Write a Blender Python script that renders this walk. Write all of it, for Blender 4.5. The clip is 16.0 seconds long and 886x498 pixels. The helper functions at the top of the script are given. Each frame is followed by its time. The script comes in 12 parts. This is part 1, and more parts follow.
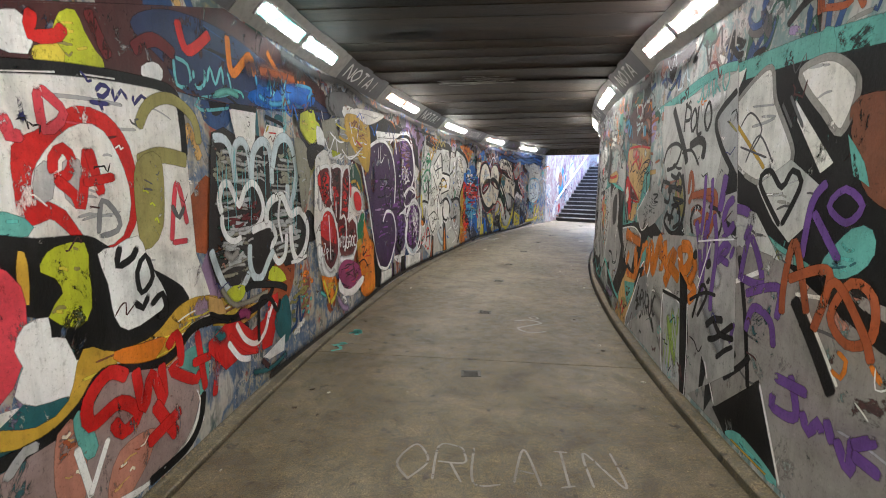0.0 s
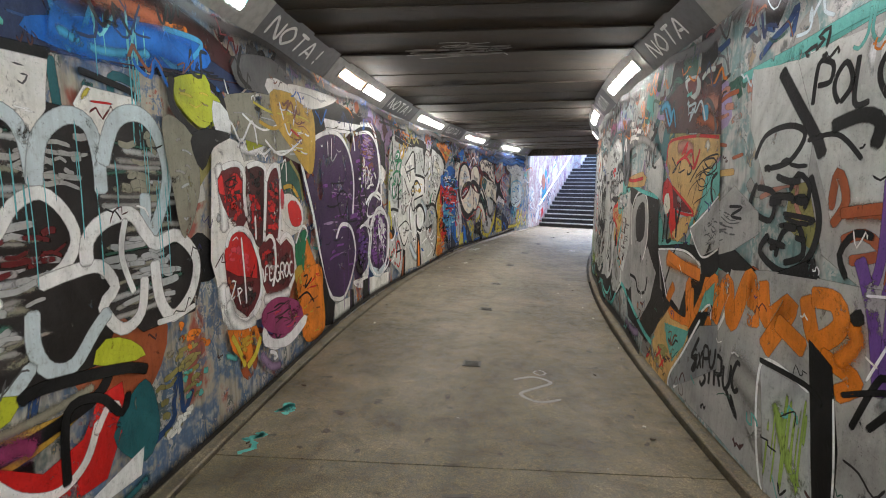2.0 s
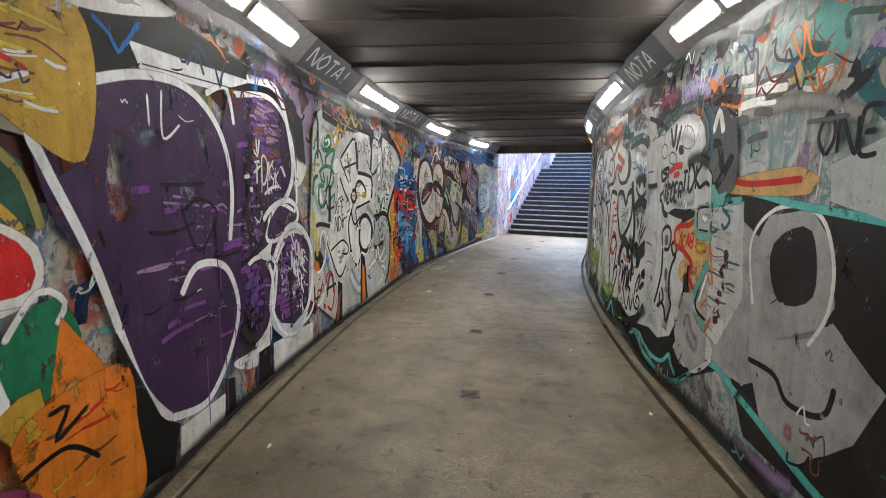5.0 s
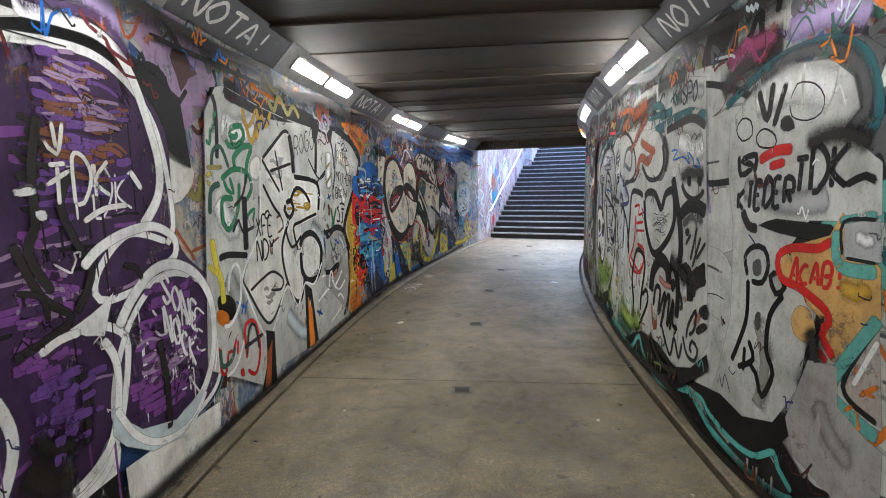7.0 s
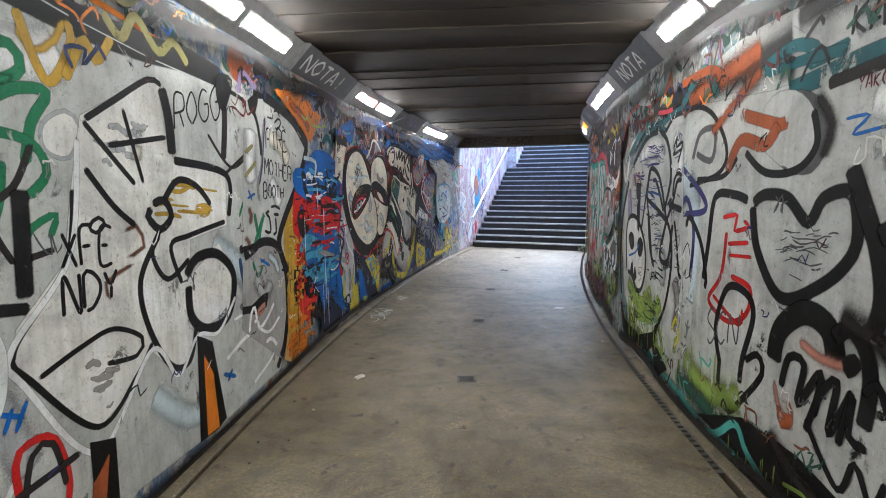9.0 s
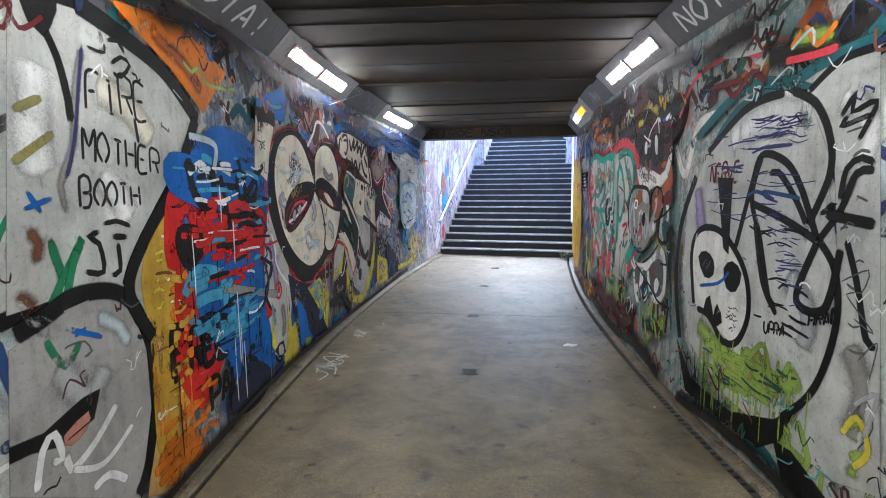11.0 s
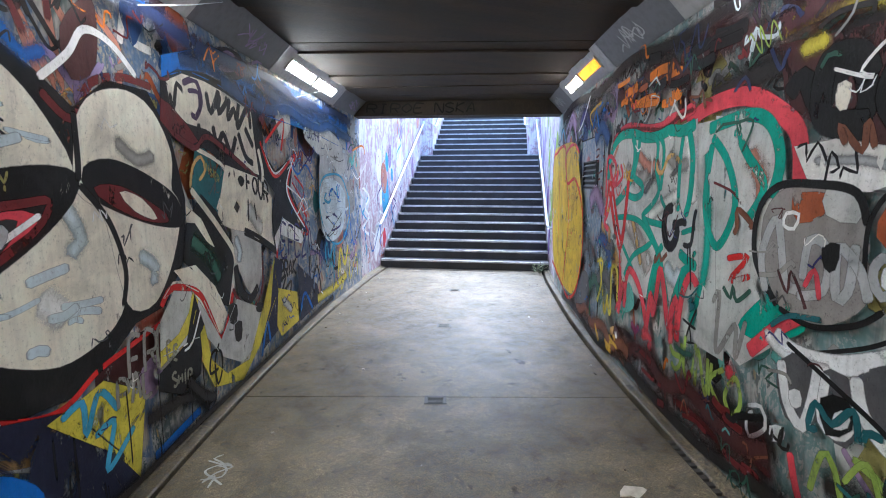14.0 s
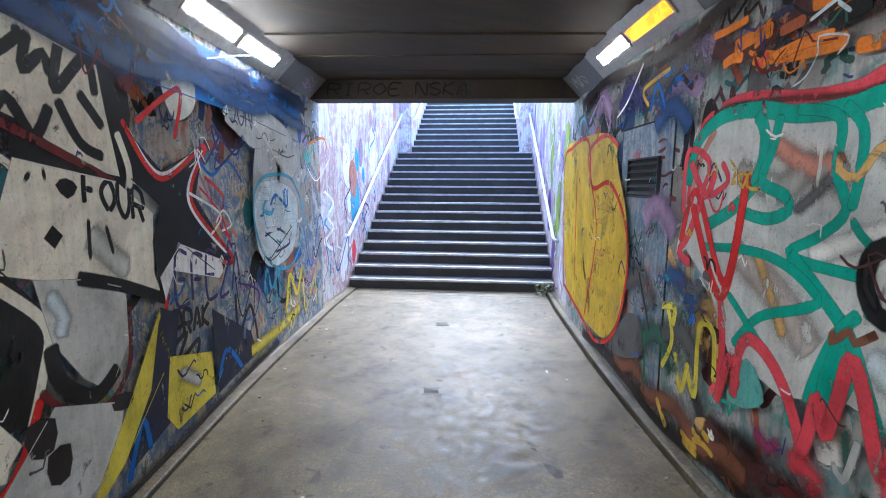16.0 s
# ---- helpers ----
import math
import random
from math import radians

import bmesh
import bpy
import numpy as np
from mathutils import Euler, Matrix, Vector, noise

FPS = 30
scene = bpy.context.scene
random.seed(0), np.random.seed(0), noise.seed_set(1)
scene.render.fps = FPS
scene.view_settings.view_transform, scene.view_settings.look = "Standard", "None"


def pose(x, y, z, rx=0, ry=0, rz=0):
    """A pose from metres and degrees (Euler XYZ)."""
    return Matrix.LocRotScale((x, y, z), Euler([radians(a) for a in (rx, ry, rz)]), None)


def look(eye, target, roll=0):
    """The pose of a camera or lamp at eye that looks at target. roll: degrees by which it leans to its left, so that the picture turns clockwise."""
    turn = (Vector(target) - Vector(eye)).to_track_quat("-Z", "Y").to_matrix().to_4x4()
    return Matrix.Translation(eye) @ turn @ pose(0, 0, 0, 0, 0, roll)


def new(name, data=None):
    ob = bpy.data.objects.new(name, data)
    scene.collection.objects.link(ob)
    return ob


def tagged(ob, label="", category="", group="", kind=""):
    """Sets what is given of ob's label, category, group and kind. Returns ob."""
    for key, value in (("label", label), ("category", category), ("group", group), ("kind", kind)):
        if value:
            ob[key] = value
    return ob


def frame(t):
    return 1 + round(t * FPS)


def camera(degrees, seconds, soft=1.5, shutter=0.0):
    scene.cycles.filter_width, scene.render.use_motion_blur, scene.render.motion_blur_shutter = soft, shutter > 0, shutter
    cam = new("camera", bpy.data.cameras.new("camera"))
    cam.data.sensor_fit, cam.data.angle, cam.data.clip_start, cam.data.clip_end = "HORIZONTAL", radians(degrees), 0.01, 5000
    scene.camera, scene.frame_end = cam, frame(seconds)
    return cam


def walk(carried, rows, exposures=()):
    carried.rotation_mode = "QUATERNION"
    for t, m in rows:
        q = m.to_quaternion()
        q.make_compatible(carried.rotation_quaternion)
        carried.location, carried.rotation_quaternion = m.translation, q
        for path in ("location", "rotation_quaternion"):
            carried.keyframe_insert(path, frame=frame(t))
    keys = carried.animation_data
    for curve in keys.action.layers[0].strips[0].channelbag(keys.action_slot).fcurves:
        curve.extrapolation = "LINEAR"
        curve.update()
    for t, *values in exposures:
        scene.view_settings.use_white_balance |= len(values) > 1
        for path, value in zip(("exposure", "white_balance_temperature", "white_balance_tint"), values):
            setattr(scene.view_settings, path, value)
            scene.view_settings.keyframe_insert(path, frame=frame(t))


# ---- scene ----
cam = camera(85.5, 16.0, 1.0)
PATH = [
    (0, (0.127, 0.172, 1.48), (0.132, 2.153, 1.202), 0.6),
    (0.5, (0.119, 0.547, 1.499), (0.14, 2.527, 1.224), 0.6),
    (1, (0.159, 0.914, 1.491), (0.211, 2.894, 1.217), 0.5),
    (1.5, (0.2, 1.272, 1.513), (0.275, 3.251, 1.235), 0.4),
    (2, (0.173, 1.656, 1.501), (0.276, 3.635, 1.233), 0.5),
    (2.5, (0.186, 2.047, 1.511), (0.325, 4.024, 1.241), 0.3),
    (3, (0.236, 2.449, 1.522), (0.403, 4.424, 1.256), 0.5),
    (3.5, (0.199, 2.855, 1.524), (0.401, 4.828, 1.264), 0.8),
    (4, (0.226, 3.24, 1.52), (0.465, 5.208, 1.258), 0.6),
    (6.5, (0.493, 5.07, 1.514), (0.845, 7.021, 1.255), 0.4),
    (7, (0.594, 5.386, 1.55), (0.96, 7.335, 1.289), -1.0),
    (7.5, (0.685, 5.779, 1.545), (1.069, 7.724, 1.287), -0.2),
    (8, (0.72, 6.182, 1.517), (1.122, 8.125, 1.269), 0.3),
    (8.5, (0.794, 6.567, 1.497), (1.225, 8.505, 1.253), -0.0),
    (11, (1.109, 8.564, 1.499), (1.747, 10.443, 1.252), -0.3),
    (11.5, (1.223, 8.936, 1.481), (1.913, 10.797, 1.239), -1.3),
    (12, (1.364, 9.317, 1.499), (2.095, 11.161, 1.25), -0.7),
    (12.5, (1.451, 9.711, 1.497), (2.22, 11.54, 1.249), -0.5),
    (13, (1.59, 10.08, 1.493), (2.397, 11.892, 1.235), -0.5),
    (13.5, (1.771, 10.445, 1.52), (2.603, 12.243, 1.246), -0.2),
    (14, (1.904, 10.832, 1.51), (2.763, 12.618, 1.24), 0.1),
    (14.5, (2.065, 11.202, 1.516), (2.957, 12.972, 1.244), 0.2),
    (15, (2.241, 11.54, 1.538), (3.152, 13.299, 1.264), 0.2),
    (15.5, (2.362, 11.907, 1.547), (3.285, 13.66, 1.276), 0.3),
    (16, (2.517, 12.253, 1.554), (3.457, 13.997, 1.282), 0.3),
]
EXPOSURES = [(0.0, 3.78, 6350, 10), (4.0, 3.68, 6200, 10), (7.5, 3.5, 6000, 9), (11.0, 3.63, 5800, 8), (16.0, 3.7, 5600, 8)]
walk(cam, [(t, look(eye, target, roll)) for t, eye, target, roll in PATH], EXPOSURES)

from mathutils.geometry import tessellate_polygon

SKY, LAMP = 0.14, 8.0
# ---------------------------------------------------------------- light
world = bpy.data.worlds.new("overcast_sky")
scene.world = world
world.use_nodes = True
wn = world.node_tree
sky = wn.nodes.new("ShaderNodeTexSky")
sky.sky_type = "NISHITA"
sky.sun_disc = False
sky.sun_elevation = radians(48)
sky.sun_rotation = radians(40)
sky.dust_density = 1.0
sky.air_density = 1.4
wn.links.new(sky.outputs["Color"], wn.nodes["Background"].inputs["Color"])
wn.nodes["Background"].inputs["Strength"].default_value = SKY

sun_data = bpy.data.lights.new("sun", "SUN")
sun_data.energy = 0.45
sun_data.angle = radians(60)
sun_data.color = (1.0, 0.97, 0.92)
sun = new("sun", sun_data)
sun.matrix_world = look((0, 0, 30), (-8, -9, 10))

# ---------------------------------------------------------------- plan: an arc, then a straight end
CX, CY, RM, S1 = 31.178, 0.277, 30.997, 16.794
T1 = S1 / RM
S2, T2 = 18.2, S1 / RM + 0.042   # the stairwell bends a little further
HALF = 1.48          # wall face either side of the middle line
SLAB = 1.375         # floor slab edge
CZ, CHZ, CHD = 2.68, 2.48, 0.19   # ceiling, foot of the splayed cornice, its depth
BACK, BEAM, STAIR = -7.0, 17.68, 19.16
RISE, GOING, RISE2, GOING2 = 0.15, 0.29, 0.165, 0.32


def place(s, d, z):
    """A point s metres along the subway, d to the right of its middle, z up."""
    if s <= S1:
        a = s / RM
        return Vector((CX - (RM - d) * math.cos(a), CY + (RM - d) * math.sin(a), z))
    c, n = math.cos(T1), math.sin(T1)
    if s <= S2:
        return Vector((CX - (RM - d) * c + (s - S1) * n, CY + (RM - d) * n + (s - S1) * c, z))
    x, y = CX - RM * c + (S2 - S1) * n, CY + RM * n + (S2 - S1) * c
    c, n = math.cos(T2), math.sin(T2)
    return Vector((x + (s - S2) * n + d * c, y + (s - S2) * c - d * n, z))


def heading(s):
    """Turn of the subway about z at s, for things whose +y runs along it."""
    return -T2 if s > S2 else -min(s, S1) / RM


def at(s, d, z):
    return Matrix.Translation(place(s, d, z)) @ Matrix.Rotation(heading(s), 4, "Z")


def stations(a, b, step=0.25):
    out = [a]
    k = math.floor(a / step) + 1
    while k * step < b - 1e-6:
        if k * step > a + 1e-6:
            out.append(k * step)
        k += 1
    return out + [b]


def link(name, bm, material, parent=None, label="", smooth=False):
    me = bpy.data.meshes.new(name)
    bm.to_mesh(me)
    bm.free()
    for m in material if isinstance(material, (list, tuple)) else [material]:
        me.materials.append(m)
    if smooth:
        me.polygons.foreach_set("use_smooth", [True] * len(me.polygons))
    ob = new(name, me)
    if parent is not None:
        ob.parent = parent
    if label:
        ob["label"] = label
    return ob


def part(name, bm, material, parent, label=""):
    return link(name, bm, material, parent, label)


def empty(name, m=None):
    ob = new(name)
    ob.empty_display_size = 0.1
    if m is not None:
        ob.matrix_world = m
    return ob


def sweep(profile, a, b, step=0.25, closed=True, bm=None):
    """A cross-section of (d, z) points run along the subway from a to b."""
    bm = bm or bmesh.new()
    rings = [[bm.verts.new(place(s, d, z)) for d, z in profile] for s in stations(a, b, step)]
    n = len(profile)
    for r0, r1 in zip(rings, rings[1:]):
        for i in range(n if closed else n - 1):
            j = (i + 1) % n
            bm.faces.new((r0[i], r0[j], r1[j], r1[i]))
    if closed:
        bm.faces.new(rings[0][::-1])
        bm.faces.new(rings[-1])
    bmesh.ops.recalc_face_normals(bm, faces=bm.faces)
    return bm


def box(bm, x0, x1, y0, y1, z0, z1, bevel=0.0, m=None):
    made = bmesh.ops.create_cube(bm, size=1.0, matrix=Matrix.LocRotScale(((x0 + x1) / 2, (y0 + y1) / 2, (z0 + z1) / 2), None, (x1 - x0, y1 - y0, z1 - z0)))
    vs = made["verts"]
    if bevel:
        es = list({e for v in vs for e in v.link_edges})
        r = bmesh.ops.bevel(bm, geom=es, offset=bevel, segments=2, affect="EDGES", profile=0.6)
        vs = list({v for fc in r["faces"] for v in fc.verts} | {v for v in vs if v.is_valid})
    if m is not None:
        bmesh.ops.transform(bm, matrix=m, verts=[v for v in vs if v.is_valid])
    return bm


# ---------------------------------------------------------------- materials
def mat(name, rough=0.6, metal=0.0):
    m = bpy.data.materials.new(name)
    m.use_nodes = True
    b = m.node_tree.nodes["Principled BSDF"]
    b.inputs["Roughness"].default_value = rough
    b.inputs["Metallic"].default_value = metal
    return m, m.node_tree, b


def coords(nt, scale=(1, 1, 1), kind="Object"):
    tc = nt.nodes.new("ShaderNodeTexCoord")
    mp = nt.nodes.new("ShaderNodeMapping")
    mp.inputs["Scale"].default_value = scale
    nt.links.new(tc.outputs[kind], mp.inputs["Vector"])
    return mp.outputs["Vector"]


def noise_node(nt, vec, scale, detail=6.0, rough=0.6, distort=0.0):
    n = nt.nodes.new("ShaderNodeTexNoise")
    n.inputs["Scale"].default_value = scale
    n.inputs["Detail"].default_value = detail
    n.inputs["Roughness"].default_value = rough
    n.inputs["Distortion"].default_value = distort
    nt.links.new(vec, n.inputs["Vector"])
    return n.outputs["Fac"]


def ramp(nt, fac, stops, interp="LINEAR"):
    r = nt.nodes.new("ShaderNodeValToRGB")
    r.color_ramp.interpolation = interp
    el = r.color_ramp.elements
    while len(el) < len(stops):
        el.new(0.5)
    for e, (p, c) in zip(el, stops):
        e.position = p
        e.color = (*c, 1) if len(c) == 3 else c
    nt.links.new(fac, r.inputs["Fac"])
    return r.outputs["Color"]


def mix(nt, a, b, fac, how="MIX"):
    m = nt.nodes.new("ShaderNodeMix")
    m.data_type, m.blend_type = "RGBA", how
    for sock, v in ((m.inputs[6], a), (m.inputs[7], b)):
        if isinstance(v, tuple):
            sock.default_value = (*v, 1)
        else:
            nt.links.new(v, sock)
    if isinstance(fac, float):
        m.inputs[0].default_value = fac
    else:
        nt.links.new(fac, m.inputs[0])
    return m.outputs[2]


def bump(nt, b, height, strength=0.3, dist=0.01):
    n = nt.nodes.new("ShaderNodeBump")
    n.inputs["Strength"].default_value = strength
    n.inputs["Distance"].default_value = dist
    nt.links.new(height, n.inputs["Height"])
    nt.links.new(n.outputs["Normal"], b.inputs["Normal"])


def grey(v):
    return (v, v, v)


def concrete(name, light, dark, rough=(0.5, 0.8), scale=1.0, stretch=(1, 1, 1), bumps=0.3, speck=True):
    m, nt, b = mat(name)
    v = coords(nt, stretch)
    big = noise_node(nt, v, 1.1 * scale, 5, 0.62, 0.4)
    fine = noise_node(nt, v, 14 * scale, 8, 0.7)
    grain = noise_node(nt, coords(nt), 120, 3, 0.7)
    c = ramp(nt, big, [(0.3, dark), (0.52, tuple((a + d) / 2 for a, d in zip(light, dark))), (0.72, light)])
    c = mix(nt, c, ramp(nt, fine, [(0.3, grey(0.45)), (0.55, grey(1.0)), (0.75, grey(1.25))]), 0.75, "MULTIPLY")
    if speck:
        c = mix(nt, c, ramp(nt, grain, [(0.3, grey(0.55)), (0.45, grey(1.0))]), 0.6, "MULTIPLY")
    nt.links.new(c, b.inputs["Base Color"])
    r = nt.nodes.new("ShaderNodeMapRange")
    r.inputs[3].default_value, r.inputs[4].default_value = rough
    nt.links.new(big, r.inputs[0])
    nt.links.new(r.outputs[0], b.inputs["Roughness"])
    bump(nt, b, fine, bumps, 0.006)
    return m



def floor_concrete():
    """Trodden concrete: mottled, with scuffs, dark spots, pale specks and a damp sheen in patches."""
    m, nt, b = mat("trodden_floor_concrete")
    v = coords(nt)
    big = noise_node(nt, v, 0.9, 6, 0.65, 0.6)
    mid = noise_node(nt, v, 3.6, 8, 0.72, 0.5)
    small = noise_node(nt, v, 11, 7, 0.75, 0.4)
    fine = noise_node(nt, v, 42, 6, 0.75)
    grit = noise_node(nt, v, 130, 4, 0.8)
    c = ramp(nt, big, [(0.36, (0.088, 0.07, 0.04)), (0.5, (0.132, 0.107, 0.065)), (0.64, (0.178, 0.147, 0.096))])
    c = mix(nt, c, ramp(nt, mid, [(0.38, grey(0.6)), (0.5, grey(1.0)), (0.62, grey(1.25))]), 0.8, "MULTIPLY")
    c = mix(nt, c, ramp(nt, small, [(0.36, grey(0.6)), (0.5, grey(1.0)), (0.64, grey(1.3))]), 0.8, "MULTIPLY")
    c = mix(nt, c, ramp(nt, fine, [(0.34, grey(0.4)), (0.5, grey(1.0)), (0.66, grey(1.55))]), 0.95, "MULTIPLY")
    c = mix(nt, c, ramp(nt, grit, [(0.36, grey(0.4)), (0.5, grey(1.0)), (0.62, grey(1.7))]), 0.9, "MULTIPLY")
    spots = ramp(nt, noise_node(nt, v, 6.5, 3, 0.6, 0.3), [(0.64, grey(0)), (0.69, grey(0.8))])
    c = mix(nt, c, (0.04, 0.034, 0.027), spots)
    pale = ramp(nt, noise_node(nt, v, 23, 4, 0.75, 0.4), [(0.69, grey(0)), (0.74, grey(0.6))])
    c = mix(nt, c, (0.45, 0.44, 0.4), pale)
    nt.links.new(c, b.inputs["Base Color"])
    wet = mix(nt, small, fine, 0.5)
    nt.links.new(ramp(nt, wet, [(0.4, grey(0.36)), (0.5, grey(0.52)), (0.6, grey(0.68))]), b.inputs["Roughness"])
    nt.links.new(ramp(nt, wet, [(0.4, grey(0.8)), (0.5, grey(0.5)), (0.6, grey(0.2))]), b.inputs["Specular IOR Level"])
    bump(nt, b, mix(nt, small, fine, 0.6), 0.6, 0.005)
    return m


M_FLOOR = floor_concrete()
M_CEIL = concrete("sooty_board_marked_concrete", (0.062, 0.042, 0.025), (0.006, 0.0045, 0.0035), (0.6, 0.9), 1.6, (0.5, 3.2, 1), bumps=0.8)
# steps: shade goes into the dark riser colour, sky light into the edges
M_STEP = concrete("shaded_step_concrete", (0.05, 0.05, 0.055), (0.02, 0.02, 0.023), (0.35, 0.7), 3.0)
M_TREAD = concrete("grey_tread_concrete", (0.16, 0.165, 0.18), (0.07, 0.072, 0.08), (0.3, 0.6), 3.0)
M_NOSE = concrete("skylit_step_edge_concrete", (0.7, 0.7, 0.72), (0.35, 0.35, 0.37), (0.4, 0.7), 6.0)
M_GREY = concrete("grey_painted_concrete", (0.26, 0.27, 0.28), (0.15, 0.155, 0.16), (0.5, 0.7), 2.0)
M_DARK = concrete("dark_channel_dirt", (0.02, 0.02, 0.018), (0.008, 0.008, 0.007), (0.7, 0.9), 4.0)
M_EARTH = concrete("rough_backfill", (0.2, 0.18, 0.15), (0.1, 0.09, 0.07), (0.8, 0.9), 0.5)


def layered_paint(name, stops, scale=1.0):
    """Many old coats of spray paint showing through one another, in tall runs."""
    m, nt, b = mat(name, 0.5)
    v = coords(nt, (1, 1, 0.8))
    n1 = noise_node(nt, v, 2.3 * scale, 5, 0.62, 0.3)
    n2 = noise_node(nt, v, 6.5 * scale, 6, 0.7, 0.4)
    n3 = noise_node(nt, coords(nt, (9, 9, 0.7)), 3.0, 4, 0.6)
    c1 = ramp(nt, n1, [(0.26 + 0.48 * i / (len(stops) - 1), c) for i, c in enumerate(stops)], "EASE")
    half = stops[::-1]
    c2 = ramp(nt, n2, [(0.3 + 0.4 * i / (len(half) - 1), c) for i, c in enumerate(half)], "CONSTANT")
    f2 = ramp(nt, noise_node(nt, v, 3.7 * scale, 5, 0.7, 1.0), [(0.5, grey(0)), (0.56, grey(0.85))])
    c = mix(nt, c1, c2, f2)
    c = mix(nt, c, ramp(nt, n3, [(0.36, grey(0.4)), (0.5, grey(1.0)), (0.7, grey(1.2))]), 0.5, "MULTIPLY")
    nt.links.new(c, b.inputs["Base Color"])
    bump(nt, b, noise_node(nt, coords(nt), 70, 4, 0.7), 0.25, 0.004)
    return m


M_WALL_L = layered_paint("layered_spray_paint_mixed", [(0.05, 0.04, 0.05), (0.36, 0.08, 0.05), (0.42, 0.38, 0.3), (0.09, 0.16, 0.28), (0.5, 0.48, 0.44), (0.06, 0.1, 0.1), (0.42, 0.28, 0.08)])
M_WALL_R = layered_paint("layered_spray_paint_grey", [(0.06, 0.06, 0.06), (0.3, 0.12, 0.08), (0.36, 0.37, 0.36), (0.15, 0.26, 0.26), (0.48, 0.47, 0.45), (0.1, 0.1, 0.1), (0.34, 0.24, 0.12)])
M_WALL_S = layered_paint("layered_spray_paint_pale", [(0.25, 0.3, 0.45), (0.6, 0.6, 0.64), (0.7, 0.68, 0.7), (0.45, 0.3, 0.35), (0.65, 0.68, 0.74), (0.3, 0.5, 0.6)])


def metal(name, colour, rough, met=0.9, wear=0.4):
    m, nt, b = mat(name, rough, met)
    n = noise_node(nt, coords(nt), 18, 6, 0.65)
    nt.links.new(mix(nt, colour, tuple(c * 0.4 for c in colour), ramp(nt, n, [(0.45, grey(0)), (0.7, grey(wear))])), b.inputs["Base Color"])
    bump(nt, b, n, 0.15, 0.003)
    return m


M_PANEL = metal("galvanised_lamp_panel", (0.46, 0.46, 0.45), 0.42, 0.5)
M_PLATE = metal("grey_painted_cover_plate", (0.15, 0.155, 0.17), 0.5, 0.2)
M_IRON = metal("worn_cast_iron", (0.12, 0.115, 0.105), 0.5, 0.7)
M_RAIL = metal("pale_blue_handrail_steel", (0.62, 0.68, 0.74), 0.35, 0.4)
M_VENT = metal("black_vent_metal", (0.03, 0.035, 0.035), 0.5, 0.3)


def glow(name, colour, power, spots=None):
    m, nt, b = mat(name, 0.4)
    b.inputs["Base Color"].default_value = (*colour, 1)
    b.inputs["Emission Strength"].default_value = power
    if spots:
        n = noise_node(nt, coords(nt, (1, 0.5, 1)), 16, 4, 0.7)
        nt.links.new(mix(nt, colour, spots, ramp(nt, n, [(0.42, grey(0)), (0.52, grey(1))])), b.inputs["Emission Color"])
    else:
        b.inputs["Emission Color"].default_value = (*colour, 1)
    return m


M_TUBE = glow("lit_white_diffuser", (1.0, 0.95, 0.86), LAMP)
M_TUBE_TEAL = glow("lit_diffuser_teal_overspray", (0.9, 1.0, 0.98), LAMP, (0.004, 0.03, 0.026))
M_TUBE_RED = glow("lit_diffuser_red_overspray", (1.0, 0.94, 0.9), LAMP, (0.035, 0.004, 0.003))
M_TUBE_ORANGE = glow("lit_diffuser_orange_overspray", (0.045, 0.016, 0.0005), LAMP, (0.024, 0.006, 0.0002))
M_TUBE_WARM = glow("lit_diffuser_warm_overspray", (1.0, 0.95, 0.85), LAMP, (0.05, 0.02, 0.006))

# ---------------------------------------------------------------- structure
floor = empty("floor")
tagged(floor, "brown-grey worn concrete subway floor in long slabs", "floor", kind="structure")
JOINTS = [BACK, -1.3, 3.77, 8.8, 13.97, 18.82, STAIR + 0.05]
for a, b in zip(JOINTS, JOINTS[1:]):
    e = SLAB - 0.004
    link("slab", sweep([(-e, 0), (-e + 0.005, 0.0), (e - 0.005, 0), (e, -0.006), (e, -0.25), (-e, -0.25)], a + 0.004, b - 0.004), M_FLOOR, floor)
bmx = sweep([(-SLAB, -0.012), (SLAB, -0.012), (SLAB, -0.3), (-SLAB, -0.3)], BACK, STAIR + 0.05)
link("joint_bed", bmx, M_DARK, floor, "dirt in the slab joints")
for side, nm in ((-1, "channel_west"), (1, "channel_east")):
    e = SLAB
    bmx = sweep([(side * e, -0.07), (side * (e + 0.2), -0.07), (side * (e + 0.2), -0.25), (side * e, -0.25)], BACK, STAIR)
    tagged(link(nm, bmx, M_DARK), "narrow dark drainage slot beside the floor", "drain channel", kind="structure")
    g = 0.035 if side > 0 else 0.022
    prof = [(e + g, -0.07), (e + g, 0.0), (e + g + 0.008, 0.008), (HALF - 0.02, 0.012), (HALF - 0.006, 0.02), (HALF - 0.003, 0.028), (HALF + 0.05, 0.028), (HALF + 0.05, -0.07)]
    bmx = sweep([(side * d, z) for d, z in prof], BACK, STAIR)
    tagged(link("baseboard_west" if side < 0 else "baseboard_east", bmx, M_FLOOR), "damp bare concrete skirting along the wall", "skirting", kind="structure")

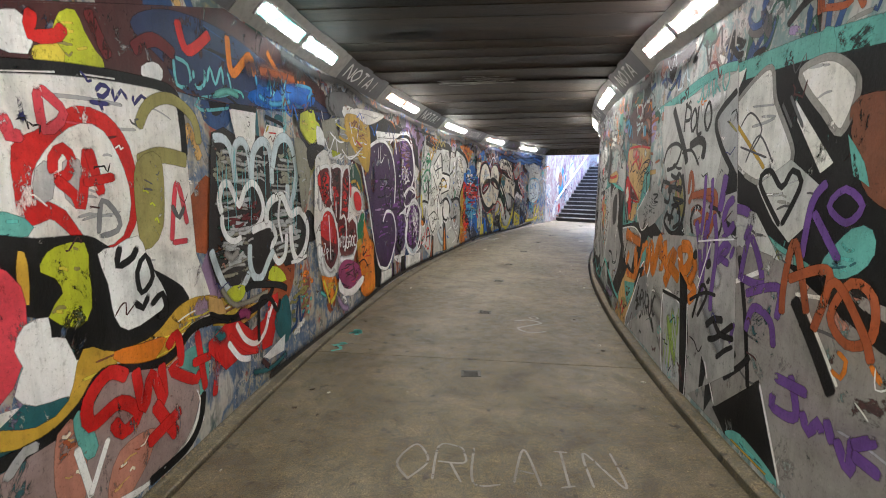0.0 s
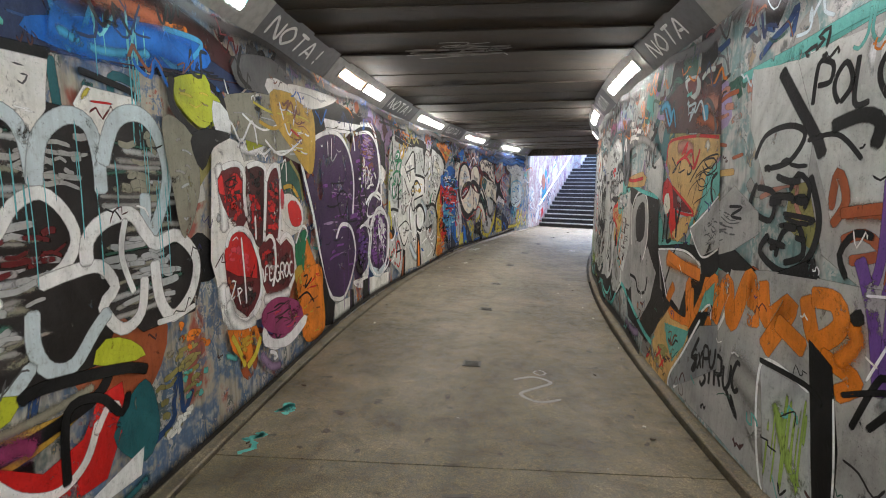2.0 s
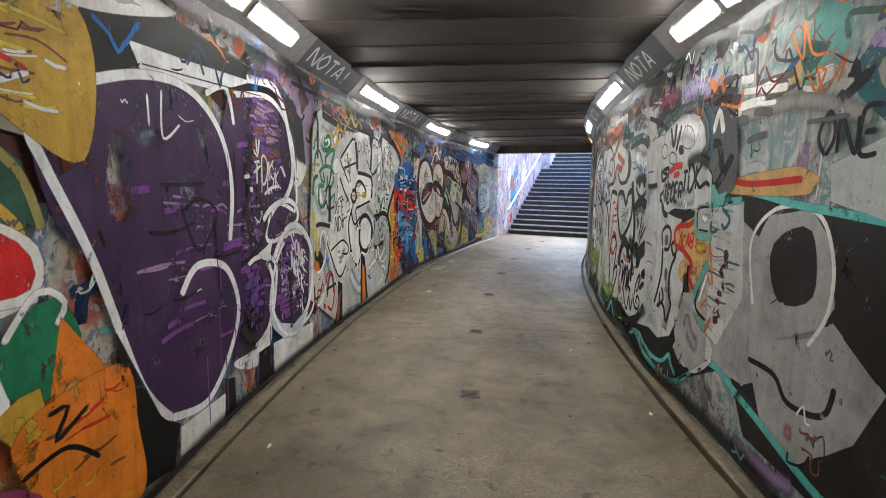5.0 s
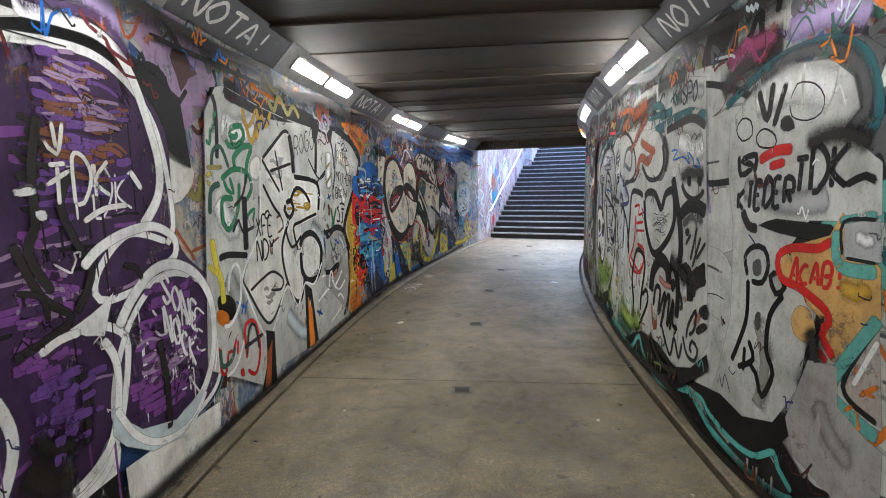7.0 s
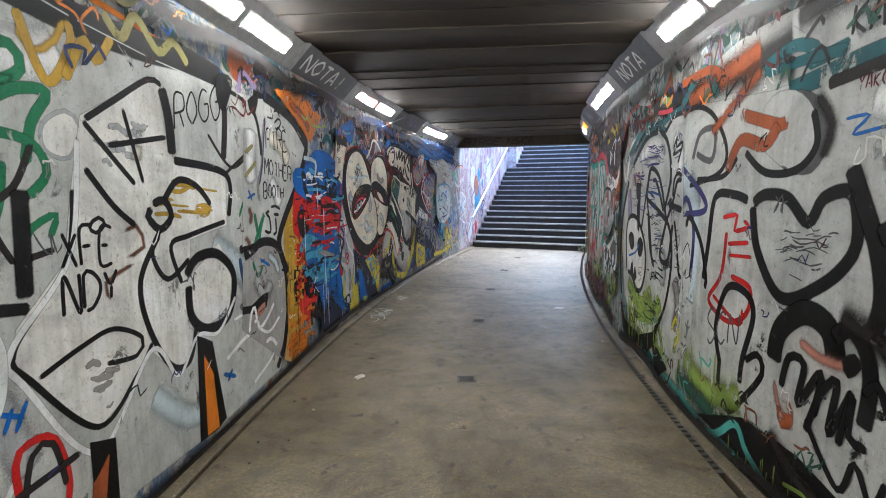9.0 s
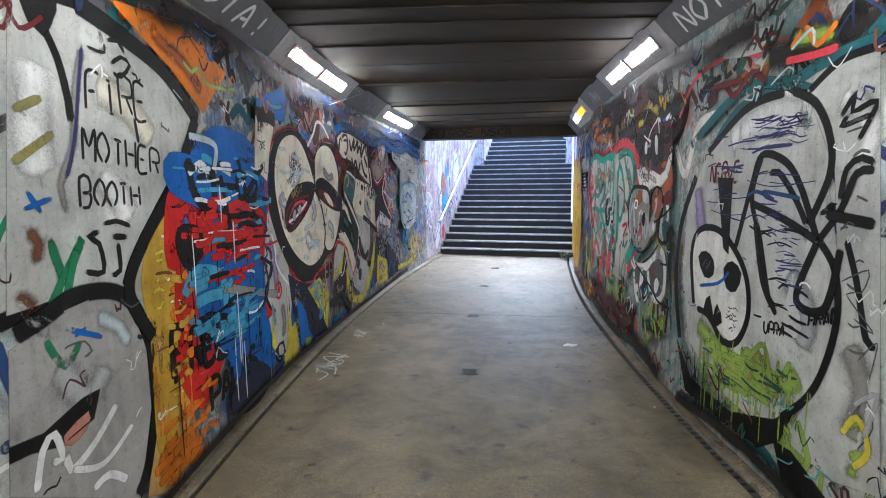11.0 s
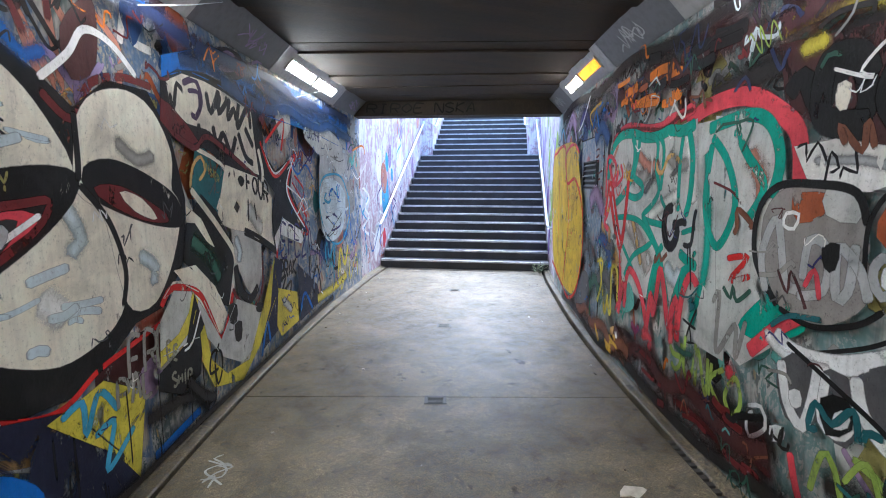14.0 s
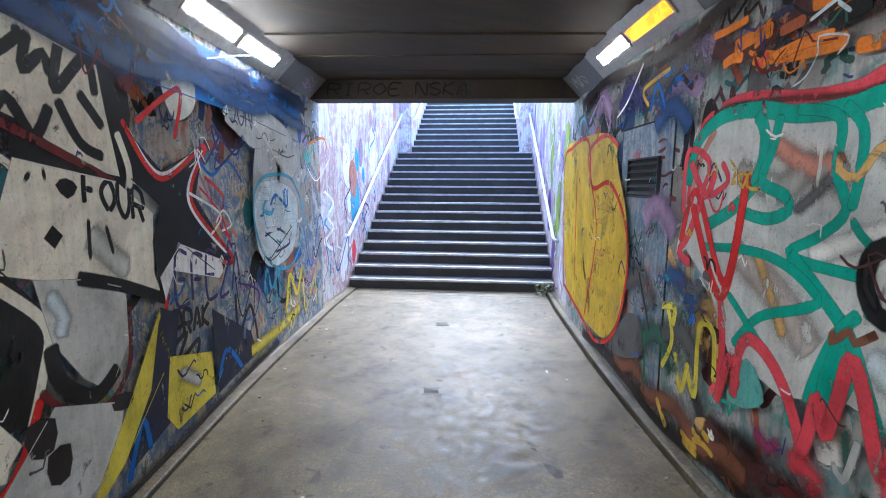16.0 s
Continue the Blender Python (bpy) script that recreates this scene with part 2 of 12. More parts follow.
wall_west = link("wall_west", sweep([(-HALF, 0.02), (-HALF, CZ + 0.05), (-HALF - 0.3, CZ + 0.05), (-HALF - 0.3, -0.25), (-HALF - 0.051, -0.25), (-HALF - 0.051, 0.02)], BACK, BEAM + 0.3), M_WALL_L)
tagged(wall_west, "curved concrete wall thick with old spray paint", "wall", kind="structure")
wall_east = link("wall_east", sweep([(HALF, 0.02), (HALF, CZ + 0.05), (HALF + 0.3, CZ + 0.05), (HALF + 0.3, -0.25), (HALF + 0.051, -0.25), (HALF + 0.051, 0.02)], BACK, BEAM + 0.3), M_WALL_R)
tagged(wall_east, "curved concrete wall covered in grey spray paint", "wall", kind="structure")
# added end wall, never in view, shuts the tunnel behind the camera
bmx = bmesh.new()
box(bmx, -1.9, 1.9, -0.3, 0, -0.25, 3.0, m=at(BACK, 0, 0))
tagged(link("wall_north", bmx, M_GREY), "unseen concrete wall added to close the subway", "wall", kind="structure")

# ceiling of cast boards running across, each a little uneven
rng = random.Random(4)
bmx = bmesh.new()
s = BACK
while s < BEAM - 0.01:
    w = min(rng.uniform(0.22, 0.36), BEAM - s)
    drop = rng.uniform(0.0, 0.014) + (0.012 if rng.random() < 0.2 else 0)
    e = HALF - 0.02
    sweep([(-e, CZ - drop), (e, CZ - drop), (e, CZ + 0.4), (-e, CZ + 0.4)], s + 0.003, s + w - 0.003, 5.0, bm=bmx)
    s += w
sweep([(-HALF - 0.3, CZ + 0.06), (HALF + 0.3, CZ + 0.06), (HALF + 0.3, CZ + 0.45), (-HALF - 0.3, CZ + 0.45)], BACK - 0.3, BEAM + 0.3, 0.5, bm=bmx)
ceiling = link("ceiling", bmx, M_CEIL)
tagged(ceiling, "dark board-marked concrete ceiling stained with soot", "ceiling", kind="structure")

bmx = sweep([(-HALF - 0.01, CZ - 0.21), (HALF + 0.01, CZ - 0.21), (HALF + 0.01, CZ + 0.058), (-HALF - 0.01, CZ + 0.058)], BEAM, BEAM + 0.3, 0.3)
sweep([(-HALF - 0.3, CZ + 0.45), (HALF + 0.3, CZ + 0.45), (HALF + 0.3, 4.7), (-HALF - 0.3, 4.7)], BEAM - 0.2, BEAM + 0.3, 0.5, bm=bmx)
tagged(link("beam", bmx, M_CEIL), "dark concrete beam over the foot of the stairs", "beam", kind="structure")

# ---------------------------------------------------------------- stairs
N1, N2 = 15, 12
stairs = empty("stairs")
tagged(stairs, "long flight of concrete steps, risers darkened and edges paled for daylight", "stairs", kind="structure")
W1, W2 = 1.5, 1.25
tread_s, tops, z = STAIR, [], 0.0
for k in range(N1 + N2):
    w = W1 if k < N1 else W2
    rise, run_len = (RISE, GOING) if k < N1 else (RISE2, GOING2)
    run_len = 0.34 if k == N1 - 1 else 3.0 if k == N1 + N2 - 1 else run_len
    z += rise
    wob = rng.uniform(-0.004, 0.004)
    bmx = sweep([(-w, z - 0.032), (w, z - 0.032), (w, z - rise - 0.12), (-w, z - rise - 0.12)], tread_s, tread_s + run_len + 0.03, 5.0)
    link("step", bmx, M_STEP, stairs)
    # edge strip in a pale tone that carries the sky light
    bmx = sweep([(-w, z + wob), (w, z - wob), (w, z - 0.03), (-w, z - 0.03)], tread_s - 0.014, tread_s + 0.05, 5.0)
    link("nosing", bmx, M_NOSE, stairs, "step edge paled for sky light")
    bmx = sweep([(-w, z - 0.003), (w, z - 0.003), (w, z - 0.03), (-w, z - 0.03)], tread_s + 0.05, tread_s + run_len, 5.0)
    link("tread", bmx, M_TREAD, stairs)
    tops.append((tread_s, z, w))
    tread_s += run_len
TOP_S, TOP_Z = tread_s, z

# stairwell walls, open to the sky
for side, nm in ((-1, "wall_stair_west"), (1, "wall_stair_east")):
    bmx = bmesh.new()
    sl = tops[N1][0] - 0.02
    sweep([(side * 1.52, -0.25), (side * 1.52, 4.9), (side * 1.85, 4.9), (side * 1.85, -0.25)], BEAM + 0.3, sl, 0.5, bm=bmx)
    sweep([(side * 1.24, 1.6), (side * 1.24, 5.0), (side * 1.85, 5.0), (side * 1.85, 1.6)], sl, TOP_S, 0.5, bm=bmx)
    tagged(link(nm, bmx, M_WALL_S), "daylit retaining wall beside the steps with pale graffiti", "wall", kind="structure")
bmx = bmesh.new()
box(bmx, -60, 60, -60, 60, TOP_Z - 0.3, TOP_Z - 0.004, m=at(TOP_S, 0, 0) @ Matrix.Translation((0, 59.5, 0)))
tagged(link("ground", bmx, M_EARTH), "paved ground at street level", "ground", kind="structure")

# ---------------------------------------------------------------- lamps in the splayed cornice
def cornice(side, a, b, q0, q1, lift, thick, bm):
    """A slab on the slope of the cornice from a to b; q runs from its foot to its top."""
    L = math.hypot(CHD, CZ - CHZ)
    nd, nz = -(CZ - CHZ) / L, -CHD / L
    pts = []
    for q, h in ((q0, lift), (q1, lift), (q1, lift - thick), (q0, lift - thick)):
        pts.append((side * (HALF - CHD * q + nd * h), CHZ + (CZ - CHZ) * q + nz * h))
    return sweep(pts, a, b, 0.25, bm=bm)


def lamp_unit(side, gap, tubes):
    lamp = empty("subway_lamp", at(gap, side * (HALF - 0.1), 2.55))
    inv = lamp.matrix_world.inverted()

    def add(name, bm, m, label=""):
        bmesh.ops.transform(bm, matrix=inv, verts=bm.verts)
        return link(name, bm, m, lamp, label)
    a, b = gap - 0.87, gap + 0.92
    add("back_panel", cornice(side, a, b, 0.0, 1.0, 0.012, 0.05, bmesh.new()), M_PANEL, "dented galvanised panel")
    for (u, v), m in zip(((gap - 0.66, gap - 0.055), (gap + 0.055, gap + 0.64)), tubes):
        add("diffuser", cornice(side, u, v, 0.35, 0.67, 0.034, 0.03, bmesh.new()), m)
        bm = bmesh.new()
        cornice(side, u - 0.025, v + 0.025, 0.27, 0.34, 0.026, 0.02, bm)
        cornice(side, u - 0.025, v + 0.025, 0.68, 0.75, 0.026, 0.02, bm)
        cornice(side, u - 0.03, u - 0.004, 0.34, 0.68, 0.026, 0.02, bm)
        cornice(side, v + 0.004, v + 0.03, 0.34, 0.68, 0.026, 0.02, bm)
        add("frame", bm, M_PANEL)
    tagged(lamp, "twin fluorescent lamp in a grey metal panel, lit", "lamp", "lamps along the cornice")
    return lamp


def cover_plate(side, a, b):
    ob = link("cover_plate", cornice(side, a, b, 0.0, 1.0, 0.008, 0.05, bmesh.new()), M_PLATE)
    return tagged(ob, "dark grey cover plate between two lamps", "panel", "cover plates along the cornice")


LAMPS = {
    -1: {0: (M_TUBE_TEAL, M_TUBE_TEAL), 1: (M_TUBE_WARM, M_TUBE), 3: (M_TUBE_RED, M_TUBE), 4: (M_TUBE, M_TUBE)},
    1: {0: (M_TUBE_RED, M_TUBE_RED), 3: (M_TUBE_RED, M_TUBE_RED), 4: (M_TUBE_ORANGE, M_TUBE_WARM)},
}
for side in (-1, 1):
    edge = BACK
    for k in range(-3, 5):
        g = 3.66 + 3.04 * k
        lamp_unit(side, g, LAMPS[side].get(k, (M_TUBE, M_TUBE)))
        cover_plate(side, edge, g - 0.874)
        edge = g + 0.924
    cover_plate(side, edge, BEAM - 0.004)
# ---- more things
def tube(bm, pts, r, seg=8):
    """A round bar through the points."""
    rings = []
    for i, p in enumerate(pts):
        a, b = pts[max(i - 1, 0)], pts[min(i + 1, len(pts) - 1)]
        q = (b - a).to_track_quat("Z", "Y").to_matrix()
        rings.append([bm.verts.new(p + q @ Vector((r * math.cos(2 * math.pi * k / seg), r * math.sin(2 * math.pi * k / seg), 0))) for k in range(seg)])
    for r0, r1 in zip(rings, rings[1:]):
        for k in range(seg):
            bm.faces.new((r0[k], r0[(k + 1) % seg], r1[(k + 1) % seg], r1[k]))
    bm.faces.new(rings[0][::-1])
    bm.faces.new(rings[-1])
    return bm


def handrail(side, s0, s1, z0, slope, wall_d, label):
    rail = empty("handrail")
    d = side * (wall_d - 0.075)
    n = 12
    pts = [place(s0 - 0.02, side * (wall_d - 0.01), z0 - 0.03), place(s0 - 0.03, side * (wall_d - 0.05), z0 - 0.02)]
    pts += [place(s0 + (s1 - s0) * k / n, d, z0 + slope * (s1 - s0) * k / n) for k in range(n + 1)]
    pts += [place(s1 + 0.06, side * (wall_d - 0.05), z0 + slope * (s1 - s0) + 0.01), place(s1 + 0.06, side * (wall_d - 0.005), z0 + slope * (s1 - s0))]
    link("rail_tube", tube(bmesh.new(), pts, 0.024), M_RAIL, rail)
    for k in range(4):
        s = s0 + (s1 - s0) * (k + 0.4) / 4
        z = z0 + slope * (s - s0)
        link("bracket", tube(bmesh.new(), [place(s, d, z - 0.02), place(s, d, z - 0.07), place(s, side * (wall_d + 0.005), z - 0.08)], 0.01, 6), M_RAIL, rail)
    return tagged(rail, label, "handrail", "handrails of the stairs")


for side in (-1, 1):
    handrail(side, 18.98, 23.45, 0.80, 0.517, 1.52, "pale blue steel handrail on the stairwell wall")
    handrail(side, 23.75, 27.2, 3.05, 0.516, 1.24, "pale blue steel handrail of the upper flight")


def drain_cover(s, d, w, l, turn, label):
    """A small cast-iron floor cover with raised bars in a round-cornered frame."""
    cover = empty("drain_cover", at(s, d, 0) @ Matrix.Rotation(turn, 4, "Z"))
    bm = bmesh.new()
    box(bm, -w / 2, w / 2, -l / 2, l / 2, -0.004, 0.003, 0.002)
    part("plate", bm, M_IRON, cover)
    bm = bmesh.new()
    for x0, x1, y0, y1 in ((-w / 2 - 0.012, -w / 2 - 0.001, -l / 2 - 0.012, l / 2 + 0.012), (w / 2 + 0.001, w / 2 + 0.012, -l / 2 - 0.012, l / 2 + 0.012),
                           (-w / 2 - 0.001, w / 2 + 0.001, -l / 2 - 0.012, -l / 2 - 0.001), (-w / 2 - 0.001, w / 2 + 0.001, l / 2 + 0.001, l / 2 + 0.012)):
        box(bm, x0, x1, y0, y1, -0.004, 0.0045)
    part("rim", bm, M_IRON, cover)
    for k in range(5):
        y = -l / 2 + l * (k + 0.5) / 5
        bm = bmesh.new()
        box(bm, -w * 0.42, w * 0.42, y - l * 0.05, y + l * 0.05, 0.003, 0.0075, 0.0015)
        part("bar", bm, M_IRON, cover)
    return tagged(cover, label, "drain cover", "covers along the middle of the floor")


for k, s in enumerate((-1.6, 0.0, 1.72, 3.47, 5.27, 7.09, 8.63, 10.4, 12.14, 13.92, 15.71, 17.44)):
    drain_cover(s, 0.01 * (k % 3 - 1), 0.13, 0.1, 0.05 * (k % 4 - 1), "small worn cast-iron cover set in the floor")


def channel_grating(side, a, b, label):
    grating = empty("channel_grating", at(a, side * (SLAB + 0.02), 0))
    inv = grating.matrix_world.inverted()
    n = int((b - a) / 0.06)
    for k in range(n):
        s = a + 0.06 * k
        bm = sweep([(side * (SLAB - 0.002), -0.004), (side * (SLAB + 0.036), -0.004), (side * (SLAB + 0.036), -0.02), (side * (SLAB - 0.002), -0.02)], s, s + 0.034, 1.0)
        bmesh.ops.transform(bm, matrix=inv, verts=bm.verts)
        part("slat", bm, M_IRON, grating)
    return tagged(grating, label, "drain grating")


channel_grating(1, 9.2, 13.4, "slotted dark iron grating over the side channel")
bmx = bmesh.new()
grate = empty("stair_drain", at(19.05, 0, 0))
inv = grate.matrix_world.inverted()
for k in range(26):
    d = -1.0 + 0.06 * k
    bm = sweep([(d, 0.006), (d + 0.04, 0.006), (d + 0.04, -0.003), (d, -0.003)], 19.0, 19.1, 1.0)
    bmesh.ops.transform(bm, matrix=inv, verts=bm.verts)
    part("slat", bm, M_IRON, grate)
tagged(grate, "row of worn iron drain slats before the first step", "drain")


# door flush in the wall, with a louvred vent, and a lock plate beside it
M_HATCH = layered_paint("scrawled_door_paint", [(0.1, 0.1, 0.14), (0.4, 0.12, 0.12), (0.3, 0.33, 0.36), (0.12, 0.2, 0.3), (0.4, 0.42, 0.42), (0.1, 0.16, 0.14)], 1.6)


def wall_frame(s, side, z):
    return at(s, side * HALF, z)


door = empty("door_1", wall_frame(15.66, 1, 0.0))
bm = bmesh.new()
box(bm, -0.004, 0.03, -0.425, 0.425, 0.16, 1.955, 0.002)
part("door_leaf", bm, M_HATCH, door)
for y0, y1, z0, z1 in ((-0.437, -0.427, 0.14, 1.97), (0.427, 0.437, 0.14, 1.97), (-0.427, 0.427, 1.958, 1.97)):
    bm = bmesh.new()
    box(bm, -0.003, 0.03, y0, y1, z0, z1)
    part("door_gap", bm, M_DARK, door, "dark gap round the door")
tagged(door, "flush metal door covered in spray paint", "door", kind="structure")
vent = empty("vent", wall_frame(15.64, 1, 1.47))
bm = bmesh.new()
box(bm, -0.008, 0.0, -0.25, 0.25, 0.0, 0.255)
part("backing", bm, M_DARK, vent)
for k in range(5):
    bm = bmesh.new()
    box(bm, -0.022, 0.018, -0.24, 0.24, -0.003, 0.003, 0.001, Matrix.Translation((-0.014, 0, 0.028 + 0.05 * k)) @ Matrix.Rotation(radians(-38), 4, "Y"))
    part("slat", bm, M_VENT, vent)
for y0, y1, z0, z1 in ((-0.262, -0.25, -0.01, 0.265), (0.25, 0.262, -0.01, 0.265), (-0.25, 0.25, -0.01, 0.0), (-0.25, 0.25, 0.255, 0.265)):
    bm = bmesh.new()
    box(bm, -0.03, 0.0, y0, y1, z0, z1, 0.002)
    part("frame", bm, M_VENT, vent)
tagged(vent, "black louvred metal vent in the painted wall", "vent")
lock = empty("lock_plate", wall_frame(16.05, 1, 0.91))
bm = bmesh.new()
box(bm, -0.012, 0.0, -0.04, 0.04, 0.0, 0.15, 0.003)
part("plate", bm, M_VENT, lock)
bm = bmesh.new()
box(bm, -0.03, -0.012, -0.022, 0.022, 0.02, 0.12, 0.004)
part("handle", bm, M_IRON, lock)
bm = bmesh.new()
box(bm, -0.012, 0.0, -0.015, 0.015, 0.19, 0.28, 0.003)
part("keyhole_cover", bm, M_VENT, lock)
tagged(lock, "dark metal lock plate with a recessed handle", "door lock")


# weeds at the foot of the stairs
def leaf_mat(name, a, b):
    m, nt, bs = mat(name, 0.5)
    nt.links.new(ramp(nt, noise_node(nt, coords(nt), 22, 4, 0.6), [(0.35, a), (0.65, b)]), bs.inputs["Base Color"])
    return m


M_LEAF = leaf_mat("weed_leaf", (0.06, 0.09, 0.03), (0.3, 0.33, 0.2))
weed = empty("weed", at(18.95, 1.33, 0.0))
wr = random.Random(7)
bm = bmesh.new()
for k in range(7):
    a = 2 * math.pi * k / 7
    tube(bm, [Vector((0, 0, 0)), Vector((math.cos(a) * 0.06, math.sin(a) * 0.05, 0.07)), Vector((math.cos(a) * 0.14, math.sin(a) * 0.1, 0.11 + 0.05 * wr.random()))], 0.004, 5)
part("stems", bm, M_LEAF, weed)
for k in range(70):
    a, r, h = wr.uniform(0, 6.28), wr.uniform(0.02, 0.19), wr.uniform(0.01, 0.17)
    bm = bmesh.new()
    L, w = wr.uniform(0.03, 0.06), wr.uniform(0.012, 0.022)
    m = Matrix.Translation((r * math.cos(a), r * 0.6 * math.sin(a), h)) @ Euler((wr.uniform(-0.7, 0.9), wr.uniform(-0.6, 0.6), wr.uniform(0, 6.28))).to_matrix().to_4x4()
    rows = [(0, 0.001, 0), (0.3, w, 0.006), (0.65, w * 0.8, 0.008), (1.0, 0.001, 0)]
    vs = [[bm.verts.new(m @ Vector((x * sx, L * y, z + 0.004 * abs(sx)))) for sx in (-1, 0, 1)] for y, x, z in rows]
    for r0, r1 in zip(vs, vs[1:]):
        for i in (0, 1):
            bm.faces.new((r0[i], r0[i + 1], r1[i + 1], r1[i]))
    part("leaf", bm, M_LEAF, weed)
tagged(weed, "small pale-green weed growing at the foot of the stairs", "plant")

# litter on the floor
M_LITTER = leaf_mat("dry_pale_litter", (0.45, 0.42, 0.34), (0.62, 0.58, 0.5))
M_LITTER_D = leaf_mat("dry_dark_litter", (0.06, 0.045, 0.03), (0.12, 0.09, 0.06))


def scrap(name, s, d, size, m, label, seed):
    r = random.Random(seed)
    bm = bmesh.new()
    n = 9
    ring = [(math.cos(2 * math.pi * k / n) * size * r.uniform(0.5, 1.0), math.sin(2 * math.pi * k / n) * size * r.uniform(0.25, 0.6)) for k in range(n)]
    top = [bm.verts.new((x, y, 0.004 + 0.006 * r.random())) for x, y in ring]
    bot = [bm.verts.new((x, y, 0.001)) for x, y in ring]
    c = bm.verts.new((0, 0, 0.009))
    for k in range(n):
        j = (k + 1) % n
        bm.faces.new((c, top[k], top[j]))
        bm.faces.new((top[k], bot[k], bot[j], top[j]))
    bm.faces.new(bot[::-1])
    ob = link(name, bm, m)
    ob.matrix_world = at(s, d, 0) @ Matrix.Rotation(r.uniform(0, 6.28), 4, "Z")
    return tagged(ob, label, "litter", "scraps on the floor")


scrap("dry_leaf", 10.36, -0.86, 0.08, M_LITTER, "pale dry leaf lying on the concrete floor", 1)
scrap("torn_paper", 12.87, 0.97, 0.09, M_LITTER, "torn white paper scrap lying on the floor", 2)
lr = random.Random(21)
for k in range(60):
    s, side = lr.uniform(1.5, 18.5), lr.choice((-1, 1))
    d = side * (1.33 - abs(lr.gauss(0, 0.28)))
    pale = lr.random() < 0.45
    scrap("leaf_scrap", s, d, lr.uniform(0.008, 0.03), M_LITTER if pale else M_LITTER_D, "tiny pale scrap trodden on the floor" if pale else "small dark dead leaf on the floor", 100 + k)


# loose white cables by the lamps near the stairs
def cable(pts, label):
    ob = link("cable", tube(bmesh.new(), [place(*p) for p in pts], 0.0025, 5), M_RAIL)
    return tagged(ob, label, "cable", "loose cables by the lamps")


cable([(16.62, -1.33, 2.6), (16.5, -1.28, 2.56), (16.0, -1.36, 2.5), (15.6, -1.42, 2.38), (15.35, -1.477, 2.3)], "thin white cable hanging from the lamp to the wall")
cable([(15.3, -1.44, 2.5), (15.33, -1.46, 2.4), (15.35, -1.477, 2.3)], "thin white cable hanging down the painted wall")
cable([(13.55, -1.3, 2.62), (13.7, -1.25, 2.56), (13.5, -1.35, 2.47), (13.2, -1.44, 2.36), (13.0, -1.477, 2.34)], "loose white cable sagging under the lamp")
cable([(16.4, 1.47, 2.45), (16.7, 1.473, 2.2), (16.5, 1.475, 2.0)], "thin white cable running down the wall")

# ---------------------------------------------------------------- graffiti, painted on the two walls
COLOURS = {
    "white": (0.86, 0.87, 0.87), "offwhite": (0.79, 0.78, 0.74), "greywhite": (0.53, 0.54, 0.52), "cream": (0.8, 0.75, 0.63),
    "lgrey": (0.42, 0.43, 0.44), "silver": (0.38, 0.37, 0.36), "stone": (0.3, 0.29, 0.27), "midgrey": (0.27, 0.255, 0.24), "grey": (0.25, 0.26, 0.27),
    "dgrey": (0.1, 0.1, 0.105), "soot": (0.02, 0.017, 0.016), "black": (0.006, 0.006, 0.0065), "olivegrey": (0.27, 0.26, 0.2),
    "red": (0.6, 0.016, 0.014), "dred": (0.13, 0.012, 0.014), "maroon": (0.07, 0.022, 0.022), "rose": (0.66, 0.06, 0.085), "salmon": (0.5, 0.22, 0.16),
    "rust": (0.36, 0.09, 0.03), "brown": (0.2, 0.075, 0.04), "orange": (0.7, 0.2, 0.015), "tan": (0.6, 0.37, 0.13), "mustard": (0.55, 0.34, 0.04),
    "yellow": (0.66, 0.56, 0.06), "yellow2": (0.62, 0.42, 0.03), "lime": (0.5, 0.55, 0.03), "lime2": (0.3, 0.42, 0.08), "olive": (0.3, 0.27, 0.09),
    "green": (0.02, 0.2, 0.09), "dgreen": (0.03, 0.1, 0.07), "teal": (0.13, 0.42, 0.38), "teal2": (0.008, 0.34, 0.25), "dteal": (0.02, 0.12, 0.14),
    "aqua": (0.12, 0.5, 0.46), "cyan": (0.16, 0.5, 0.55), "lblue": (0.07, 0.36, 0.6), "paleblue": (0.55, 0.64, 0.68), "blue": (0.008, 0.13, 0.5),
    "dblue": (0.025, 0.07, 0.2), "navy": (0.02, 0.035, 0.1), "dnavy": (0.012, 0.015, 0.04), "indigo": (0.035, 0.035, 0.16), "aubergine": (0.05, 0.022, 0.075),
    "purple": (0.19, 0.06, 0.27), "purple2": (0.14, 0.06, 0.27), "mauve": (0.32, 0.22, 0.36), "plum": (0.28, 0.04, 0.13), "lilac": (0.36, 0.28, 0.5),
    "greypink": (0.32, 0.24, 0.23), "pinkgrey": (0.43, 0.38, 0.35),
}


PAINT_SEEDS = []


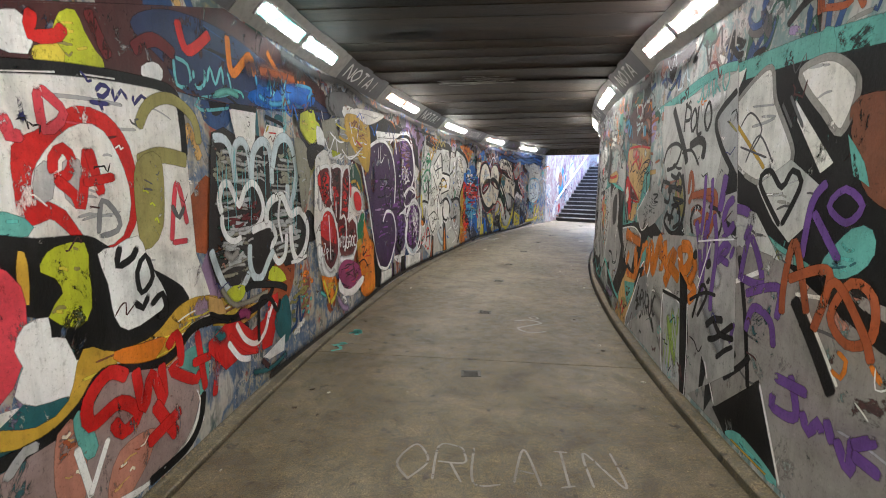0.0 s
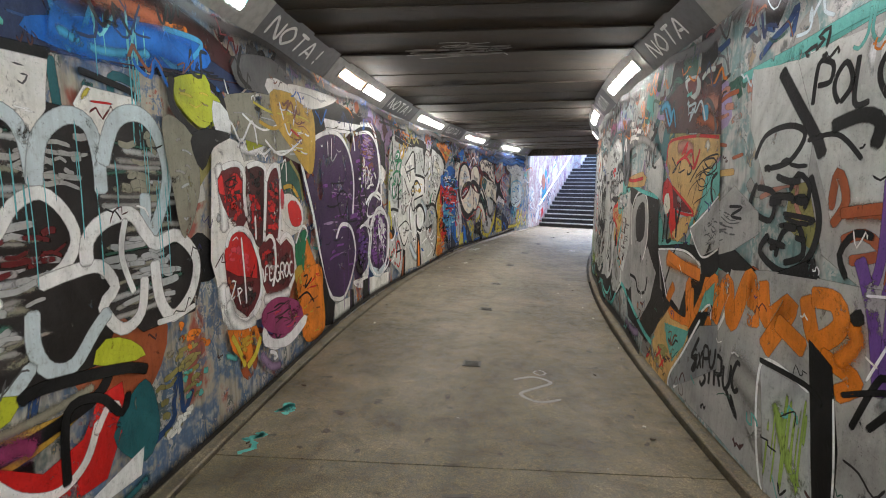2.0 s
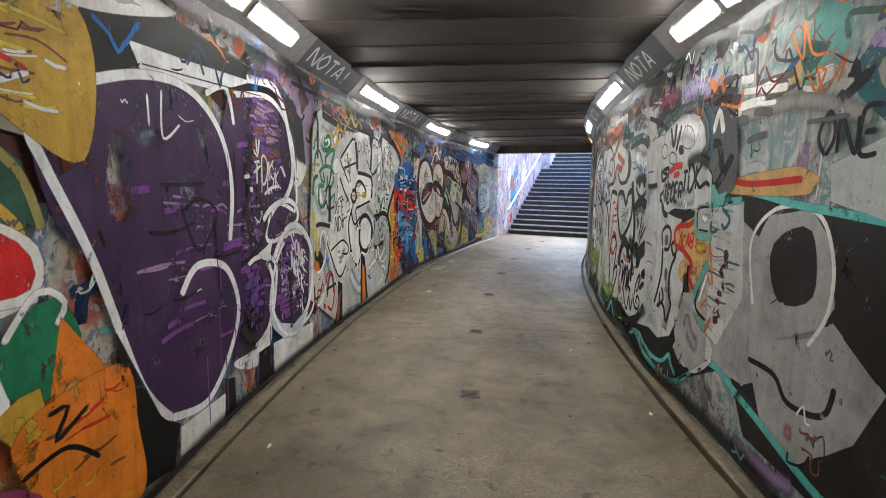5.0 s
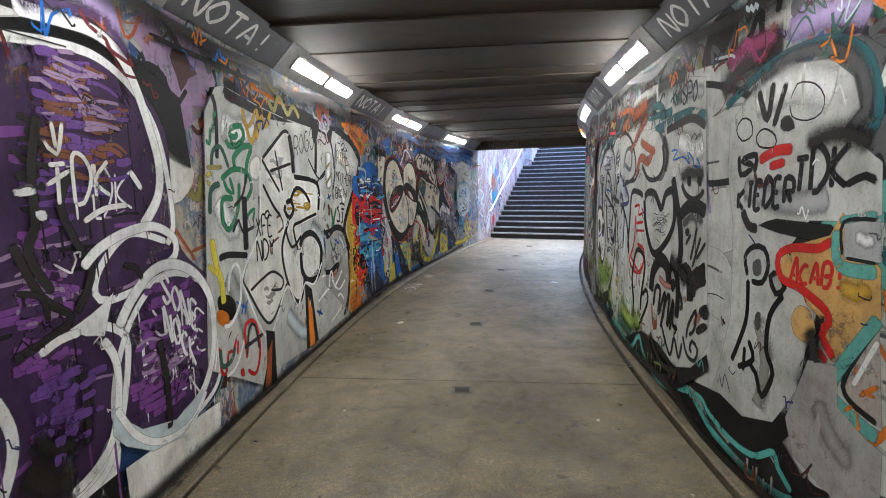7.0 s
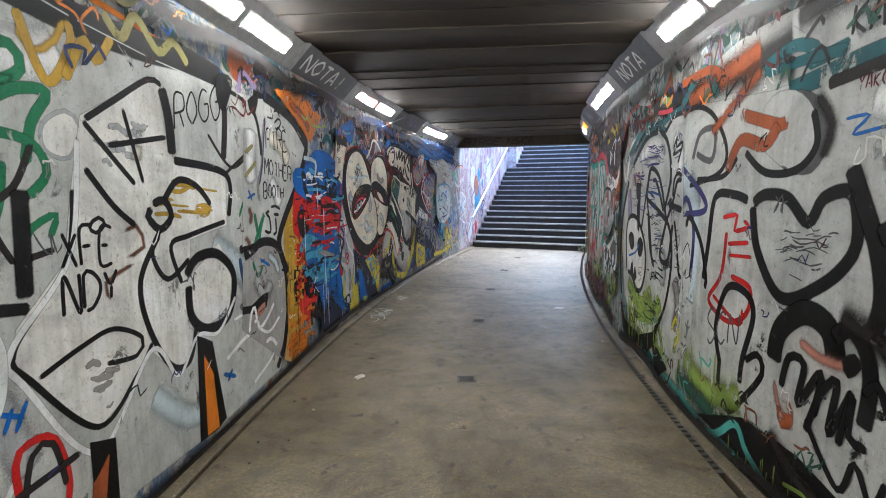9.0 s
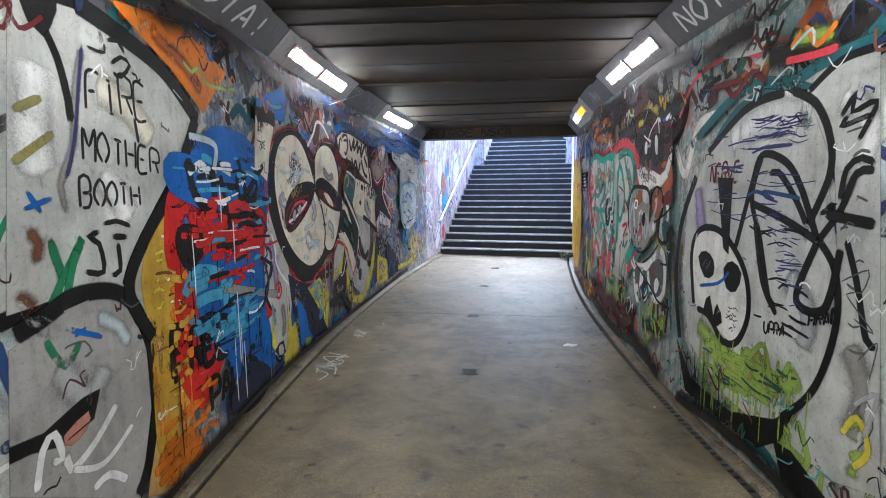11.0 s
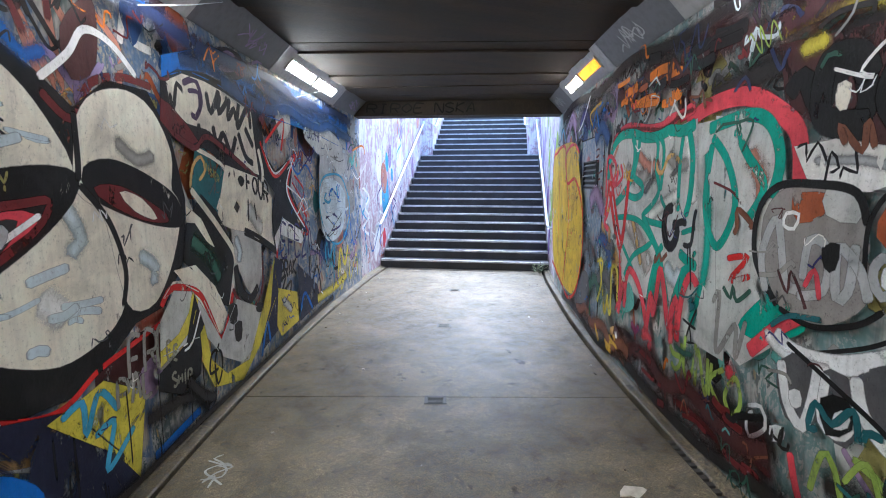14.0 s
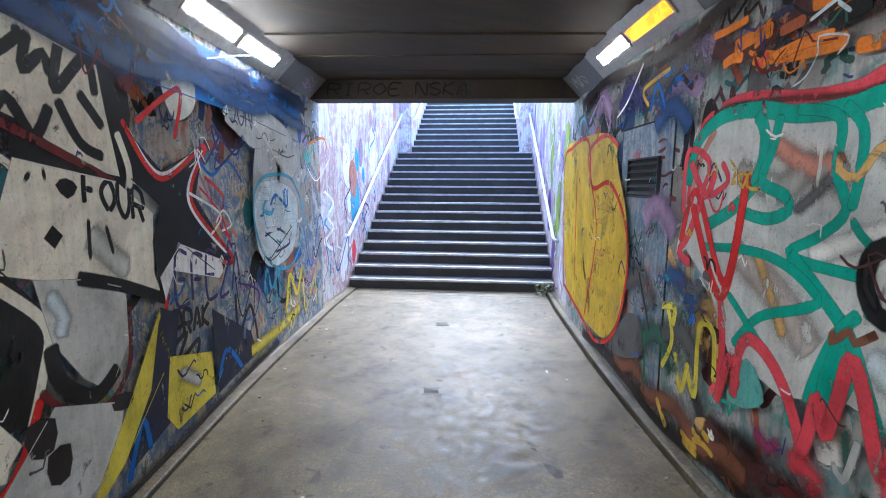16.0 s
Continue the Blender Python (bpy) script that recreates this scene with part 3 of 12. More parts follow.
def spray(name, colour):
    """Matt spray paint on rough concrete: uneven cover, thin runs, dust and scuffs."""
    m, nt, b = mat("spray_paint_" + name, 0.5)
    v = coords(nt)
    cover = noise_node(nt, v, 3.2, 5, 0.62, 0.6)
    fine = noise_node(nt, v, 26, 5, 0.7)
    runs = noise_node(nt, coords(nt, (14, 14, 0.9)), 2.0, 4, 0.6)
    pale = tuple(min(0.88, 1.18 * c + 0.012) for c in colour)
    deep = tuple(c * 0.7 for c in colour)
    c = ramp(nt, cover, [(0.32, deep), (0.5, colour), (0.68, pale)])
    c = mix(nt, c, ramp(nt, runs, [(0.36, grey(0.72)), (0.5, grey(1.0)), (0.66, grey(1.1))]), 0.35, "MULTIPLY")
    c = mix(nt, c, ramp(nt, fine, [(0.28, grey(0.62)), (0.42, grey(1.0)), (0.75, grey(1.08))]), 0.8, "MULTIPLY")
    speck = noise_node(nt, v, 85, 4, 0.75)
    c = mix(nt, c, ramp(nt, speck, [(0.3, grey(0.42)), (0.42, grey(1.0)), (0.6, grey(1.0)), (0.7, grey(1.3))]), 0.8, "MULTIPLY")
    scuff = ramp(nt, noise_node(nt, v, 9, 9, 0.75, 0.3), [(0.67, grey(0)), (0.7, grey(0.5))])
    c = mix(nt, c, tuple(0.6 * q + 0.045 for q in colour), scuff)
    nt.links.new(c, b.inputs["Base Color"])
    gone = 0.37 if min(colour) > 0.35 or max(colour) < 0.03 else 0.42
    thin = noise_node(nt, coords(nt, (1.0 + 0.13 * (len(PAINT_SEEDS) % 7), 1, 0.75)), 4.6, 9, 0.74, 0.5)
    PAINT_SEEDS.append(name)
    solid = ramp(nt, thin, [(gone - 0.05, grey(0.0)), (gone + 0.02, grey(1.0))])
    edge = nt.nodes.new("ShaderNodeAttribute")
    edge.attribute_name = "fade"
    dust = nt.nodes.new("ShaderNodeMath")
    dust.operation = "MULTIPLY_ADD"
    nt.links.new(noise_node(nt, v, 150, 3, 0.8), dust.inputs[0])
    dust.inputs[1].default_value = 0.45
    nt.links.new(edge.outputs["Fac"], dust.inputs[2])
    soft = ramp(nt, dust.outputs[0], [(0.42, grey(1.0)), (0.98, grey(0.0))], "EASE")
    nt.links.new(mix(nt, solid, soft, 1.0, "MULTIPLY"), b.inputs["Alpha"])
    r = nt.nodes.new("ShaderNodeMapRange")
    r.inputs[3].default_value, r.inputs[4].default_value = 0.42, 0.7
    nt.links.new(cover, r.inputs[0])
    nt.links.new(r.outputs[0], b.inputs["Roughness"])
    b.inputs["Specular IOR Level"].default_value = 0.2
    bump(nt, b, noise_node(nt, v, 60, 5, 0.75), 0.45, 0.005)
    return m


PAINTS = {k: spray(k, c) for k, c in COLOURS.items()}
STEP, GRID = 0.00006, 0.25
now = {"side": -1, "thing": None}
coats = {}
prng = random.Random(11)


def lift_over(pts, side, pad):
    """Paint thickness so far under a shape, plus one more coat."""
    s0, s1 = (int(f(p[0] for p in pts) / 0.2 + e) for f, e in ((min, -pad / 0.2), (max, pad / 0.2)))
    z0, z1 = (int(f(p[1] for p in pts) / 0.2 + e) for f, e in ((min, -pad / 0.2), (max, pad / 0.2)))
    cells = [(side, i, j) for i in range(s0, s1 + 1) for j in range(z0, z1 + 1)]
    top = max(coats.get(c, 0) for c in cells) + 1
    for c in cells:
        coats[c] = top
    return 0.0012 + STEP * top


def on_wall(s, z, side, lift):
    """A point on the wall's own facets, lifted off by the thickness of the paint."""
    k = math.floor(s / GRID + 1e-9)
    f = s / GRID - k
    d = side * (HALF - lift)
    p = place(k * GRID, d, z)
    return p.lerp(place((k + 1) * GRID, d, z), f) if f > 1e-6 else p


def piece(side, label):
    now["side"] = side
    now["thing"] = tagged(empty("graffiti_piece"), label, "graffiti", "graffiti on the subway walls")


def coat(name, colour, bm):
    link(name, bm, PAINTS[colour], now["thing"])


def curve(pts, closed=False, gap=0.03):
    """A smooth run of points through the given ones."""
    n = len(pts)
    if n == 2:
        (a, b), (c, d) = pts
        k = max(2, int(math.hypot(c - a, d - b) / gap))
        return [(a + (c - a) * i / k, b + (d - b) * i / k) for i in range(k + 1)]
    out = []
    for i in range(n if closed else n - 1):
        p = [pts[(i + j) % n] if closed else pts[min(max(i + j, 0), n - 1)] for j in (-1, 0, 1, 2)]
        k = max(2, min(14, int(math.dist(p[1], p[2]) / gap)))
        for q in range(k):
            t = q / k
            out.append(tuple(0.5 * (2 * p[1][x] + (p[2][x] - p[0][x]) * t + (2 * p[0][x] - 5 * p[1][x] + 4 * p[2][x] - p[3][x]) * t * t
                                    + (3 * p[1][x] - p[0][x] - 3 * p[2][x] + p[3][x]) * t ** 3) for x in (0, 1)))
    if not closed:
        out.append(pts[-1])
    return out


def low(z):
    return min(max(z, 0.03), CHZ - 0.004)


def fill(colour, pts, smooth=True):
    side = now["side"]
    ring = curve(pts, True, 0.05) if smooth else pts
    bm, lift = bmesh.new(), lift_over(ring, side, 0.0)
    flat = [Vector((s, low(z), 0)) for s, z in ring]
    part_bm = bmesh.new()
    vs = [part_bm.verts.new(p) for p in flat]
    for tri in tessellate_polygon([flat]):
        try:
            part_bm.faces.new([vs[i] for i in tri])
        except ValueError:
            pass
    lo, hi = min(p.x for p in flat), max(p.x for p in flat)
    for k in range(math.floor(lo / GRID) + 1, math.ceil(hi / GRID)):
        bmesh.ops.bisect_plane(part_bm, geom=part_bm.verts[:] + part_bm.edges[:] + part_bm.faces[:], plane_co=(k * GRID, 0, 0), plane_no=(1, 0, 0), dist=1e-5)
    new_v = {v: bm.verts.new(on_wall(v.co.x, v.co.y, side, lift)) for v in part_bm.verts}
    for f in part_bm.faces:
        fv = [new_v[v] for v in f.verts]
        bm.faces.new(fv if (f.normal.z > 0) == (side < 0) else fv[::-1])
    part_bm.free()
    fade = bm.verts.layers.float.new("fade")
    area = sum(a[0] * b[1] - b[0] * a[1] for a, b in zip(ring, ring[1:] + ring[:1]))
    turn = 0.014 if area > 0 else -0.014
    rim = []
    for i, (s, z) in enumerate(ring):
        (a, b), (c, d) = ring[i - 1], ring[(i + 1) % len(ring)]
        L = math.hypot(c - a, d - b) or 1.0
        v0 = bm.verts.new(on_wall(s, low(z), side, lift))
        v1 = bm.verts.new(on_wall(s + (d - b) / L * turn, low(z - (c - a) / L * turn), side, lift))
        v1[fade] = 1.0
        rim.append((v0, v1))
    for (a, b), (c, d) in zip(rim, rim[1:] + rim[:1]):
        q = (a, b, d, c)
        bm.faces.new(q if (area > 0) == (side < 0) else q[::-1])
    coat("painted_area", colour, bm)


def ribbon(bm, pts, width, side, lift, closed=False, round_ends=True, core=0.62):
    """A sprayed stroke: a solid core with a soft, dusty edge on either side and rounded ends."""
    n = len(pts)
    fade = bm.verts.layers.float.get("fade") or bm.verts.layers.float.new("fade")
    fuzz = min(0.02, width * 0.3)
    outer, inner = (width * 0.7, width * 0.03) if core < 0.3 else (width / 2 + fuzz * 0.45, width / 2 - fuzz * 0.55)
    rows = []
    for i, (s, z) in enumerate(pts):
        a = pts[i - 1] if i or closed else pts[0]
        b = pts[(i + 1) % n] if i < n - 1 or closed else pts[-1]
        dx, dz = b[0] - a[0], b[1] - a[1]
        L = math.hypot(dx, dz) or 1.0
        end = round_ends and not closed and i in (0, n - 1)
        k = 0.6 if end else 1.0
        row = []
        for off, f in ((-outer, 1.0), (-inner, 0.0), (inner, 0.0), (outer, 1.0)):
            v = bm.verts.new(on_wall(s + dz / L * off * k, low(z - dx / L * off * k), side, lift))
            v[fade] = 0.85 if end and f < 0.5 else max(f, 0.22) if core < 0.3 else f
            row.append(v)
        rows.append(row)
    for i in range(n if closed else n - 1):
        r0, r1 = rows[i], rows[(i + 1) % n]
        for k in range(3):
            q = (r0[k], r0[k + 1], r1[k + 1], r1[k])
            bm.faces.new(q if side < 0 else q[::-1])


def mist(colour, width, pts, closed=False):
    """A pass of the can held far off: a wide stroke that is soft right across."""
    run_pts = curve(pts, closed, 0.05)
    bm = bmesh.new()
    ribbon(bm, run_pts, width, now["side"], lift_over(run_pts, now["side"], width), closed, True, 0.0)
    coat("spray_mist", colour, bm)


def line(colour, width, pts, closed=False):
    run_pts = curve(pts, closed)
    bm = bmesh.new()
    ribbon(bm, run_pts, width, now["side"], lift_over(run_pts, now["side"], width), closed)
    coat("painted_line", colour, bm)


def inside(s, z, pts):
    odd = False
    for (a, b), (c, d) in zip(pts, pts[1:] + pts[:1]):
        if (b > z) != (d > z) and s < (c - a) * (z - b) / (d - b) + a:
            odd = not odd
    return odd


def hatch(colour, width, count, pts):
    """Short dry strokes lying about level within an outline."""
    lo, hi = min(p[0] for p in pts), max(p[0] for p in pts)
    zl, zh = min(p[1] for p in pts), max(p[1] for p in pts)
    for k in range(count):
        for _ in range(20):
            s, z = prng.uniform(lo, hi), prng.uniform(zl, zh)
            e = s + prng.uniform(0.12, 0.4) * min(1.0, hi - lo)
            if inside(s, z, pts) and inside(e, z, pts):
                bm = bmesh.new()
                mark = curve([(s, z), ((s + e) / 2, z + prng.uniform(-0.02, 0.02)), (e, z + prng.uniform(-0.03, 0.03))])
                ribbon(bm, mark, width * prng.uniform(0.6, 1.5), now["side"], lift_over(mark, now["side"], width))
                coat("brush_mark", colour, bm)
                break


def drips(colour, width, count, pts):
    """Thin runs of wet paint going straight down."""
    lo, hi = min(p[0] for p in pts), max(p[0] for p in pts)
    zl, zh = min(p[1] for p in pts), max(p[1] for p in pts)
    for k in range(count):
        for _ in range(20):
            s, z = prng.uniform(lo, hi), prng.uniform(zl, zh)
            if inside(s, z, pts):
                e = max(0.08, z - prng.uniform(0.12, 0.5))
                fall = curve([(s, z), (s + prng.uniform(-0.006, 0.006), (z + e) / 2), (s, e)], False, 0.06)
                bm = bmesh.new()
                ribbon(bm, fall, width * prng.uniform(0.6, 1.4), now["side"], lift_over(fall, now["side"], width))
                coat("drip", colour, bm)
                break


# single-stroke capitals on a 4 x 6 grid: pen-down runs of column-row pairs
PEN = {
    "A": "00 26 40|12 32", "B": "00 06 36 44 33 03|33 42 30 00", "C": "45 26 04 02 20 41", "D": "00 06 26 44 42 20 00", "E": "46 06 00 40|03 33",
    "F": "46 06 00|03 33", "G": "45 26 04 02 20 41 43 23", "H": "00 06|40 46|03 43", "I": "20 26|10 30|16 36", "J": "46 42 20 01", "K": "00 06|46 03 40",
    "L": "06 00 40", "M": "00 06 23 46 40", "N": "00 06 40 46", "O": "20 02 04 26 44 42 20", "P": "00 06 36 45 43 03", "Q": "20 02 04 26 44 42 20|22 40",
    "R": "00 06 36 45 43 03|23 40", "S": "45 26 05 04 42 41 20 01", "T": "20 26|06 46", "U": "06 02 20 42 46", "V": "06 20 46", "W": "06 10 23 30 46",
    "X": "00 46|06 40", "Y": "06 23 46|23 20", "Z": "06 46 00 40", "!": "26 22|20 21",
}


def words(colour, width, text, start, end):
    """Hand lettering between two points of the wall, a little uneven."""
    side = now["side"]
    lift = lift_over([start, end, (start[0], start[1] + 0.2)], side, 0.05)
    (s0, z0), (s1, z1) = start, end
    if side > 0 and s1 > s0 or side < 0 and s1 < s0:
        (s0, z0), (s1, z1) = (s1, z1), (s0, z0)
    length = math.hypot(s1 - s0, z1 - z0)
    cell = length / len(text)
    h = min(max(cell * 1.5, 0.05), 0.34)
    ux, uz = (s1 - s0) / length, (z1 - z0) / length
    for i, ch in enumerate(text):
        if ch not in PEN:
            continue
        bm = bmesh.new()
        tall, skew = h * prng.uniform(0.85, 1.15), prng.uniform(0.0, 0.2)
        for stroke in PEN[ch].split("|"):
            pts = []
            for cr in stroke.split():
                x, y = int(cr[0]) / 4 * 0.75, int(cr[1]) / 6
                a = cell * (i + x) + skew * y * tall * 0.5 + prng.uniform(-0.04, 0.04) * cell
                pts.append((s0 + ux * a, z0 + uz * a + y * tall + prng.uniform(-0.03, 0.03) * tall))
            ribbon(bm, curve(pts, False, 0.015), width, side, lift)
        coat("letter", colour, bm)


def scrawl(side, label, count, colours, widths, sizes, band, blobs=0.0, span=(0.6, 17.7)):
    """Loose tags and patches strewn over a wall, one mesh a colour."""
    meshes = {c: bmesh.new() for c in dict.fromkeys(colours)}
    for _ in range(count):
        colour = prng.choice(colours)
        s, z, size = prng.uniform(*span), prng.uniform(*band), prng.uniform(*sizes)
        n = prng.randint(3, 8)
        if prng.random() < blobs:
            pts = [(s + size * math.cos(a) * prng.uniform(0.4, 1.0), z + size * math.sin(a) * prng.uniform(0.4, 1.0)) for a in (2 * math.pi * k / 7 for k in range(7))]
            ring = curve(pts, True, 0.08)
            lift = lift_over(ring, side, 0.0)
            bm = meshes[colour]
            hub = bm.verts.new(on_wall(s, low(z), side, lift))
            vs = [bm.verts.new(on_wall(a, low(b), side, lift)) for a, b in ring]
            for i in range(len(vs)):
                bm.faces.new((hub, vs[i], vs[(i + 1) % len(vs)]))
        else:
            pts = [(s + size * (k / n * 1.6 + prng.uniform(-0.35, 0.35)), z + size * prng.uniform(-0.55, 0.55)) for k in range(n)]
            run_pts = curve(pts, False, 0.025)
            w = prng.uniform(*widths)
            ribbon(meshes[colour], run_pts, w, side, lift_over(run_pts, side, w))
    thing = tagged(empty("faded_graffiti"), label, "graffiti", kind="stuff")
    for c, bm in meshes.items():
        ob = link("faded_tags", bm, PAINTS[c], thing)
        ob["kind"] = "stuff"


OLD = ["dgrey", "black", "stone", "maroon", "rust", "salmon", "olive", "dblue", "dteal", "greywhite", "teal", "mauve", "tan", "offwhite"]
for side in (-1, 1):
    scrawl(side, "older layers of faded tags under the newer pieces", 260, OLD, (0.02, 0.07), (0.12, 0.4), (0.3, 2.35), 0.3)
    scrawl(side, "dark overlapping tags along the top of the wall", 330, ["black", "black", "dgrey", "soot", "maroon", "dblue", "rust", "stone", "lilac", "dgreen"], (0.015, 0.05), (0.08, 0.24), (1.95, 2.42), 0.2)

# ---- tags elsewhere: cover plates, ceiling, floor, stairwell
def strip(bm, pts, width, put):
    """A stroke on any surface; put(u, v) gives the place of a point of its plane."""
    left, right = [], []
    for i, (u, v) in enumerate(pts):
        a, b = pts[max(i - 1, 0)], pts[min(i + 1, len(pts) - 1)]
        dx, dz = b[0] - a[0], b[1] - a[1]
        L = math.hypot(dx, dz) or 1.0
        w = width / 2 * (0.6 if i in (0, len(pts) - 1) else 1)
        left.append(bm.verts.new(put(u - dz / L * w, v + dx / L * w)))
        right.append(bm.verts.new(put(u + dz / L * w, v - dx / L * w)))
    for i in range(len(pts) - 1):
        bm.faces.new((left[i], right[i], right[i + 1], left[i + 1]))


def cornice_put(side, lift):
    L = math.hypot(CHD, CZ - CHZ)
    nd, nz = -(CZ - CHZ) / L, -CHD / L

    def put(s, q):
        k = math.floor(s / GRID)
        d, z = side * (HALF - CHD * q / L + nd * lift), CHZ + (CZ - CHZ) * q / L + nz * lift
        return place(k * GRID, d, z).lerp(place((k + 1) * GRID, d, z), s / GRID - k)
    return put


def plain_put(surface, lift):
    if surface == "ceiling":
        return lambda s, d: place(s, d, CZ - 0.03 - lift)
    return lambda s, d: place(s, d, lift)


def sign(label, colour, width, text, put, start, step, up, slant=0.15, wobble=0.04):
    """Letters along start + k * step, each as tall as up."""
    thing = tagged(empty("tag"), label, "graffiti", "tags on plates, ceiling and floor")
    for i, ch in enumerate(text):
        if ch not in PEN:
            continue
        bm = bmesh.new()
        for stroke in PEN[ch].split("|"):
            pts = []
            for cr in stroke.split():
                x, y = int(cr[0]) / 4 * 0.72 + slant * int(cr[1]) / 6, int(cr[1]) / 6
                x += prng.uniform(-wobble, wobble)
                y += prng.uniform(-wobble, wobble)
                pts.append((start[0] + step[0] * (i + x) + up[0] * y, start[1] + step[1] * (i + x) + up[1] * y))
            strip(bm, curve(pts, False, 0.02), width, put)
        link("letter", bm, PAINTS[colour], thing)


def doodle(label, colour, width, put, centre, size, count, seed):
    r = random.Random(seed)
    thing = tagged(empty("tag"), label, "graffiti", "tags on plates, ceiling and floor")
    for _ in range(count):
        n = r.randint(4, 7)
        u, v = centre[0] + r.uniform(-0.5, 0.3) * size[0], centre[1]
        pts = [(u + size[0] * 0.5 * (k / n) + r.uniform(-0.1, 0.1) * size[0], v + size[1] * r.uniform(-0.5, 0.5)) for k in range(n)]
        bm = bmesh.new()
        strip(bm, curve(pts, False, 0.02), width, put)
        link("stroke", bm, PAINTS[colour], thing)


for side in (-1, 1):
    for k in range(3):
        g = 3.66 + 3.04 * k
        a, b = (g + 1.02, g + 1.95) if side < 0 else (g + 1.95, g + 1.02)
        sign("pale sprayed tag reading NOTA on the cover plate", "white", 0.026, "NOTA!" if side < 0 else "NOTA", cornice_put(side, 0.0095), (a, 0.06), ((b - a) / 5, 0), (0, 0.15))
    for g, seed in ((13.9, 31), (16.9, 32)):
        doodle("pale scribble sprayed on the cover plate", "lilac" if side < 0 else "lgrey", 0.012, cornice_put(side, 0.0095), (g + 0.45, 0.14), (0.5, 0.16), 5, seed + side)
doodle("faint black sprayed tag on the ceiling", "black", 0.035, plain_put("ceiling", 0.0), (3.9, -0.55), (0.3, 0.6), 6, 41)
doodle("faint black sprayed tag on the ceiling", "soot", 0.03, plain_put("ceiling", 0.0), (7.1, -0.45), (0.3, 0.5), 5, 42)
doodle("faint pale chalk lines on the ceiling", "stone", 0.02, plain_put("ceiling", 0.0), (5.7, -0.2), (0.5, 1.0), 6, 43)
sign("faint black letters sprayed on the ceiling", "soot", 0.03, "UTTE", plain_put("ceiling", 0.0), (8.85, -0.55), (0.02, 0.32), (0.22, 0), 0)
sign("faint black letters sprayed on the ceiling", "soot", 0.025, "HRE", plain_put("ceiling", 0.0), (9.2, -0.4), (0.02, 0.22), (0.2, 0), 0)
sign("pale chalk lettering fading on the concrete floor", "midgrey", 0.014, "ORLAIN", plain_put("floor", 0.0012), (2.1, -0.36), (0.0, 0.2), (0.32, 0.0), 0.05)
curl = tagged(empty("floor_paint_mark"), "pale sprayed curl on the concrete floor", "graffiti", "graffiti on the subway floor")
for wide, pts in ((0.03, [(4.98, 0.34), (5.05, 0.5), (4.95, 0.62), (4.84, 0.5), (4.72, 0.38), (4.6, 0.5), (4.66, 0.66)]), (0.018, [(5.14, 0.5), (5.2, 0.55), (5.14, 0.6), (5.09, 0.55), (5.14, 0.5)])):
    bm = bmesh.new()
    strip(bm, curve(pts, False, 0.03), wide, plain_put("floor", 0.0012))
    link("painted_line", bm, PAINTS["stone"], curl)
doodle("turquoise paint splash on the floor by the wall", "aqua", 0.03, plain_put("floor", 0.0012), (4.28, -1.2), (0.2, 0.12), 4, 46)
doodle("turquoise paint splash on the floor by the wall", "aqua", 0.03, plain_put("floor", 0.0012), (3.89, -1.24), (0.22, 0.12), 4, 47)
doodle("white paint scribble on the floor by the wall", "greywhite", 0.012, plain_put("floor", 0.0012), (12.3, -1.2), (0.7, 0.25), 6, 48)
doodle("white paint scribble on the floor by the wall", "greywhite", 0.012, plain_put("floor", 0.0012), (13.1, -1.18), (0.5, 0.2), 4, 49)
sign("black letters sprayed on the beam", "black", 0.02, "RIROE", lambda u, v: place(BEAM - 0.002, u, v), (-1.28, 2.51), (0.17, 0), (0, 0.12))
sign("black letters sprayed on the beam", "black", 0.02, "NSKA", lambda u, v: place(BEAM - 0.002, u, v), (-0.3, 2.51), (0.15, 0), (0, 0.13))


def stair_put(side, lift):
    return lambda s, z: place(s, side * (1.52 - lift), z)


SR = random.Random(51)
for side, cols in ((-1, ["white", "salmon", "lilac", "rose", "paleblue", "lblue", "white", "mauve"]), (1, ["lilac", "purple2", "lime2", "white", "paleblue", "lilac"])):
    thing = tagged(empty("graffiti_piece"), "pale overlapping graffiti on the daylit stairwell wall", "graffiti", "graffiti on the subway walls")
    for k in range(70):
        s = SR.uniform(18.1, 23.0)
        zb = max(0.3, (s - STAIR) * 0.517 + 0.25)
        z = SR.uniform(zb, zb + 1.9)
        big = SR.uniform(0.15, 0.5)
        n = SR.randint(4, 6)
        if k < 26:
            ring = curve([(s + big * 0.6 * math.cos(a) * SR.uniform(0.6, 1), max(zb - 0.15, z + big * math.sin(a) * SR.uniform(0.6, 1))) for a in (2 * math.pi * i / 6 for i in range(6))], True, 0.08)
            bm = bmesh.new()
            put = stair_put(side, 0.001 + 0.0001 * k)
            vs = [bm.verts.new(put(*p)) for p in ring]
            hub = bm.verts.new(put(s, z))
            for i in range(len(vs)):
                bm.faces.new((hub, vs[i], vs[(i + 1) % len(vs)]))
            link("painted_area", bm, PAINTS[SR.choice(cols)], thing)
        else:
            pts = [(s + big * SR.uniform(-0.5, 0.5), max(zb - 0.1, z + big * (i / n - 0.5) * 2)) for i in range(n)]
            bm = bmesh.new()
            strip(bm, curve(pts, False, 0.04), SR.uniform(0.015, 0.045), stair_put(side, 0.001 + 0.0001 * k))
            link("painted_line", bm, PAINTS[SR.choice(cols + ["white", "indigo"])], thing)

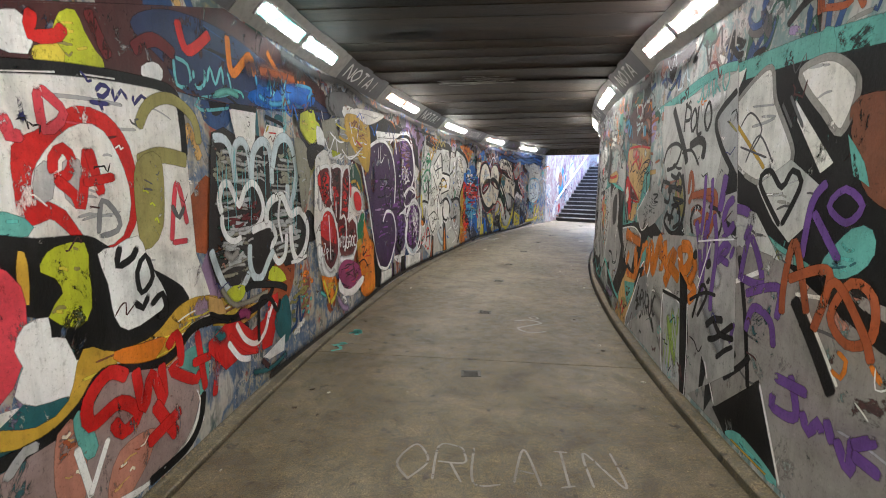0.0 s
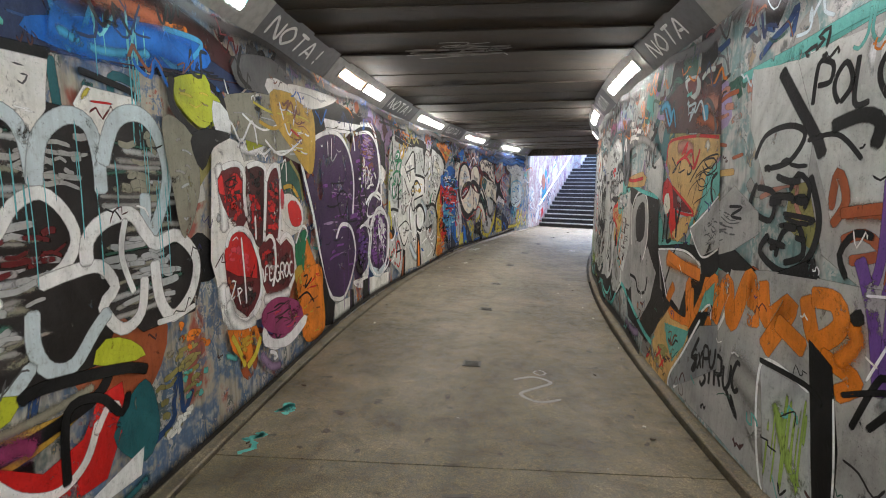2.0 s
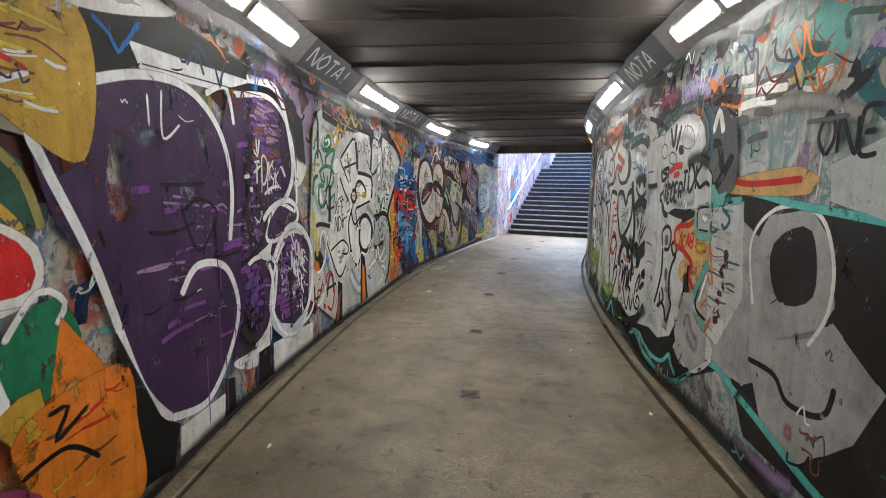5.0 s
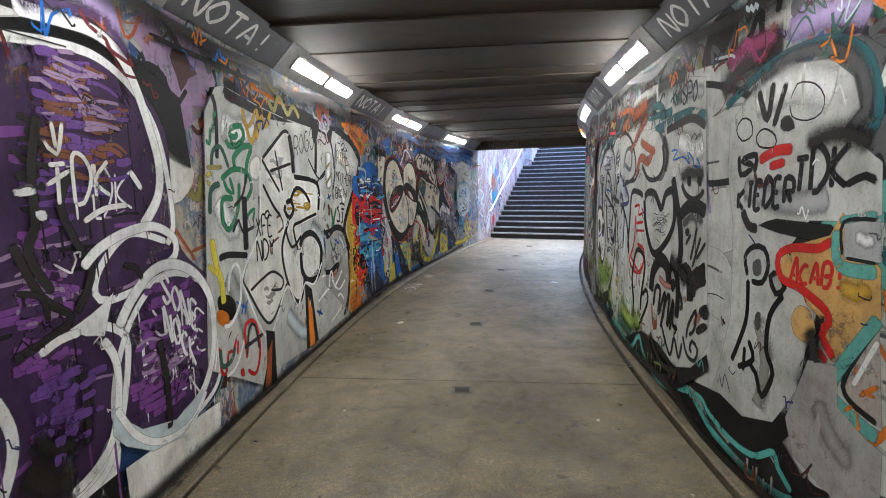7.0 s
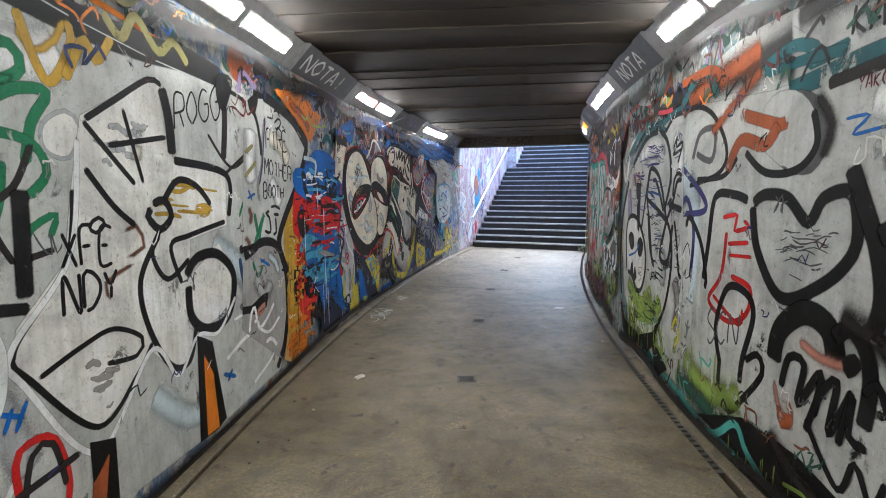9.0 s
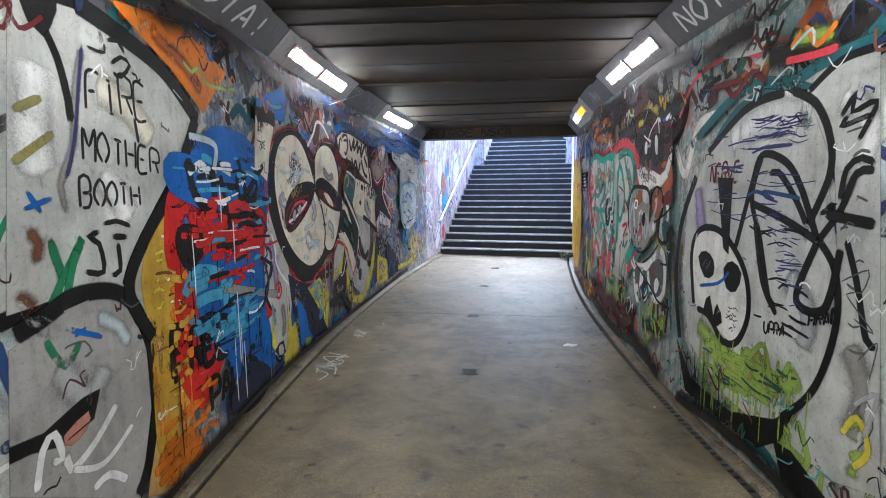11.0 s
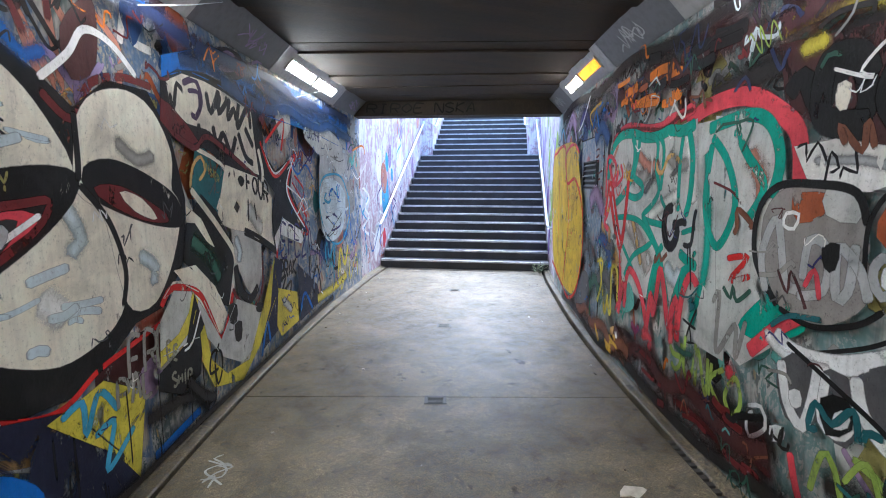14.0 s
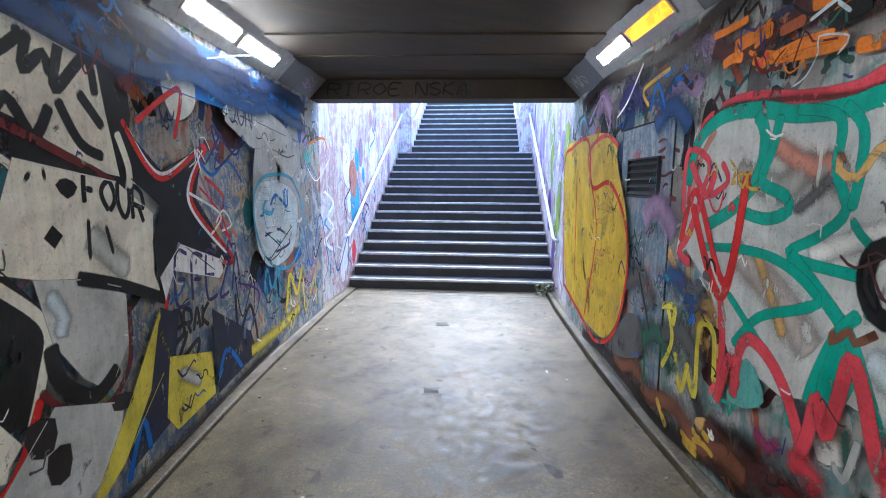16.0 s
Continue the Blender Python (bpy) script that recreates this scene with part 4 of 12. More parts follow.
piece(-1, "faded upper band of dark red, black and lime spray letters")
fill("maroon", [(1.322, 1.992), (2.758, 2.475), (3.268, 2.453), (4.157, 2.328), (4.69, 2.16), (2.927, 1.94), (2.36, 1.922), (2.002, 1.916), (1.631, 1.875), (1.301, 1.816)], False)
fill("navy", [(1.994, 2.149), (2.266, 2.29), (2.77, 2.339), (3.334, 2.279), (4.146, 2.18), (4.686, 2.076), (3.684, 2.015), (2.859, 1.946), (2.36, 1.922), (2.2, 2.036)])
hatch("dblue", 0.011, 9, [(1.994, 2.149), (2.266, 2.29), (2.77, 2.339), (3.334, 2.279), (4.146, 2.18), (4.686, 2.076), (3.684, 2.015), (2.859, 1.946), (2.36, 1.922), (2.2, 2.036)])
hatch("black", 0.011, 9, [(1.994, 2.149), (2.266, 2.29), (2.77, 2.339), (3.334, 2.279), (4.146, 2.18), (4.686, 2.076), (3.684, 2.015), (2.859, 1.946), (2.36, 1.922), (2.2, 2.036)])
fill("lime", [(1.639, 2.062), (1.702, 2.093), (1.734, 2.034), (1.78, 1.974), (1.821, 1.927), (1.643, 1.892), (1.584, 1.959), (1.61, 2.005)])
hatch("olive", 0.011, 3, [(1.639, 2.062), (1.702, 2.093), (1.734, 2.034), (1.78, 1.974), (1.821, 1.927), (1.643, 1.892), (1.584, 1.959), (1.61, 2.005)])
hatch("yellow", 0.011, 3, [(1.639, 2.062), (1.702, 2.093), (1.734, 2.034), (1.78, 1.974), (1.821, 1.927), (1.643, 1.892), (1.584, 1.959), (1.61, 2.005)])
fill("white", [(1.384, 1.966), (1.468, 2.012), (1.511, 1.973), (1.493, 1.893), (1.374, 1.889)])
fill("yellow", [(1.526, 1.915), (1.615, 1.949), (1.633, 1.899), (1.521, 1.877)])
line("red", 0.05, [(1.53, 2.051), (1.515, 1.957), (1.62, 1.985), (1.648, 2.036)])
line("dred", 0.06, [(1.757, 2.133), (1.802, 2.044), (1.862, 1.952)])
line("dred", 0.07, [(1.98, 2.029), (2.131, 2.119), (2.288, 2.085)])
line("red", 0.06, [(2.308, 2.278), (2.382, 2.138), (2.597, 2.286)])
line("orange", 0.06, [(2.77, 2.339), (2.811, 2.122), (3.024, 2.276), (3.088, 2.148)])
line("orange", 0.05, [(3.26, 2.375), (3.508, 2.238), (3.919, 2.28)])
fill("white", [(2.043, 1.973), (2.119, 2.011), (2.175, 1.992), (2.149, 1.934), (2.056, 1.927)])
fill("blue", [(3.005, 2.041), (3.702, 2.236), (4.087, 2.218), (3.962, 2.102), (3.228, 1.987)])
line("cyan", 0.022, [(2.266, 2.079), (2.283, 1.949), (2.388, 1.97), (2.375, 2.066), (2.266, 2.079)])
line("cyan", 0.022, [(2.421, 2.063), (2.436, 1.965), (2.515, 1.995), (2.523, 2.087)])
line("cyan", 0.022, [(2.54, 2.001), (2.577, 2.1), (2.624, 2.018), (2.691, 2.127), (2.709, 2.019)])
line("cyan", 0.02, [(2.75, 2.125), (2.769, 1.998), (2.456, 1.91), (2.474, 1.854), (2.858, 1.929)])
line("lblue", 0.025, [(3.09, 2.185), (3.187, 1.981), (3.333, 2.24), (3.444, 2), (3.557, 2.249)])
line("lblue", 0.03, [(3.597, 2.173), (3.794, 2.076), (4.03, 2.255), (3.702, 2.236)])

piece(-1, "white panel with a red ring and red letters")
fill("offwhite", [(1.298, 1.789), (1.653, 1.861), (1.999, 1.898), (2.245, 1.881), (2.305, 1.73), (2.32, 1.53), (2.347, 1.079), (2.453, 0.834), (2.118, 0.859), (1.916, 0.795), (1.803, 0.846), (1.748, 1.056), (1.654, 1.21), (1.239, 1.304)], False)
hatch("lgrey", 0.011, 9, [(1.298, 1.789), (1.653, 1.861), (1.999, 1.898), (2.245, 1.881), (2.305, 1.73), (2.32, 1.53), (2.347, 1.079), (2.453, 0.834), (2.118, 0.859), (1.916, 0.795), (1.803, 0.846), (1.748, 1.056), (1.654, 1.21), (1.239, 1.304)])
line("black", 0.05, [(1.3, 1.809), (1.629, 1.871), (1.968, 1.908), (2.226, 1.91), (2.295, 1.813), (2.308, 1.588)])
fill("red", [(1.663, 1.741), (1.808, 1.731), (1.919, 1.616), (1.956, 1.421), (1.916, 1.273), (1.807, 1.176), (1.691, 1.182), (1.565, 1.306), (1.511, 1.341), (1.416, 1.321), (1.402, 1.433), (1.408, 1.578), (1.493, 1.631), (1.587, 1.69)])
hatch("dred", 0.011, 9, [(1.663, 1.741), (1.808, 1.731), (1.919, 1.616), (1.956, 1.421), (1.916, 1.273), (1.807, 1.176), (1.691, 1.182), (1.565, 1.306), (1.511, 1.341), (1.416, 1.321), (1.402, 1.433), (1.408, 1.578), (1.493, 1.631), (1.587, 1.69)])
hatch("rose", 0.011, 9, [(1.663, 1.741), (1.808, 1.731), (1.919, 1.616), (1.956, 1.421), (1.916, 1.273), (1.807, 1.176), (1.691, 1.182), (1.565, 1.306), (1.511, 1.341), (1.416, 1.321), (1.402, 1.433), (1.408, 1.578), (1.493, 1.631), (1.587, 1.69)])
fill("offwhite", [(1.681, 1.678), (1.786, 1.662), (1.876, 1.518), (1.902, 1.373), (1.845, 1.243), (1.736, 1.21), (1.66, 1.254), (1.584, 1.367), (1.499, 1.411), (1.462, 1.45), (1.492, 1.527), (1.579, 1.62)])
hatch("lgrey", 0.011, 7, [(1.681, 1.678), (1.786, 1.662), (1.876, 1.518), (1.902, 1.373), (1.845, 1.243), (1.736, 1.21), (1.66, 1.254), (1.584, 1.367), (1.499, 1.411), (1.462, 1.45), (1.492, 1.527), (1.579, 1.62)])
fill("lgrey", [(1.482, 1.507), (1.541, 1.529), (1.526, 1.41), (1.468, 1.412)])
fill("lgrey", [(1.591, 1.531), (1.654, 1.544), (1.649, 1.385), (1.59, 1.408)])
line("red", 0.045, [(1.543, 1.479), (1.548, 1.549), (1.593, 1.587), (1.628, 1.543), (1.599, 1.49), (1.535, 1.473)])
line("red", 0.045, [(1.539, 1.485), (1.625, 1.417), (1.652, 1.374), (1.699, 1.604)])
line("red", 0.05, [(1.703, 1.604), (1.737, 1.47), (1.757, 1.402)])
line("red", 0.04, [(1.656, 1.459), (1.841, 1.489)])
line("grey", 0.025, [(1.718, 1.247), (1.752, 1.391), (1.831, 1.317), (1.818, 1.263), (1.712, 1.247)])
line("rose", 0.04, [(1.511, 1.792), (1.527, 1.644), (1.611, 1.713), (1.511, 1.792)])
line("rose", 0.05, [(1.377, 1.696), (1.402, 1.613), (1.452, 1.627)])
line("indigo", 0.02, [(1.762, 1.811), (1.793, 1.849), (1.835, 1.84), (1.801, 1.803), (1.762, 1.811)])
line("indigo", 0.018, [(1.852, 1.861), (1.86, 1.799), (1.902, 1.848), (1.94, 1.804)])
line("indigo", 0.018, [(1.968, 1.849), (1.972, 1.802), (2.022, 1.847), (2.069, 1.818)])
line("indigo", 0.02, [(1.718, 1.771), (1.844, 1.781)])
line("indigo", 0.02, [(1.773, 1.798), (1.8, 1.736)])
line("indigo", 0.02, [(1.444, 1.751), (1.45, 1.645)])
line("indigo", 0.02, [(1.419, 1.673), (1.478, 1.681)])
line("olive", 0.06, [(1.978, 1.694), (2.062, 1.816), (2.223, 1.869), (2.395, 1.798), (2.431, 1.654)])
line("olive", 0.08, [(1.961, 1.545), (2.114, 1.591), (2.325, 1.574)])
fill("olive", [(1.961, 1.545), (2.112, 1.578), (2.099, 1.256), (1.973, 1.164), (1.938, 1.321)])
hatch("lime", 0.011, 3, [(1.961, 1.545), (2.112, 1.578), (2.099, 1.256), (1.973, 1.164), (1.938, 1.321)])
hatch("dgrey", 0.011, 3, [(1.961, 1.545), (2.112, 1.578), (2.099, 1.256), (1.973, 1.164), (1.938, 1.321)])
line("rose", 0.035, [(2.158, 1.166), (2.223, 1.458), (2.292, 1.237)])
line("rose", 0.03, [(2.151, 1.166), (2.307, 1.161)])
line("dgrey", 0.03, [(2.169, 1.361), (2.228, 1.287), (2.28, 1.356)])

piece(-1, "yellow letter and white drop outlined in black")
fill("teal", [(1.25, 1.386), (1.418, 1.339), (1.423, 1.291), (1.238, 1.296)])
hatch("dteal", 0.011, 3, [(1.25, 1.386), (1.418, 1.339), (1.423, 1.291), (1.238, 1.296)])
hatch("aqua", 0.011, 3, [(1.25, 1.386), (1.418, 1.339), (1.423, 1.291), (1.238, 1.296)])
fill("black", [(1.237, 1.288), (1.452, 1.269), (1.66, 1.254), (1.763, 1.194), (2.214, 0.923), (2.22, 0.771), (1.983, 0.732), (1.776, 0.755), (1.657, 0.753), (1.531, 0.804), (1.421, 1.01), (1.212, 1.072)])
fill("lime", [(1.473, 1.197), (1.521, 1.229), (1.642, 1.229), (1.65, 1.122), (1.647, 0.977), (1.582, 0.924), (1.473, 0.994), (1.538, 1.06), (1.51, 1.129), (1.459, 1.16)])
hatch("olive", 0.011, 3, [(1.473, 1.197), (1.521, 1.229), (1.642, 1.229), (1.65, 1.122), (1.647, 0.977), (1.582, 0.924), (1.473, 0.994), (1.538, 1.06), (1.51, 1.129), (1.459, 1.16)])
hatch("yellow", 0.011, 3, [(1.473, 1.197), (1.521, 1.229), (1.642, 1.229), (1.65, 1.122), (1.647, 0.977), (1.582, 0.924), (1.473, 0.994), (1.538, 1.06), (1.51, 1.129), (1.459, 1.16)])
fill("mustard", [(1.388, 1.239), (1.405, 1.189), (1.395, 1.057), (1.37, 1.12)])
fill("white", [(1.71, 1.179), (1.794, 1.19), (1.928, 1.221), (1.991, 1.082), (2.089, 0.896), (1.975, 0.844), (1.833, 0.831), (1.769, 0.906), (1.748, 1.056)])
line("black", 0.035, [(1.827, 1.209), (1.801, 1.117), (1.891, 1.138), (1.924, 1.191)])
line("black", 0.03, [(1.969, 1.133), (2.006, 1.026), (1.928, 0.969), (1.91, 1.066)], True)
line("black", 0.035, [(1.87, 0.952), (1.928, 0.898), (1.978, 0.965)])
line("black", 0.035, [(1.969, 0.886), (2.063, 0.931), (2.081, 0.827), (1.995, 0.838)])
fill("rose", [(1.227, 1.205), (1.374, 1.12), (1.355, 0.875), (1.259, 0.766), (1.181, 0.806)])
fill("white", [(1.377, 0.984), (1.46, 0.988), (1.463, 0.915), (1.519, 0.891), (1.555, 0.794), (1.605, 0.773), (1.592, 0.664), (1.494, 0.689), (1.386, 0.71), (1.323, 0.772), (1.362, 0.852), (1.34, 0.92)])

piece(-1, "mustard band over a red and white letter with black outline")
fill("mustard", [(1.597, 0.822), (1.745, 0.754), (1.984, 0.745), (2.203, 0.836), (2.452, 0.818), (2.881, 0.652), (3.115, 0.63), (2.802, 0.559), (2.333, 0.673), (2.089, 0.578), (1.911, 0.59), (1.737, 0.683), (1.555, 0.567), (1.37, 0.575), (1.165, 0.672), (1.17, 0.723), (1.376, 0.623), (1.515, 0.656)])
hatch("yellow", 0.011, 8, [(1.597, 0.822), (1.745, 0.754), (1.984, 0.745), (2.203, 0.836), (2.452, 0.818), (2.881, 0.652), (3.115, 0.63), (2.802, 0.559), (2.333, 0.673), (2.089, 0.578), (1.911, 0.59), (1.737, 0.683), (1.555, 0.567), (1.37, 0.575), (1.165, 0.672), (1.17, 0.723), (1.376, 0.623), (1.515, 0.656)])
hatch("brown", 0.011, 8, [(1.597, 0.822), (1.745, 0.754), (1.984, 0.745), (2.203, 0.836), (2.452, 0.818), (2.881, 0.652), (3.115, 0.63), (2.802, 0.559), (2.333, 0.673), (2.089, 0.578), (1.911, 0.59), (1.737, 0.683), (1.555, 0.567), (1.37, 0.575), (1.165, 0.672), (1.17, 0.723), (1.376, 0.623), (1.515, 0.656)])
hatch("offwhite", 0.011, 8, [(1.597, 0.822), (1.745, 0.754), (1.984, 0.745), (2.203, 0.836), (2.452, 0.818), (2.881, 0.652), (3.115, 0.63), (2.802, 0.559), (2.333, 0.673), (2.089, 0.578), (1.911, 0.59), (1.737, 0.683), (1.555, 0.567), (1.37, 0.575), (1.165, 0.672), (1.17, 0.723), (1.376, 0.623), (1.515, 0.656)])
fill("orange", [(1.745, 0.754), (1.909, 0.731), (2.06, 0.705), (1.915, 0.621), (1.772, 0.706)])
line("black", 0.055, [(1.155, 0.588), (1.41, 0.561), (1.561, 0.61), (1.678, 0.691), (1.898, 0.623), (2.093, 0.606), (2.283, 0.69), (2.494, 0.672), (2.737, 0.61), (3.115, 0.63), (3.224, 0.709)])
fill("greypink", [(1.149, 0.538), (1.553, 0.546), (1.733, 0.647), (2.17, 0.499), (2.297, 0.331), (2.178, 0.134), (1.877, 0.084), (1.618, 0.14), (1.145, 0.505)])
fill("salmon", [(1.455, 0.556), (1.553, 0.546), (1.532, 0.249), (1.429, 0.326)])
hatch("rust", 0.011, 3, [(1.455, 0.556), (1.553, 0.546), (1.532, 0.249), (1.429, 0.326)])
hatch("cream", 0.011, 3, [(1.455, 0.556), (1.553, 0.546), (1.532, 0.249), (1.429, 0.326)])
hatch("tan", 0.011, 3, [(1.455, 0.556), (1.553, 0.546), (1.532, 0.249), (1.429, 0.326)])
fill("salmon", [(1.648, 0.162), (1.729, 0.319), (1.938, 0.303), (1.888, 0.19), (1.736, 0.097)])
hatch("rust", 0.011, 3, [(1.648, 0.162), (1.729, 0.319), (1.938, 0.303), (1.888, 0.19), (1.736, 0.097)])
hatch("cream", 0.011, 3, [(1.648, 0.162), (1.729, 0.319), (1.938, 0.303), (1.888, 0.19), (1.736, 0.097)])
hatch("tan", 0.011, 3, [(1.648, 0.162), (1.729, 0.319), (1.938, 0.303), (1.888, 0.19), (1.736, 0.097)])
fill("white", [(2.273, 0.342), (2.301, 0.263), (2.176, 0.103), (1.913, 0.07), (1.674, 0.122), (1.797, 0.07), (2.106, 0.07), (2.322, 0.152)])
line("black", 0.05, [(2.338, 0.311), (2.29, 0.153), (2.158, 0.07), (1.874, 0.07)])
fill("teal", [(1.525, 0.579), (1.569, 0.583), (1.614, 0.415), (1.567, 0.392), (1.533, 0.483)])
line("white", 0.035, [(1.519, 0.473), (1.553, 0.31), (1.569, 0.221)])
line("white", 0.03, [(1.678, 0.426), (1.591, 0.284), (1.557, 0.23)])
line("lgrey", 0.04, [(1.245, 0.506), (1.328, 0.57), (1.388, 0.553)])
line("red", 0.065, [(1.809, 0.619), (1.706, 0.684), (1.593, 0.617), (1.598, 0.516), (1.751, 0.533), (1.848, 0.43), (1.753, 0.395), (1.699, 0.484)])
line("red", 0.06, [(1.848, 0.649), (1.885, 0.438), (1.948, 0.574), (2.017, 0.411), (2.017, 0.607)])
line("red", 0.06, [(2.053, 0.644), (2.144, 0.699), (2.161, 0.548), (2.084, 0.536), (2.279, 0.398), (2.311, 0.456)])
line("red", 0.055, [(2.306, 0.676), (2.357, 0.296)])
line("red", 0.055, [(2.24, 0.501), (2.533, 0.469)])
line("red", 0.055, [(2.516, 0.597), (2.437, 0.213)])
line("red", 0.07, [(1.945, 0.435), (2.099, 0.174)])
line("red", 0.07, [(2.148, 0.302), (1.876, 0.255)])

piece(-1, "dark striped bubble letters with thick pale blue outlines")
fill("soot", [(2.55, 1.74), (2.67, 1.78), (2.83, 1.74), (3.03, 1.77), (3.23, 1.76), (3.49, 1.81), (3.63, 1.70), (3.74, 1.48), (3.77, 1.17), (3.91, 1.01), (3.82, 0.81), (3.43, 0.82), (3.31, 0.93), (3.16, 0.77), (2.91, 0.78), (2.64, 0.80), (2.52, 0.89), (2.46, 1.06)], False)
for k in range(30):
    z = 0.90 + 0.80 * (k + prng.uniform(-0.4, 0.4)) / 30
    for s0, s1 in ((2.51, 3.00), (3.21, 3.79)):
        u, v = s0 + prng.uniform(0.0, 0.3) * (s1 - s0), s1 - prng.uniform(0.0, 0.3) * (s1 - s0)
        mist(("olivegrey", "silver", "stone", "olivegrey", "lgrey", "dgreen")[k % 6], prng.uniform(0.025, 0.055), [(u, z), ((u + v) / 2, z + prng.uniform(-0.02, 0.03)), (v, z)])
hatch("olivegrey", 0.022, 26, [(2.57, 1.64), (2.74, 1.63), (2.75, 1.49), (2.63, 1.49), (2.53, 1.49)])
hatch("lgrey", 0.020, 30, [(2.62, 1.35), (2.99, 1.41), (3.10, 1.22), (2.87, 0.94), (2.61, 0.96), (2.57, 1.15)])
hatch("silver", 0.022, 22, [(2.80, 1.70), (2.95, 1.65), (3.23, 1.69), (3.20, 1.48), (2.85, 1.49)])
hatch("lgrey", 0.027, 24, [(3.18, 1.29), (3.48, 1.30), (3.79, 1.13), (3.71, 0.94), (3.31, 0.93), (3.20, 1.10)])
hatch("olivegrey", 0.029, 16, [(3.35, 1.71), (3.63, 1.73), (3.65, 1.45), (3.31, 1.34)])
hatch("dred", 0.020, 12, [(2.63, 1.31), (3.08, 1.33), (3.09, 1.09), (2.67, 1.20)])
hatch("salmon", 0.017, 6, [(2.53, 1.12), (2.72, 1.03), (2.73, 0.94), (2.57, 0.95)])
mist("stone", 0.096, [(2.58, 1.07), (2.69, 1.00), (2.80, 1.06)])
fill("offwhite", [(2.74, 1.90), (3.06, 1.92), (3.03, 1.75), (2.97, 1.67), (2.87, 1.74), (2.81, 1.72)], False)
fill("black", [(2.74, 1.91), (3.06, 1.93), (3.08, 1.96), (2.75, 1.93)], False)
line("dgrey", 0.007, [(2.92, 1.88), (2.98, 1.88)])
line("dgrey", 0.007, [(2.95, 1.85), (2.98, 1.85), (2.96, 1.82), (2.94, 1.83)])
fill("offwhite", [(3.21, 1.86), (3.47, 1.86), (3.49, 1.82), (3.35, 1.73), (3.22, 1.65), (3.16, 1.79)], False)
line("red", 0.010, [(3.22, 1.81), (3.36, 1.82)])
mist("yellow", 0.041, [(3.17, 1.78), (3.26, 1.90)])
line("black", 0.030, [(3.18, 1.92), (3.45, 1.89), (3.50, 1.85)])
line("dred", 0.010, [(3.22, 1.76), (3.26, 1.79), (3.29, 1.75), (3.34, 1.81), (3.35, 1.75)])
fill("lime", [(3.71, 2.02), (3.95, 2.05), (4.06, 1.93), (3.89, 1.82), (3.78, 1.89)], False)
line("black", 0.044, [(3.63, 2.02), (4.04, 2.05), (4.21, 1.93), (3.92, 1.81)])
fill("lime", [(3.91, 1.99), (4.07, 1.95), (3.99, 1.83), (3.86, 1.83)], False)
mist("blue", 0.268, [(3.06, 2.08), (3.27, 2.04), (3.57, 2.14), (3.95, 2.14)])
mist("lblue", 0.065, [(3.09, 2.05), (3.30, 2.02), (3.62, 2.09)])
line("cyan", 0.014, [(3.27, 2.24), (3.31, 2.08), (3.45, 2.25), (3.47, 2.06), (3.54, 2.28)])
drips("cyan", 0.008, 8, [(3.24, 2.19), (3.58, 2.23), (3.57, 2.14), (3.25, 2.09)])
line("aqua", 0.019, [(2.57, 1.94), (2.74, 2.01), (2.89, 2.02), (2.91, 1.98)])
mist("teal", 0.072, [(2.57, 1.94), (2.72, 2.00), (2.88, 1.99)])
mist("maroon", 0.188, [(2.93, 2.18), (3.18, 2.24), (3.45, 2.22)])
mist("rust", 0.128, [(3.11, 2.21), (3.45, 2.25), (3.74, 2.27)])
line("paleblue", 0.058, [(2.54, 1.71), (2.64, 1.72), (2.71, 1.69), (2.75, 1.60), (2.78, 1.45)])
line("paleblue", 0.058, [(2.77, 1.45), (2.76, 1.61), (2.80, 1.70), (2.88, 1.72), (2.94, 1.65), (2.96, 1.48)])
line("paleblue", 0.069, [(2.96, 1.47), (3.00, 1.65), (3.11, 1.74), (3.21, 1.72), (3.25, 1.60), (3.25, 1.44)])
line("paleblue", 0.075, [(3.26, 1.56), (3.35, 1.75), (3.49, 1.80), (3.60, 1.73), (3.66, 1.54), (3.59, 1.35), (3.50, 1.26), (3.50, 1.46)])
line("white", 0.051, [(2.61, 1.27), (2.58, 1.36), (2.63, 1.45), (2.70, 1.45), (2.75, 1.38), (2.80, 1.32), (2.88, 1.42), (2.98, 1.46), (3.07, 1.39), (3.11, 1.28), (3.04, 1.18), (2.93, 1.14)])
line("white", 0.043, [(2.61, 1.29), (2.60, 1.21), (2.65, 1.13), (2.73, 1.10), (2.82, 1.12)])
line("white", 0.057, [(2.93, 1.14), (3.06, 1.16), (3.21, 1.16), (3.28, 1.06), (3.21, 0.99), (3.30, 0.87), (3.42, 0.91), (3.46, 1.08)])
line("white", 0.069, [(3.15, 1.16), (3.16, 1.27), (3.25, 1.34), (3.40, 1.36), (3.48, 1.27), (3.55, 1.21), (3.71, 1.23), (3.85, 1.09), (3.80, 0.92), (3.64, 0.83), (3.55, 0.94), (3.53, 1.14)])
line("white", 0.034, [(3.37, 1.35), (3.33, 1.19), (3.39, 1.00)])
line("paleblue", 0.061, [(2.91, 1.07), (2.90, 0.93), (2.95, 0.83), (3.05, 0.81), (3.16, 0.91), (3.25, 0.98)])
line("paleblue", 0.058, [(2.47, 1.09), (2.53, 0.95), (2.62, 0.82), (2.74, 0.79), (2.84, 0.83), (2.90, 0.89)])
line("white", 0.031, [(3.51, 0.83), (3.67, 0.82), (3.83, 0.84)])
drips("cyan", 0.006, 26, [(2.56, 1.69), (3.80, 1.81), (3.66, 1.48), (2.55, 1.49)])
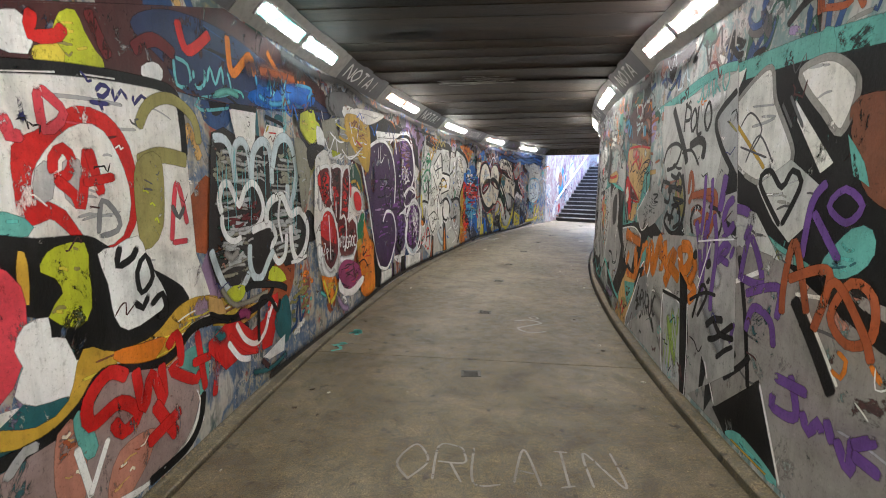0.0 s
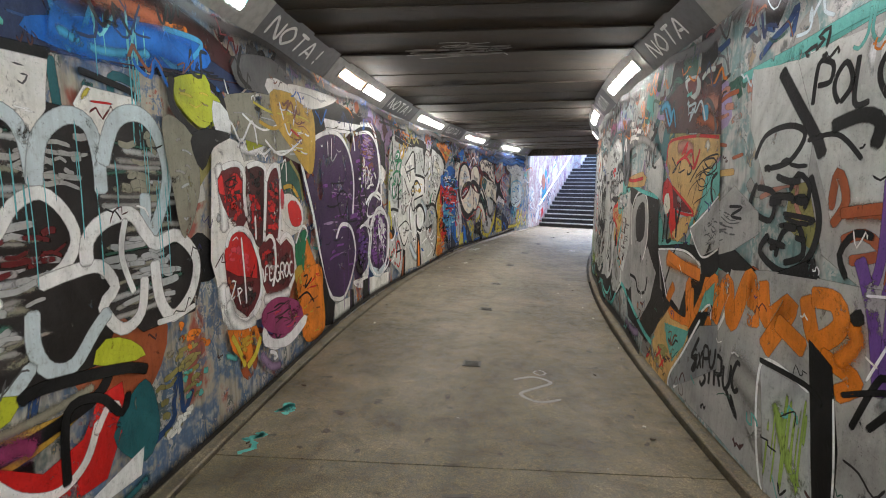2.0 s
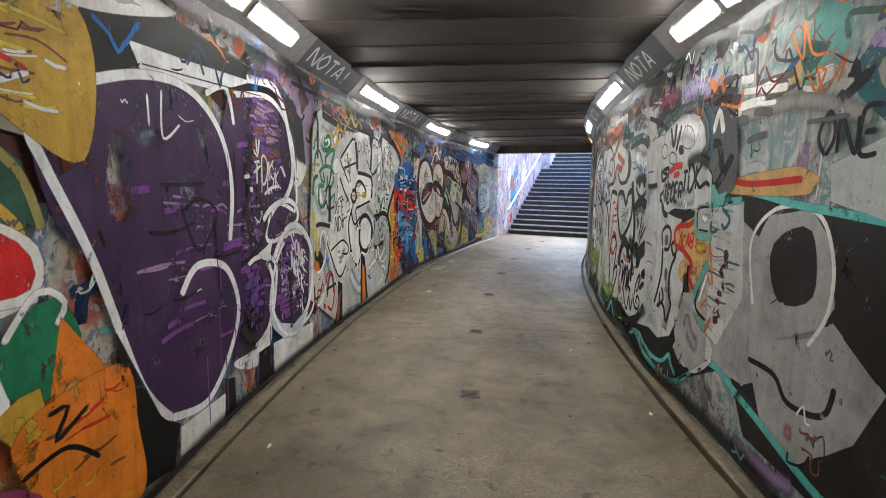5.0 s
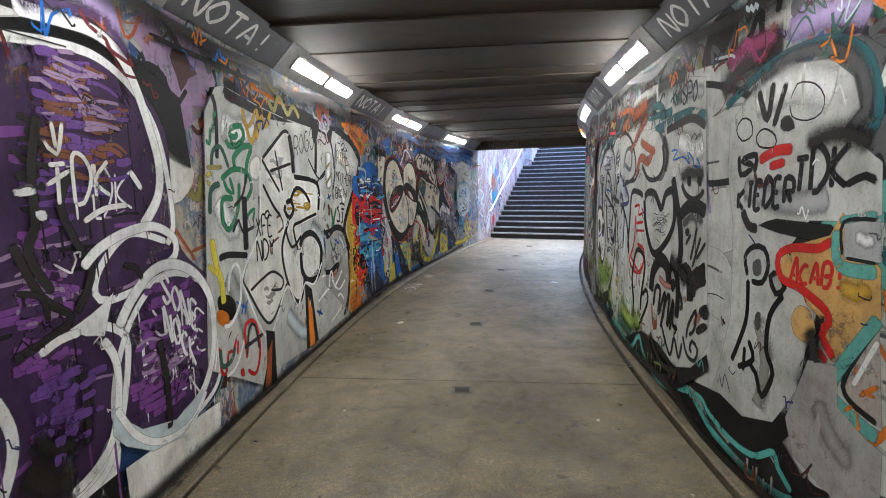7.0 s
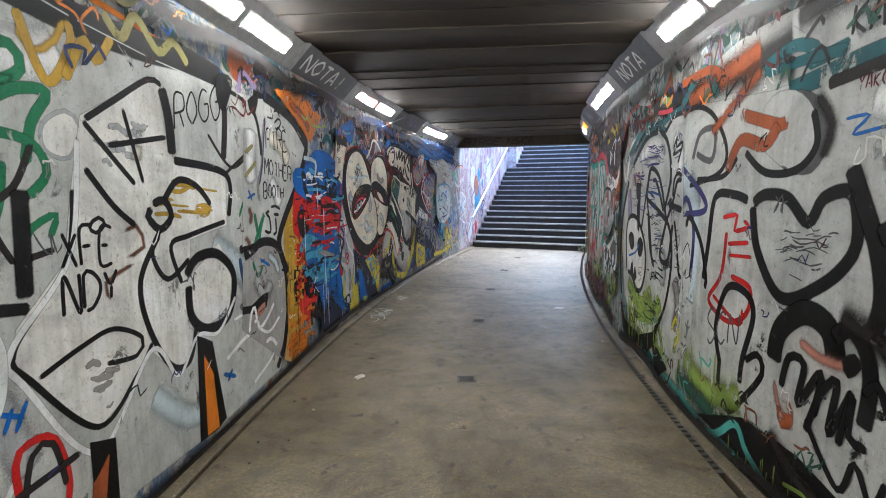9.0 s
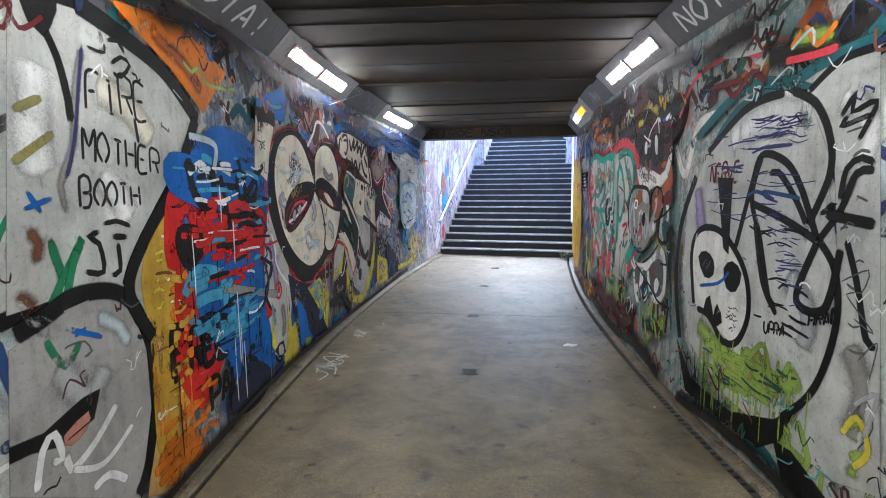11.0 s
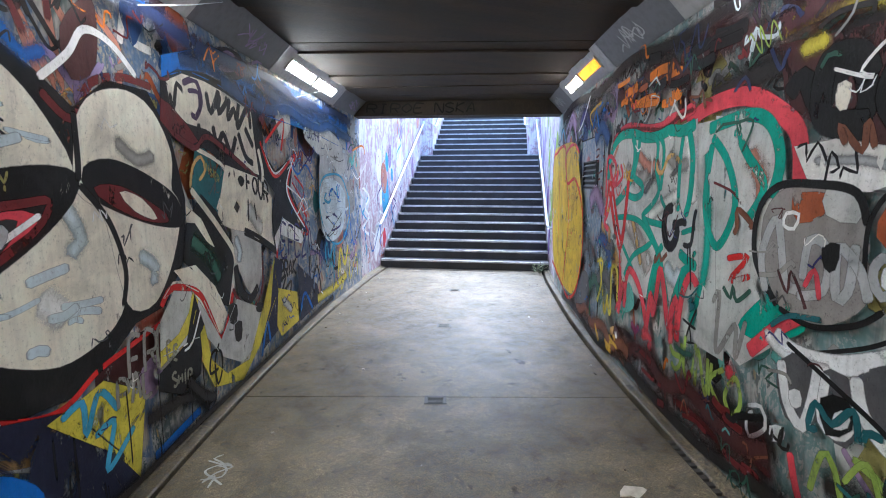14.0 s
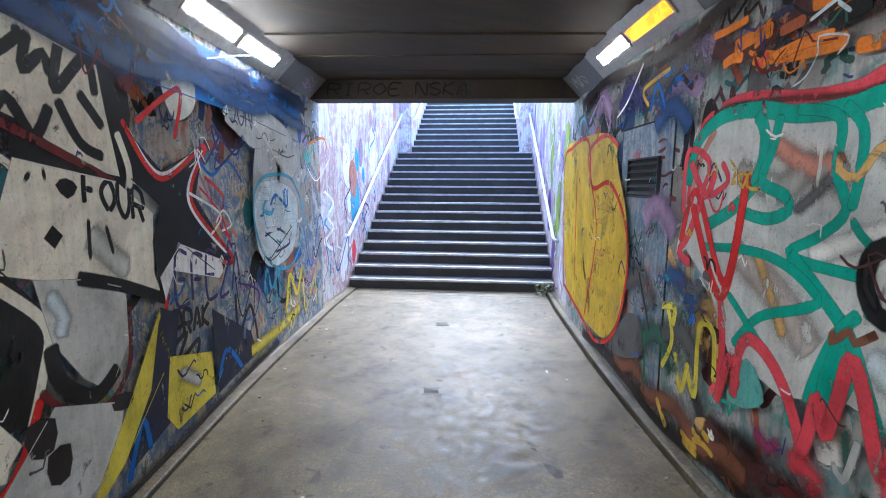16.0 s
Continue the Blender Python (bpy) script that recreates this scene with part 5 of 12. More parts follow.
fill("lime", [(2.59, 0.79), (2.69, 0.82), (2.82, 0.79), (2.79, 0.73), (2.71, 0.72), (2.61, 0.74)])
fill("lime", [(3.14, 0.78), (3.21, 0.85), (3.34, 0.80), (3.42, 0.71), (3.28, 0.73)])
line("black", 0.053, [(2.82, 0.76), (2.91, 0.78), (3.28, 0.70), (3.44, 0.63)])
mist("olivegrey", 0.074, [(2.54, 0.86), (2.68, 0.71), (2.90, 0.68), (3.15, 0.69)])
fill("tan", [(2.43, 0.82), (2.55, 0.77), (2.59, 0.68), (2.50, 0.70), (2.42, 0.75)], False)
line("black", 0.029, [(2.42, 0.73), (2.54, 0.67), (2.67, 0.63), (2.78, 0.66)])
fill("red", [(2.57, 0.61), (2.74, 0.58), (2.88, 0.47), (3.06, 0.50), (3.15, 0.63), (3.27, 0.64), (3.28, 0.49), (3.15, 0.28), (2.93, 0.30), (2.75, 0.36), (2.56, 0.34), (2.40, 0.51), (2.40, 0.56)], False)
line("white", 0.040, [(2.69, 0.59), (2.79, 0.45), (2.93, 0.37), (3.06, 0.41), (3.14, 0.55)])
line("white", 0.036, [(3.11, 0.48), (3.20, 0.58), (3.26, 0.52)])
line("white", 0.042, [(2.59, 0.50), (2.72, 0.35), (2.86, 0.29)])
line("red", 0.036, [(2.61, 0.54), (2.78, 0.39), (2.96, 0.30)])
mist("dteal", 0.120, [(2.45, 0.64), (2.52, 0.55), (2.59, 0.57)])
mist("plum", 0.141, [(2.70, 0.63), (2.81, 0.62), (2.89, 0.56)])
fill("dteal", [(3.21, 0.43), (3.41, 0.59), (3.48, 0.33), (3.37, 0.22)])
fill("white", [(3.03, 0.23), (3.37, 0.28), (3.34, 0.17), (3.10, 0.19)], False)
line("black", 0.043, [(2.97, 0.36), (3.00, 0.64), (3.15, 0.63), (3.26, 0.51), (3.31, 0.60)])
mist("dteal", 0.086, [(2.85, 0.19), (3.13, 0.11), (3.41, 0.13)])
line("maroon", 0.044, [(2.99, 0.23), (3.11, 0.12)])
hatch("olive", 0.025, 20, [(3.43, 0.78), (3.81, 0.73), (3.91, 0.32), (3.47, 0.17), (3.45, 0.48)])
hatch("orange", 0.034, 10, [(3.64, 0.78), (3.95, 0.72), (3.93, 0.55), (3.68, 0.60)])
hatch("aqua", 0.029, 6, [(3.67, 0.53), (3.92, 0.47), (3.87, 0.30), (3.68, 0.34)])
hatch("offwhite", 0.032, 8, [(3.48, 0.30), (3.77, 0.30), (3.73, 0.21), (3.52, 0.20)])

piece(-1, "red and black block letters with misty white outlines")
fill("offwhite", [(4.06, 1.73), (4.18, 1.77), (4.33, 1.75), (4.40, 1.63), (4.52, 1.65), (4.68, 1.63), (4.92, 1.64), (4.95, 1.50), (4.90, 1.39), (5.08, 1.35), (5.29, 1.21), (5.26, 1.11), (5.06, 1.08), (5.14, 0.77), (4.96, 0.57), (4.73, 0.55), (4.47, 0.56), (4.21, 0.58), (4.08, 0.67), (4.03, 0.94), (3.99, 1.05)], False)
mist("white", 0.143, [(4.10, 1.63), (4.14, 1.41), (4.14, 1.18)])
mist("lgrey", 0.084, [(4.07, 1.34), (4.10, 1.24)])
mist("white", 0.178, [(4.09, 0.92), (4.11, 0.70), (4.26, 0.57)])
mist("white", 0.099, [(4.33, 1.73), (4.52, 1.71), (4.73, 1.79), (4.82, 1.90)])
line("white", 0.019, [(4.33, 1.71), (4.39, 1.78), (4.46, 1.71), (4.57, 1.83), (4.62, 1.70), (4.74, 1.84), (4.84, 1.72), (4.83, 1.98)])
line("white", 0.019, [(4.38, 1.70), (4.50, 1.82), (4.65, 1.70), (4.81, 1.77)])
line("offwhite", 0.014, [(4.21, 2.12), (4.29, 2.00), (4.45, 2.09), (4.57, 2.19)])
line("offwhite", 0.019, [(4.44, 2.04), (4.69, 2.11), (4.88, 2.11)])
line("black", 0.039, [(4.28, 1.96), (4.40, 1.91), (4.50, 1.82)])
fill("lime", [(4.40, 1.91), (4.51, 1.87), (4.65, 1.83), (4.66, 1.76), (4.46, 1.71)], False)
fill("lime", [(4.08, 1.92), (4.17, 1.91), (4.16, 1.85), (4.07, 1.82)], False)
line("black", 0.046, [(4.08, 1.94), (4.20, 1.95), (4.25, 1.90), (4.18, 1.82), (4.06, 1.77)])
line("blue", 0.025, [(4.11, 2.05), (4.22, 1.99)])
mist("mustard", 0.105, [(4.68, 2.04), (4.91, 2.02), (5.20, 2.06)])
line("yellow2", 0.026, [(4.87, 1.99), (5.00, 2.07), (5.04, 1.94), (5.20, 2.09), (5.13, 1.93)])
line("mustard", 0.031, [(5.04, 1.97), (5.13, 1.84), (5.35, 1.93)])
mist("rust", 0.112, [(5.03, 1.88), (5.23, 1.82), (5.41, 1.91)])
mist("salmon", 0.118, [(5.07, 2.28), (5.21, 2.24), (5.44, 2.21)])
line("cyan", 0.017, [(5.26, 2.15), (5.40, 2.17), (5.28, 2.11), (5.40, 2.12)])
fill("dred", [(4.10, 1.52), (4.14, 1.56), (4.22, 1.59), (4.32, 1.60), (4.37, 1.55), (4.38, 1.44), (4.36, 1.33), (4.40, 1.26), (4.33, 1.20), (4.23, 1.24), (4.14, 1.37), (4.10, 1.45)], False)
fill("red", [(4.10, 1.51), (4.16, 1.56), (4.31, 1.55), (4.36, 1.50), (4.35, 1.44), (4.20, 1.42), (4.11, 1.44)], False)
hatch("red", 0.029, 26, [(4.14, 1.41), (4.35, 1.42), (4.36, 1.29), (4.26, 1.23), (4.17, 1.31)])
hatch("soot", 0.019, 6, [(4.14, 1.43), (4.35, 1.44), (4.35, 1.40), (4.16, 1.39)])
line("black", 0.010, [(4.16, 1.50), (4.24, 1.52), (4.31, 1.50), (4.21, 1.47), (4.17, 1.50), (4.29, 1.54), (4.26, 1.46)])
fill("maroon", [(4.42, 1.60), (4.53, 1.63), (4.66, 1.60), (4.64, 1.38), (4.59, 1.03), (4.48, 1.11), (4.40, 1.26)], False)
hatch("soot", 0.022, 14, [(4.44, 1.59), (4.64, 1.59), (4.62, 1.41), (4.43, 1.41)])
hatch("red", 0.031, 26, [(4.43, 1.41), (4.62, 1.41), (4.59, 1.16), (4.47, 1.16)])
hatch("dred", 0.031, 12, [(4.43, 1.41), (4.62, 1.41), (4.58, 1.08), (4.46, 1.13)])
fill("dred", [(4.69, 1.50), (4.73, 1.58), (4.83, 1.63), (4.89, 1.53), (4.88, 1.31), (4.82, 1.09), (4.63, 1.10)], False)
hatch("red", 0.034, 24, [(4.70, 1.50), (4.88, 1.53), (4.84, 1.12), (4.65, 1.12)])
hatch("maroon", 0.025, 12, [(4.70, 1.50), (4.88, 1.53), (4.84, 1.12), (4.65, 1.12)])
fill("dred", [(4.12, 1.06), (4.18, 1.17), (4.30, 1.21), (4.43, 1.12), (4.52, 1.00), (4.57, 0.83), (4.52, 0.69), (4.35, 0.62), (4.23, 0.71), (4.14, 0.88)], False)
fill("red", [(4.13, 1.09), (4.20, 1.16), (4.30, 1.20), (4.42, 1.12), (4.50, 0.99), (4.50, 0.85), (4.25, 0.92), (4.13, 0.98)], False)
hatch("rose", 0.027, 18, [(4.15, 1.10), (4.43, 1.07), (4.44, 0.90), (4.16, 0.99)])
hatch("maroon", 0.031, 20, [(4.13, 0.90), (4.46, 0.82), (4.49, 0.71), (4.28, 0.68)])
hatch("soot", 0.022, 10, [(4.24, 0.83), (4.51, 0.75), (4.42, 0.66)])
hatch("rust", 0.027, 10, [(4.12, 0.94), (4.22, 0.86), (4.19, 0.79), (4.14, 0.88)])
fill("dred", [(4.54, 1.04), (4.63, 1.10), (4.76, 1.10), (4.86, 1.02), (4.96, 1.06), (5.08, 0.98), (5.09, 0.78), (4.92, 0.65), (4.63, 0.70), (4.55, 0.84)], False)
hatch("red", 0.025, 12, [(4.55, 1.04), (4.82, 1.03), (4.80, 0.87), (4.57, 0.88)])
hatch("maroon", 0.034, 20, [(4.59, 1.03), (5.05, 0.95), (5.00, 0.68), (4.63, 0.75)])
line("white", 0.039, [(4.13, 1.58), (4.23, 1.61), (4.34, 1.61), (4.39, 1.55), (4.38, 1.42), (4.40, 1.27)])
line("white", 0.039, [(4.41, 1.60), (4.55, 1.63), (4.66, 1.60), (4.67, 1.50), (4.64, 1.28), (4.61, 1.08)])
line("white", 0.043, [(4.67, 1.50), (4.72, 1.58), (4.81, 1.63), (4.88, 1.59), (4.89, 1.36), (4.84, 1.06)])
line("white", 0.038, [(4.13, 1.10), (4.18, 1.18), (4.28, 1.21), (4.41, 1.17), (4.49, 1.05), (4.54, 0.92), (4.54, 0.74), (4.41, 0.61)])
line("white", 0.035, [(4.61, 1.08), (4.69, 1.12), (4.76, 1.07), (4.77, 0.88), (4.71, 0.73)])
line("white", 0.044, [(4.84, 1.04), (4.96, 1.10), (5.08, 1.01), (5.10, 0.78), (4.97, 0.66)])
line("white", 0.019, [(4.31, 1.16), (4.33, 0.91), (4.34, 0.70)])
line("white", 0.025, [(4.50, 1.29), (4.50, 1.10)])
line("white", 0.046, [(4.12, 0.88), (4.15, 0.72), (4.27, 0.61), (4.41, 0.60), (4.54, 0.69)])
mist("white", 0.137, [(4.12, 0.80), (4.17, 0.65), (4.32, 0.55), (4.47, 0.58)])
mist("white", 0.128, [(4.55, 0.68), (4.78, 0.64), (5.02, 0.64)])
words("white", 0.018, "AFE", (4.54, 0.79), (4.74, 0.80))
words("white", 0.020, "GROC", (4.76, 0.76), (5.07, 0.76))
line("white", 0.016, [(4.16, 0.89), (4.22, 0.88), (4.16, 0.78), (4.22, 0.80)])
line("white", 0.014, [(4.21, 0.78), (4.29, 0.81), (4.24, 0.83), (4.27, 0.71)])
fill("dgreen", [(4.90, 1.64), (5.09, 1.67), (5.24, 1.57), (5.28, 1.37), (5.08, 1.32), (4.92, 1.45)], False)
line("mustard", 0.038, [(4.93, 1.46), (5.09, 1.47), (5.22, 1.34), (5.08, 1.29)])
line("offwhite", 0.018, [(4.91, 1.59), (4.99, 1.68), (5.00, 1.50)])
line("olive", 0.038, [(5.06, 1.68), (5.23, 1.54), (5.30, 1.34)])
fill("offwhite", [(4.90, 1.39), (5.09, 1.40), (5.27, 1.29), (5.26, 1.14), (5.12, 1.12), (4.93, 1.22)])
fill("red", [(5.01, 1.33), (5.14, 1.35), (5.24, 1.26), (5.23, 1.16), (5.07, 1.17)])
fill("rose", [(4.90, 1.45), (4.94, 1.42), (4.92, 1.30), (4.89, 1.34)])
fill("green", [(5.14, 1.03), (5.32, 1.10), (5.41, 0.94), (5.32, 0.79), (5.17, 0.78), (5.11, 0.91)])
line("white", 0.027, [(5.12, 1.00), (5.26, 1.14), (5.36, 1.08), (5.31, 1.00)])
fill("mustard", [(5.09, 0.78), (5.23, 0.81), (5.22, 0.68), (5.13, 0.66)])
fill("orange", [(5.34, 1.03), (5.52, 0.77), (5.65, 0.46), (5.54, 0.10), (5.21, 0.19), (5.17, 0.49), (5.25, 0.67)], False)
mist("rust", 0.170, [(5.28, 0.30), (5.47, 0.17), (5.42, 0.39)])
mist("tan", 0.164, [(5.32, 0.79), (5.44, 0.61), (5.50, 0.44)])
line("black", 0.018, [(5.25, 0.67), (5.38, 0.70), (5.30, 0.58), (5.45, 0.75)])
line("black", 0.018, [(5.12, 0.57), (5.30, 0.55), (5.23, 0.50), (5.46, 0.42)])
fill("plum", [(4.54, 0.58), (4.77, 0.53), (4.96, 0.57), (5.23, 0.43), (5.16, 0.29), (4.89, 0.26), (4.59, 0.36)], False)
mist("aubergine", 0.128, [(4.57, 0.51), (4.76, 0.41), (4.95, 0.42)])
mist("indigo", 0.086, [(4.50, 0.54), (4.57, 0.46), (4.72, 0.38)])
line("white", 0.053, [(4.54, 0.38), (4.75, 0.27), (4.99, 0.30), (5.22, 0.38)])
line("black", 0.018, [(4.69, 0.51), (4.75, 0.33), (4.90, 0.41)])
mist("mauve", 0.124, [(4.48, 0.32), (4.65, 0.15), (4.82, 0.10)])
line("white", 0.030, [(4.61, 0.27), (4.68, 0.25), (4.74, 0.19), (4.66, 0.20)])
fill("orange", [(4.10, 0.60), (4.29, 0.54), (4.45, 0.52), (4.51, 0.38), (4.38, 0.33), (4.29, 0.32), (4.15, 0.46)], False)
hatch("mustard", 0.020, 12, [(4.12, 0.59), (4.46, 0.46), (4.36, 0.35), (4.20, 0.43)])
line("yellow", 0.039, [(4.14, 0.56), (4.22, 0.43), (4.29, 0.29)])
line("yellow", 0.051, [(4.30, 0.28), (4.42, 0.33), (4.51, 0.44)])
mist("dred", 0.063, [(4.22, 0.39), (4.33, 0.34)])
mist("aqua", 0.065, [(4.04, 0.47), (4.22, 0.37)])

piece(-1, "pale scribbled band with a dark cloud tag")
fill("olivegrey", [(4.228, 2.015), (5.226, 2.133), (5.47, 1.669), (4.735, 1.756), (4.24, 1.818)])
hatch("stone", 0.011, 3, [(4.228, 2.015), (5.226, 2.133), (5.47, 1.669), (4.735, 1.756), (4.24, 1.818)])
hatch("lgrey", 0.011, 3, [(4.228, 2.015), (5.226, 2.133), (5.47, 1.669), (4.735, 1.756), (4.24, 1.818)])
fill("dgrey", [(4.345, 2.273), (4.871, 2.373), (5.234, 2.201), (4.534, 2.108), (4.331, 2.135)])
line("black", 0.03, [(4.418, 2.361), (4.368, 2.178), (4.534, 2.108)])
fill("offwhite", [(4.86, 2.252), (5.686, 2.185), (5.441, 2.098), (4.767, 2.134)])
line("white", 0.02, [(4.117, 1.771), (4.244, 1.868), (4.362, 1.761), (4.514, 1.904), (4.575, 1.743)])
line("white", 0.018, [(4.38, 1.939), (4.662, 1.866), (5.016, 1.95), (5.203, 1.794), (4.817, 1.722)])
line("mustard", 0.02, [(4.755, 1.995), (5.012, 1.907), (5.221, 2.043), (5.313, 1.849)])
line("yellow", 0.02, [(4.528, 2.034), (4.841, 2.008), (5.226, 2.111)])
fill("lime", [(3.747, 2.007), (4.011, 2.08), (4.056, 1.999), (4.163, 1.955), (3.985, 1.803), (3.821, 1.855), (3.749, 1.926)])
hatch("olive", 0.011, 3, [(3.747, 2.007), (4.011, 2.08), (4.056, 1.999), (4.163, 1.955), (3.985, 1.803), (3.821, 1.855), (3.749, 1.926)])
hatch("yellow", 0.011, 3, [(3.747, 2.007), (4.011, 2.08), (4.056, 1.999), (4.163, 1.955), (3.985, 1.803), (3.821, 1.855), (3.749, 1.926)])
line("black", 0.05, [(3.729, 2.03), (3.724, 1.867), (3.954, 1.754), (4.184, 1.877), (4.143, 2.031)])
fill("white", [(4.08, 1.956), (4.218, 1.915), (4.237, 1.784), (4.091, 1.8)])
line("white", 0.025, [(3.68, 1.753), (3.749, 1.593), (3.854, 1.744)])
fill("olivegrey", [(3.644, 1.802), (3.854, 1.744), (3.902, 1.478), (3.755, 1.216), (3.69, 1.451)])
hatch("stone", 0.011, 3, [(3.644, 1.802), (3.854, 1.744), (3.902, 1.478), (3.755, 1.216), (3.69, 1.451)])
hatch("lgrey", 0.011, 3, [(3.644, 1.802), (3.854, 1.744), (3.902, 1.478), (3.755, 1.216), (3.69, 1.451)])
fill("black", [(3.853, 1.715), (3.957, 1.785), (4.237, 1.784), (4.054, 1.702), (3.937, 1.57)])

piece(-1, "two purple balloon letters with white outlines")
fill("black", [(5.549, 2.199), (6.067, 2.29), (7.141, 2.24), (7.672, 2.033), (7.727, 1.673), (7.309, 1.865), (7.072, 2.109), (5.844, 2.027), (5.445, 1.868)], False)
fill("white", [(5.777, 2.095), (6.202, 2.119), (6.85, 2.162), (6.446, 2.037), (5.84, 1.993)], False)
fill("aubergine", [(5.289, 1.696), (5.442, 1.839), (5.84, 1.977), (6.193, 1.998), (6.446, 1.813), (6.635, 2.032), (7.131, 2.103), (7.516, 1.871), (7.553, 1.279), (7.933, 0.894), (7.821, 0.357), (7.243, 0.339), (7.029, 0.544), (6.815, 0.386), (6.591, 0.357), (6.502, 0.555), (6.29, 0.296), (5.9, 0.345), (5.714, 0.607), (5.525, 1.126), (5.349, 1.388)])
hatch("purple", 0.03, 26, [(5.524, 1.655), (6.423, 1.75), (7.309, 1.865), (7.486, 1.338), (7.768, 0.914), (7.66, 0.395), (7.222, 0.444), (6.732, 0.517), (6.318, 0.409), (5.91, 0.466), (5.628, 1.011)])
hatch("mauve", 0.014, 16, [(5.797, 1.503), (6.498, 1.502), (7.296, 1.658), (7.691, 0.982), (7.506, 0.431), (6.538, 0.751), (5.912, 0.503), (5.696, 1.101)])
hatch("black", 0.012, 10, [(5.748, 1.669), (6.331, 1.704), (7.296, 1.658), (7.408, 1.232), (6.364, 1.002), (5.919, 0.578), (5.743, 0.919)])
line("white", 0.045, [(5.912, 0.34), (5.714, 0.607), (5.504, 1.193), (5.329, 1.56), (5.289, 1.691), (5.442, 1.839), (5.84, 1.977), (6.192, 1.979), (6.456, 1.802), (6.563, 1.502), (6.518, 1.156)])
line("white", 0.045, [(5.9, 0.353), (6.216, 0.293), (6.468, 0.487), (6.587, 0.741), (6.46, 1.009), (6.18, 1.069), (6.025, 0.937)])
line("white", 0.035, [(6.321, 1.986), (6.54, 2.064), (6.62, 1.85)])
line("white", 0.04, [(6.615, 2.042), (7.131, 2.103), (7.446, 1.876), (7.534, 1.419), (7.465, 1.273)])
line("white", 0.035, [(7.469, 1.295), (7.21, 1.358), (7.011, 1.207), (7.066, 1.092), (7.579, 1.154)])
fill("white", [(6.508, 0.393), (6.836, 0.38), (7.026, 0.466), (6.95, 0.28), (6.692, 0.286)])
line("white", 0.04, [(6.559, 0.367), (6.958, 0.396), (7.139, 0.861), (6.998, 1.008)])
line("white", 0.035, [(7.473, 1.129), (7.849, 0.904), (7.823, 0.406), (7.354, 0.32), (7.029, 0.544), (7.146, 0.938)], True)
line("white", 0.015, [(5.865, 1.914), (5.869, 1.745)])
line("white", 0.015, [(5.967, 1.946), (5.961, 1.717), (6.1, 1.801)])
line("black", 0.02, [(6.063, 1.39), (6.202, 1.147), (6.391, 1.336), (6.225, 1.424), (6.061, 1.352)])
words("white", 0.014, "SONE", (7.315, 0.861), (7.751, 0.616))
words("white", 0.014, "ROCK", (7.234, 0.658), (7.66, 0.395))
words("white", 0.012, "TDK", (6.908, 1.431), (7.285, 1.476))
fill("black", [(5.586, 0.886), (5.829, 0.381), (5.954, 0.292), (5.893, 0.1), (5.686, 0.138), (5.608, 0.468)], False)
fill("offwhite", [(5.968, 0.266), (6.399, 0.247), (6.401, 0.07), (5.955, 0.123)], False)
fill("black", [(6.406, 0.335), (6.502, 0.302), (6.5, 0.07), (6.383, 0.07)], False)
hatch("orange", 0.035, 4, [(6.534, 0.3), (6.794, 0.293), (6.775, 0.07), (6.511, 0.07)])
fill("black", [(6.834, 0.341), (7.018, 0.338), (7.034, 0.07), (6.813, 0.07)], False)
fill("offwhite", [(7.053, 0.327), (7.818, 0.264), (7.801, 0.07), (7.06, 0.07)], False)
fill("orange", [(5.149, 0.707), (5.604, 0.746), (5.668, 0.445), (5.669, 0.117), (5.274, 0.131), (5.167, 0.466)])
hatch("red", 0.011, 5, [(5.149, 0.707), (5.604, 0.746), (5.668, 0.445), (5.669, 0.117), (5.274, 0.131), (5.167, 0.466)])
hatch("yellow2", 0.011, 5, [(5.149, 0.707), (5.604, 0.746), (5.668, 0.445), (5.669, 0.117), (5.274, 0.131), (5.167, 0.466)])
hatch("brown", 0.011, 5, [(5.149, 0.707), (5.604, 0.746), (5.668, 0.445), (5.669, 0.117), (5.274, 0.131), (5.167, 0.466)])
hatch("mustard", 0.035, 4, [(5.113, 0.777), (5.198, 0.777), (5.231, 0.647), (5.143, 0.652)])
fill("plum", [(4.533, 0.576), (4.751, 0.64), (5.13, 0.513), (5.198, 0.33), (4.914, 0.32), (4.594, 0.449)])
hatch("maroon", 0.011, 5, [(4.533, 0.576), (4.751, 0.64), (5.13, 0.513), (5.198, 0.33), (4.914, 0.32), (4.594, 0.449)])
hatch("rose", 0.011, 5, [(4.533, 0.576), (4.751, 0.64), (5.13, 0.513), (5.198, 0.33), (4.914, 0.32), (4.594, 0.449)])
hatch("black", 0.011, 5, [(4.533, 0.576), (4.751, 0.64), (5.13, 0.513), (5.198, 0.33), (4.914, 0.32), (4.594, 0.449)])
fill("white", [(4.547, 0.48), (4.664, 0.355), (4.911, 0.295), (5.249, 0.365), (5.265, 0.294), (4.941, 0.221), (4.631, 0.306), (4.535, 0.377)])
line("black", 0.02, [(5.237, 0.705), (5.331, 0.702), (5.271, 0.602), (5.428, 0.669)])
line("black", 0.02, [(5.131, 0.541), (5.316, 0.553), (5.46, 0.427)])

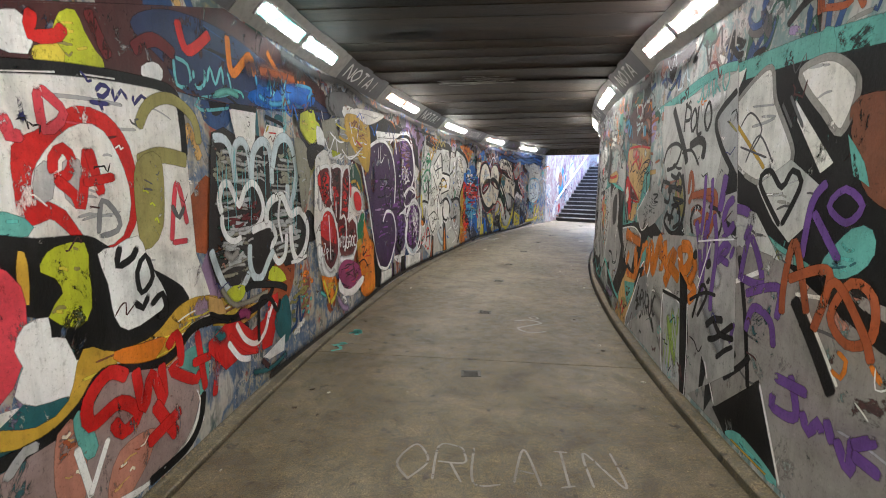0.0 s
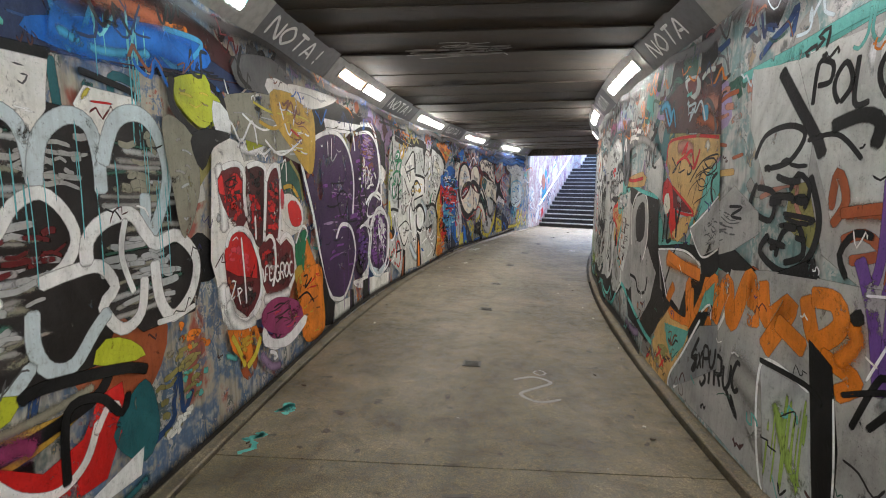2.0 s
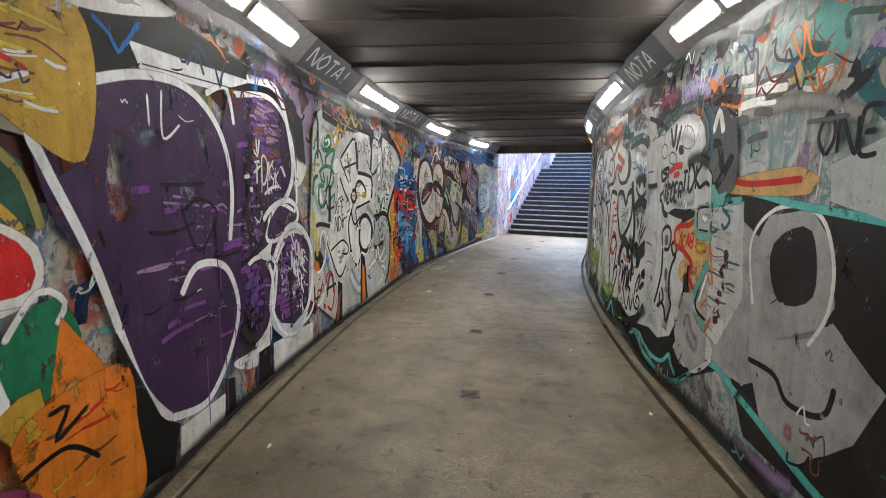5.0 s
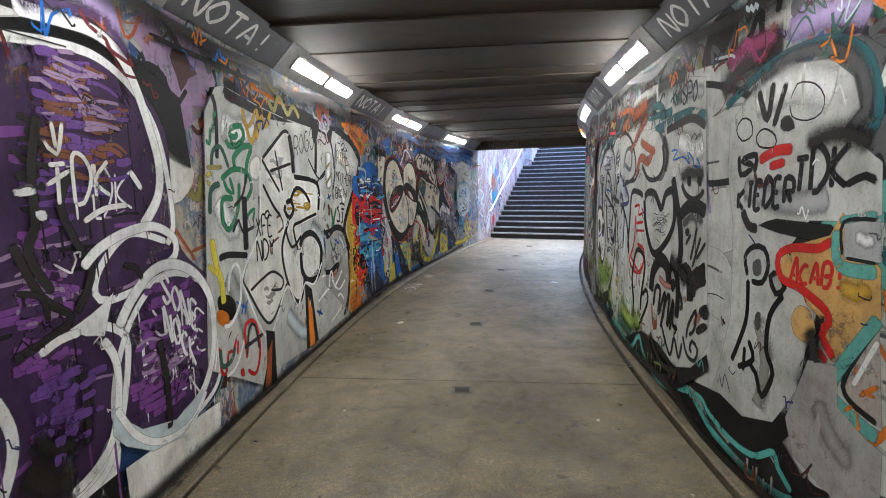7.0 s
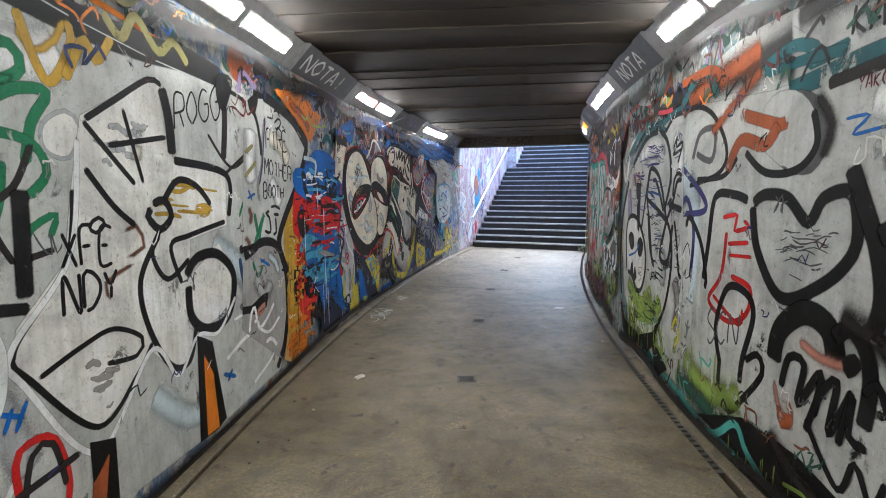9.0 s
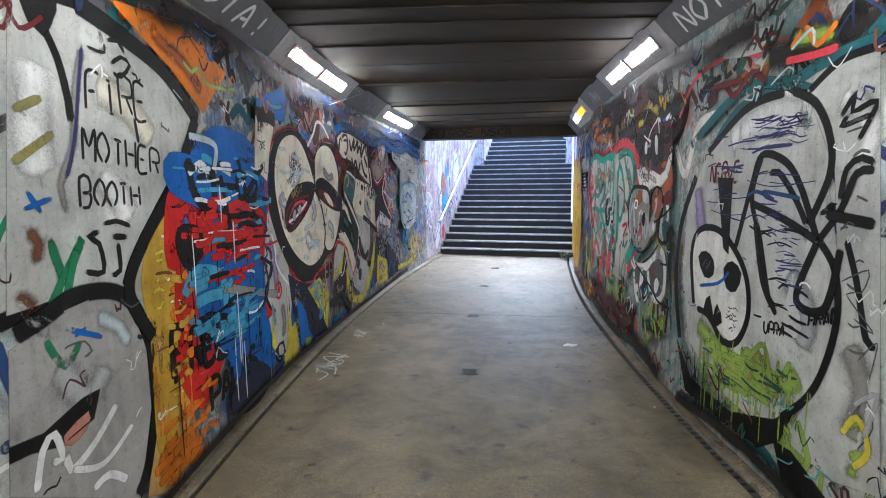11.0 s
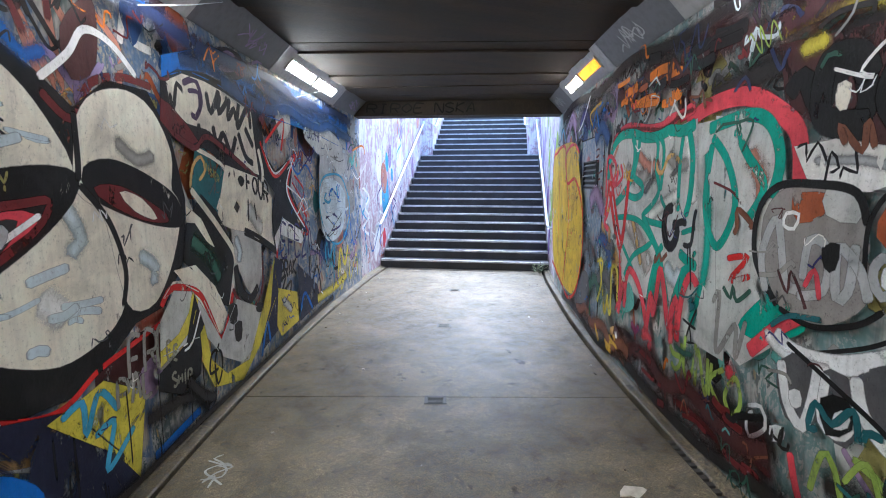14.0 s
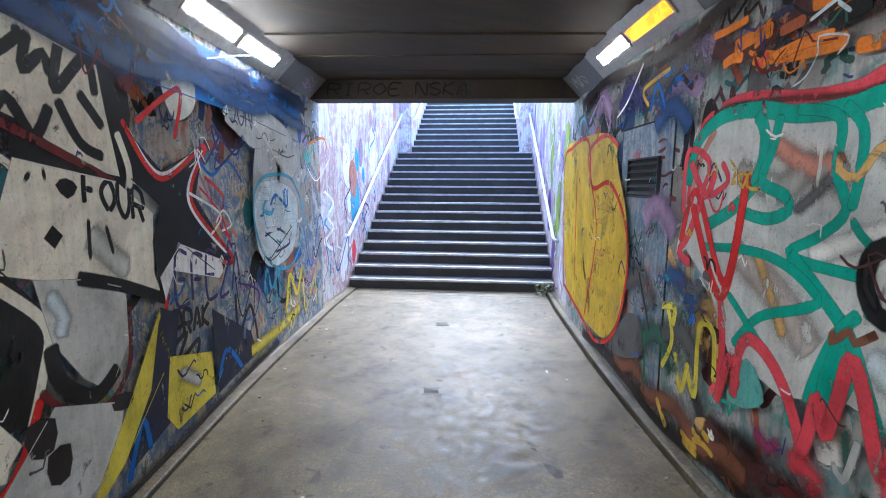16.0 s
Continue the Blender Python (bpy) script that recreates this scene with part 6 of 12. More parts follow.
piece(-1, "ochre and white bands above the purple letters")
fill("mustard", [(4.832, 2.165), (5.518, 2.127), (5.491, 1.593), (5.101, 1.78), (4.837, 1.96)])
hatch("yellow", 0.011, 8, [(4.832, 2.165), (5.518, 2.127), (5.491, 1.593), (5.101, 1.78), (4.837, 1.96)])
hatch("brown", 0.011, 8, [(4.832, 2.165), (5.518, 2.127), (5.491, 1.593), (5.101, 1.78), (4.837, 1.96)])
hatch("offwhite", 0.011, 8, [(4.832, 2.165), (5.518, 2.127), (5.491, 1.593), (5.101, 1.78), (4.837, 1.96)])
fill("offwhite", [(5.08, 2.254), (6.002, 2.332), (6.032, 2.288), (5.471, 2.144)])
hatch("lgrey", 0.011, 3, [(5.08, 2.254), (6.002, 2.332), (6.032, 2.288), (5.471, 2.144)])
line("white", 0.02, [(4.909, 2.107), (5.074, 1.874), (5.212, 2.127)])
line("white", 0.02, [(4.669, 1.802), (4.926, 1.712), (5.306, 1.861)])
line("mustard", 0.03, [(4.594, 1.918), (4.829, 1.895), (5.089, 1.998), (5.145, 1.837)])
line("red", 0.02, [(5.08, 1.924), (5.306, 1.861)])
hatch("orange", 0.035, 4, [(7.61, 2.296), (9.056, 2.331), (9.768, 2.15), (8.256, 2.254)])
line("black", 0.03, [(7.469, 2.298), (8.637, 2.308)])
line("olive", 0.03, [(8.642, 2.44), (8.84, 2.302), (9.06, 2.473)])

piece(-1, "pale panel with black angular letters and green loops")
fill("greywhite", [(7.90, 2.00), (8.03, 2.16), (8.12, 2.19), (8.56, 2.14), (9.00, 2.11), (9.56, 2.10), (9.98, 2.13), (10.37, 1.96), (10.71, 1.59), (10.59, 0.96), (10.36, 0.37), (10.22, 0.11), (9.36, 0.09), (8.69, 0.15), (8.53, 0.02), (7.73, 0.51)], False)
mist("white", 0.303, [(8.05, 1.97), (8.25, 1.92), (8.51, 2.00)])
mist("white", 0.288, [(7.96, 1.51), (8.08, 1.32), (8.21, 1.35)])
mist("lgrey", 0.204, [(8.00, 1.03), (8.13, 0.81), (8.21, 0.53)])
mist("paleblue", 0.320, [(9.39, 1.18), (9.78, 0.93), (9.93, 0.58)])
mist("paleblue", 0.213, [(8.83, 0.54), (9.10, 0.29), (9.38, 0.25)])
mist("lilac", 0.223, [(10.06, 1.93), (10.47, 1.68), (10.44, 1.38)])
line("black", 0.135, [(8.12, 2.19), (8.33, 2.16), (8.60, 2.14), (8.95, 2.15), (9.29, 2.18), (9.60, 2.16)])
line("black", 0.040, [(7.97, 2.13), (8.01, 2.07), (8.01, 1.92), (7.99, 1.73)])
line("soot", 0.061, [(9.60, 2.16), (9.62, 1.95), (9.58, 1.68)])
mist("green", 0.069, [(7.94, 1.85), (7.99, 1.97), (8.02, 2.04)])
line("green", 0.029, [(7.88, 1.85), (7.92, 1.82), (7.95, 1.93)])
line("green", 0.042, [(8.17, 1.94), (8.11, 1.89), (8.13, 1.83), (8.24, 1.84), (8.33, 1.90), (8.30, 1.97), (8.17, 1.94), (8.15, 1.90), (8.22, 1.89), (8.26, 1.93)])
mist("green", 0.053, [(8.14, 1.89), (8.21, 1.83), (8.33, 1.89)])
line("green", 0.042, [(8.20, 1.69), (8.18, 1.75), (8.30, 1.83), (8.42, 1.84), (8.35, 1.73), (8.31, 1.58)])
line("green", 0.038, [(8.01, 1.61), (8.17, 1.68), (8.34, 1.66), (8.39, 1.56), (8.30, 1.47)])
line("green", 0.034, [(8.04, 1.62), (8.08, 1.55), (8.15, 1.53), (8.11, 1.64)])
line("green", 0.039, [(8.15, 1.49), (8.02, 1.49), (8.00, 1.37), (8.07, 1.30), (8.19, 1.42), (8.23, 1.60)])
mist("green", 0.068, [(8.02, 1.47), (8.00, 1.35), (8.10, 1.27)])
line("dgreen", 0.039, [(7.87, 1.40), (7.90, 1.55), (8.01, 1.59)])
line("dgreen", 0.031, [(7.92, 1.68), (7.95, 1.78), (8.04, 1.81), (8.12, 1.68)])
line("green", 0.029, [(8.37, 1.32), (8.41, 1.41), (8.31, 1.37), (8.24, 1.28)])
line("soot", 0.027, [(8.14, 1.44), (8.26, 1.51), (8.34, 1.66)])
line("soot", 0.025, [(8.10, 1.27), (8.19, 1.35), (8.23, 1.27), (8.40, 1.29)])
line("black", 0.068, [(8.28, 1.51), (8.27, 1.30), (8.26, 1.13)])
line("black", 0.044, [(7.92, 1.13), (8.03, 1.14), (8.28, 1.10)])
mist("mustard", 0.053, [(8.32, 2.07), (8.37, 1.97), (8.48, 2.04), (8.53, 2.15)])
line("mustard", 0.040, [(8.33, 2.10), (8.43, 1.88), (8.55, 2.06), (8.52, 2.13)])
line("mustard", 0.043, [(8.50, 1.90), (8.61, 2.08), (8.66, 2.01), (8.76, 2.14)])
line("olive", 0.049, [(8.71, 2.23), (8.81, 2.15), (8.91, 2.27), (9.05, 2.16), (9.17, 2.24), (9.29, 2.15)])
line("olive", 0.029, [(7.86, 1.68), (8.05, 1.69)])
mist("yellow", 0.068, [(7.85, 1.58), (7.91, 1.60)])
line("yellow", 0.035, [(7.85, 1.62), (7.93, 1.66)])
fill("offwhite", [(8.39, 1.73), (8.49, 1.79), (8.55, 1.74), (8.49, 1.62), (8.39, 1.64)])
line("lgrey", 0.017, [(8.39, 1.73), (8.49, 1.79), (8.55, 1.74), (8.49, 1.62), (8.39, 1.64)], True)
fill("offwhite", [(8.56, 1.78), (8.96, 2.01), (9.06, 2.00), (9.06, 1.72), (9.11, 1.65), (9.59, 1.60), (9.57, 1.29), (9.20, 1.24), (9.17, 1.03), (9.47, 1.18), (9.61, 1.04), (9.55, 0.77), (9.28, 0.73), (9.18, 0.78), (9.13, 0.57), (9.01, 0.58), (8.83, 0.77), (8.74, 0.64), (8.51, 0.55), (8.25, 0.84), (8.20, 0.95), (8.22, 1.04), (8.43, 1.23), (8.49, 1.51)], False)
hatch("stone", 0.019, 10, [(8.54, 0.88), (8.76, 0.79), (8.59, 0.57), (8.41, 0.76)])
hatch("mustard", 0.019, 16, [(8.72, 1.74), (9.50, 1.52), (9.48, 1.29), (8.86, 1.33)])
mist("brown", 0.038, [(8.72, 1.31), (8.81, 1.34), (8.85, 1.24), (8.71, 1.20)])
mist("brown", 0.033, [(8.64, 1.03), (8.61, 1.12), (8.80, 1.18)])
hatch("lgrey", 0.022, 14, [(8.59, 1.70), (8.98, 1.93), (8.95, 1.68), (8.69, 1.52)])
mist("cream", 0.138, [(8.81, 1.72), (8.89, 1.61)])
line("black", 0.029, [(8.57, 1.77), (8.73, 1.87), (8.96, 2.01), (9.06, 2.00)])
line("black", 0.068, [(9.05, 2.00), (9.09, 1.85), (9.10, 1.67)])
line("black", 0.026, [(8.56, 1.77), (8.71, 1.63), (8.83, 1.52)])
line("black", 0.026, [(8.67, 1.68), (9.07, 1.76)])
line("black", 0.023, [(8.78, 1.86), (8.88, 1.52)])
line("black", 0.046, [(9.10, 1.65), (9.60, 1.59), (9.60, 1.33)])
line("black", 0.030, [(8.55, 1.59), (8.69, 1.43), (8.81, 1.34)])
line("black", 0.030, [(9.56, 1.31), (9.20, 1.26), (9.04, 1.22), (9.11, 1.01)])
line("black", 0.043, [(8.93, 1.42), (8.89, 1.38), (8.97, 1.31), (9.06, 1.37), (9.01, 1.45), (8.92, 1.43)])
line("black", 0.030, [(8.97, 1.31), (8.90, 1.20), (9.00, 1.06), (9.19, 1.14)])
line("black", 0.038, [(9.01, 1.45), (9.13, 1.55), (9.29, 1.52), (9.42, 1.41)])
line("black", 0.062, [(9.14, 1.04), (9.25, 1.13), (9.46, 1.12), (9.62, 0.96), (9.54, 0.73), (9.31, 0.71), (9.17, 0.82), (9.16, 1.00)])
line("black", 0.035, [(8.96, 1.29), (8.81, 1.09), (8.84, 0.86), (8.98, 0.62), (9.13, 0.59), (9.21, 0.77)])
line("black", 0.025, [(8.49, 1.51), (8.43, 1.23), (8.20, 0.98), (8.25, 0.85), (8.51, 0.55), (8.74, 0.67), (8.86, 0.79)])
line("black", 0.023, [(8.27, 0.85), (8.46, 0.90), (8.63, 0.92), (8.79, 0.83), (8.75, 0.76), (8.57, 0.79)])
line("white", 0.025, [(8.53, 1.70), (8.45, 1.26), (8.19, 0.98), (8.22, 0.85), (8.50, 0.45), (8.85, 0.75), (9.03, 0.55), (9.21, 0.70), (9.42, 0.66), (9.63, 0.83)])
line("black", 0.018, [(8.60, 1.39), (8.63, 1.36), (8.58, 1.33), (8.55, 1.36)], True)
words("black", 0.016, "XFE", (8.41, 1.21), (8.68, 1.20))
words("black", 0.018, "NDY", (8.40, 1.03), (8.69, 1.05))
words("black", 0.012, "ROGG", (9.13, 1.80), (9.58, 1.93))
line("soot", 0.022, [(9.42, 1.82), (9.67, 1.64), (9.95, 1.79), (9.59, 1.60)])
line("black", 0.029, [(9.63, 2.11), (9.88, 2.07), (10.05, 1.88), (10.08, 1.66)])
line("black", 0.075, [(9.98, 2.15), (10.39, 2.11), (10.80, 1.96)])
fill("black", [(9.56, 2.17), (9.72, 2.18), (9.62, 1.99), (9.55, 2.02)])
line("black", 0.043, [(10.71, 1.59), (10.32, 1.38), (10.20, 1.20), (10.30, 1.04)])
line("black", 0.058, [(9.70, 1.11), (9.98, 1.13), (10.29, 1.00), (10.38, 0.68), (10.29, 0.29), (10.16, 0.13)])
line("dblue", 0.040, [(9.70, 1.07), (9.77, 0.85), (9.97, 0.99), (10.00, 0.76), (9.67, 0.74)])
line("white", 0.023, [(9.58, 0.68), (9.75, 0.67), (9.83, 0.52), (10.04, 0.61), (10.13, 0.44)])
line("white", 0.031, [(9.48, 0.46), (9.83, 0.52), (10.12, 0.29), (9.80, 0.17)])
mist("brown", 0.063, [(9.76, 1.27), (9.82, 1.36), (9.89, 1.18)])
line("green", 0.022, [(9.72, 1.32), (9.82, 1.44), (9.90, 1.22)])
line("blue", 0.022, [(9.81, 1.46), (9.92, 1.53)])
line("blue", 0.027, [(9.43, 0.39), (9.59, 0.31)])
line("blue", 0.026, [(9.48, 0.31), (9.55, 0.39)])
line("blue", 0.018, [(8.07, 0.83), (8.22, 0.74)])
line("blue", 0.018, [(8.13, 0.71), (8.18, 0.81)])
line("blue", 0.018, [(8.17, 0.70), (8.23, 0.81)])
fill("black", [(7.89, 0.90), (8.00, 0.88), (8.07, 0.81), (8.04, 0.73), (7.94, 0.75), (7.88, 0.84)])
fill("orange", [(7.86, 0.81), (7.91, 0.81), (7.98, 0.76), (7.96, 0.70), (7.87, 0.75)])
line("yellow", 0.057, [(7.86, 1.27), (7.89, 1.10), (7.93, 0.99), (7.94, 0.84)])
line("yellow", 0.035, [(7.80, 1.12), (7.87, 1.06), (7.91, 1.04)])
line("white", 0.030, [(8.00, 0.90), (8.03, 1.02), (8.11, 1.07), (8.16, 0.99), (8.13, 0.81), (8.01, 0.70), (7.91, 0.71)])
line("white", 0.018, [(7.77, 0.85), (7.81, 0.75), (7.82, 0.57), (7.78, 0.47)])
line("white", 0.026, [(8.16, 0.56), (8.03, 0.41), (7.90, 0.39)])
line("red", 0.025, [(7.85, 0.61), (7.85, 0.46), (7.90, 0.41), (7.95, 0.53), (8.00, 0.52), (8.07, 0.60), (8.05, 0.47)])
line("dgreen", 0.034, [(7.86, 0.59), (7.87, 0.47), (7.98, 0.47), (8.03, 0.55)])
line("red", 0.030, [(8.17, 0.40), (8.16, 0.60), (8.21, 0.65), (8.31, 0.61), (8.35, 0.40), (8.27, 0.26), (8.16, 0.33)])
line("soot", 0.026, [(8.17, 0.42), (8.22, 0.60), (8.30, 0.60), (8.34, 0.41)])
line("soot", 0.031, [(8.13, 0.49), (8.42, 0.50)])
fill("red", [(8.08, 0.36), (8.11, 0.35), (8.11, 0.31), (8.08, 0.33)])
fill("black", [(8.46, 0.51), (8.58, 0.46), (8.57, 0.02), (8.37, 0.05), (8.34, 0.07), (8.46, 0.28)], False)
fill("rust", [(8.46, 0.34), (8.54, 0.41), (8.47, 0.06), (8.40, 0.09)], False)
fill("black", [(9.21, 0.70), (9.34, 0.62), (9.44, 0.10), (9.36, 0.09), (9.18, 0.10)], False)
fill("orange", [(9.26, 0.57), (9.33, 0.43), (9.36, 0.09), (9.25, 0.10)], False)

piece(-1, "white bubble with black handwriting and green scribble")
fill("greywhite", [(9.87, 2.08), (10.00, 2.12), (10.22, 2.15), (10.53, 2.07), (10.86, 1.90), (10.68, 1.63), (10.52, 1.42), (10.33, 1.23), (10.25, 1.11), (9.96, 1.15), (9.75, 1.13)], False)
mist("white", 0.241, [(9.93, 1.93), (9.90, 1.66), (9.92, 1.52)])
mist("cream", 0.213, [(10.18, 1.90), (10.39, 1.83), (10.52, 1.70)])
mist("white", 0.206, [(10.17, 1.58), (10.28, 1.47), (10.33, 1.35)])
mist("stone", 0.054, [(10.15, 2.03), (10.10, 1.88), (10.06, 1.66), (9.99, 1.52), (10.02, 1.40)])
mist("indigo", 0.030, [(10.15, 2.05), (10.11, 1.86), (10.07, 1.68), (10.01, 1.52)])
line("black", 0.036, [(9.97, 2.06), (10.03, 1.95), (10.06, 1.81), (10.06, 1.73)])
fill("black", [(9.91, 2.09), (10.05, 2.15), (9.98, 2.01)])
line("black", 0.082, [(10.12, 2.17), (10.36, 2.13), (10.64, 2.05), (10.90, 1.86)])
fill("orange", [(10.31, 2.25), (10.76, 2.32), (11.24, 2.19), (10.96, 1.92), (10.69, 2.09)], False)
mist("rust", 0.129, [(10.54, 2.22), (10.83, 2.12), (10.97, 2.01)])
mist("soot", 0.180, [(10.60, 2.33), (10.97, 2.39), (11.32, 2.35)])
line("lime2", 0.023, [(10.79, 2.15), (10.88, 2.11), (10.94, 2.15), (11.04, 2.08), (11.36, 2.12)])
line("black", 0.018, [(10.28, 1.99), (10.35, 2.04), (10.40, 2.02), (10.34, 1.96), (10.29, 1.97)])
words("black", 0.014, "FIRE", (10.14, 1.80), (10.51, 1.81))
line("black", 0.019, [(10.40, 1.82), (10.42, 1.69)])
words("black", 0.014, "MOTHER", (10.10, 1.61), (10.56, 1.57))
words("black", 0.014, "BOOTH", (10.07, 1.44), (10.41, 1.43))
line("black", 0.025, [(10.05, 1.21), (10.15, 1.19), (10.14, 1.30), (10.09, 1.33), (10.16, 1.35)])
line("black", 0.027, [(10.20, 1.32), (10.31, 1.31)])
line("black", 0.026, [(10.24, 1.30), (10.24, 1.18), (10.18, 1.17)])
line("black", 0.021, [(10.16, 1.37), (10.24, 1.38), (10.33, 1.35)])
line("blue", 0.022, [(9.85, 1.51), (9.91, 1.42)])
line("blue", 0.019, [(9.83, 1.44), (9.96, 1.48)])
mist("brown", 0.081, [(9.83, 1.39), (9.88, 1.33), (9.85, 1.25)])
mist("brown", 0.091, [(9.76, 1.19), (9.83, 1.14), (9.79, 1.10)])
line("olive", 0.031, [(9.83, 1.74), (9.96, 1.81)])
line("olive", 0.030, [(9.81, 1.58), (9.99, 1.70)])
mist("green", 0.051, [(9.92, 1.35), (9.95, 1.19), (9.87, 1.09)])
line("green", 0.034, [(9.92, 1.35), (9.97, 1.21), (10.06, 1.33), (9.87, 1.08)])
line("green", 0.034, [(9.82, 1.05), (9.89, 0.93), (9.95, 0.89), (9.95, 1.07), (10.03, 1.30)])
line("dgreen", 0.033, [(9.96, 1.15), (10.07, 0.95), (10.15, 0.67)])
line("green", 0.023, [(9.72, 0.87), (9.84, 0.86), (9.90, 0.85)])
fill("silver", [(9.74, 1.02), (9.91, 1.08), (10.11, 1.10), (10.27, 1.03), (10.35, 0.81), (10.35, 0.54), (10.24, 0.19), (9.69, 0.59)], False)
mist("lgrey", 0.184, [(9.89, 0.93), (10.01, 0.75), (10.14, 0.84)])
mist("paleblue", 0.102, [(10.08, 1.04), (10.21, 0.95), (10.26, 0.84)])
line("black", 0.069, [(9.75, 1.06), (9.87, 1.09), (10.01, 1.13), (10.20, 1.10), (10.32, 0.99), (10.39, 0.79), (10.39, 0.52), (10.30, 0.28), (10.22, 0.20)])
line("black", 0.029, [(10.25, 1.11), (10.35, 1.26), (10.68, 1.60)])
line("blue", 0.022, [(9.94, 1.03), (10.12, 0.94)])
line("blue", 0.018, [(9.97, 0.98), (10.05, 1.01)])
line("green", 0.030, [(9.86, 1.02), (9.93, 0.90), (10.01, 0.97)])
fill("black", [(9.70, 0.73), (9.82, 0.71), (9.99, 0.75), (10.07, 0.75), (10.03, 0.66), (9.88, 0.64), (9.77, 0.68), (9.70, 0.69)], False)
fill("salmon", [(9.90, 0.66), (10.01, 0.69), (9.99, 0.64), (9.92, 0.62)])
line("white", 0.030, [(9.77, 0.53), (9.81, 0.66), (9.86, 0.69), (9.88, 0.59), (9.83, 0.61)])
line("white", 0.033, [(9.90, 0.61), (9.91, 0.53), (10.02, 0.56), (10.16, 0.66)])
line("white", 0.027, [(9.91, 0.53), (10.06, 0.46), (10.24, 0.53)])
line("white", 0.034, [(9.99, 0.39), (10.08, 0.40), (10.18, 0.31)])
fill("tan", [(10.40, 1.17), (10.66, 1.47), (10.82, 1.61), (10.68, 0.44), (10.52, 0.02), (10.29, 0.16), (10.43, 0.51), (10.41, 0.84)], False)
mist("orange", 0.147, [(10.38, 0.31), (10.49, 0.10), (10.48, 0.37)])
mist("yellow", 0.164, [(10.46, 0.93), (10.57, 0.73), (10.50, 0.53)])
mist("orange", 0.099, [(10.51, 1.29), (10.65, 1.41)])
line("black", 0.030, [(10.41, 1.30), (10.45, 1.16), (10.53, 1.29), (10.55, 1.10)])
fill("black", [(10.51, 1.29), (10.63, 1.41), (10.63, 1.25), (10.53, 1.10)])
words("black", 0.020, "SCOLL", (10.30, 0.87), (10.63, 0.85))
hatch("yellow", 0.025, 12, [(10.45, 0.82), (10.71, 0.74), (10.64, 0.52), (10.46, 0.57)])

piece(-1, "orange, blue and red scrawl with black lettering")
fill("mustard", [(10.38, 1.177), (10.665, 1.521), (10.806, 1.493), (10.749, 1.026), (10.755, 0.659), (10.52, 0.345), (10.386, 0.308), (10.392, 0.842)])
hatch("yellow", 0.011, 9, [(10.38, 1.177), (10.665, 1.521), (10.806, 1.493), (10.749, 1.026), (10.755, 0.659), (10.52, 0.345), (10.386, 0.308), (10.392, 0.842)])
hatch("brown", 0.011, 9, [(10.38, 1.177), (10.665, 1.521), (10.806, 1.493), (10.749, 1.026), (10.755, 0.659), (10.52, 0.345), (10.386, 0.308), (10.392, 0.842)])
hatch("offwhite", 0.011, 9, [(10.38, 1.177), (10.665, 1.521), (10.806, 1.493), (10.749, 1.026), (10.755, 0.659), (10.52, 0.345), (10.386, 0.308), (10.392, 0.842)])
hatch("orange", 0.035, 16, [(10.312, 0.353), (10.661, 0.329), (11.069, 0.261), (10.74, 0.094), (10.322, 0.125)])
line("black", 0.07, [(10.88, 1.876), (10.668, 1.548), (10.39, 1.275), (10.279, 1.075), (10.411, 0.836)])
fill("blue", [(10.708, 1.493), (11.011, 1.835), (11.477, 1.821), (11.784, 1.528), (11.712, 0.913), (12.197, 0.437), (11.729, 0.219), (11.215, 0.268), (10.984, 0.644), (10.727, 0.851)])
hatch("navy", 0.011, 9, [(10.708, 1.493), (11.011, 1.835), (11.477, 1.821), (11.784, 1.528), (11.712, 0.913), (12.197, 0.437), (11.729, 0.219), (11.215, 0.268), (10.984, 0.644), (10.727, 0.851)])
hatch("lblue", 0.011, 9, [(10.708, 1.493), (11.011, 1.835), (11.477, 1.821), (11.784, 1.528), (11.712, 0.913), (12.197, 0.437), (11.729, 0.219), (11.215, 0.268), (10.984, 0.644), (10.727, 0.851)])
hatch("dblue", 0.035, 16, [(11.183, 1.758), (11.552, 1.791), (11.778, 1.487), (11.554, 1.1), (11.184, 1.217)])
fill("red", [(10.662, 1.493), (11.507, 1.413), (11.832, 1.107), (11.458, 0.997), (10.714, 1.15), (10.608, 1.055), (10.739, 1.35)])
hatch("dred", 0.011, 5, [(10.662, 1.493), (11.507, 1.413), (11.832, 1.107), (11.458, 0.997), (10.714, 1.15), (10.608, 1.055), (10.739, 1.35)])
hatch("rose", 0.011, 5, [(10.662, 1.493), (11.507, 1.413), (11.832, 1.107), (11.458, 0.997), (10.714, 1.15), (10.608, 1.055), (10.739, 1.35)])
fill("red", [(10.727, 0.851), (11.047, 0.623), (10.771, 0.336), (10.557, 0.645)])
hatch("dred", 0.011, 3, [(10.727, 0.851), (11.047, 0.623), (10.771, 0.336), (10.557, 0.645)])
hatch("rose", 0.011, 3, [(10.727, 0.851), (11.047, 0.623), (10.771, 0.336), (10.557, 0.645)])
line("red", 0.06, [(10.662, 1.48), (11.085, 1.458), (11.669, 1.328)])
line("red", 0.05, [(10.695, 1.381), (10.765, 1.142), (10.646, 0.99)])
line("red", 0.045, [(11.203, 1.353), (11.463, 1.035)])
line("black", 0.045, [(10.746, 1.407), (10.824, 1.224), (10.671, 1.185)])
line("black", 0.03, [(11.208, 1.405), (11.34, 1.31), (11.182, 1.2), (11.099, 1.309)], True)
line("black", 0.04, [(10.936, 1.675), (10.96, 1.429), (11.107, 1.654), (11.209, 1.422)])
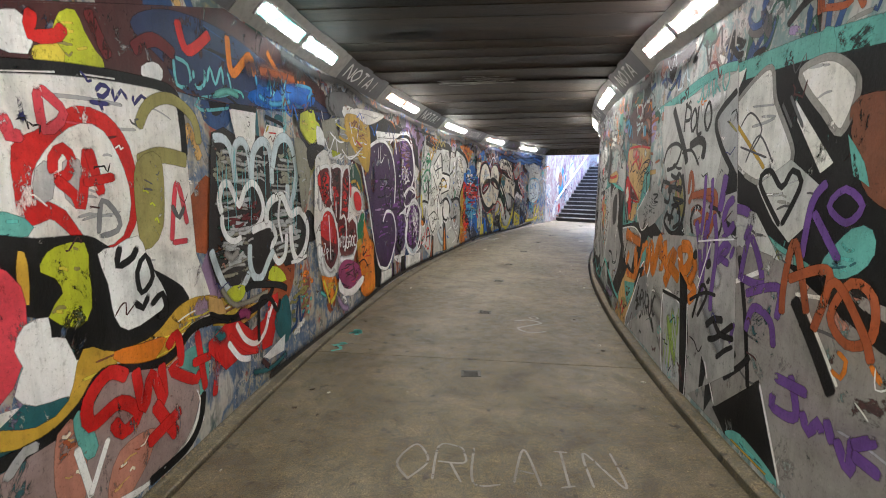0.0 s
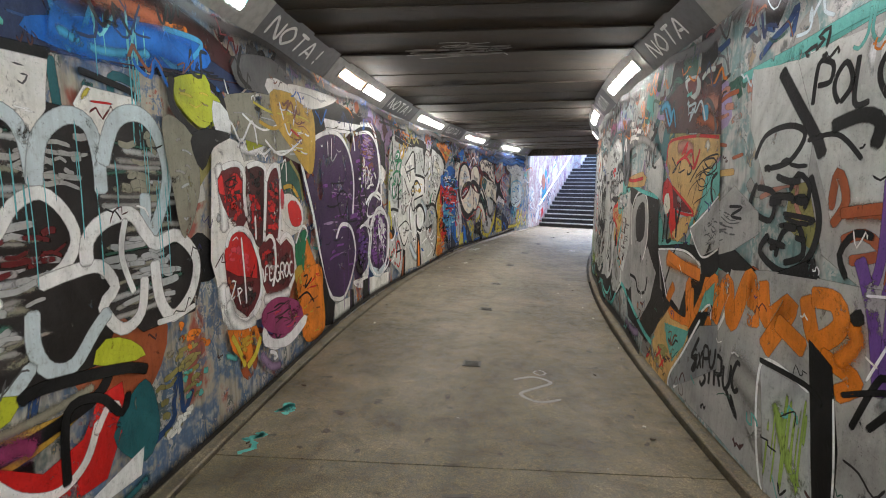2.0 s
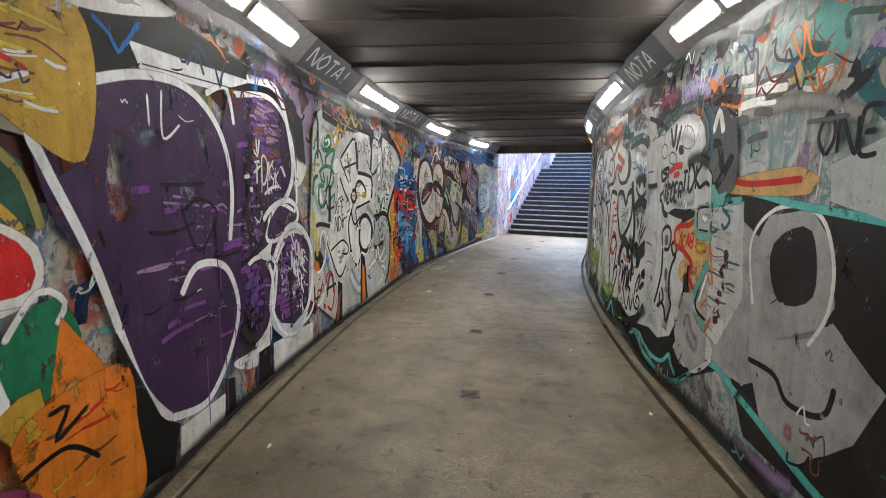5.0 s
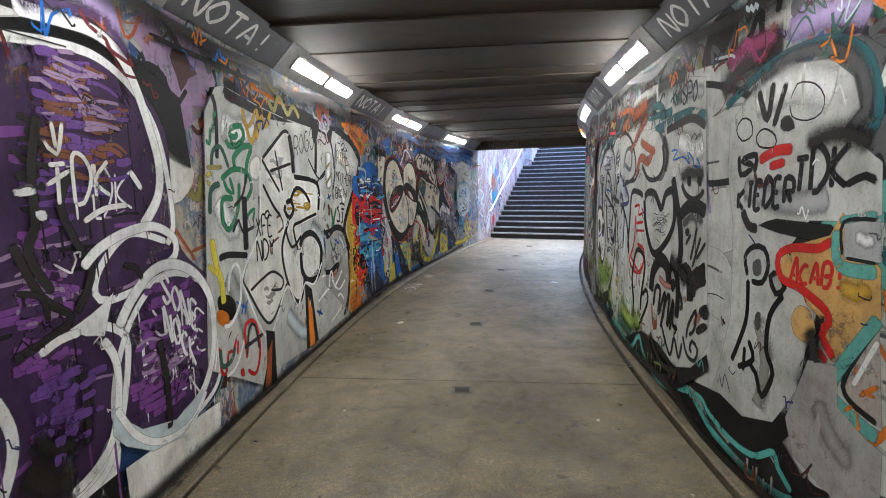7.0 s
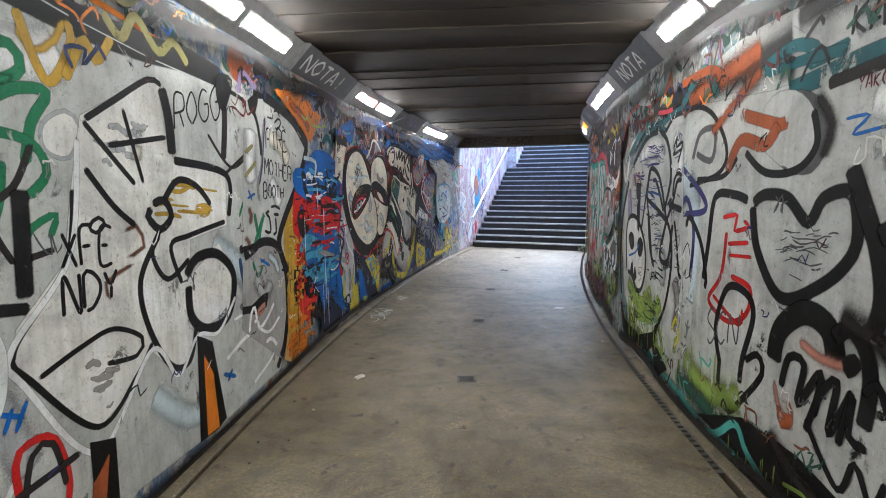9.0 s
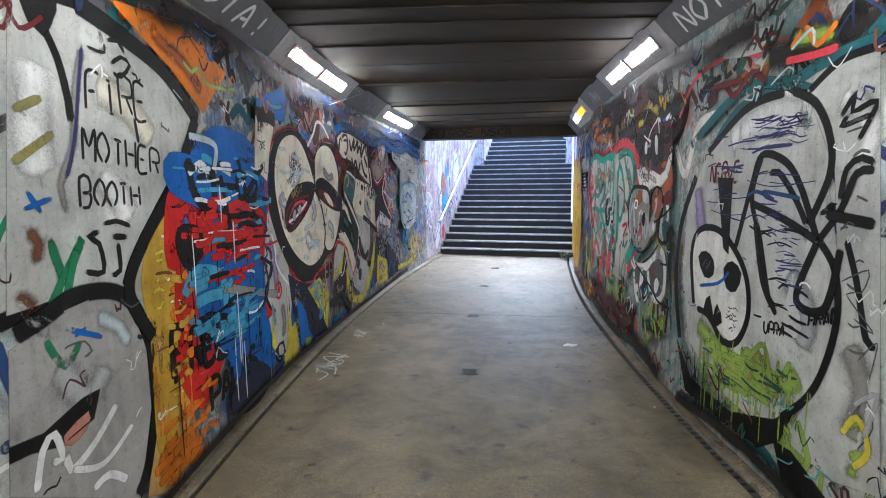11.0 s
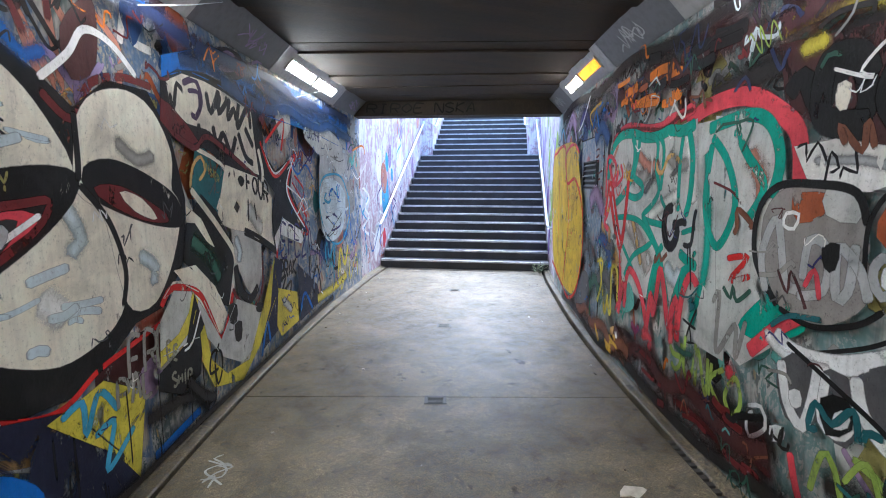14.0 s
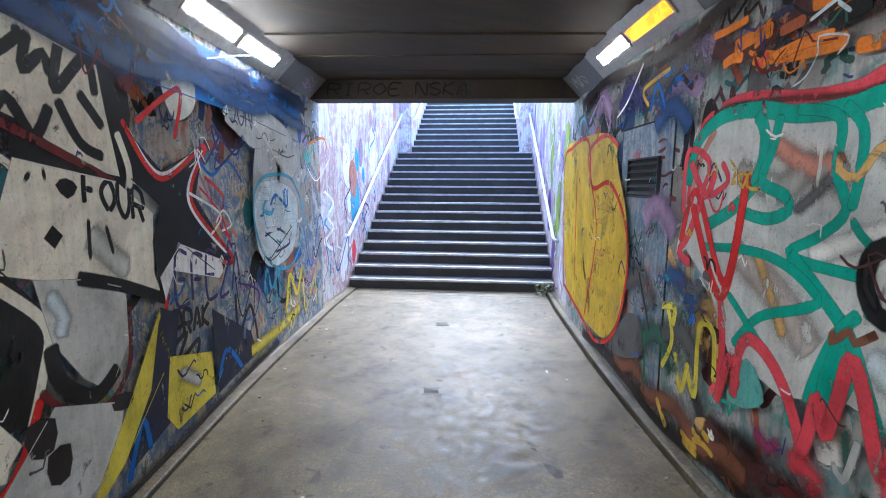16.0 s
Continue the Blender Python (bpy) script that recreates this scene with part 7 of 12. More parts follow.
line("black", 0.035, [(11.314, 1.7), (11.436, 1.489), (11.632, 1.76)])
line("lblue", 0.06, [(10.701, 1.036), (10.717, 0.764), (11, 0.774), (10.965, 0.982)])
line("lblue", 0.06, [(11.092, 0.99), (11.123, 0.704), (11.445, 0.883), (11.584, 0.609)])
line("lblue", 0.05, [(10.755, 0.659), (11.341, 0.678), (11.482, 0.478)])
line("paleblue", 0.04, [(10.791, 1.779), (11.059, 1.746), (10.974, 1.523)])
line("paleblue", 0.035, [(10.771, 1.607), (11.231, 1.593)])
words("black", 0.035, "FREE", (10.547, 0.563), (11.069, 0.546))
line("black", 0.03, [(11.296, 0.31), (11.399, 0.147)])
line("black", 0.025, [(11.816, 0.344), (11.909, 0.242), (11.798, 0.193), (11.719, 0.302)], True)
hatch("dblue", 0.035, 14, [(11.656, 0.42), (12.213, 0.58), (12.566, 0.17), (12.041, 0.099), (11.61, 0.07)])
fill("yellow", [(11.951, 0.321), (12.197, 0.437), (12.155, 0.07), (11.868, 0.073)], False)

piece(-1, "two tall cream eyes with black and red rims")
fill("black", [(11.78, 1.71), (11.90, 1.88), (12.10, 1.98), (12.34, 2.00), (12.56, 1.90), (12.72, 1.80), (12.93, 1.95), (13.22, 1.96), (13.40, 1.75), (13.50, 1.42), (13.45, 1.09), (13.24, 0.87), (12.99, 0.85), (12.75, 0.72), (12.56, 0.68), (12.34, 0.71), (12.13, 0.82), (11.93, 1.01), (11.78, 1.25), (11.74, 1.42)], False)
line("red", 0.029, [(12.39, 2.01), (12.10, 1.98), (11.90, 1.89), (11.77, 1.75), (11.71, 1.59), (11.72, 1.40), (11.82, 1.15), (11.99, 0.94), (12.25, 0.74), (12.50, 0.65), (12.72, 0.72), (12.93, 0.75), (13.23, 0.79)])
mist("maroon", 0.055, [(11.84, 1.85), (12.00, 1.94), (12.26, 2.00)])
line("dred", 0.039, [(12.56, 1.85), (12.71, 1.76), (12.83, 1.92), (13.04, 1.99), (13.27, 1.99)])
fill("cream", [(11.91, 1.75), (12.02, 1.87), (12.17, 1.93), (12.33, 1.93), (12.50, 1.83), (12.66, 1.63), (12.71, 1.51), (12.90, 1.30), (12.95, 1.04), (12.84, 0.88), (12.58, 0.82), (12.37, 0.88), (12.16, 1.01), (11.99, 1.19), (11.89, 1.42), (11.87, 1.60)])
fill("cream", [(12.74, 1.77), (12.85, 1.88), (13.06, 1.93), (13.25, 1.87), (13.39, 1.67), (13.37, 1.47), (13.45, 1.38), (13.34, 1.10), (13.16, 0.91), (12.98, 0.92), (12.91, 1.08), (12.84, 1.37), (12.70, 1.48), (12.71, 1.64)])
mist("greywhite", 0.144, [(11.93, 1.48), (12.01, 1.34), (12.06, 1.18)])
mist("paleblue", 0.129, [(11.98, 1.51), (12.00, 1.41), (12.09, 1.38)])
mist("paleblue", 0.128, [(12.61, 1.45), (12.70, 1.28), (12.58, 1.23)])
mist("paleblue", 0.128, [(13.03, 1.18), (13.18, 1.08), (13.12, 0.97)])
mist("stone", 0.121, [(12.93, 1.72), (13.10, 1.62), (13.26, 1.66)])
mist("white", 0.207, [(12.19, 1.79), (12.33, 1.65), (12.15, 1.53)])
mist("white", 0.191, [(12.45, 1.12), (12.60, 0.97)])
fill("black", [(12.03, 1.24), (12.03, 1.34), (12.14, 1.46), (12.32, 1.54), (12.57, 1.57), (12.71, 1.54), (12.67, 1.44), (12.48, 1.30), (12.22, 1.18), (12.08, 1.17)])
line("dred", 0.036, [(12.06, 1.20), (12.06, 1.31), (12.21, 1.41), (12.45, 1.44), (12.56, 1.44), (12.48, 1.34), (12.23, 1.21), (12.08, 1.17)])
fill("rose", [(12.11, 1.25), (12.14, 1.31), (12.25, 1.39), (12.44, 1.41), (12.49, 1.37), (12.38, 1.31), (12.19, 1.22)])
fill("soot", [(12.13, 1.28), (12.25, 1.36), (12.41, 1.38), (12.33, 1.28), (12.19, 1.23)])
line("white", 0.025, [(12.08, 1.24), (12.28, 1.29), (12.52, 1.40)])
fill("lgrey", [(12.18, 1.27), (12.21, 1.33), (12.25, 1.32), (12.22, 1.25)])
fill("lgrey", [(12.30, 1.31), (12.33, 1.37), (12.37, 1.35), (12.34, 1.30)])
fill("black", [(12.75, 1.57), (12.91, 1.61), (13.16, 1.55), (13.41, 1.43), (13.46, 1.28), (13.21, 1.30), (12.92, 1.39), (12.76, 1.47)])
fill("dred", [(12.80, 1.49), (12.97, 1.49), (13.22, 1.39), (13.34, 1.31), (13.13, 1.33), (12.89, 1.42)])
fill("cream", [(12.96, 1.47), (13.11, 1.43), (13.22, 1.33), (13.06, 1.38)])
line("black", 0.033, [(12.71, 1.51), (12.87, 1.34), (12.95, 1.11), (12.91, 0.94)])
line("black", 0.034, [(12.72, 1.80), (12.72, 1.60), (12.71, 1.51)])
words("black", 0.010, "DRUGS", (12.18, 1.61), (12.42, 1.64))
words("black", 0.008, "MATTER", (12.09, 1.53), (12.32, 1.58))
words("black", 0.010, "LOVE", (12.16, 1.72), (12.30, 1.75))
words("black", 0.010, "ALL BLAB", (12.15, 1.68), (12.32, 1.70))
words("olive", 0.012, "NASTY", (12.18, 1.42), (12.41, 1.48))
fill("cream", [(11.60, 2.00), (11.73, 2.00), (11.88, 1.96), (11.79, 1.78), (11.73, 1.57), (11.55, 1.65)], False)
mist("tan", 0.072, [(11.64, 1.95), (11.75, 1.95)])
words("maroon", 0.007, "BEZMA", (11.62, 1.90), (11.71, 1.94))
words("dgrey", 0.007, "KERO", (11.62, 1.88), (11.69, 1.90))
words("dgrey", 0.010, "OKE", (11.64, 1.77), (11.74, 1.80))
line("dteal", 0.007, [(11.58, 1.85), (11.66, 1.83), (11.60, 1.84), (11.71, 1.83)])
fill("blue", [(11.62, 2.11), (12.11, 2.30), (12.17, 2.20), (12.08, 2.03), (11.89, 2.03), (11.74, 2.08), (11.61, 2.07)], False)
mist("lblue", 0.066, [(11.75, 2.14), (11.90, 2.11), (12.09, 2.15)])
line("black", 0.105, [(11.60, 2.01), (11.76, 2.03), (11.92, 2.01)])
mist("soot", 0.167, [(12.17, 2.18), (12.41, 2.17), (12.55, 2.13)])
line("dred", 0.036, [(12.19, 2.11), (12.30, 1.99), (12.45, 2.13), (12.53, 2.01)])
line("dred", 0.035, [(12.32, 2.17), (12.61, 2.20), (12.64, 2.09)])
mist("blue", 0.106, [(12.39, 2.06), (12.52, 1.95), (12.64, 2.03)])
line("greywhite", 0.029, [(12.27, 2.08), (12.39, 2.06)])
fill("maroon", [(12.70, 2.10), (12.88, 2.27), (12.87, 2.01), (12.73, 1.92)])
line("white", 0.034, [(12.56, 1.88), (12.72, 2.01), (12.82, 2.13), (12.98, 2.12), (13.15, 2.01)])
fill("greywhite", [(11.72, 1.36), (11.85, 1.12), (12.04, 0.88), (12.08, 0.65), (12.03, 0.40), (11.92, 0.20), (11.73, 0.28), (11.64, 0.62), (11.61, 0.97)], False)
mist("lilac", 0.132, [(11.71, 1.15), (11.79, 0.91), (11.82, 0.71)])
mist("stone", 0.108, [(11.88, 0.64), (11.92, 0.46), (11.87, 0.34)])
line("white", 0.027, [(11.75, 1.21), (11.81, 1.06), (11.82, 0.95), (11.94, 0.82), (12.11, 0.71), (12.27, 0.73)])
line("red", 0.018, [(11.47, 1.08), (11.56, 1.12), (11.71, 1.11), (11.88, 1.12)])
line("aubergine", 0.026, [(11.51, 1.38), (11.59, 1.32), (11.69, 1.22), (11.61, 1.20)])
line("indigo", 0.021, [(11.58, 1.08), (11.63, 1.13), (11.67, 1.04), (11.60, 1.00), (11.66, 0.96), (11.61, 0.91), (11.59, 1.00)])
line("aubergine", 0.025, [(11.65, 1.10), (11.74, 1.04), (11.70, 0.90), (11.64, 0.81)])
line("red", 0.023, [(11.79, 0.72), (11.80, 0.79), (11.87, 0.79), (11.88, 0.71), (11.83, 0.68)], True)
fill("red", [(11.83, 0.76), (11.85, 0.76), (11.85, 0.73), (11.83, 0.73)])
fill("red", [(11.57, 0.70), (11.67, 0.67), (11.69, 0.59), (11.61, 0.60)])
fill("red", [(11.73, 0.62), (11.76, 0.61), (11.75, 0.59), (11.73, 0.60)])
mist("cyan", 0.053, [(11.70, 0.70), (11.74, 0.56), (11.76, 0.48)])
mist("olivegrey", 0.065, [(11.66, 0.76), (11.74, 0.75)])
fill("yellow", [(12.03, 0.59), (12.05, 0.39), (12.17, 0.20), (12.11, 0.07), (11.88, 0.17), (11.95, 0.28)], False)
fill("yellow", [(11.71, 0.56), (11.74, 0.39), (11.77, 0.25), (11.68, 0.36)], False)
fill("black", [(11.72, 0.31), (11.80, 0.33), (11.88, 0.33), (11.91, 0.23), (11.82, 0.22)], False)
fill("greywhite", [(11.80, 0.31), (11.86, 0.30), (11.87, 0.24), (11.80, 0.25)])
fill("dnavy", [(12.03, 0.83), (12.20, 0.74), (12.55, 0.62), (12.83, 0.26), (12.92, 0.10), (12.67, 0.12), (12.48, 0.15), (12.25, 0.09), (12.20, 0.24), (12.09, 0.54)], False)
fill("blue", [(12.20, 0.57), (12.36, 0.44), (12.44, 0.24), (12.59, 0.08), (12.37, 0.18), (12.26, 0.15), (12.22, 0.35)])
fill("lime2", [(12.35, 0.19), (12.48, 0.16), (12.45, 0.12), (12.36, 0.13)])
fill("yellow", [(12.44, 0.63), (12.74, 0.66), (13.01, 0.49), (12.92, 0.10), (12.76, 0.33)], False)
line("lblue", 0.034, [(12.49, 0.61), (12.61, 0.63), (12.62, 0.49), (12.71, 0.63), (12.82, 0.49)])
line("lblue", 0.035, [(12.65, 0.45), (12.78, 0.46), (12.72, 0.27), (12.92, 0.37)])
words("stone", 0.026, "FREE", (12.91, 0.60), (13.38, 0.54))
words("stone", 0.025, "PALSTIP", (12.82, 0.49), (13.46, 0.41))
mist("soot", 0.192, [(12.99, 0.34), (13.44, 0.26), (13.63, 0.09)])
line("blue", 0.055, [(13.04, 0.12), (13.32, 0.13), (13.52, 0.14)])

piece(-1, "red, blue and black scribble field")
fill("red", [(10.597, 1.49), (10.829, 1.467), (11.022, 1.373), (10.887, 1.176), (10.788, 1.156), (10.551, 1.143)])
hatch("dred", 0.011, 9, [(10.597, 1.49), (10.829, 1.467), (11.022, 1.373), (10.887, 1.176), (10.788, 1.156), (10.551, 1.143)])
hatch("rose", 0.011, 9, [(10.597, 1.49), (10.829, 1.467), (11.022, 1.373), (10.887, 1.176), (10.788, 1.156), (10.551, 1.143)])
fill("blue", [(10.622, 1.673), (11.003, 1.633), (11.453, 1.42), (11.559, 0.857), (11.6, 0.406), (11.295, 0.294), (10.829, 0.768), (10.775, 1.079), (11.06, 1.21), (10.915, 1.381), (10.6, 1.507)])
hatch("navy", 0.011, 9, [(10.622, 1.673), (11.003, 1.633), (11.453, 1.42), (11.559, 0.857), (11.6, 0.406), (11.295, 0.294), (10.829, 0.768), (10.775, 1.079), (11.06, 1.21), (10.915, 1.381), (10.6, 1.507)])
hatch("lblue", 0.011, 9, [(10.622, 1.673), (11.003, 1.633), (11.453, 1.42), (11.559, 0.857), (11.6, 0.406), (11.295, 0.294), (10.829, 0.768), (10.775, 1.079), (11.06, 1.21), (10.915, 1.381), (10.6, 1.507)])
fill("red", [(11.151, 1.41), (11.498, 1.418), (11.597, 1.119), (11.05, 1.142), (10.946, 1.229)])
hatch("dred", 0.011, 5, [(11.151, 1.41), (11.498, 1.418), (11.597, 1.119), (11.05, 1.142), (10.946, 1.229)])
hatch("rose", 0.011, 5, [(11.151, 1.41), (11.498, 1.418), (11.597, 1.119), (11.05, 1.142), (10.946, 1.229)])
hatch("orange", 0.035, 16, [(10.542, 1.077), (10.682, 1.03), (10.676, 0.84), (10.514, 0.881)])
fill("red", [(10.618, 1.124), (10.724, 1.016), (10.776, 0.751), (10.682, 0.718), (10.584, 0.883)])
hatch("dred", 0.011, 4, [(10.618, 1.124), (10.724, 1.016), (10.776, 0.751), (10.682, 0.718), (10.584, 0.883)])
hatch("rose", 0.011, 4, [(10.618, 1.124), (10.724, 1.016), (10.776, 0.751), (10.682, 0.718), (10.584, 0.883)])
line("lblue", 0.07, [(10.654, 0.964), (10.775, 1.079), (11.032, 1.007), (11.066, 0.804)])
line("lblue", 0.06, [(10.679, 0.858), (10.959, 0.707), (11.312, 0.709)])
line("lblue", 0.06, [(11.125, 0.981), (11.185, 0.654), (11.37, 0.827)])
line("stone", 0.06, [(11.021, 0.94), (11.819, 0.716)])
line("black", 0.06, [(10.772, 1.672), (10.81, 1.487), (10.993, 1.375), (11.003, 1.633)])
line("black", 0.05, [(11.082, 1.593), (11.183, 1.164), (11.06, 1.21)])
line("black", 0.045, [(11.281, 1.602), (11.336, 1.451), (11.675, 1.677)])
line("black", 0.03, [(11.438, 1.608), (11.559, 1.529), (11.433, 1.421), (11.367, 1.528)], True)
fill("black", [(10.644, 1.315), (10.808, 1.311), (10.866, 1.221), (10.733, 1.091), (10.628, 1.193)])
words("black", 0.04, "FREE", (10.528, 0.603), (11.096, 0.541))
words("black", 0.04, "PALAS", (10.84, 0.267), (11.432, 0.304))
line("white", 0.04, [(10.758, 1.58), (10.902, 1.646), (10.964, 1.547)])
fill("dnavy", [(11.306, 0.374), (11.625, 0.198), (11.497, 0.07), (11.259, 0.07), (11.049, 0.209)])

piece(-1, "black, cream and yellow letters with white brushwork and a dark star")
fill("blue", [(13.37, 2.17), (13.91, 2.37), (14.46, 2.39), (15.17, 2.41), (16.26, 2.37), (17.27, 2.42), (17.22, 1.96), (15.96, 2.06), (14.60, 2.07), (13.96, 2.16), (13.62, 2.16), (13.36, 2.07)], False)
mist("dblue", 0.162, [(13.52, 2.21), (13.97, 2.22), (14.61, 2.14)])
mist("navy", 0.246, [(14.35, 2.36), (15.15, 2.25), (16.54, 2.25)])
fill("soot", [(13.94, 2.34), (14.12, 2.42), (14.36, 2.42), (14.37, 2.29), (14.14, 2.24)])
fill("mauve", [(13.98, 2.32), (14.16, 2.41), (14.33, 2.38), (14.24, 2.30), (14.03, 2.26)])
line("lilac", 0.027, [(14.46, 2.39), (14.66, 2.47), (14.75, 2.47)])
fill("black", [(13.35, 2.05), (13.51, 2.13), (13.78, 2.18), (14.22, 2.18), (14.67, 2.08), (14.68, 1.87), (14.60, 1.51), (14.24, 1.54), (13.82, 1.72), (13.62, 1.71), (13.41, 1.77), (13.32, 1.82)], False)
fill("cream", [(13.40, 2.05), (13.56, 2.12), (13.81, 2.13), (14.08, 2.11), (14.48, 2.05), (14.51, 1.85), (14.57, 1.58), (14.36, 1.61), (14.08, 1.77), (13.80, 1.85), (13.58, 1.86), (13.43, 1.92)], False)
fill("dred", [(13.34, 1.95), (13.41, 1.93), (13.58, 1.84), (13.69, 1.76), (13.59, 1.73), (13.43, 1.77), (13.32, 1.84)], False)
line("black", 0.034, [(13.42, 2.01), (13.45, 1.92), (13.50, 2.06), (13.57, 2.01)])
line("aubergine", 0.039, [(13.55, 2.07), (13.70, 2.12), (13.76, 2.01), (13.68, 1.90), (13.62, 1.93)])
line("aubergine", 0.029, [(13.60, 2.04), (13.73, 2.05), (13.73, 1.93)])
line("black", 0.047, [(13.82, 2.09), (13.87, 1.96), (13.99, 2.12), (13.92, 1.98)])
line("black", 0.044, [(14.01, 2.10), (13.97, 1.97), (14.09, 2.06), (14.08, 2.10)])
line("black", 0.047, [(14.14, 2.10), (14.10, 1.95), (14.20, 2.03), (14.22, 1.94)])
line("black", 0.051, [(14.29, 2.12), (14.24, 1.91), (14.42, 2.07), (14.46, 1.91)])
line("black", 0.043, [(13.71, 1.88), (13.72, 1.76), (13.81, 1.75), (13.84, 1.85)])
line("black", 0.051, [(13.88, 1.89), (13.93, 1.76), (14.02, 1.84), (14.12, 1.72), (14.21, 1.85)])
line("black", 0.051, [(14.24, 1.88), (14.35, 1.71), (14.49, 1.66)])
line("black", 0.053, [(14.35, 1.93), (14.50, 1.78)])
fill("dteal", [(13.65, 1.71), (13.75, 1.72), (14.01, 1.60), (13.87, 1.33), (13.74, 1.34), (13.56, 1.47)], False)
line("cream", 0.030, [(13.65, 1.72), (14.01, 1.60), (13.87, 1.33)])
line("tan", 0.026, [(13.56, 1.47), (13.61, 1.61), (13.71, 1.67), (13.75, 1.59), (13.66, 1.52)])
words("olive", 0.010, "MISTER", (13.75, 1.59), (13.93, 1.50))
hatch("olive", 0.008, 8, [(13.42, 1.76), (13.59, 1.75), (13.56, 1.52), (13.48, 1.52)])
line("dred", 0.040, [(13.43, 1.78), (13.65, 1.72), (13.80, 1.80), (14.11, 1.71), (14.54, 1.55)])
fill("cream", [(14.02, 1.63), (14.54, 1.55), (14.80, 1.39), (14.77, 1.08), (14.86, 0.91), (14.48, 1.09), (14.25, 1.14), (13.86, 1.26)], False)
mist("greywhite", 0.210, [(14.33, 1.35), (14.49, 1.20), (14.61, 1.11)])
line("black", 0.023, [(14.05, 1.54), (14.09, 1.60)])
line("black", 0.019, [(14.14, 1.62), (14.15, 1.54)])
fill("black", [(14.20, 1.54), (14.25, 1.56), (14.30, 1.53), (14.25, 1.49)])
words("black", 0.028, "FOUR", (14.34, 1.46), (14.75, 1.34))
line("black", 0.022, [(14.35, 1.41), (14.34, 1.21)])
line("black", 0.022, [(14.45, 1.37), (14.49, 1.21)])
fill("black", [(14.16, 1.38), (14.20, 1.34), (14.16, 1.30), (14.12, 1.34)], False)
fill("black", [(13.49, 1.27), (13.68, 1.44), (13.85, 1.33), (14.08, 1.06), (14.09, 0.94), (13.98, 0.66), (13.77, 0.74), (13.61, 0.95), (13.44, 1.07)], False)
mist("dgreen", 0.195, [(13.52, 1.19), (13.73, 1.05), (13.87, 0.85)])
line("cream", 0.047, [(13.56, 1.48), (13.70, 1.37), (13.89, 1.21), (14.08, 1.01), (14.04, 0.82), (13.95, 0.61)])
fill("cream", [(13.50, 1.38), (13.66, 1.29), (13.80, 1.10), (13.71, 1.16), (13.59, 1.28), (13.50, 1.29)], False)
fill("cream", [(13.20, 0.89), (13.32, 0.97), (13.49, 0.95), (13.70, 0.82), (13.88, 0.63), (13.85, 0.53), (13.75, 0.57), (13.59, 0.80), (13.42, 0.91), (13.29, 0.92)], False)
fill("cream", [(13.34, 1.03), (13.56, 1.02), (13.78, 0.84), (13.92, 0.62), (13.80, 0.52), (13.60, 0.85), (13.43, 0.94)], False)
line("red", 0.042, [(13.19, 0.86), (13.29, 0.94), (13.45, 0.91), (13.60, 0.83), (13.72, 0.64), (13.81, 0.49), (13.92, 0.56), (14.03, 0.76)])
fill("greywhite", [(14.05, 1.19), (14.30, 1.14), (14.54, 1.05), (14.54, 0.79), (14.38, 0.61), (14.25, 0.73), (14.11, 0.93)], False)
mist("paleblue", 0.123, [(14.09, 1.15), (14.17, 1.01), (14.11, 0.93)])
line("black", 0.078, [(14.09, 0.94), (14.12, 0.77), (14.29, 0.63), (14.46, 0.70)])
line("black", 0.065, [(14.25, 1.16), (14.54, 1.06), (14.90, 0.90)])
line("dred", 0.035, [(14.02, 0.78), (14.13, 0.65), (14.35, 0.55), (14.53, 0.68), (14.56, 0.97)])
fill("greywhite", [(13.18, 0.79), (13.32, 0.92), (13.51, 0.87), (13.68, 0.66), (13.82, 0.47), (14.08, 0.68), (14.47, 0.51), (14.37, 0.25), (14.12, 0.20), (13.84, 0.35), (13.63, 0.57), (13.47, 0.60), (13.30, 0.60), (13.16, 0.61)], False)
fill("yellow", [(13.51, 0.87), (13.56, 0.81), (13.48, 0.67), (13.30, 0.60), (13.15, 0.56), (13.16, 0.63), (13.34, 0.67), (13.46, 0.76)], False)
fill("black", [(13.53, 0.85), (13.61, 0.64), (13.53, 0.36), (13.32, 0.33), (13.13, 0.44), (13.14, 0.52), (13.41, 0.59)], False)
fill("yellow", [(13.57, 0.60), (13.61, 0.64), (13.68, 0.38), (13.87, 0.21), (14.23, 0.17), (14.54, 0.52), (14.81, 0.88), (14.86, 0.58), (14.43, 0.22), (14.11, 0.07), (13.70, 0.20), (13.58, 0.41)], False)
line("white", 0.018, [(13.37, 0.56), (13.47, 0.58), (13.59, 0.75)])
fill("soot", [(13.95, 0.67), (14.07, 0.64), (14.05, 0.53), (13.96, 0.55)])
fill("soot", [(14.03, 0.51), (14.13, 0.50), (14.11, 0.38), (14.03, 0.40)])
fill("soot", [(14.41, 0.56), (14.53, 0.53), (14.50, 0.48), (14.40, 0.51)])
line("black", 0.022, [(13.79, 0.47), (13.72, 0.36), (13.74, 0.20), (13.81, 0.28), (13.80, 0.40), (13.69, 0.43), (13.65, 0.31), (13.77, 0.30)])
words("olivegrey", 0.019, "EE", (13.22, 0.58), (13.33, 0.53))
words("olivegrey", 0.018, "SHIP", (13.25, 0.40), (13.45, 0.36))
mist("soot", 0.191, [(13.38, 0.40), (13.58, 0.19), (13.73, 0.12)])
fill("black", [(14.60, 1.83), (14.90, 1.61), (15.37, 1.77), (15.23, 1.46), (15.66, 1.01), (15.48, 0.94), (15.02, 1.22), (14.82, 0.92), (14.79, 1.24), (14.88, 1.43), (14.64, 1.58)], False)
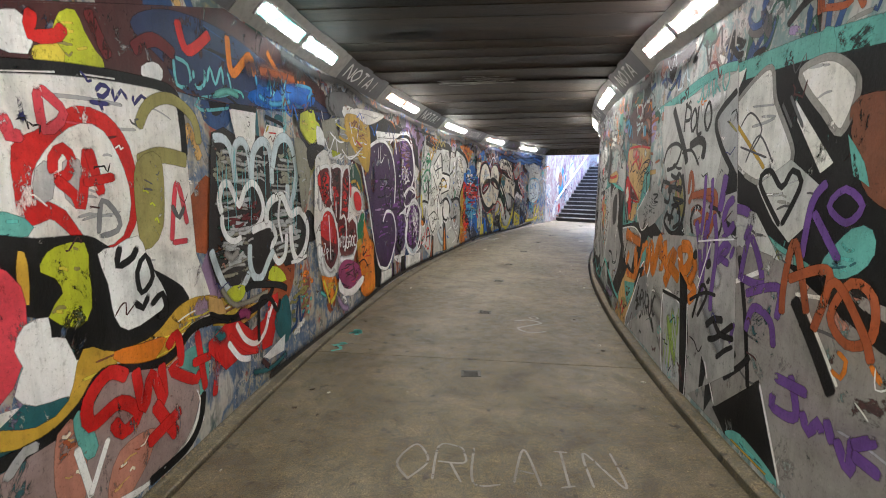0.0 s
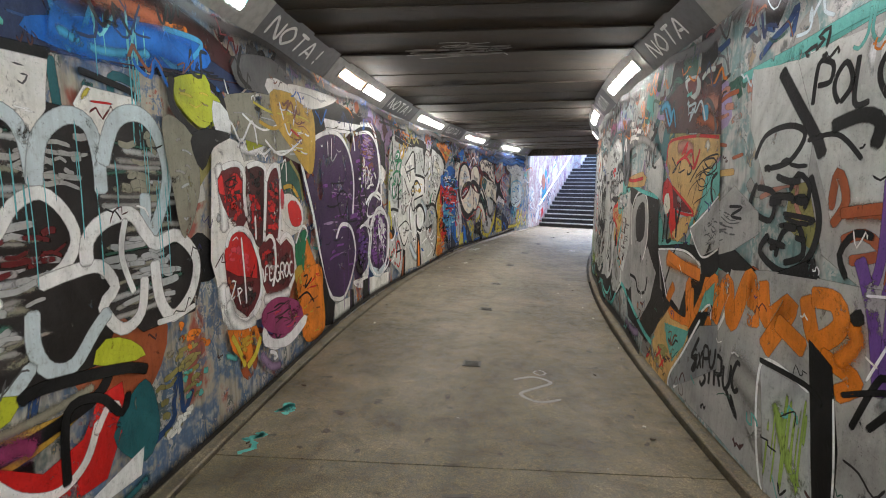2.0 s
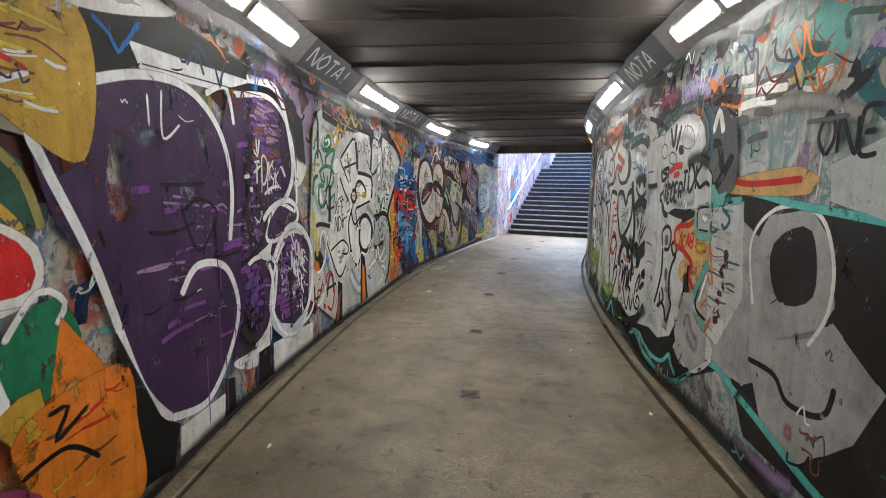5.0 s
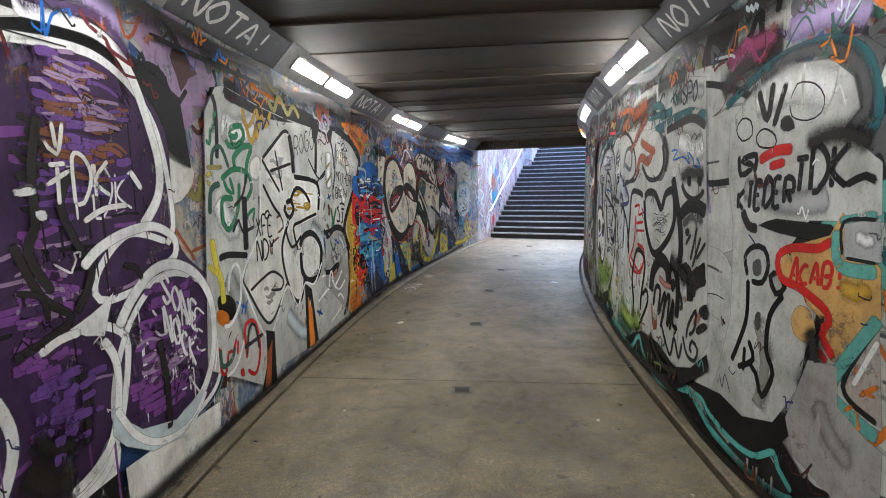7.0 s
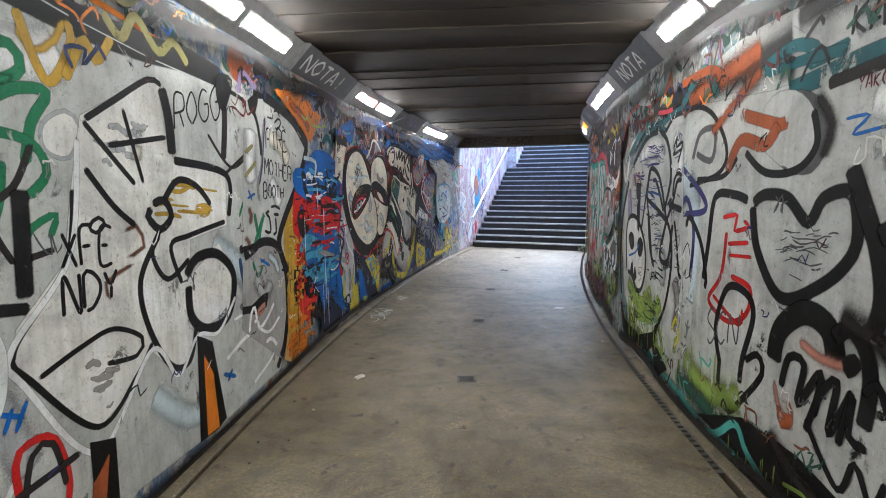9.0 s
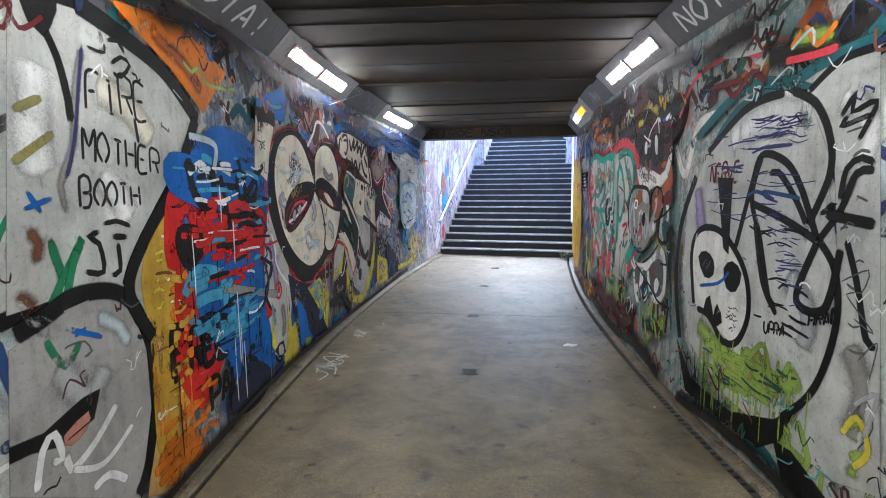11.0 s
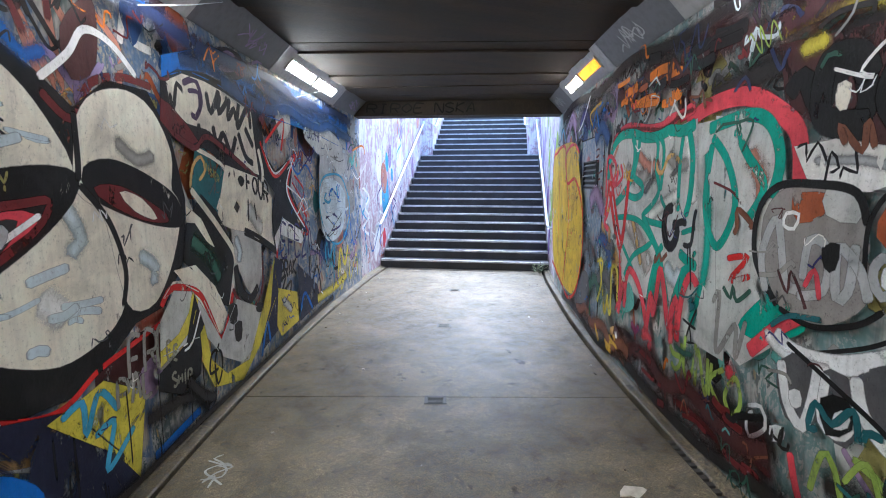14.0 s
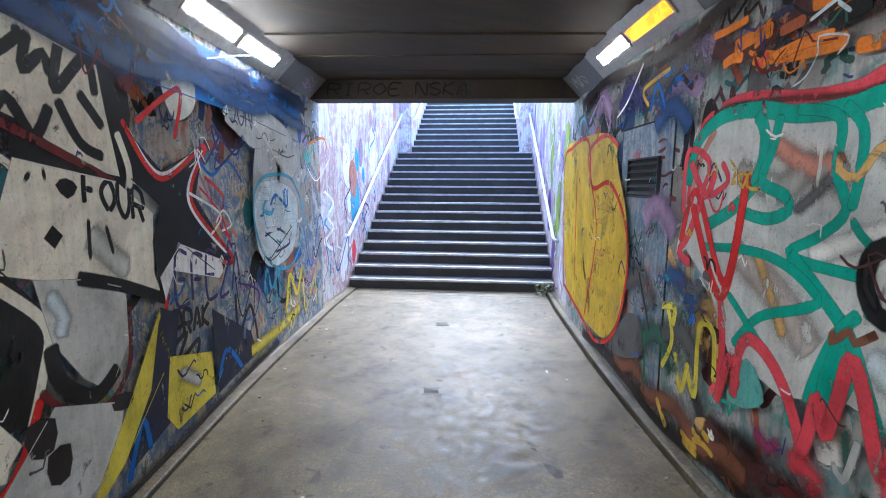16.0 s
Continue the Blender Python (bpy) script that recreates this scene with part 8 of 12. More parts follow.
line("cream", 0.047, [(14.57, 1.79), (14.64, 1.62), (14.63, 1.51)])
line("white", 0.035, [(14.64, 1.81), (14.90, 1.59), (15.34, 1.75), (15.16, 1.44), (15.63, 1.04)])
line("red", 0.034, [(14.61, 1.85), (14.90, 1.57), (15.39, 1.78), (15.19, 1.44), (15.69, 0.99), (15.01, 1.13), (14.85, 0.83)])
fill("white", [(15.04, 1.19), (15.60, 0.99), (15.48, 0.91), (14.96, 1.06), (14.86, 0.91), (14.83, 1.04)], False)
mist("dred", 0.138, [(14.59, 2.00), (14.89, 2.12), (15.03, 1.99)])
line("dred", 0.044, [(14.66, 1.97), (14.82, 2.18), (14.96, 2.06)])
fill("greywhite", [(14.97, 2.13), (15.27, 2.17), (15.28, 2.00), (15.06, 1.91)])
line("red", 0.033, [(14.71, 1.84), (15.13, 2.08), (15.05, 1.79)])
words("indigo", 0.025, "EFEZA", (14.97, 0.85), (15.82, 0.75))
words("black", 0.030, "PRAK", (14.91, 0.65), (15.33, 0.63))
line("black", 0.035, [(14.86, 0.62), (15.04, 0.66), (14.93, 0.51), (15.17, 0.58), (15.11, 0.41), (15.26, 0.46)])
line("black", 0.035, [(15.69, 0.75), (15.72, 0.43), (15.93, 0.59), (16.03, 0.23), (15.77, 0.36)])
fill("dnavy", [(14.81, 0.88), (14.97, 0.80), (14.81, 0.22), (14.49, 0.16), (14.47, 0.24), (14.68, 0.47)], False)
line("blue", 0.039, [(14.45, 0.10), (14.59, 0.35), (14.64, 0.16)])
fill("yellow", [(14.86, 0.58), (15.31, 0.44), (15.33, 0.15), (14.89, 0.14), (14.80, 0.26)], False)
mist("greywhite", 0.135, [(14.93, 0.47), (15.19, 0.29)])
fill("dnavy", [(15.35, 0.72), (15.91, 0.38), (16.02, 0.18), (15.38, 0.13)], False)
line("blue", 0.044, [(15.39, 0.22), (15.53, 0.38), (15.75, 0.15)])
fill("lgrey", [(16.11, 1.66), (16.30, 2.05), (16.53, 2.16), (16.56, 1.73), (16.63, 1.55), (16.85, 2.05), (17.13, 2.08), (17.17, 1.49), (16.73, 0.87), (16.32, 0.86), (16.11, 1.23)])
fill("paleblue", [(16.16, 1.44), (16.63, 1.55), (17.06, 1.36), (16.91, 0.91), (16.39, 0.82), (16.12, 1.06)])
line("lblue", 0.038, [(16.38, 1.44), (16.26, 1.33), (16.44, 1.29), (16.53, 1.44)])
line("lblue", 0.040, [(16.70, 1.49), (16.77, 1.31)])
line("indigo", 0.025, [(16.27, 1.10), (16.58, 1.13), (16.83, 0.98), (16.48, 0.93)])
line("black", 0.047, [(15.67, 2.08), (16.10, 2.16), (16.68, 2.12), (16.84, 1.99)])
fill("lgrey", [(15.69, 2.01), (16.16, 2.12), (16.67, 2.03), (16.20, 1.83), (15.82, 1.93)])
line("indigo", 0.023, [(15.37, 1.82), (15.57, 1.69), (15.49, 1.92), (15.80, 1.75), (15.94, 1.91)])
line("red", 0.025, [(15.35, 1.59), (15.59, 1.45), (15.52, 1.27), (15.68, 1.16)])
line("blue", 0.025, [(15.26, 1.72), (15.45, 1.60), (15.68, 1.70), (15.90, 1.55)])
line("white", 0.019, [(15.46, 1.27), (15.58, 1.36), (15.69, 1.25), (15.53, 1.22)])
line("lblue", 0.046, [(16.21, 0.59), (16.27, 0.81), (16.37, 0.62), (16.55, 0.77), (16.52, 0.46)])
line("yellow", 0.061, [(16.67, 0.30), (16.79, 0.66), (16.97, 0.44), (17.13, 0.68)])
mist("yellow", 0.183, [(15.89, 0.22), (16.49, 0.22), (17.05, 0.28)])
mist("blue", 0.204, [(16.90, 0.78), (17.15, 0.88)])

piece(-1, "hatched overspray across the orange and blue scrawl")
hatch("lblue", 0.035, 14, [(10.786, 1.722), (11.8, 1.651), (11.739, 0.304), (10.8, 0.579)])
hatch("red", 0.03, 12, [(10.619, 1.494), (11.591, 1.41), (11.535, 0.944), (10.588, 0.891)])
hatch("black", 0.02, 12, [(10.676, 1.603), (11.784, 1.528), (11.656, 0.42), (10.56, 0.672)])
hatch("mustard", 0.03, 10, [(10.377, 1.153), (10.793, 1.376), (10.678, 0.444), (10.431, 0.337)])
hatch("orange", 0.03, 8, [(10.367, 0.482), (11.095, 0.465), (10.929, 0.189), (10.38, 0.257)])
hatch("white", 0.014, 10, [(10.739, 1.745), (11.8, 1.651), (11.769, 0.557), (10.727, 0.851)])
drips("black", 0.01, 14, [(10.643, 1.329), (11.751, 1.241), (11.637, 0.255), (10.547, 0.563)])
drips("orange", 0.012, 10, [(10.376, 0.848), (10.712, 0.735), (10.64, 0.154), (10.343, 0.28)])

piece(-1, "spray dabs over the scribble field")
hatch("orange", 0.04, 8, [(10.618, 1.124), (10.775, 1.079), (10.712, 0.619), (10.56, 0.711)])
hatch("lblue", 0.05, 14, [(10.654, 1.114), (11.381, 0.908), (11.405, 0.439), (10.643, 0.739)])
hatch("black", 0.03, 12, [(10.689, 1.647), (11.619, 1.616), (11.576, 0.974), (10.659, 1.149)])
hatch("white", 0.02, 8, [(10.727, 1.65), (11.251, 1.649), (11.408, 1.395), (10.739, 1.432)])
hatch("red", 0.04, 10, [(10.665, 1.472), (11.586, 1.385), (11.538, 1.042), (10.659, 1.149)])
drips("white", 0.01, 8, [(10.717, 1.578), (11.668, 1.618), (11.503, 0.452), (10.619, 0.866)])
drips("black", 0.01, 16, [(11.626, 0.962), (13.975, 0.417), (13.883, 0.07), (11.687, 0.231)])
line("black", 0.03, [(11.538, 1.042), (11.731, 0.938), (11.6, 0.784), (11.688, 0.628)])
line("navy", 0.03, [(11.586, 1.032), (11.659, 0.829), (11.536, 0.683)])
hatch("paleblue", 0.025, 8, [(11.917, 1.852), (12.651, 1.823), (12.61, 1.535), (11.928, 1.498)])
hatch("paleblue", 0.03, 8, [(12.156, 1.209), (12.863, 1.225), (12.808, 0.825), (12.192, 0.944)])

piece(-1, "runs of paint below the purple letters")
drips("purple", 0.01, 14, [(6.263, 1.091), (7.098, 0.85), (7.019, 0.1), (6.205, 0.584)])
drips("white", 0.008, 10, [(7.122, 1.078), (7.855, 0.943), (7.78, 0.144), (7.1, 0.426)])
drips("black", 0.01, 16, [(6.336, 1.737), (7.396, 1.902), (7.301, 0.982), (6.276, 1.199)])

piece(-1, "striped purple shading, white loops and black strokes on the balloon letters")
hatch("purple2", 0.029, 46, [(6.76, 2.08), (7.03, 2.14), (7.34, 1.96), (7.39, 1.65), (7.27, 1.44), (6.67, 1.44)])
hatch("brown", 0.022, 34, [(6.76, 1.97), (7.19, 2.10), (7.33, 1.91), (7.33, 1.65), (6.95, 1.57), (6.75, 1.73)])
hatch("mauve", 0.015, 24, [(6.77, 2.04), (7.11, 2.12), (7.30, 1.95), (7.21, 1.75), (6.76, 1.82)])
hatch("soot", 0.025, 20, [(6.72, 1.82), (6.84, 1.81), (6.91, 1.64), (6.79, 1.43), (6.67, 1.48)])
hatch("purple", 0.031, 50, [(6.66, 1.41), (6.87, 1.36), (6.92, 1.16), (6.79, 0.80), (6.59, 0.89)])
hatch("mauve", 0.019, 26, [(6.66, 1.39), (6.89, 1.34), (6.88, 1.08), (6.62, 1.08)])
hatch("aubergine", 0.031, 20, [(6.66, 1.35), (6.92, 1.34), (6.86, 0.90), (6.61, 1.00)])
hatch("purple", 0.037, 50, [(7.16, 1.05), (7.38, 1.16), (7.69, 1.04), (7.74, 0.69), (7.55, 0.47), (7.28, 0.45), (7.08, 0.61)])
hatch("mauve", 0.020, 22, [(7.14, 0.90), (7.70, 0.77), (7.62, 0.54), (7.16, 0.65)])
hatch("aubergine", 0.034, 16, [(7.17, 0.99), (7.71, 0.83), (7.61, 0.47), (7.15, 0.63)])
mist("soot", 0.184, [(6.65, 0.74), (6.74, 0.60), (6.85, 0.63)])
mist("soot", 0.241, [(6.59, 0.63), (6.70, 0.49), (6.82, 0.48)])
mist("soot", 0.099, [(6.86, 0.90), (6.89, 0.75), (6.86, 0.53)])
hatch("purple2", 0.032, 24, [(6.63, 0.91), (7.02, 0.89), (7.03, 0.69), (6.88, 0.52), (6.65, 0.58)])
line("white", 0.057, [(6.77, 2.17), (6.94, 2.19), (7.12, 2.20), (7.25, 2.15), (7.33, 2.04), (7.40, 1.87), (7.45, 1.68), (7.42, 1.52), (7.29, 1.38)])
mist("aubergine", 0.106, [(6.77, 2.19), (7.00, 2.25), (7.19, 2.26), (7.33, 2.13)])
line("soot", 0.040, [(6.82, 1.83), (6.77, 1.63), (6.76, 1.44), (6.72, 1.34), (6.80, 1.18)])
line("soot", 0.039, [(6.94, 1.64), (6.87, 1.51), (6.92, 1.36), (6.98, 1.23), (6.88, 1.08)])
line("soot", 0.036, [(6.66, 1.39), (6.75, 1.18), (6.86, 1.08), (6.76, 1.03), (6.61, 1.00)])
line("soot", 0.026, [(6.64, 1.22), (6.75, 1.18), (6.76, 1.07)])
words("offwhite", 0.019, "TDK", (6.83, 1.49), (7.15, 1.54))
line("offwhite", 0.025, [(6.96, 1.43), (7.08, 1.48), (7.22, 1.49)])
line("offwhite", 0.019, [(6.87, 1.82), (6.88, 1.70)])
line("offwhite", 0.019, [(6.82, 1.75), (6.88, 1.69), (6.92, 1.82)])
line("offwhite", 0.019, [(6.81, 1.57), (6.94, 1.64)])
fill("white", [(6.77, 1.48), (6.80, 1.48), (6.80, 1.46), (6.78, 1.46)])
line("white", 0.031, [(7.24, 1.65), (7.32, 1.55)])
line("white", 0.031, [(6.68, 1.55), (6.79, 1.56)])
line("white", 0.046, [(6.93, 1.25), (7.03, 1.32), (7.19, 1.37), (7.37, 1.38), (7.51, 1.31), (7.51, 1.22), (7.40, 1.17)])
line("white", 0.057, [(7.08, 0.96), (7.18, 1.07), (7.34, 1.17), (7.51, 1.17), (7.69, 1.07), (7.80, 0.88), (7.78, 0.61), (7.65, 0.42), (7.44, 0.36)])
fill("white", [(6.85, 1.03), (6.96, 1.06), (7.07, 1.12), (7.00, 0.96), (6.92, 0.99)], False)
line("white", 0.035, [(6.70, 0.98), (6.80, 1.01), (6.90, 1.01)])
line("white", 0.043, [(6.99, 0.95), (7.05, 0.83), (7.04, 0.65), (6.98, 0.50), (6.87, 0.43), (6.76, 0.41)])
fill("paleblue", [(7.01, 0.65), (7.04, 0.57), (7.16, 0.45), (7.40, 0.37), (7.65, 0.42), (7.61, 0.34), (7.43, 0.27), (7.22, 0.32), (7.06, 0.44), (7.00, 0.52)], False)
line("white", 0.036, [(7.02, 0.63), (7.13, 0.44), (7.30, 0.32), (7.53, 0.30), (7.68, 0.41)])
line("soot", 0.034, [(7.14, 1.23), (7.23, 1.20), (7.26, 1.13)])
line("soot", 0.044, [(7.33, 0.83), (7.36, 0.59), (7.35, 0.35)])
words("white", 0.020, "SONE", (7.38, 1.02), (7.67, 0.75))
words("white", 0.020, "NOCK", (7.38, 0.84), (7.62, 0.57))

piece(-1, "blue and white tags by the stair foot")
hatch("dblue", 0.035, 16, [(15.112, 2.103), (15.798, 2.166), (17.169, 2.221), (17.907, 2.258), (16.888, 2.417), (15.308, 2.276)])
line("lblue", 0.02, [(15.482, 2.073), (15.598, 2.13), (15.668, 2.086)])
fill("greywhite", [(15.664, 2.048), (16.067, 2.173), (16.849, 2.048), (17.119, 1.742), (16.805, 1.624), (16.145, 2.012)])
hatch("stone", 0.011, 3, [(15.664, 2.048), (16.067, 2.173), (16.849, 2.048), (17.119, 1.742), (16.805, 1.624), (16.145, 2.012)])
hatch("lgrey", 0.011, 3, [(15.664, 2.048), (16.067, 2.173), (16.849, 2.048), (17.119, 1.742), (16.805, 1.624), (16.145, 2.012)])
hatch("dgrey", 0.011, 3, [(15.664, 2.048), (16.067, 2.173), (16.849, 2.048), (17.119, 1.742), (16.805, 1.624), (16.145, 2.012)])
words("indigo", 0.015, "JUN", (15.736, 1.981), (16.141, 1.968))
hatch("paleblue", 0.035, 16, [(16.143, 1.521), (16.426, 1.617), (16.799, 1.57), (17.229, 1.22), (17.024, 0.831), (16.584, 0.765), (16.241, 0.951), (16.057, 1.208)])
line("lblue", 0.03, [(16.143, 1.521), (16.426, 1.617), (16.945, 1.571), (17.259, 1.159), (16.94, 0.786), (16.521, 0.777), (16.193, 1.006), (16.067, 1.298)], True)
line("blue", 0.03, [(16.397, 1.349), (16.529, 1.443), (16.775, 1.33), (16.789, 1.464)])
hatch("paleblue", 0.035, 4, [(16.256, 2.071), (16.484, 2.15), (16.487, 1.618), (16.262, 1.66)])
hatch("paleblue", 0.035, 5, [(16.91, 1.948), (17.151, 2.052), (17.249, 1.747), (17.04, 1.29), (16.866, 1.517)])
line("black", 0.012, [(16.262, 1.141), (16.603, 0.948), (16.349, 0.884), (16.898, 1.131)])
line("indigo", 0.018, [(15.319, 1.841), (15.365, 1.669), (15.603, 1.869), (15.502, 1.638), (15.843, 1.812)])
line("red", 0.018, [(15.281, 1.527), (15.54, 1.333), (15.673, 1.08)])
line("white", 0.02, [(15.152, 1.494), (15.54, 1.333), (15.376, 1.197)])
line("black", 0.016, [(15.694, 0.91), (15.787, 0.543), (16.01, 0.803), (15.965, 0.397)])
line("indigo", 0.018, [(15.728, 0.819), (16.097, 0.643), (15.859, 0.34)])
line("lblue", 0.02, [(16.27, 0.7), (16.238, 0.409), (16.434, 0.561), (16.537, 0.321)])
line("yellow", 0.025, [(16.773, 0.646), (16.793, 0.13), (16.974, 0.372)])
line("yellow", 0.025, [(17.164, 0.57), (17.212, 0.189), (17.527, 0.498), (17.595, 0.153)])
line("blue", 0.025, [(17.219, 1.102), (17.443, 0.642), (17.801, 1.184), (18.085, 0.603)])
line("blue", 0.03, [(18.226, 0.798), (18.447, 0.394), (18.922, 0.793), (18.871, 0.235)])
line("orange", 0.03, [(17.578, 1.975), (18.11, 2.084), (18.217, 1.957)])
line("white", 0.015, [(17.463, 1.756), (17.839, 1.576), (18.328, 1.86)])

piece(1, "black and white angular letters with a teal border")
fill("black", [(4.028, 2.02), (2.699, 2.108), (2.269, 2.107), (1.675, 2.063), (1.507, 1.055), (1.809, 1.064), (2.019, 1.141), (2.276, 1.208), (2.607, 1.322), (2.828, 1.471), (3.318, 1.467)], False)
line("teal", 0.11, [(4.037, 2.052), (3.182, 2.103), (2.348, 2.089), (2.078, 2.069), (1.669, 2.034)])
fill("teal", [(2.137, 2.119), (2.07, 2.122), (2.034, 2.003), (2.121, 2.023)])
fill("offwhite", [(3.638, 2.078), (2.746, 2.106), (2.805, 2.028), (2.999, 1.857), (2.814, 1.471), (3.22, 1.45), (3.59, 1.767)], False)
hatch("lgrey", 0.011, 4, [(3.638, 2.078), (2.746, 2.106), (2.805, 2.028), (2.999, 1.857), (2.814, 1.471), (3.22, 1.45), (3.59, 1.767)])
words("dteal", 0.02, "JUNKO", (3.348, 1.971), (2.875, 2.047))
words("black", 0.03, "POLO", (3.49, 1.799), (3.002, 1.808))
fill("offwhite", [(2.53, 2.065), (2.422, 1.884), (2.243, 1.63), (2.325, 1.529), (2.498, 1.488), (2.773, 1.598), (2.969, 1.821)])
hatch("lgrey", 0.011, 4, [(2.53, 2.065), (2.422, 1.884), (2.243, 1.63), (2.325, 1.529), (2.498, 1.488), (2.773, 1.598), (2.969, 1.821)])
line("stone", 0.03, [(2.53, 2.065), (2.422, 1.884), (2.243, 1.63), (2.325, 1.529), (2.498, 1.488), (2.773, 1.598), (2.969, 1.821)], True)
line("mustard", 0.025, [(2.797, 1.818), (2.618, 1.681), (2.461, 1.559)])
line("dgrey", 0.012, [(2.759, 1.783), (2.654, 1.861), (2.525, 1.76), (2.613, 1.651)])
line("dgrey", 0.012, [(2.661, 1.594), (2.545, 1.733), (2.392, 1.584)])
line("dgrey", 0.012, [(2.74, 1.69), (2.444, 1.614)])
fill("greywhite", [(2.249, 1.592), (2.017, 1.466), (2.104, 1.304), (2.204, 1.224), (2.341, 1.311), (2.512, 1.474)], False)
hatch("stone", 0.011, 3, [(2.249, 1.592), (2.017, 1.466), (2.104, 1.304), (2.204, 1.224), (2.341, 1.311), (2.512, 1.474)])
hatch("lgrey", 0.011, 3, [(2.249, 1.592), (2.017, 1.466), (2.104, 1.304), (2.204, 1.224), (2.341, 1.311), (2.512, 1.474)])
hatch("dgrey", 0.011, 3, [(2.249, 1.592), (2.017, 1.466), (2.104, 1.304), (2.204, 1.224), (2.341, 1.311), (2.512, 1.474)])
line("black", 0.032, [(2.28, 1.283), (2.488, 1.488), (2.411, 1.552), (2.3, 1.47), (2.229, 1.548), (2.157, 1.497), (2.217, 1.373), (2.28, 1.283)])
fill("offwhite", [(2.246, 1.992), (2.067, 2.01), (1.93, 1.936), (1.879, 1.842), (1.948, 1.691), (2.063, 1.783), (2.191, 1.897)])
hatch("lgrey", 0.011, 3, [(2.246, 1.992), (2.067, 2.01), (1.93, 1.936), (1.879, 1.842), (1.948, 1.691), (2.063, 1.783), (2.191, 1.897)])
line("stone", 0.035, [(2.246, 1.992), (2.067, 2.01), (1.93, 1.936), (1.879, 1.842), (1.948, 1.691), (2.063, 1.783), (2.191, 1.897)], True)
fill("offwhite", [(2.264, 1.86), (1.974, 1.57), (2.036, 1.537), (2.229, 1.775)], False)
line("dgrey", 0.02, [(2.375, 1.877), (2.26, 1.733)])
line("dgrey", 0.02, [(2.315, 1.905), (2.18, 1.725)])
fill("brown", [(1.902, 1.783), (1.798, 1.818), (1.62, 1.743), (1.564, 1.407), (1.761, 1.449), (1.862, 1.63)])
fill("teal", [(1.967, 1.149), (1.821, 1.311), (1.726, 1.316), (1.704, 1.235), (1.767, 1.157), (1.879, 1.113)])
hatch("dteal", 0.011, 3, [(1.967, 1.149), (1.821, 1.311), (1.726, 1.316), (1.704, 1.235), (1.767, 1.157), (1.879, 1.113)])
hatch("aqua", 0.011, 3, [(1.967, 1.149), (1.821, 1.311), (1.726, 1.316), (1.704, 1.235), (1.767, 1.157), (1.879, 1.113)])
fill("teal", [(1.9, 1.676), (1.808, 1.564), (1.768, 1.48), (1.844, 1.522)], False)
fill("greywhite", [(2.816, 1.406), (2.497, 1.329), (2.316, 1.175), (2.209, 1.083), (2.496, 1.032), (2.759, 1.117)], False)
hatch("stone", 0.011, 3, [(2.816, 1.406), (2.497, 1.329), (2.316, 1.175), (2.209, 1.083), (2.496, 1.032), (2.759, 1.117)])
hatch("lgrey", 0.011, 3, [(2.816, 1.406), (2.497, 1.329), (2.316, 1.175), (2.209, 1.083), (2.496, 1.032), (2.759, 1.117)])
hatch("dgrey", 0.011, 3, [(2.816, 1.406), (2.497, 1.329), (2.316, 1.175), (2.209, 1.083), (2.496, 1.032), (2.759, 1.117)])

piece(1, "grey panels with black slits and purple scrawl")
fill("midgrey", [(5.469, 0.923), (3.063, 1.114), (2.518, 1.149), (2.171, 1.116), (1.811, 1.075), (1.503, 1.037), (1.396, 0.397), (1.967, 0.07), (2.826, 0.07), (3.994, 0.07), (5.686, 0.07)], False)
hatch("lgrey", 0.011, 9, [(5.469, 0.923), (3.063, 1.114), (2.518, 1.149), (2.171, 1.116), (1.811, 1.075), (1.503, 1.037), (1.396, 0.397), (1.967, 0.07), (2.826, 0.07), (3.994, 0.07), (5.686, 0.07)])
hatch("dgrey", 0.011, 9, [(5.469, 0.923), (3.063, 1.114), (2.518, 1.149), (2.171, 1.116), (1.811, 1.075), (1.503, 1.037), (1.396, 0.397), (1.967, 0.07), (2.826, 0.07), (3.994, 0.07), (5.686, 0.07)])
fill("black", [(2.192, 1.112), (1.981, 1.123), (1.822, 0.97), (1.618, 0.9), (1.476, 0.871), (1.494, 0.982), (1.685, 1.007), (1.875, 1.096)], False)
line("black", 0.07, [(2.125, 0.98), (1.959, 0.808), (1.811, 0.632)])
line("offwhite", 0.02, [(2.067, 0.993), (1.912, 0.824), (1.787, 0.679)])
line("offwhite", 0.02, [(2.127, 0.992), (1.894, 1.021)])
line("black", 0.07, [(3.298, 0.723), (3.24, 0.07)])
line("offwhite", 0.015, [(3.222, 0.74), (3.154, 0.07)])
fill("lime2", [(3.719, 0.592), (3.394, 0.627), (3.319, 0.07), (3.568, 0.07)])
line("offwhite", 0.015, [(3.724, 0.613), (3.568, 0.07)])
fill("black", [(2.897, 0.388), (2.783, 0.215), (2.874, 0.07)], False)
fill("black", [(2.768, 0.142), (2.315, 0.497), (2.202, 0.29), (2.088, 0.07), (2.311, 0.07), (2.606, 0.07)], False)
line("offwhite", 0.02, [(2.315, 0.497), (2.062, 0.07)])
fill("teal", [(2.59, 0.078), (2.443, 0.139), (2.169, 0.107), (2.089, 0.07), (2.34, 0.07), (2.531, 0.07)])
hatch("dteal", 0.011, 3, [(2.59, 0.078), (2.443, 0.139), (2.169, 0.107), (2.089, 0.07), (2.34, 0.07), (2.531, 0.07)])
hatch("aqua", 0.011, 3, [(2.59, 0.078), (2.443, 0.139), (2.169, 0.107), (2.089, 0.07), (2.34, 0.07), (2.531, 0.07)])
fill("mustard", [(2.528, 0.07), (2.258, 0.07), (2.176, 0.07), (2.346, 0.07)])
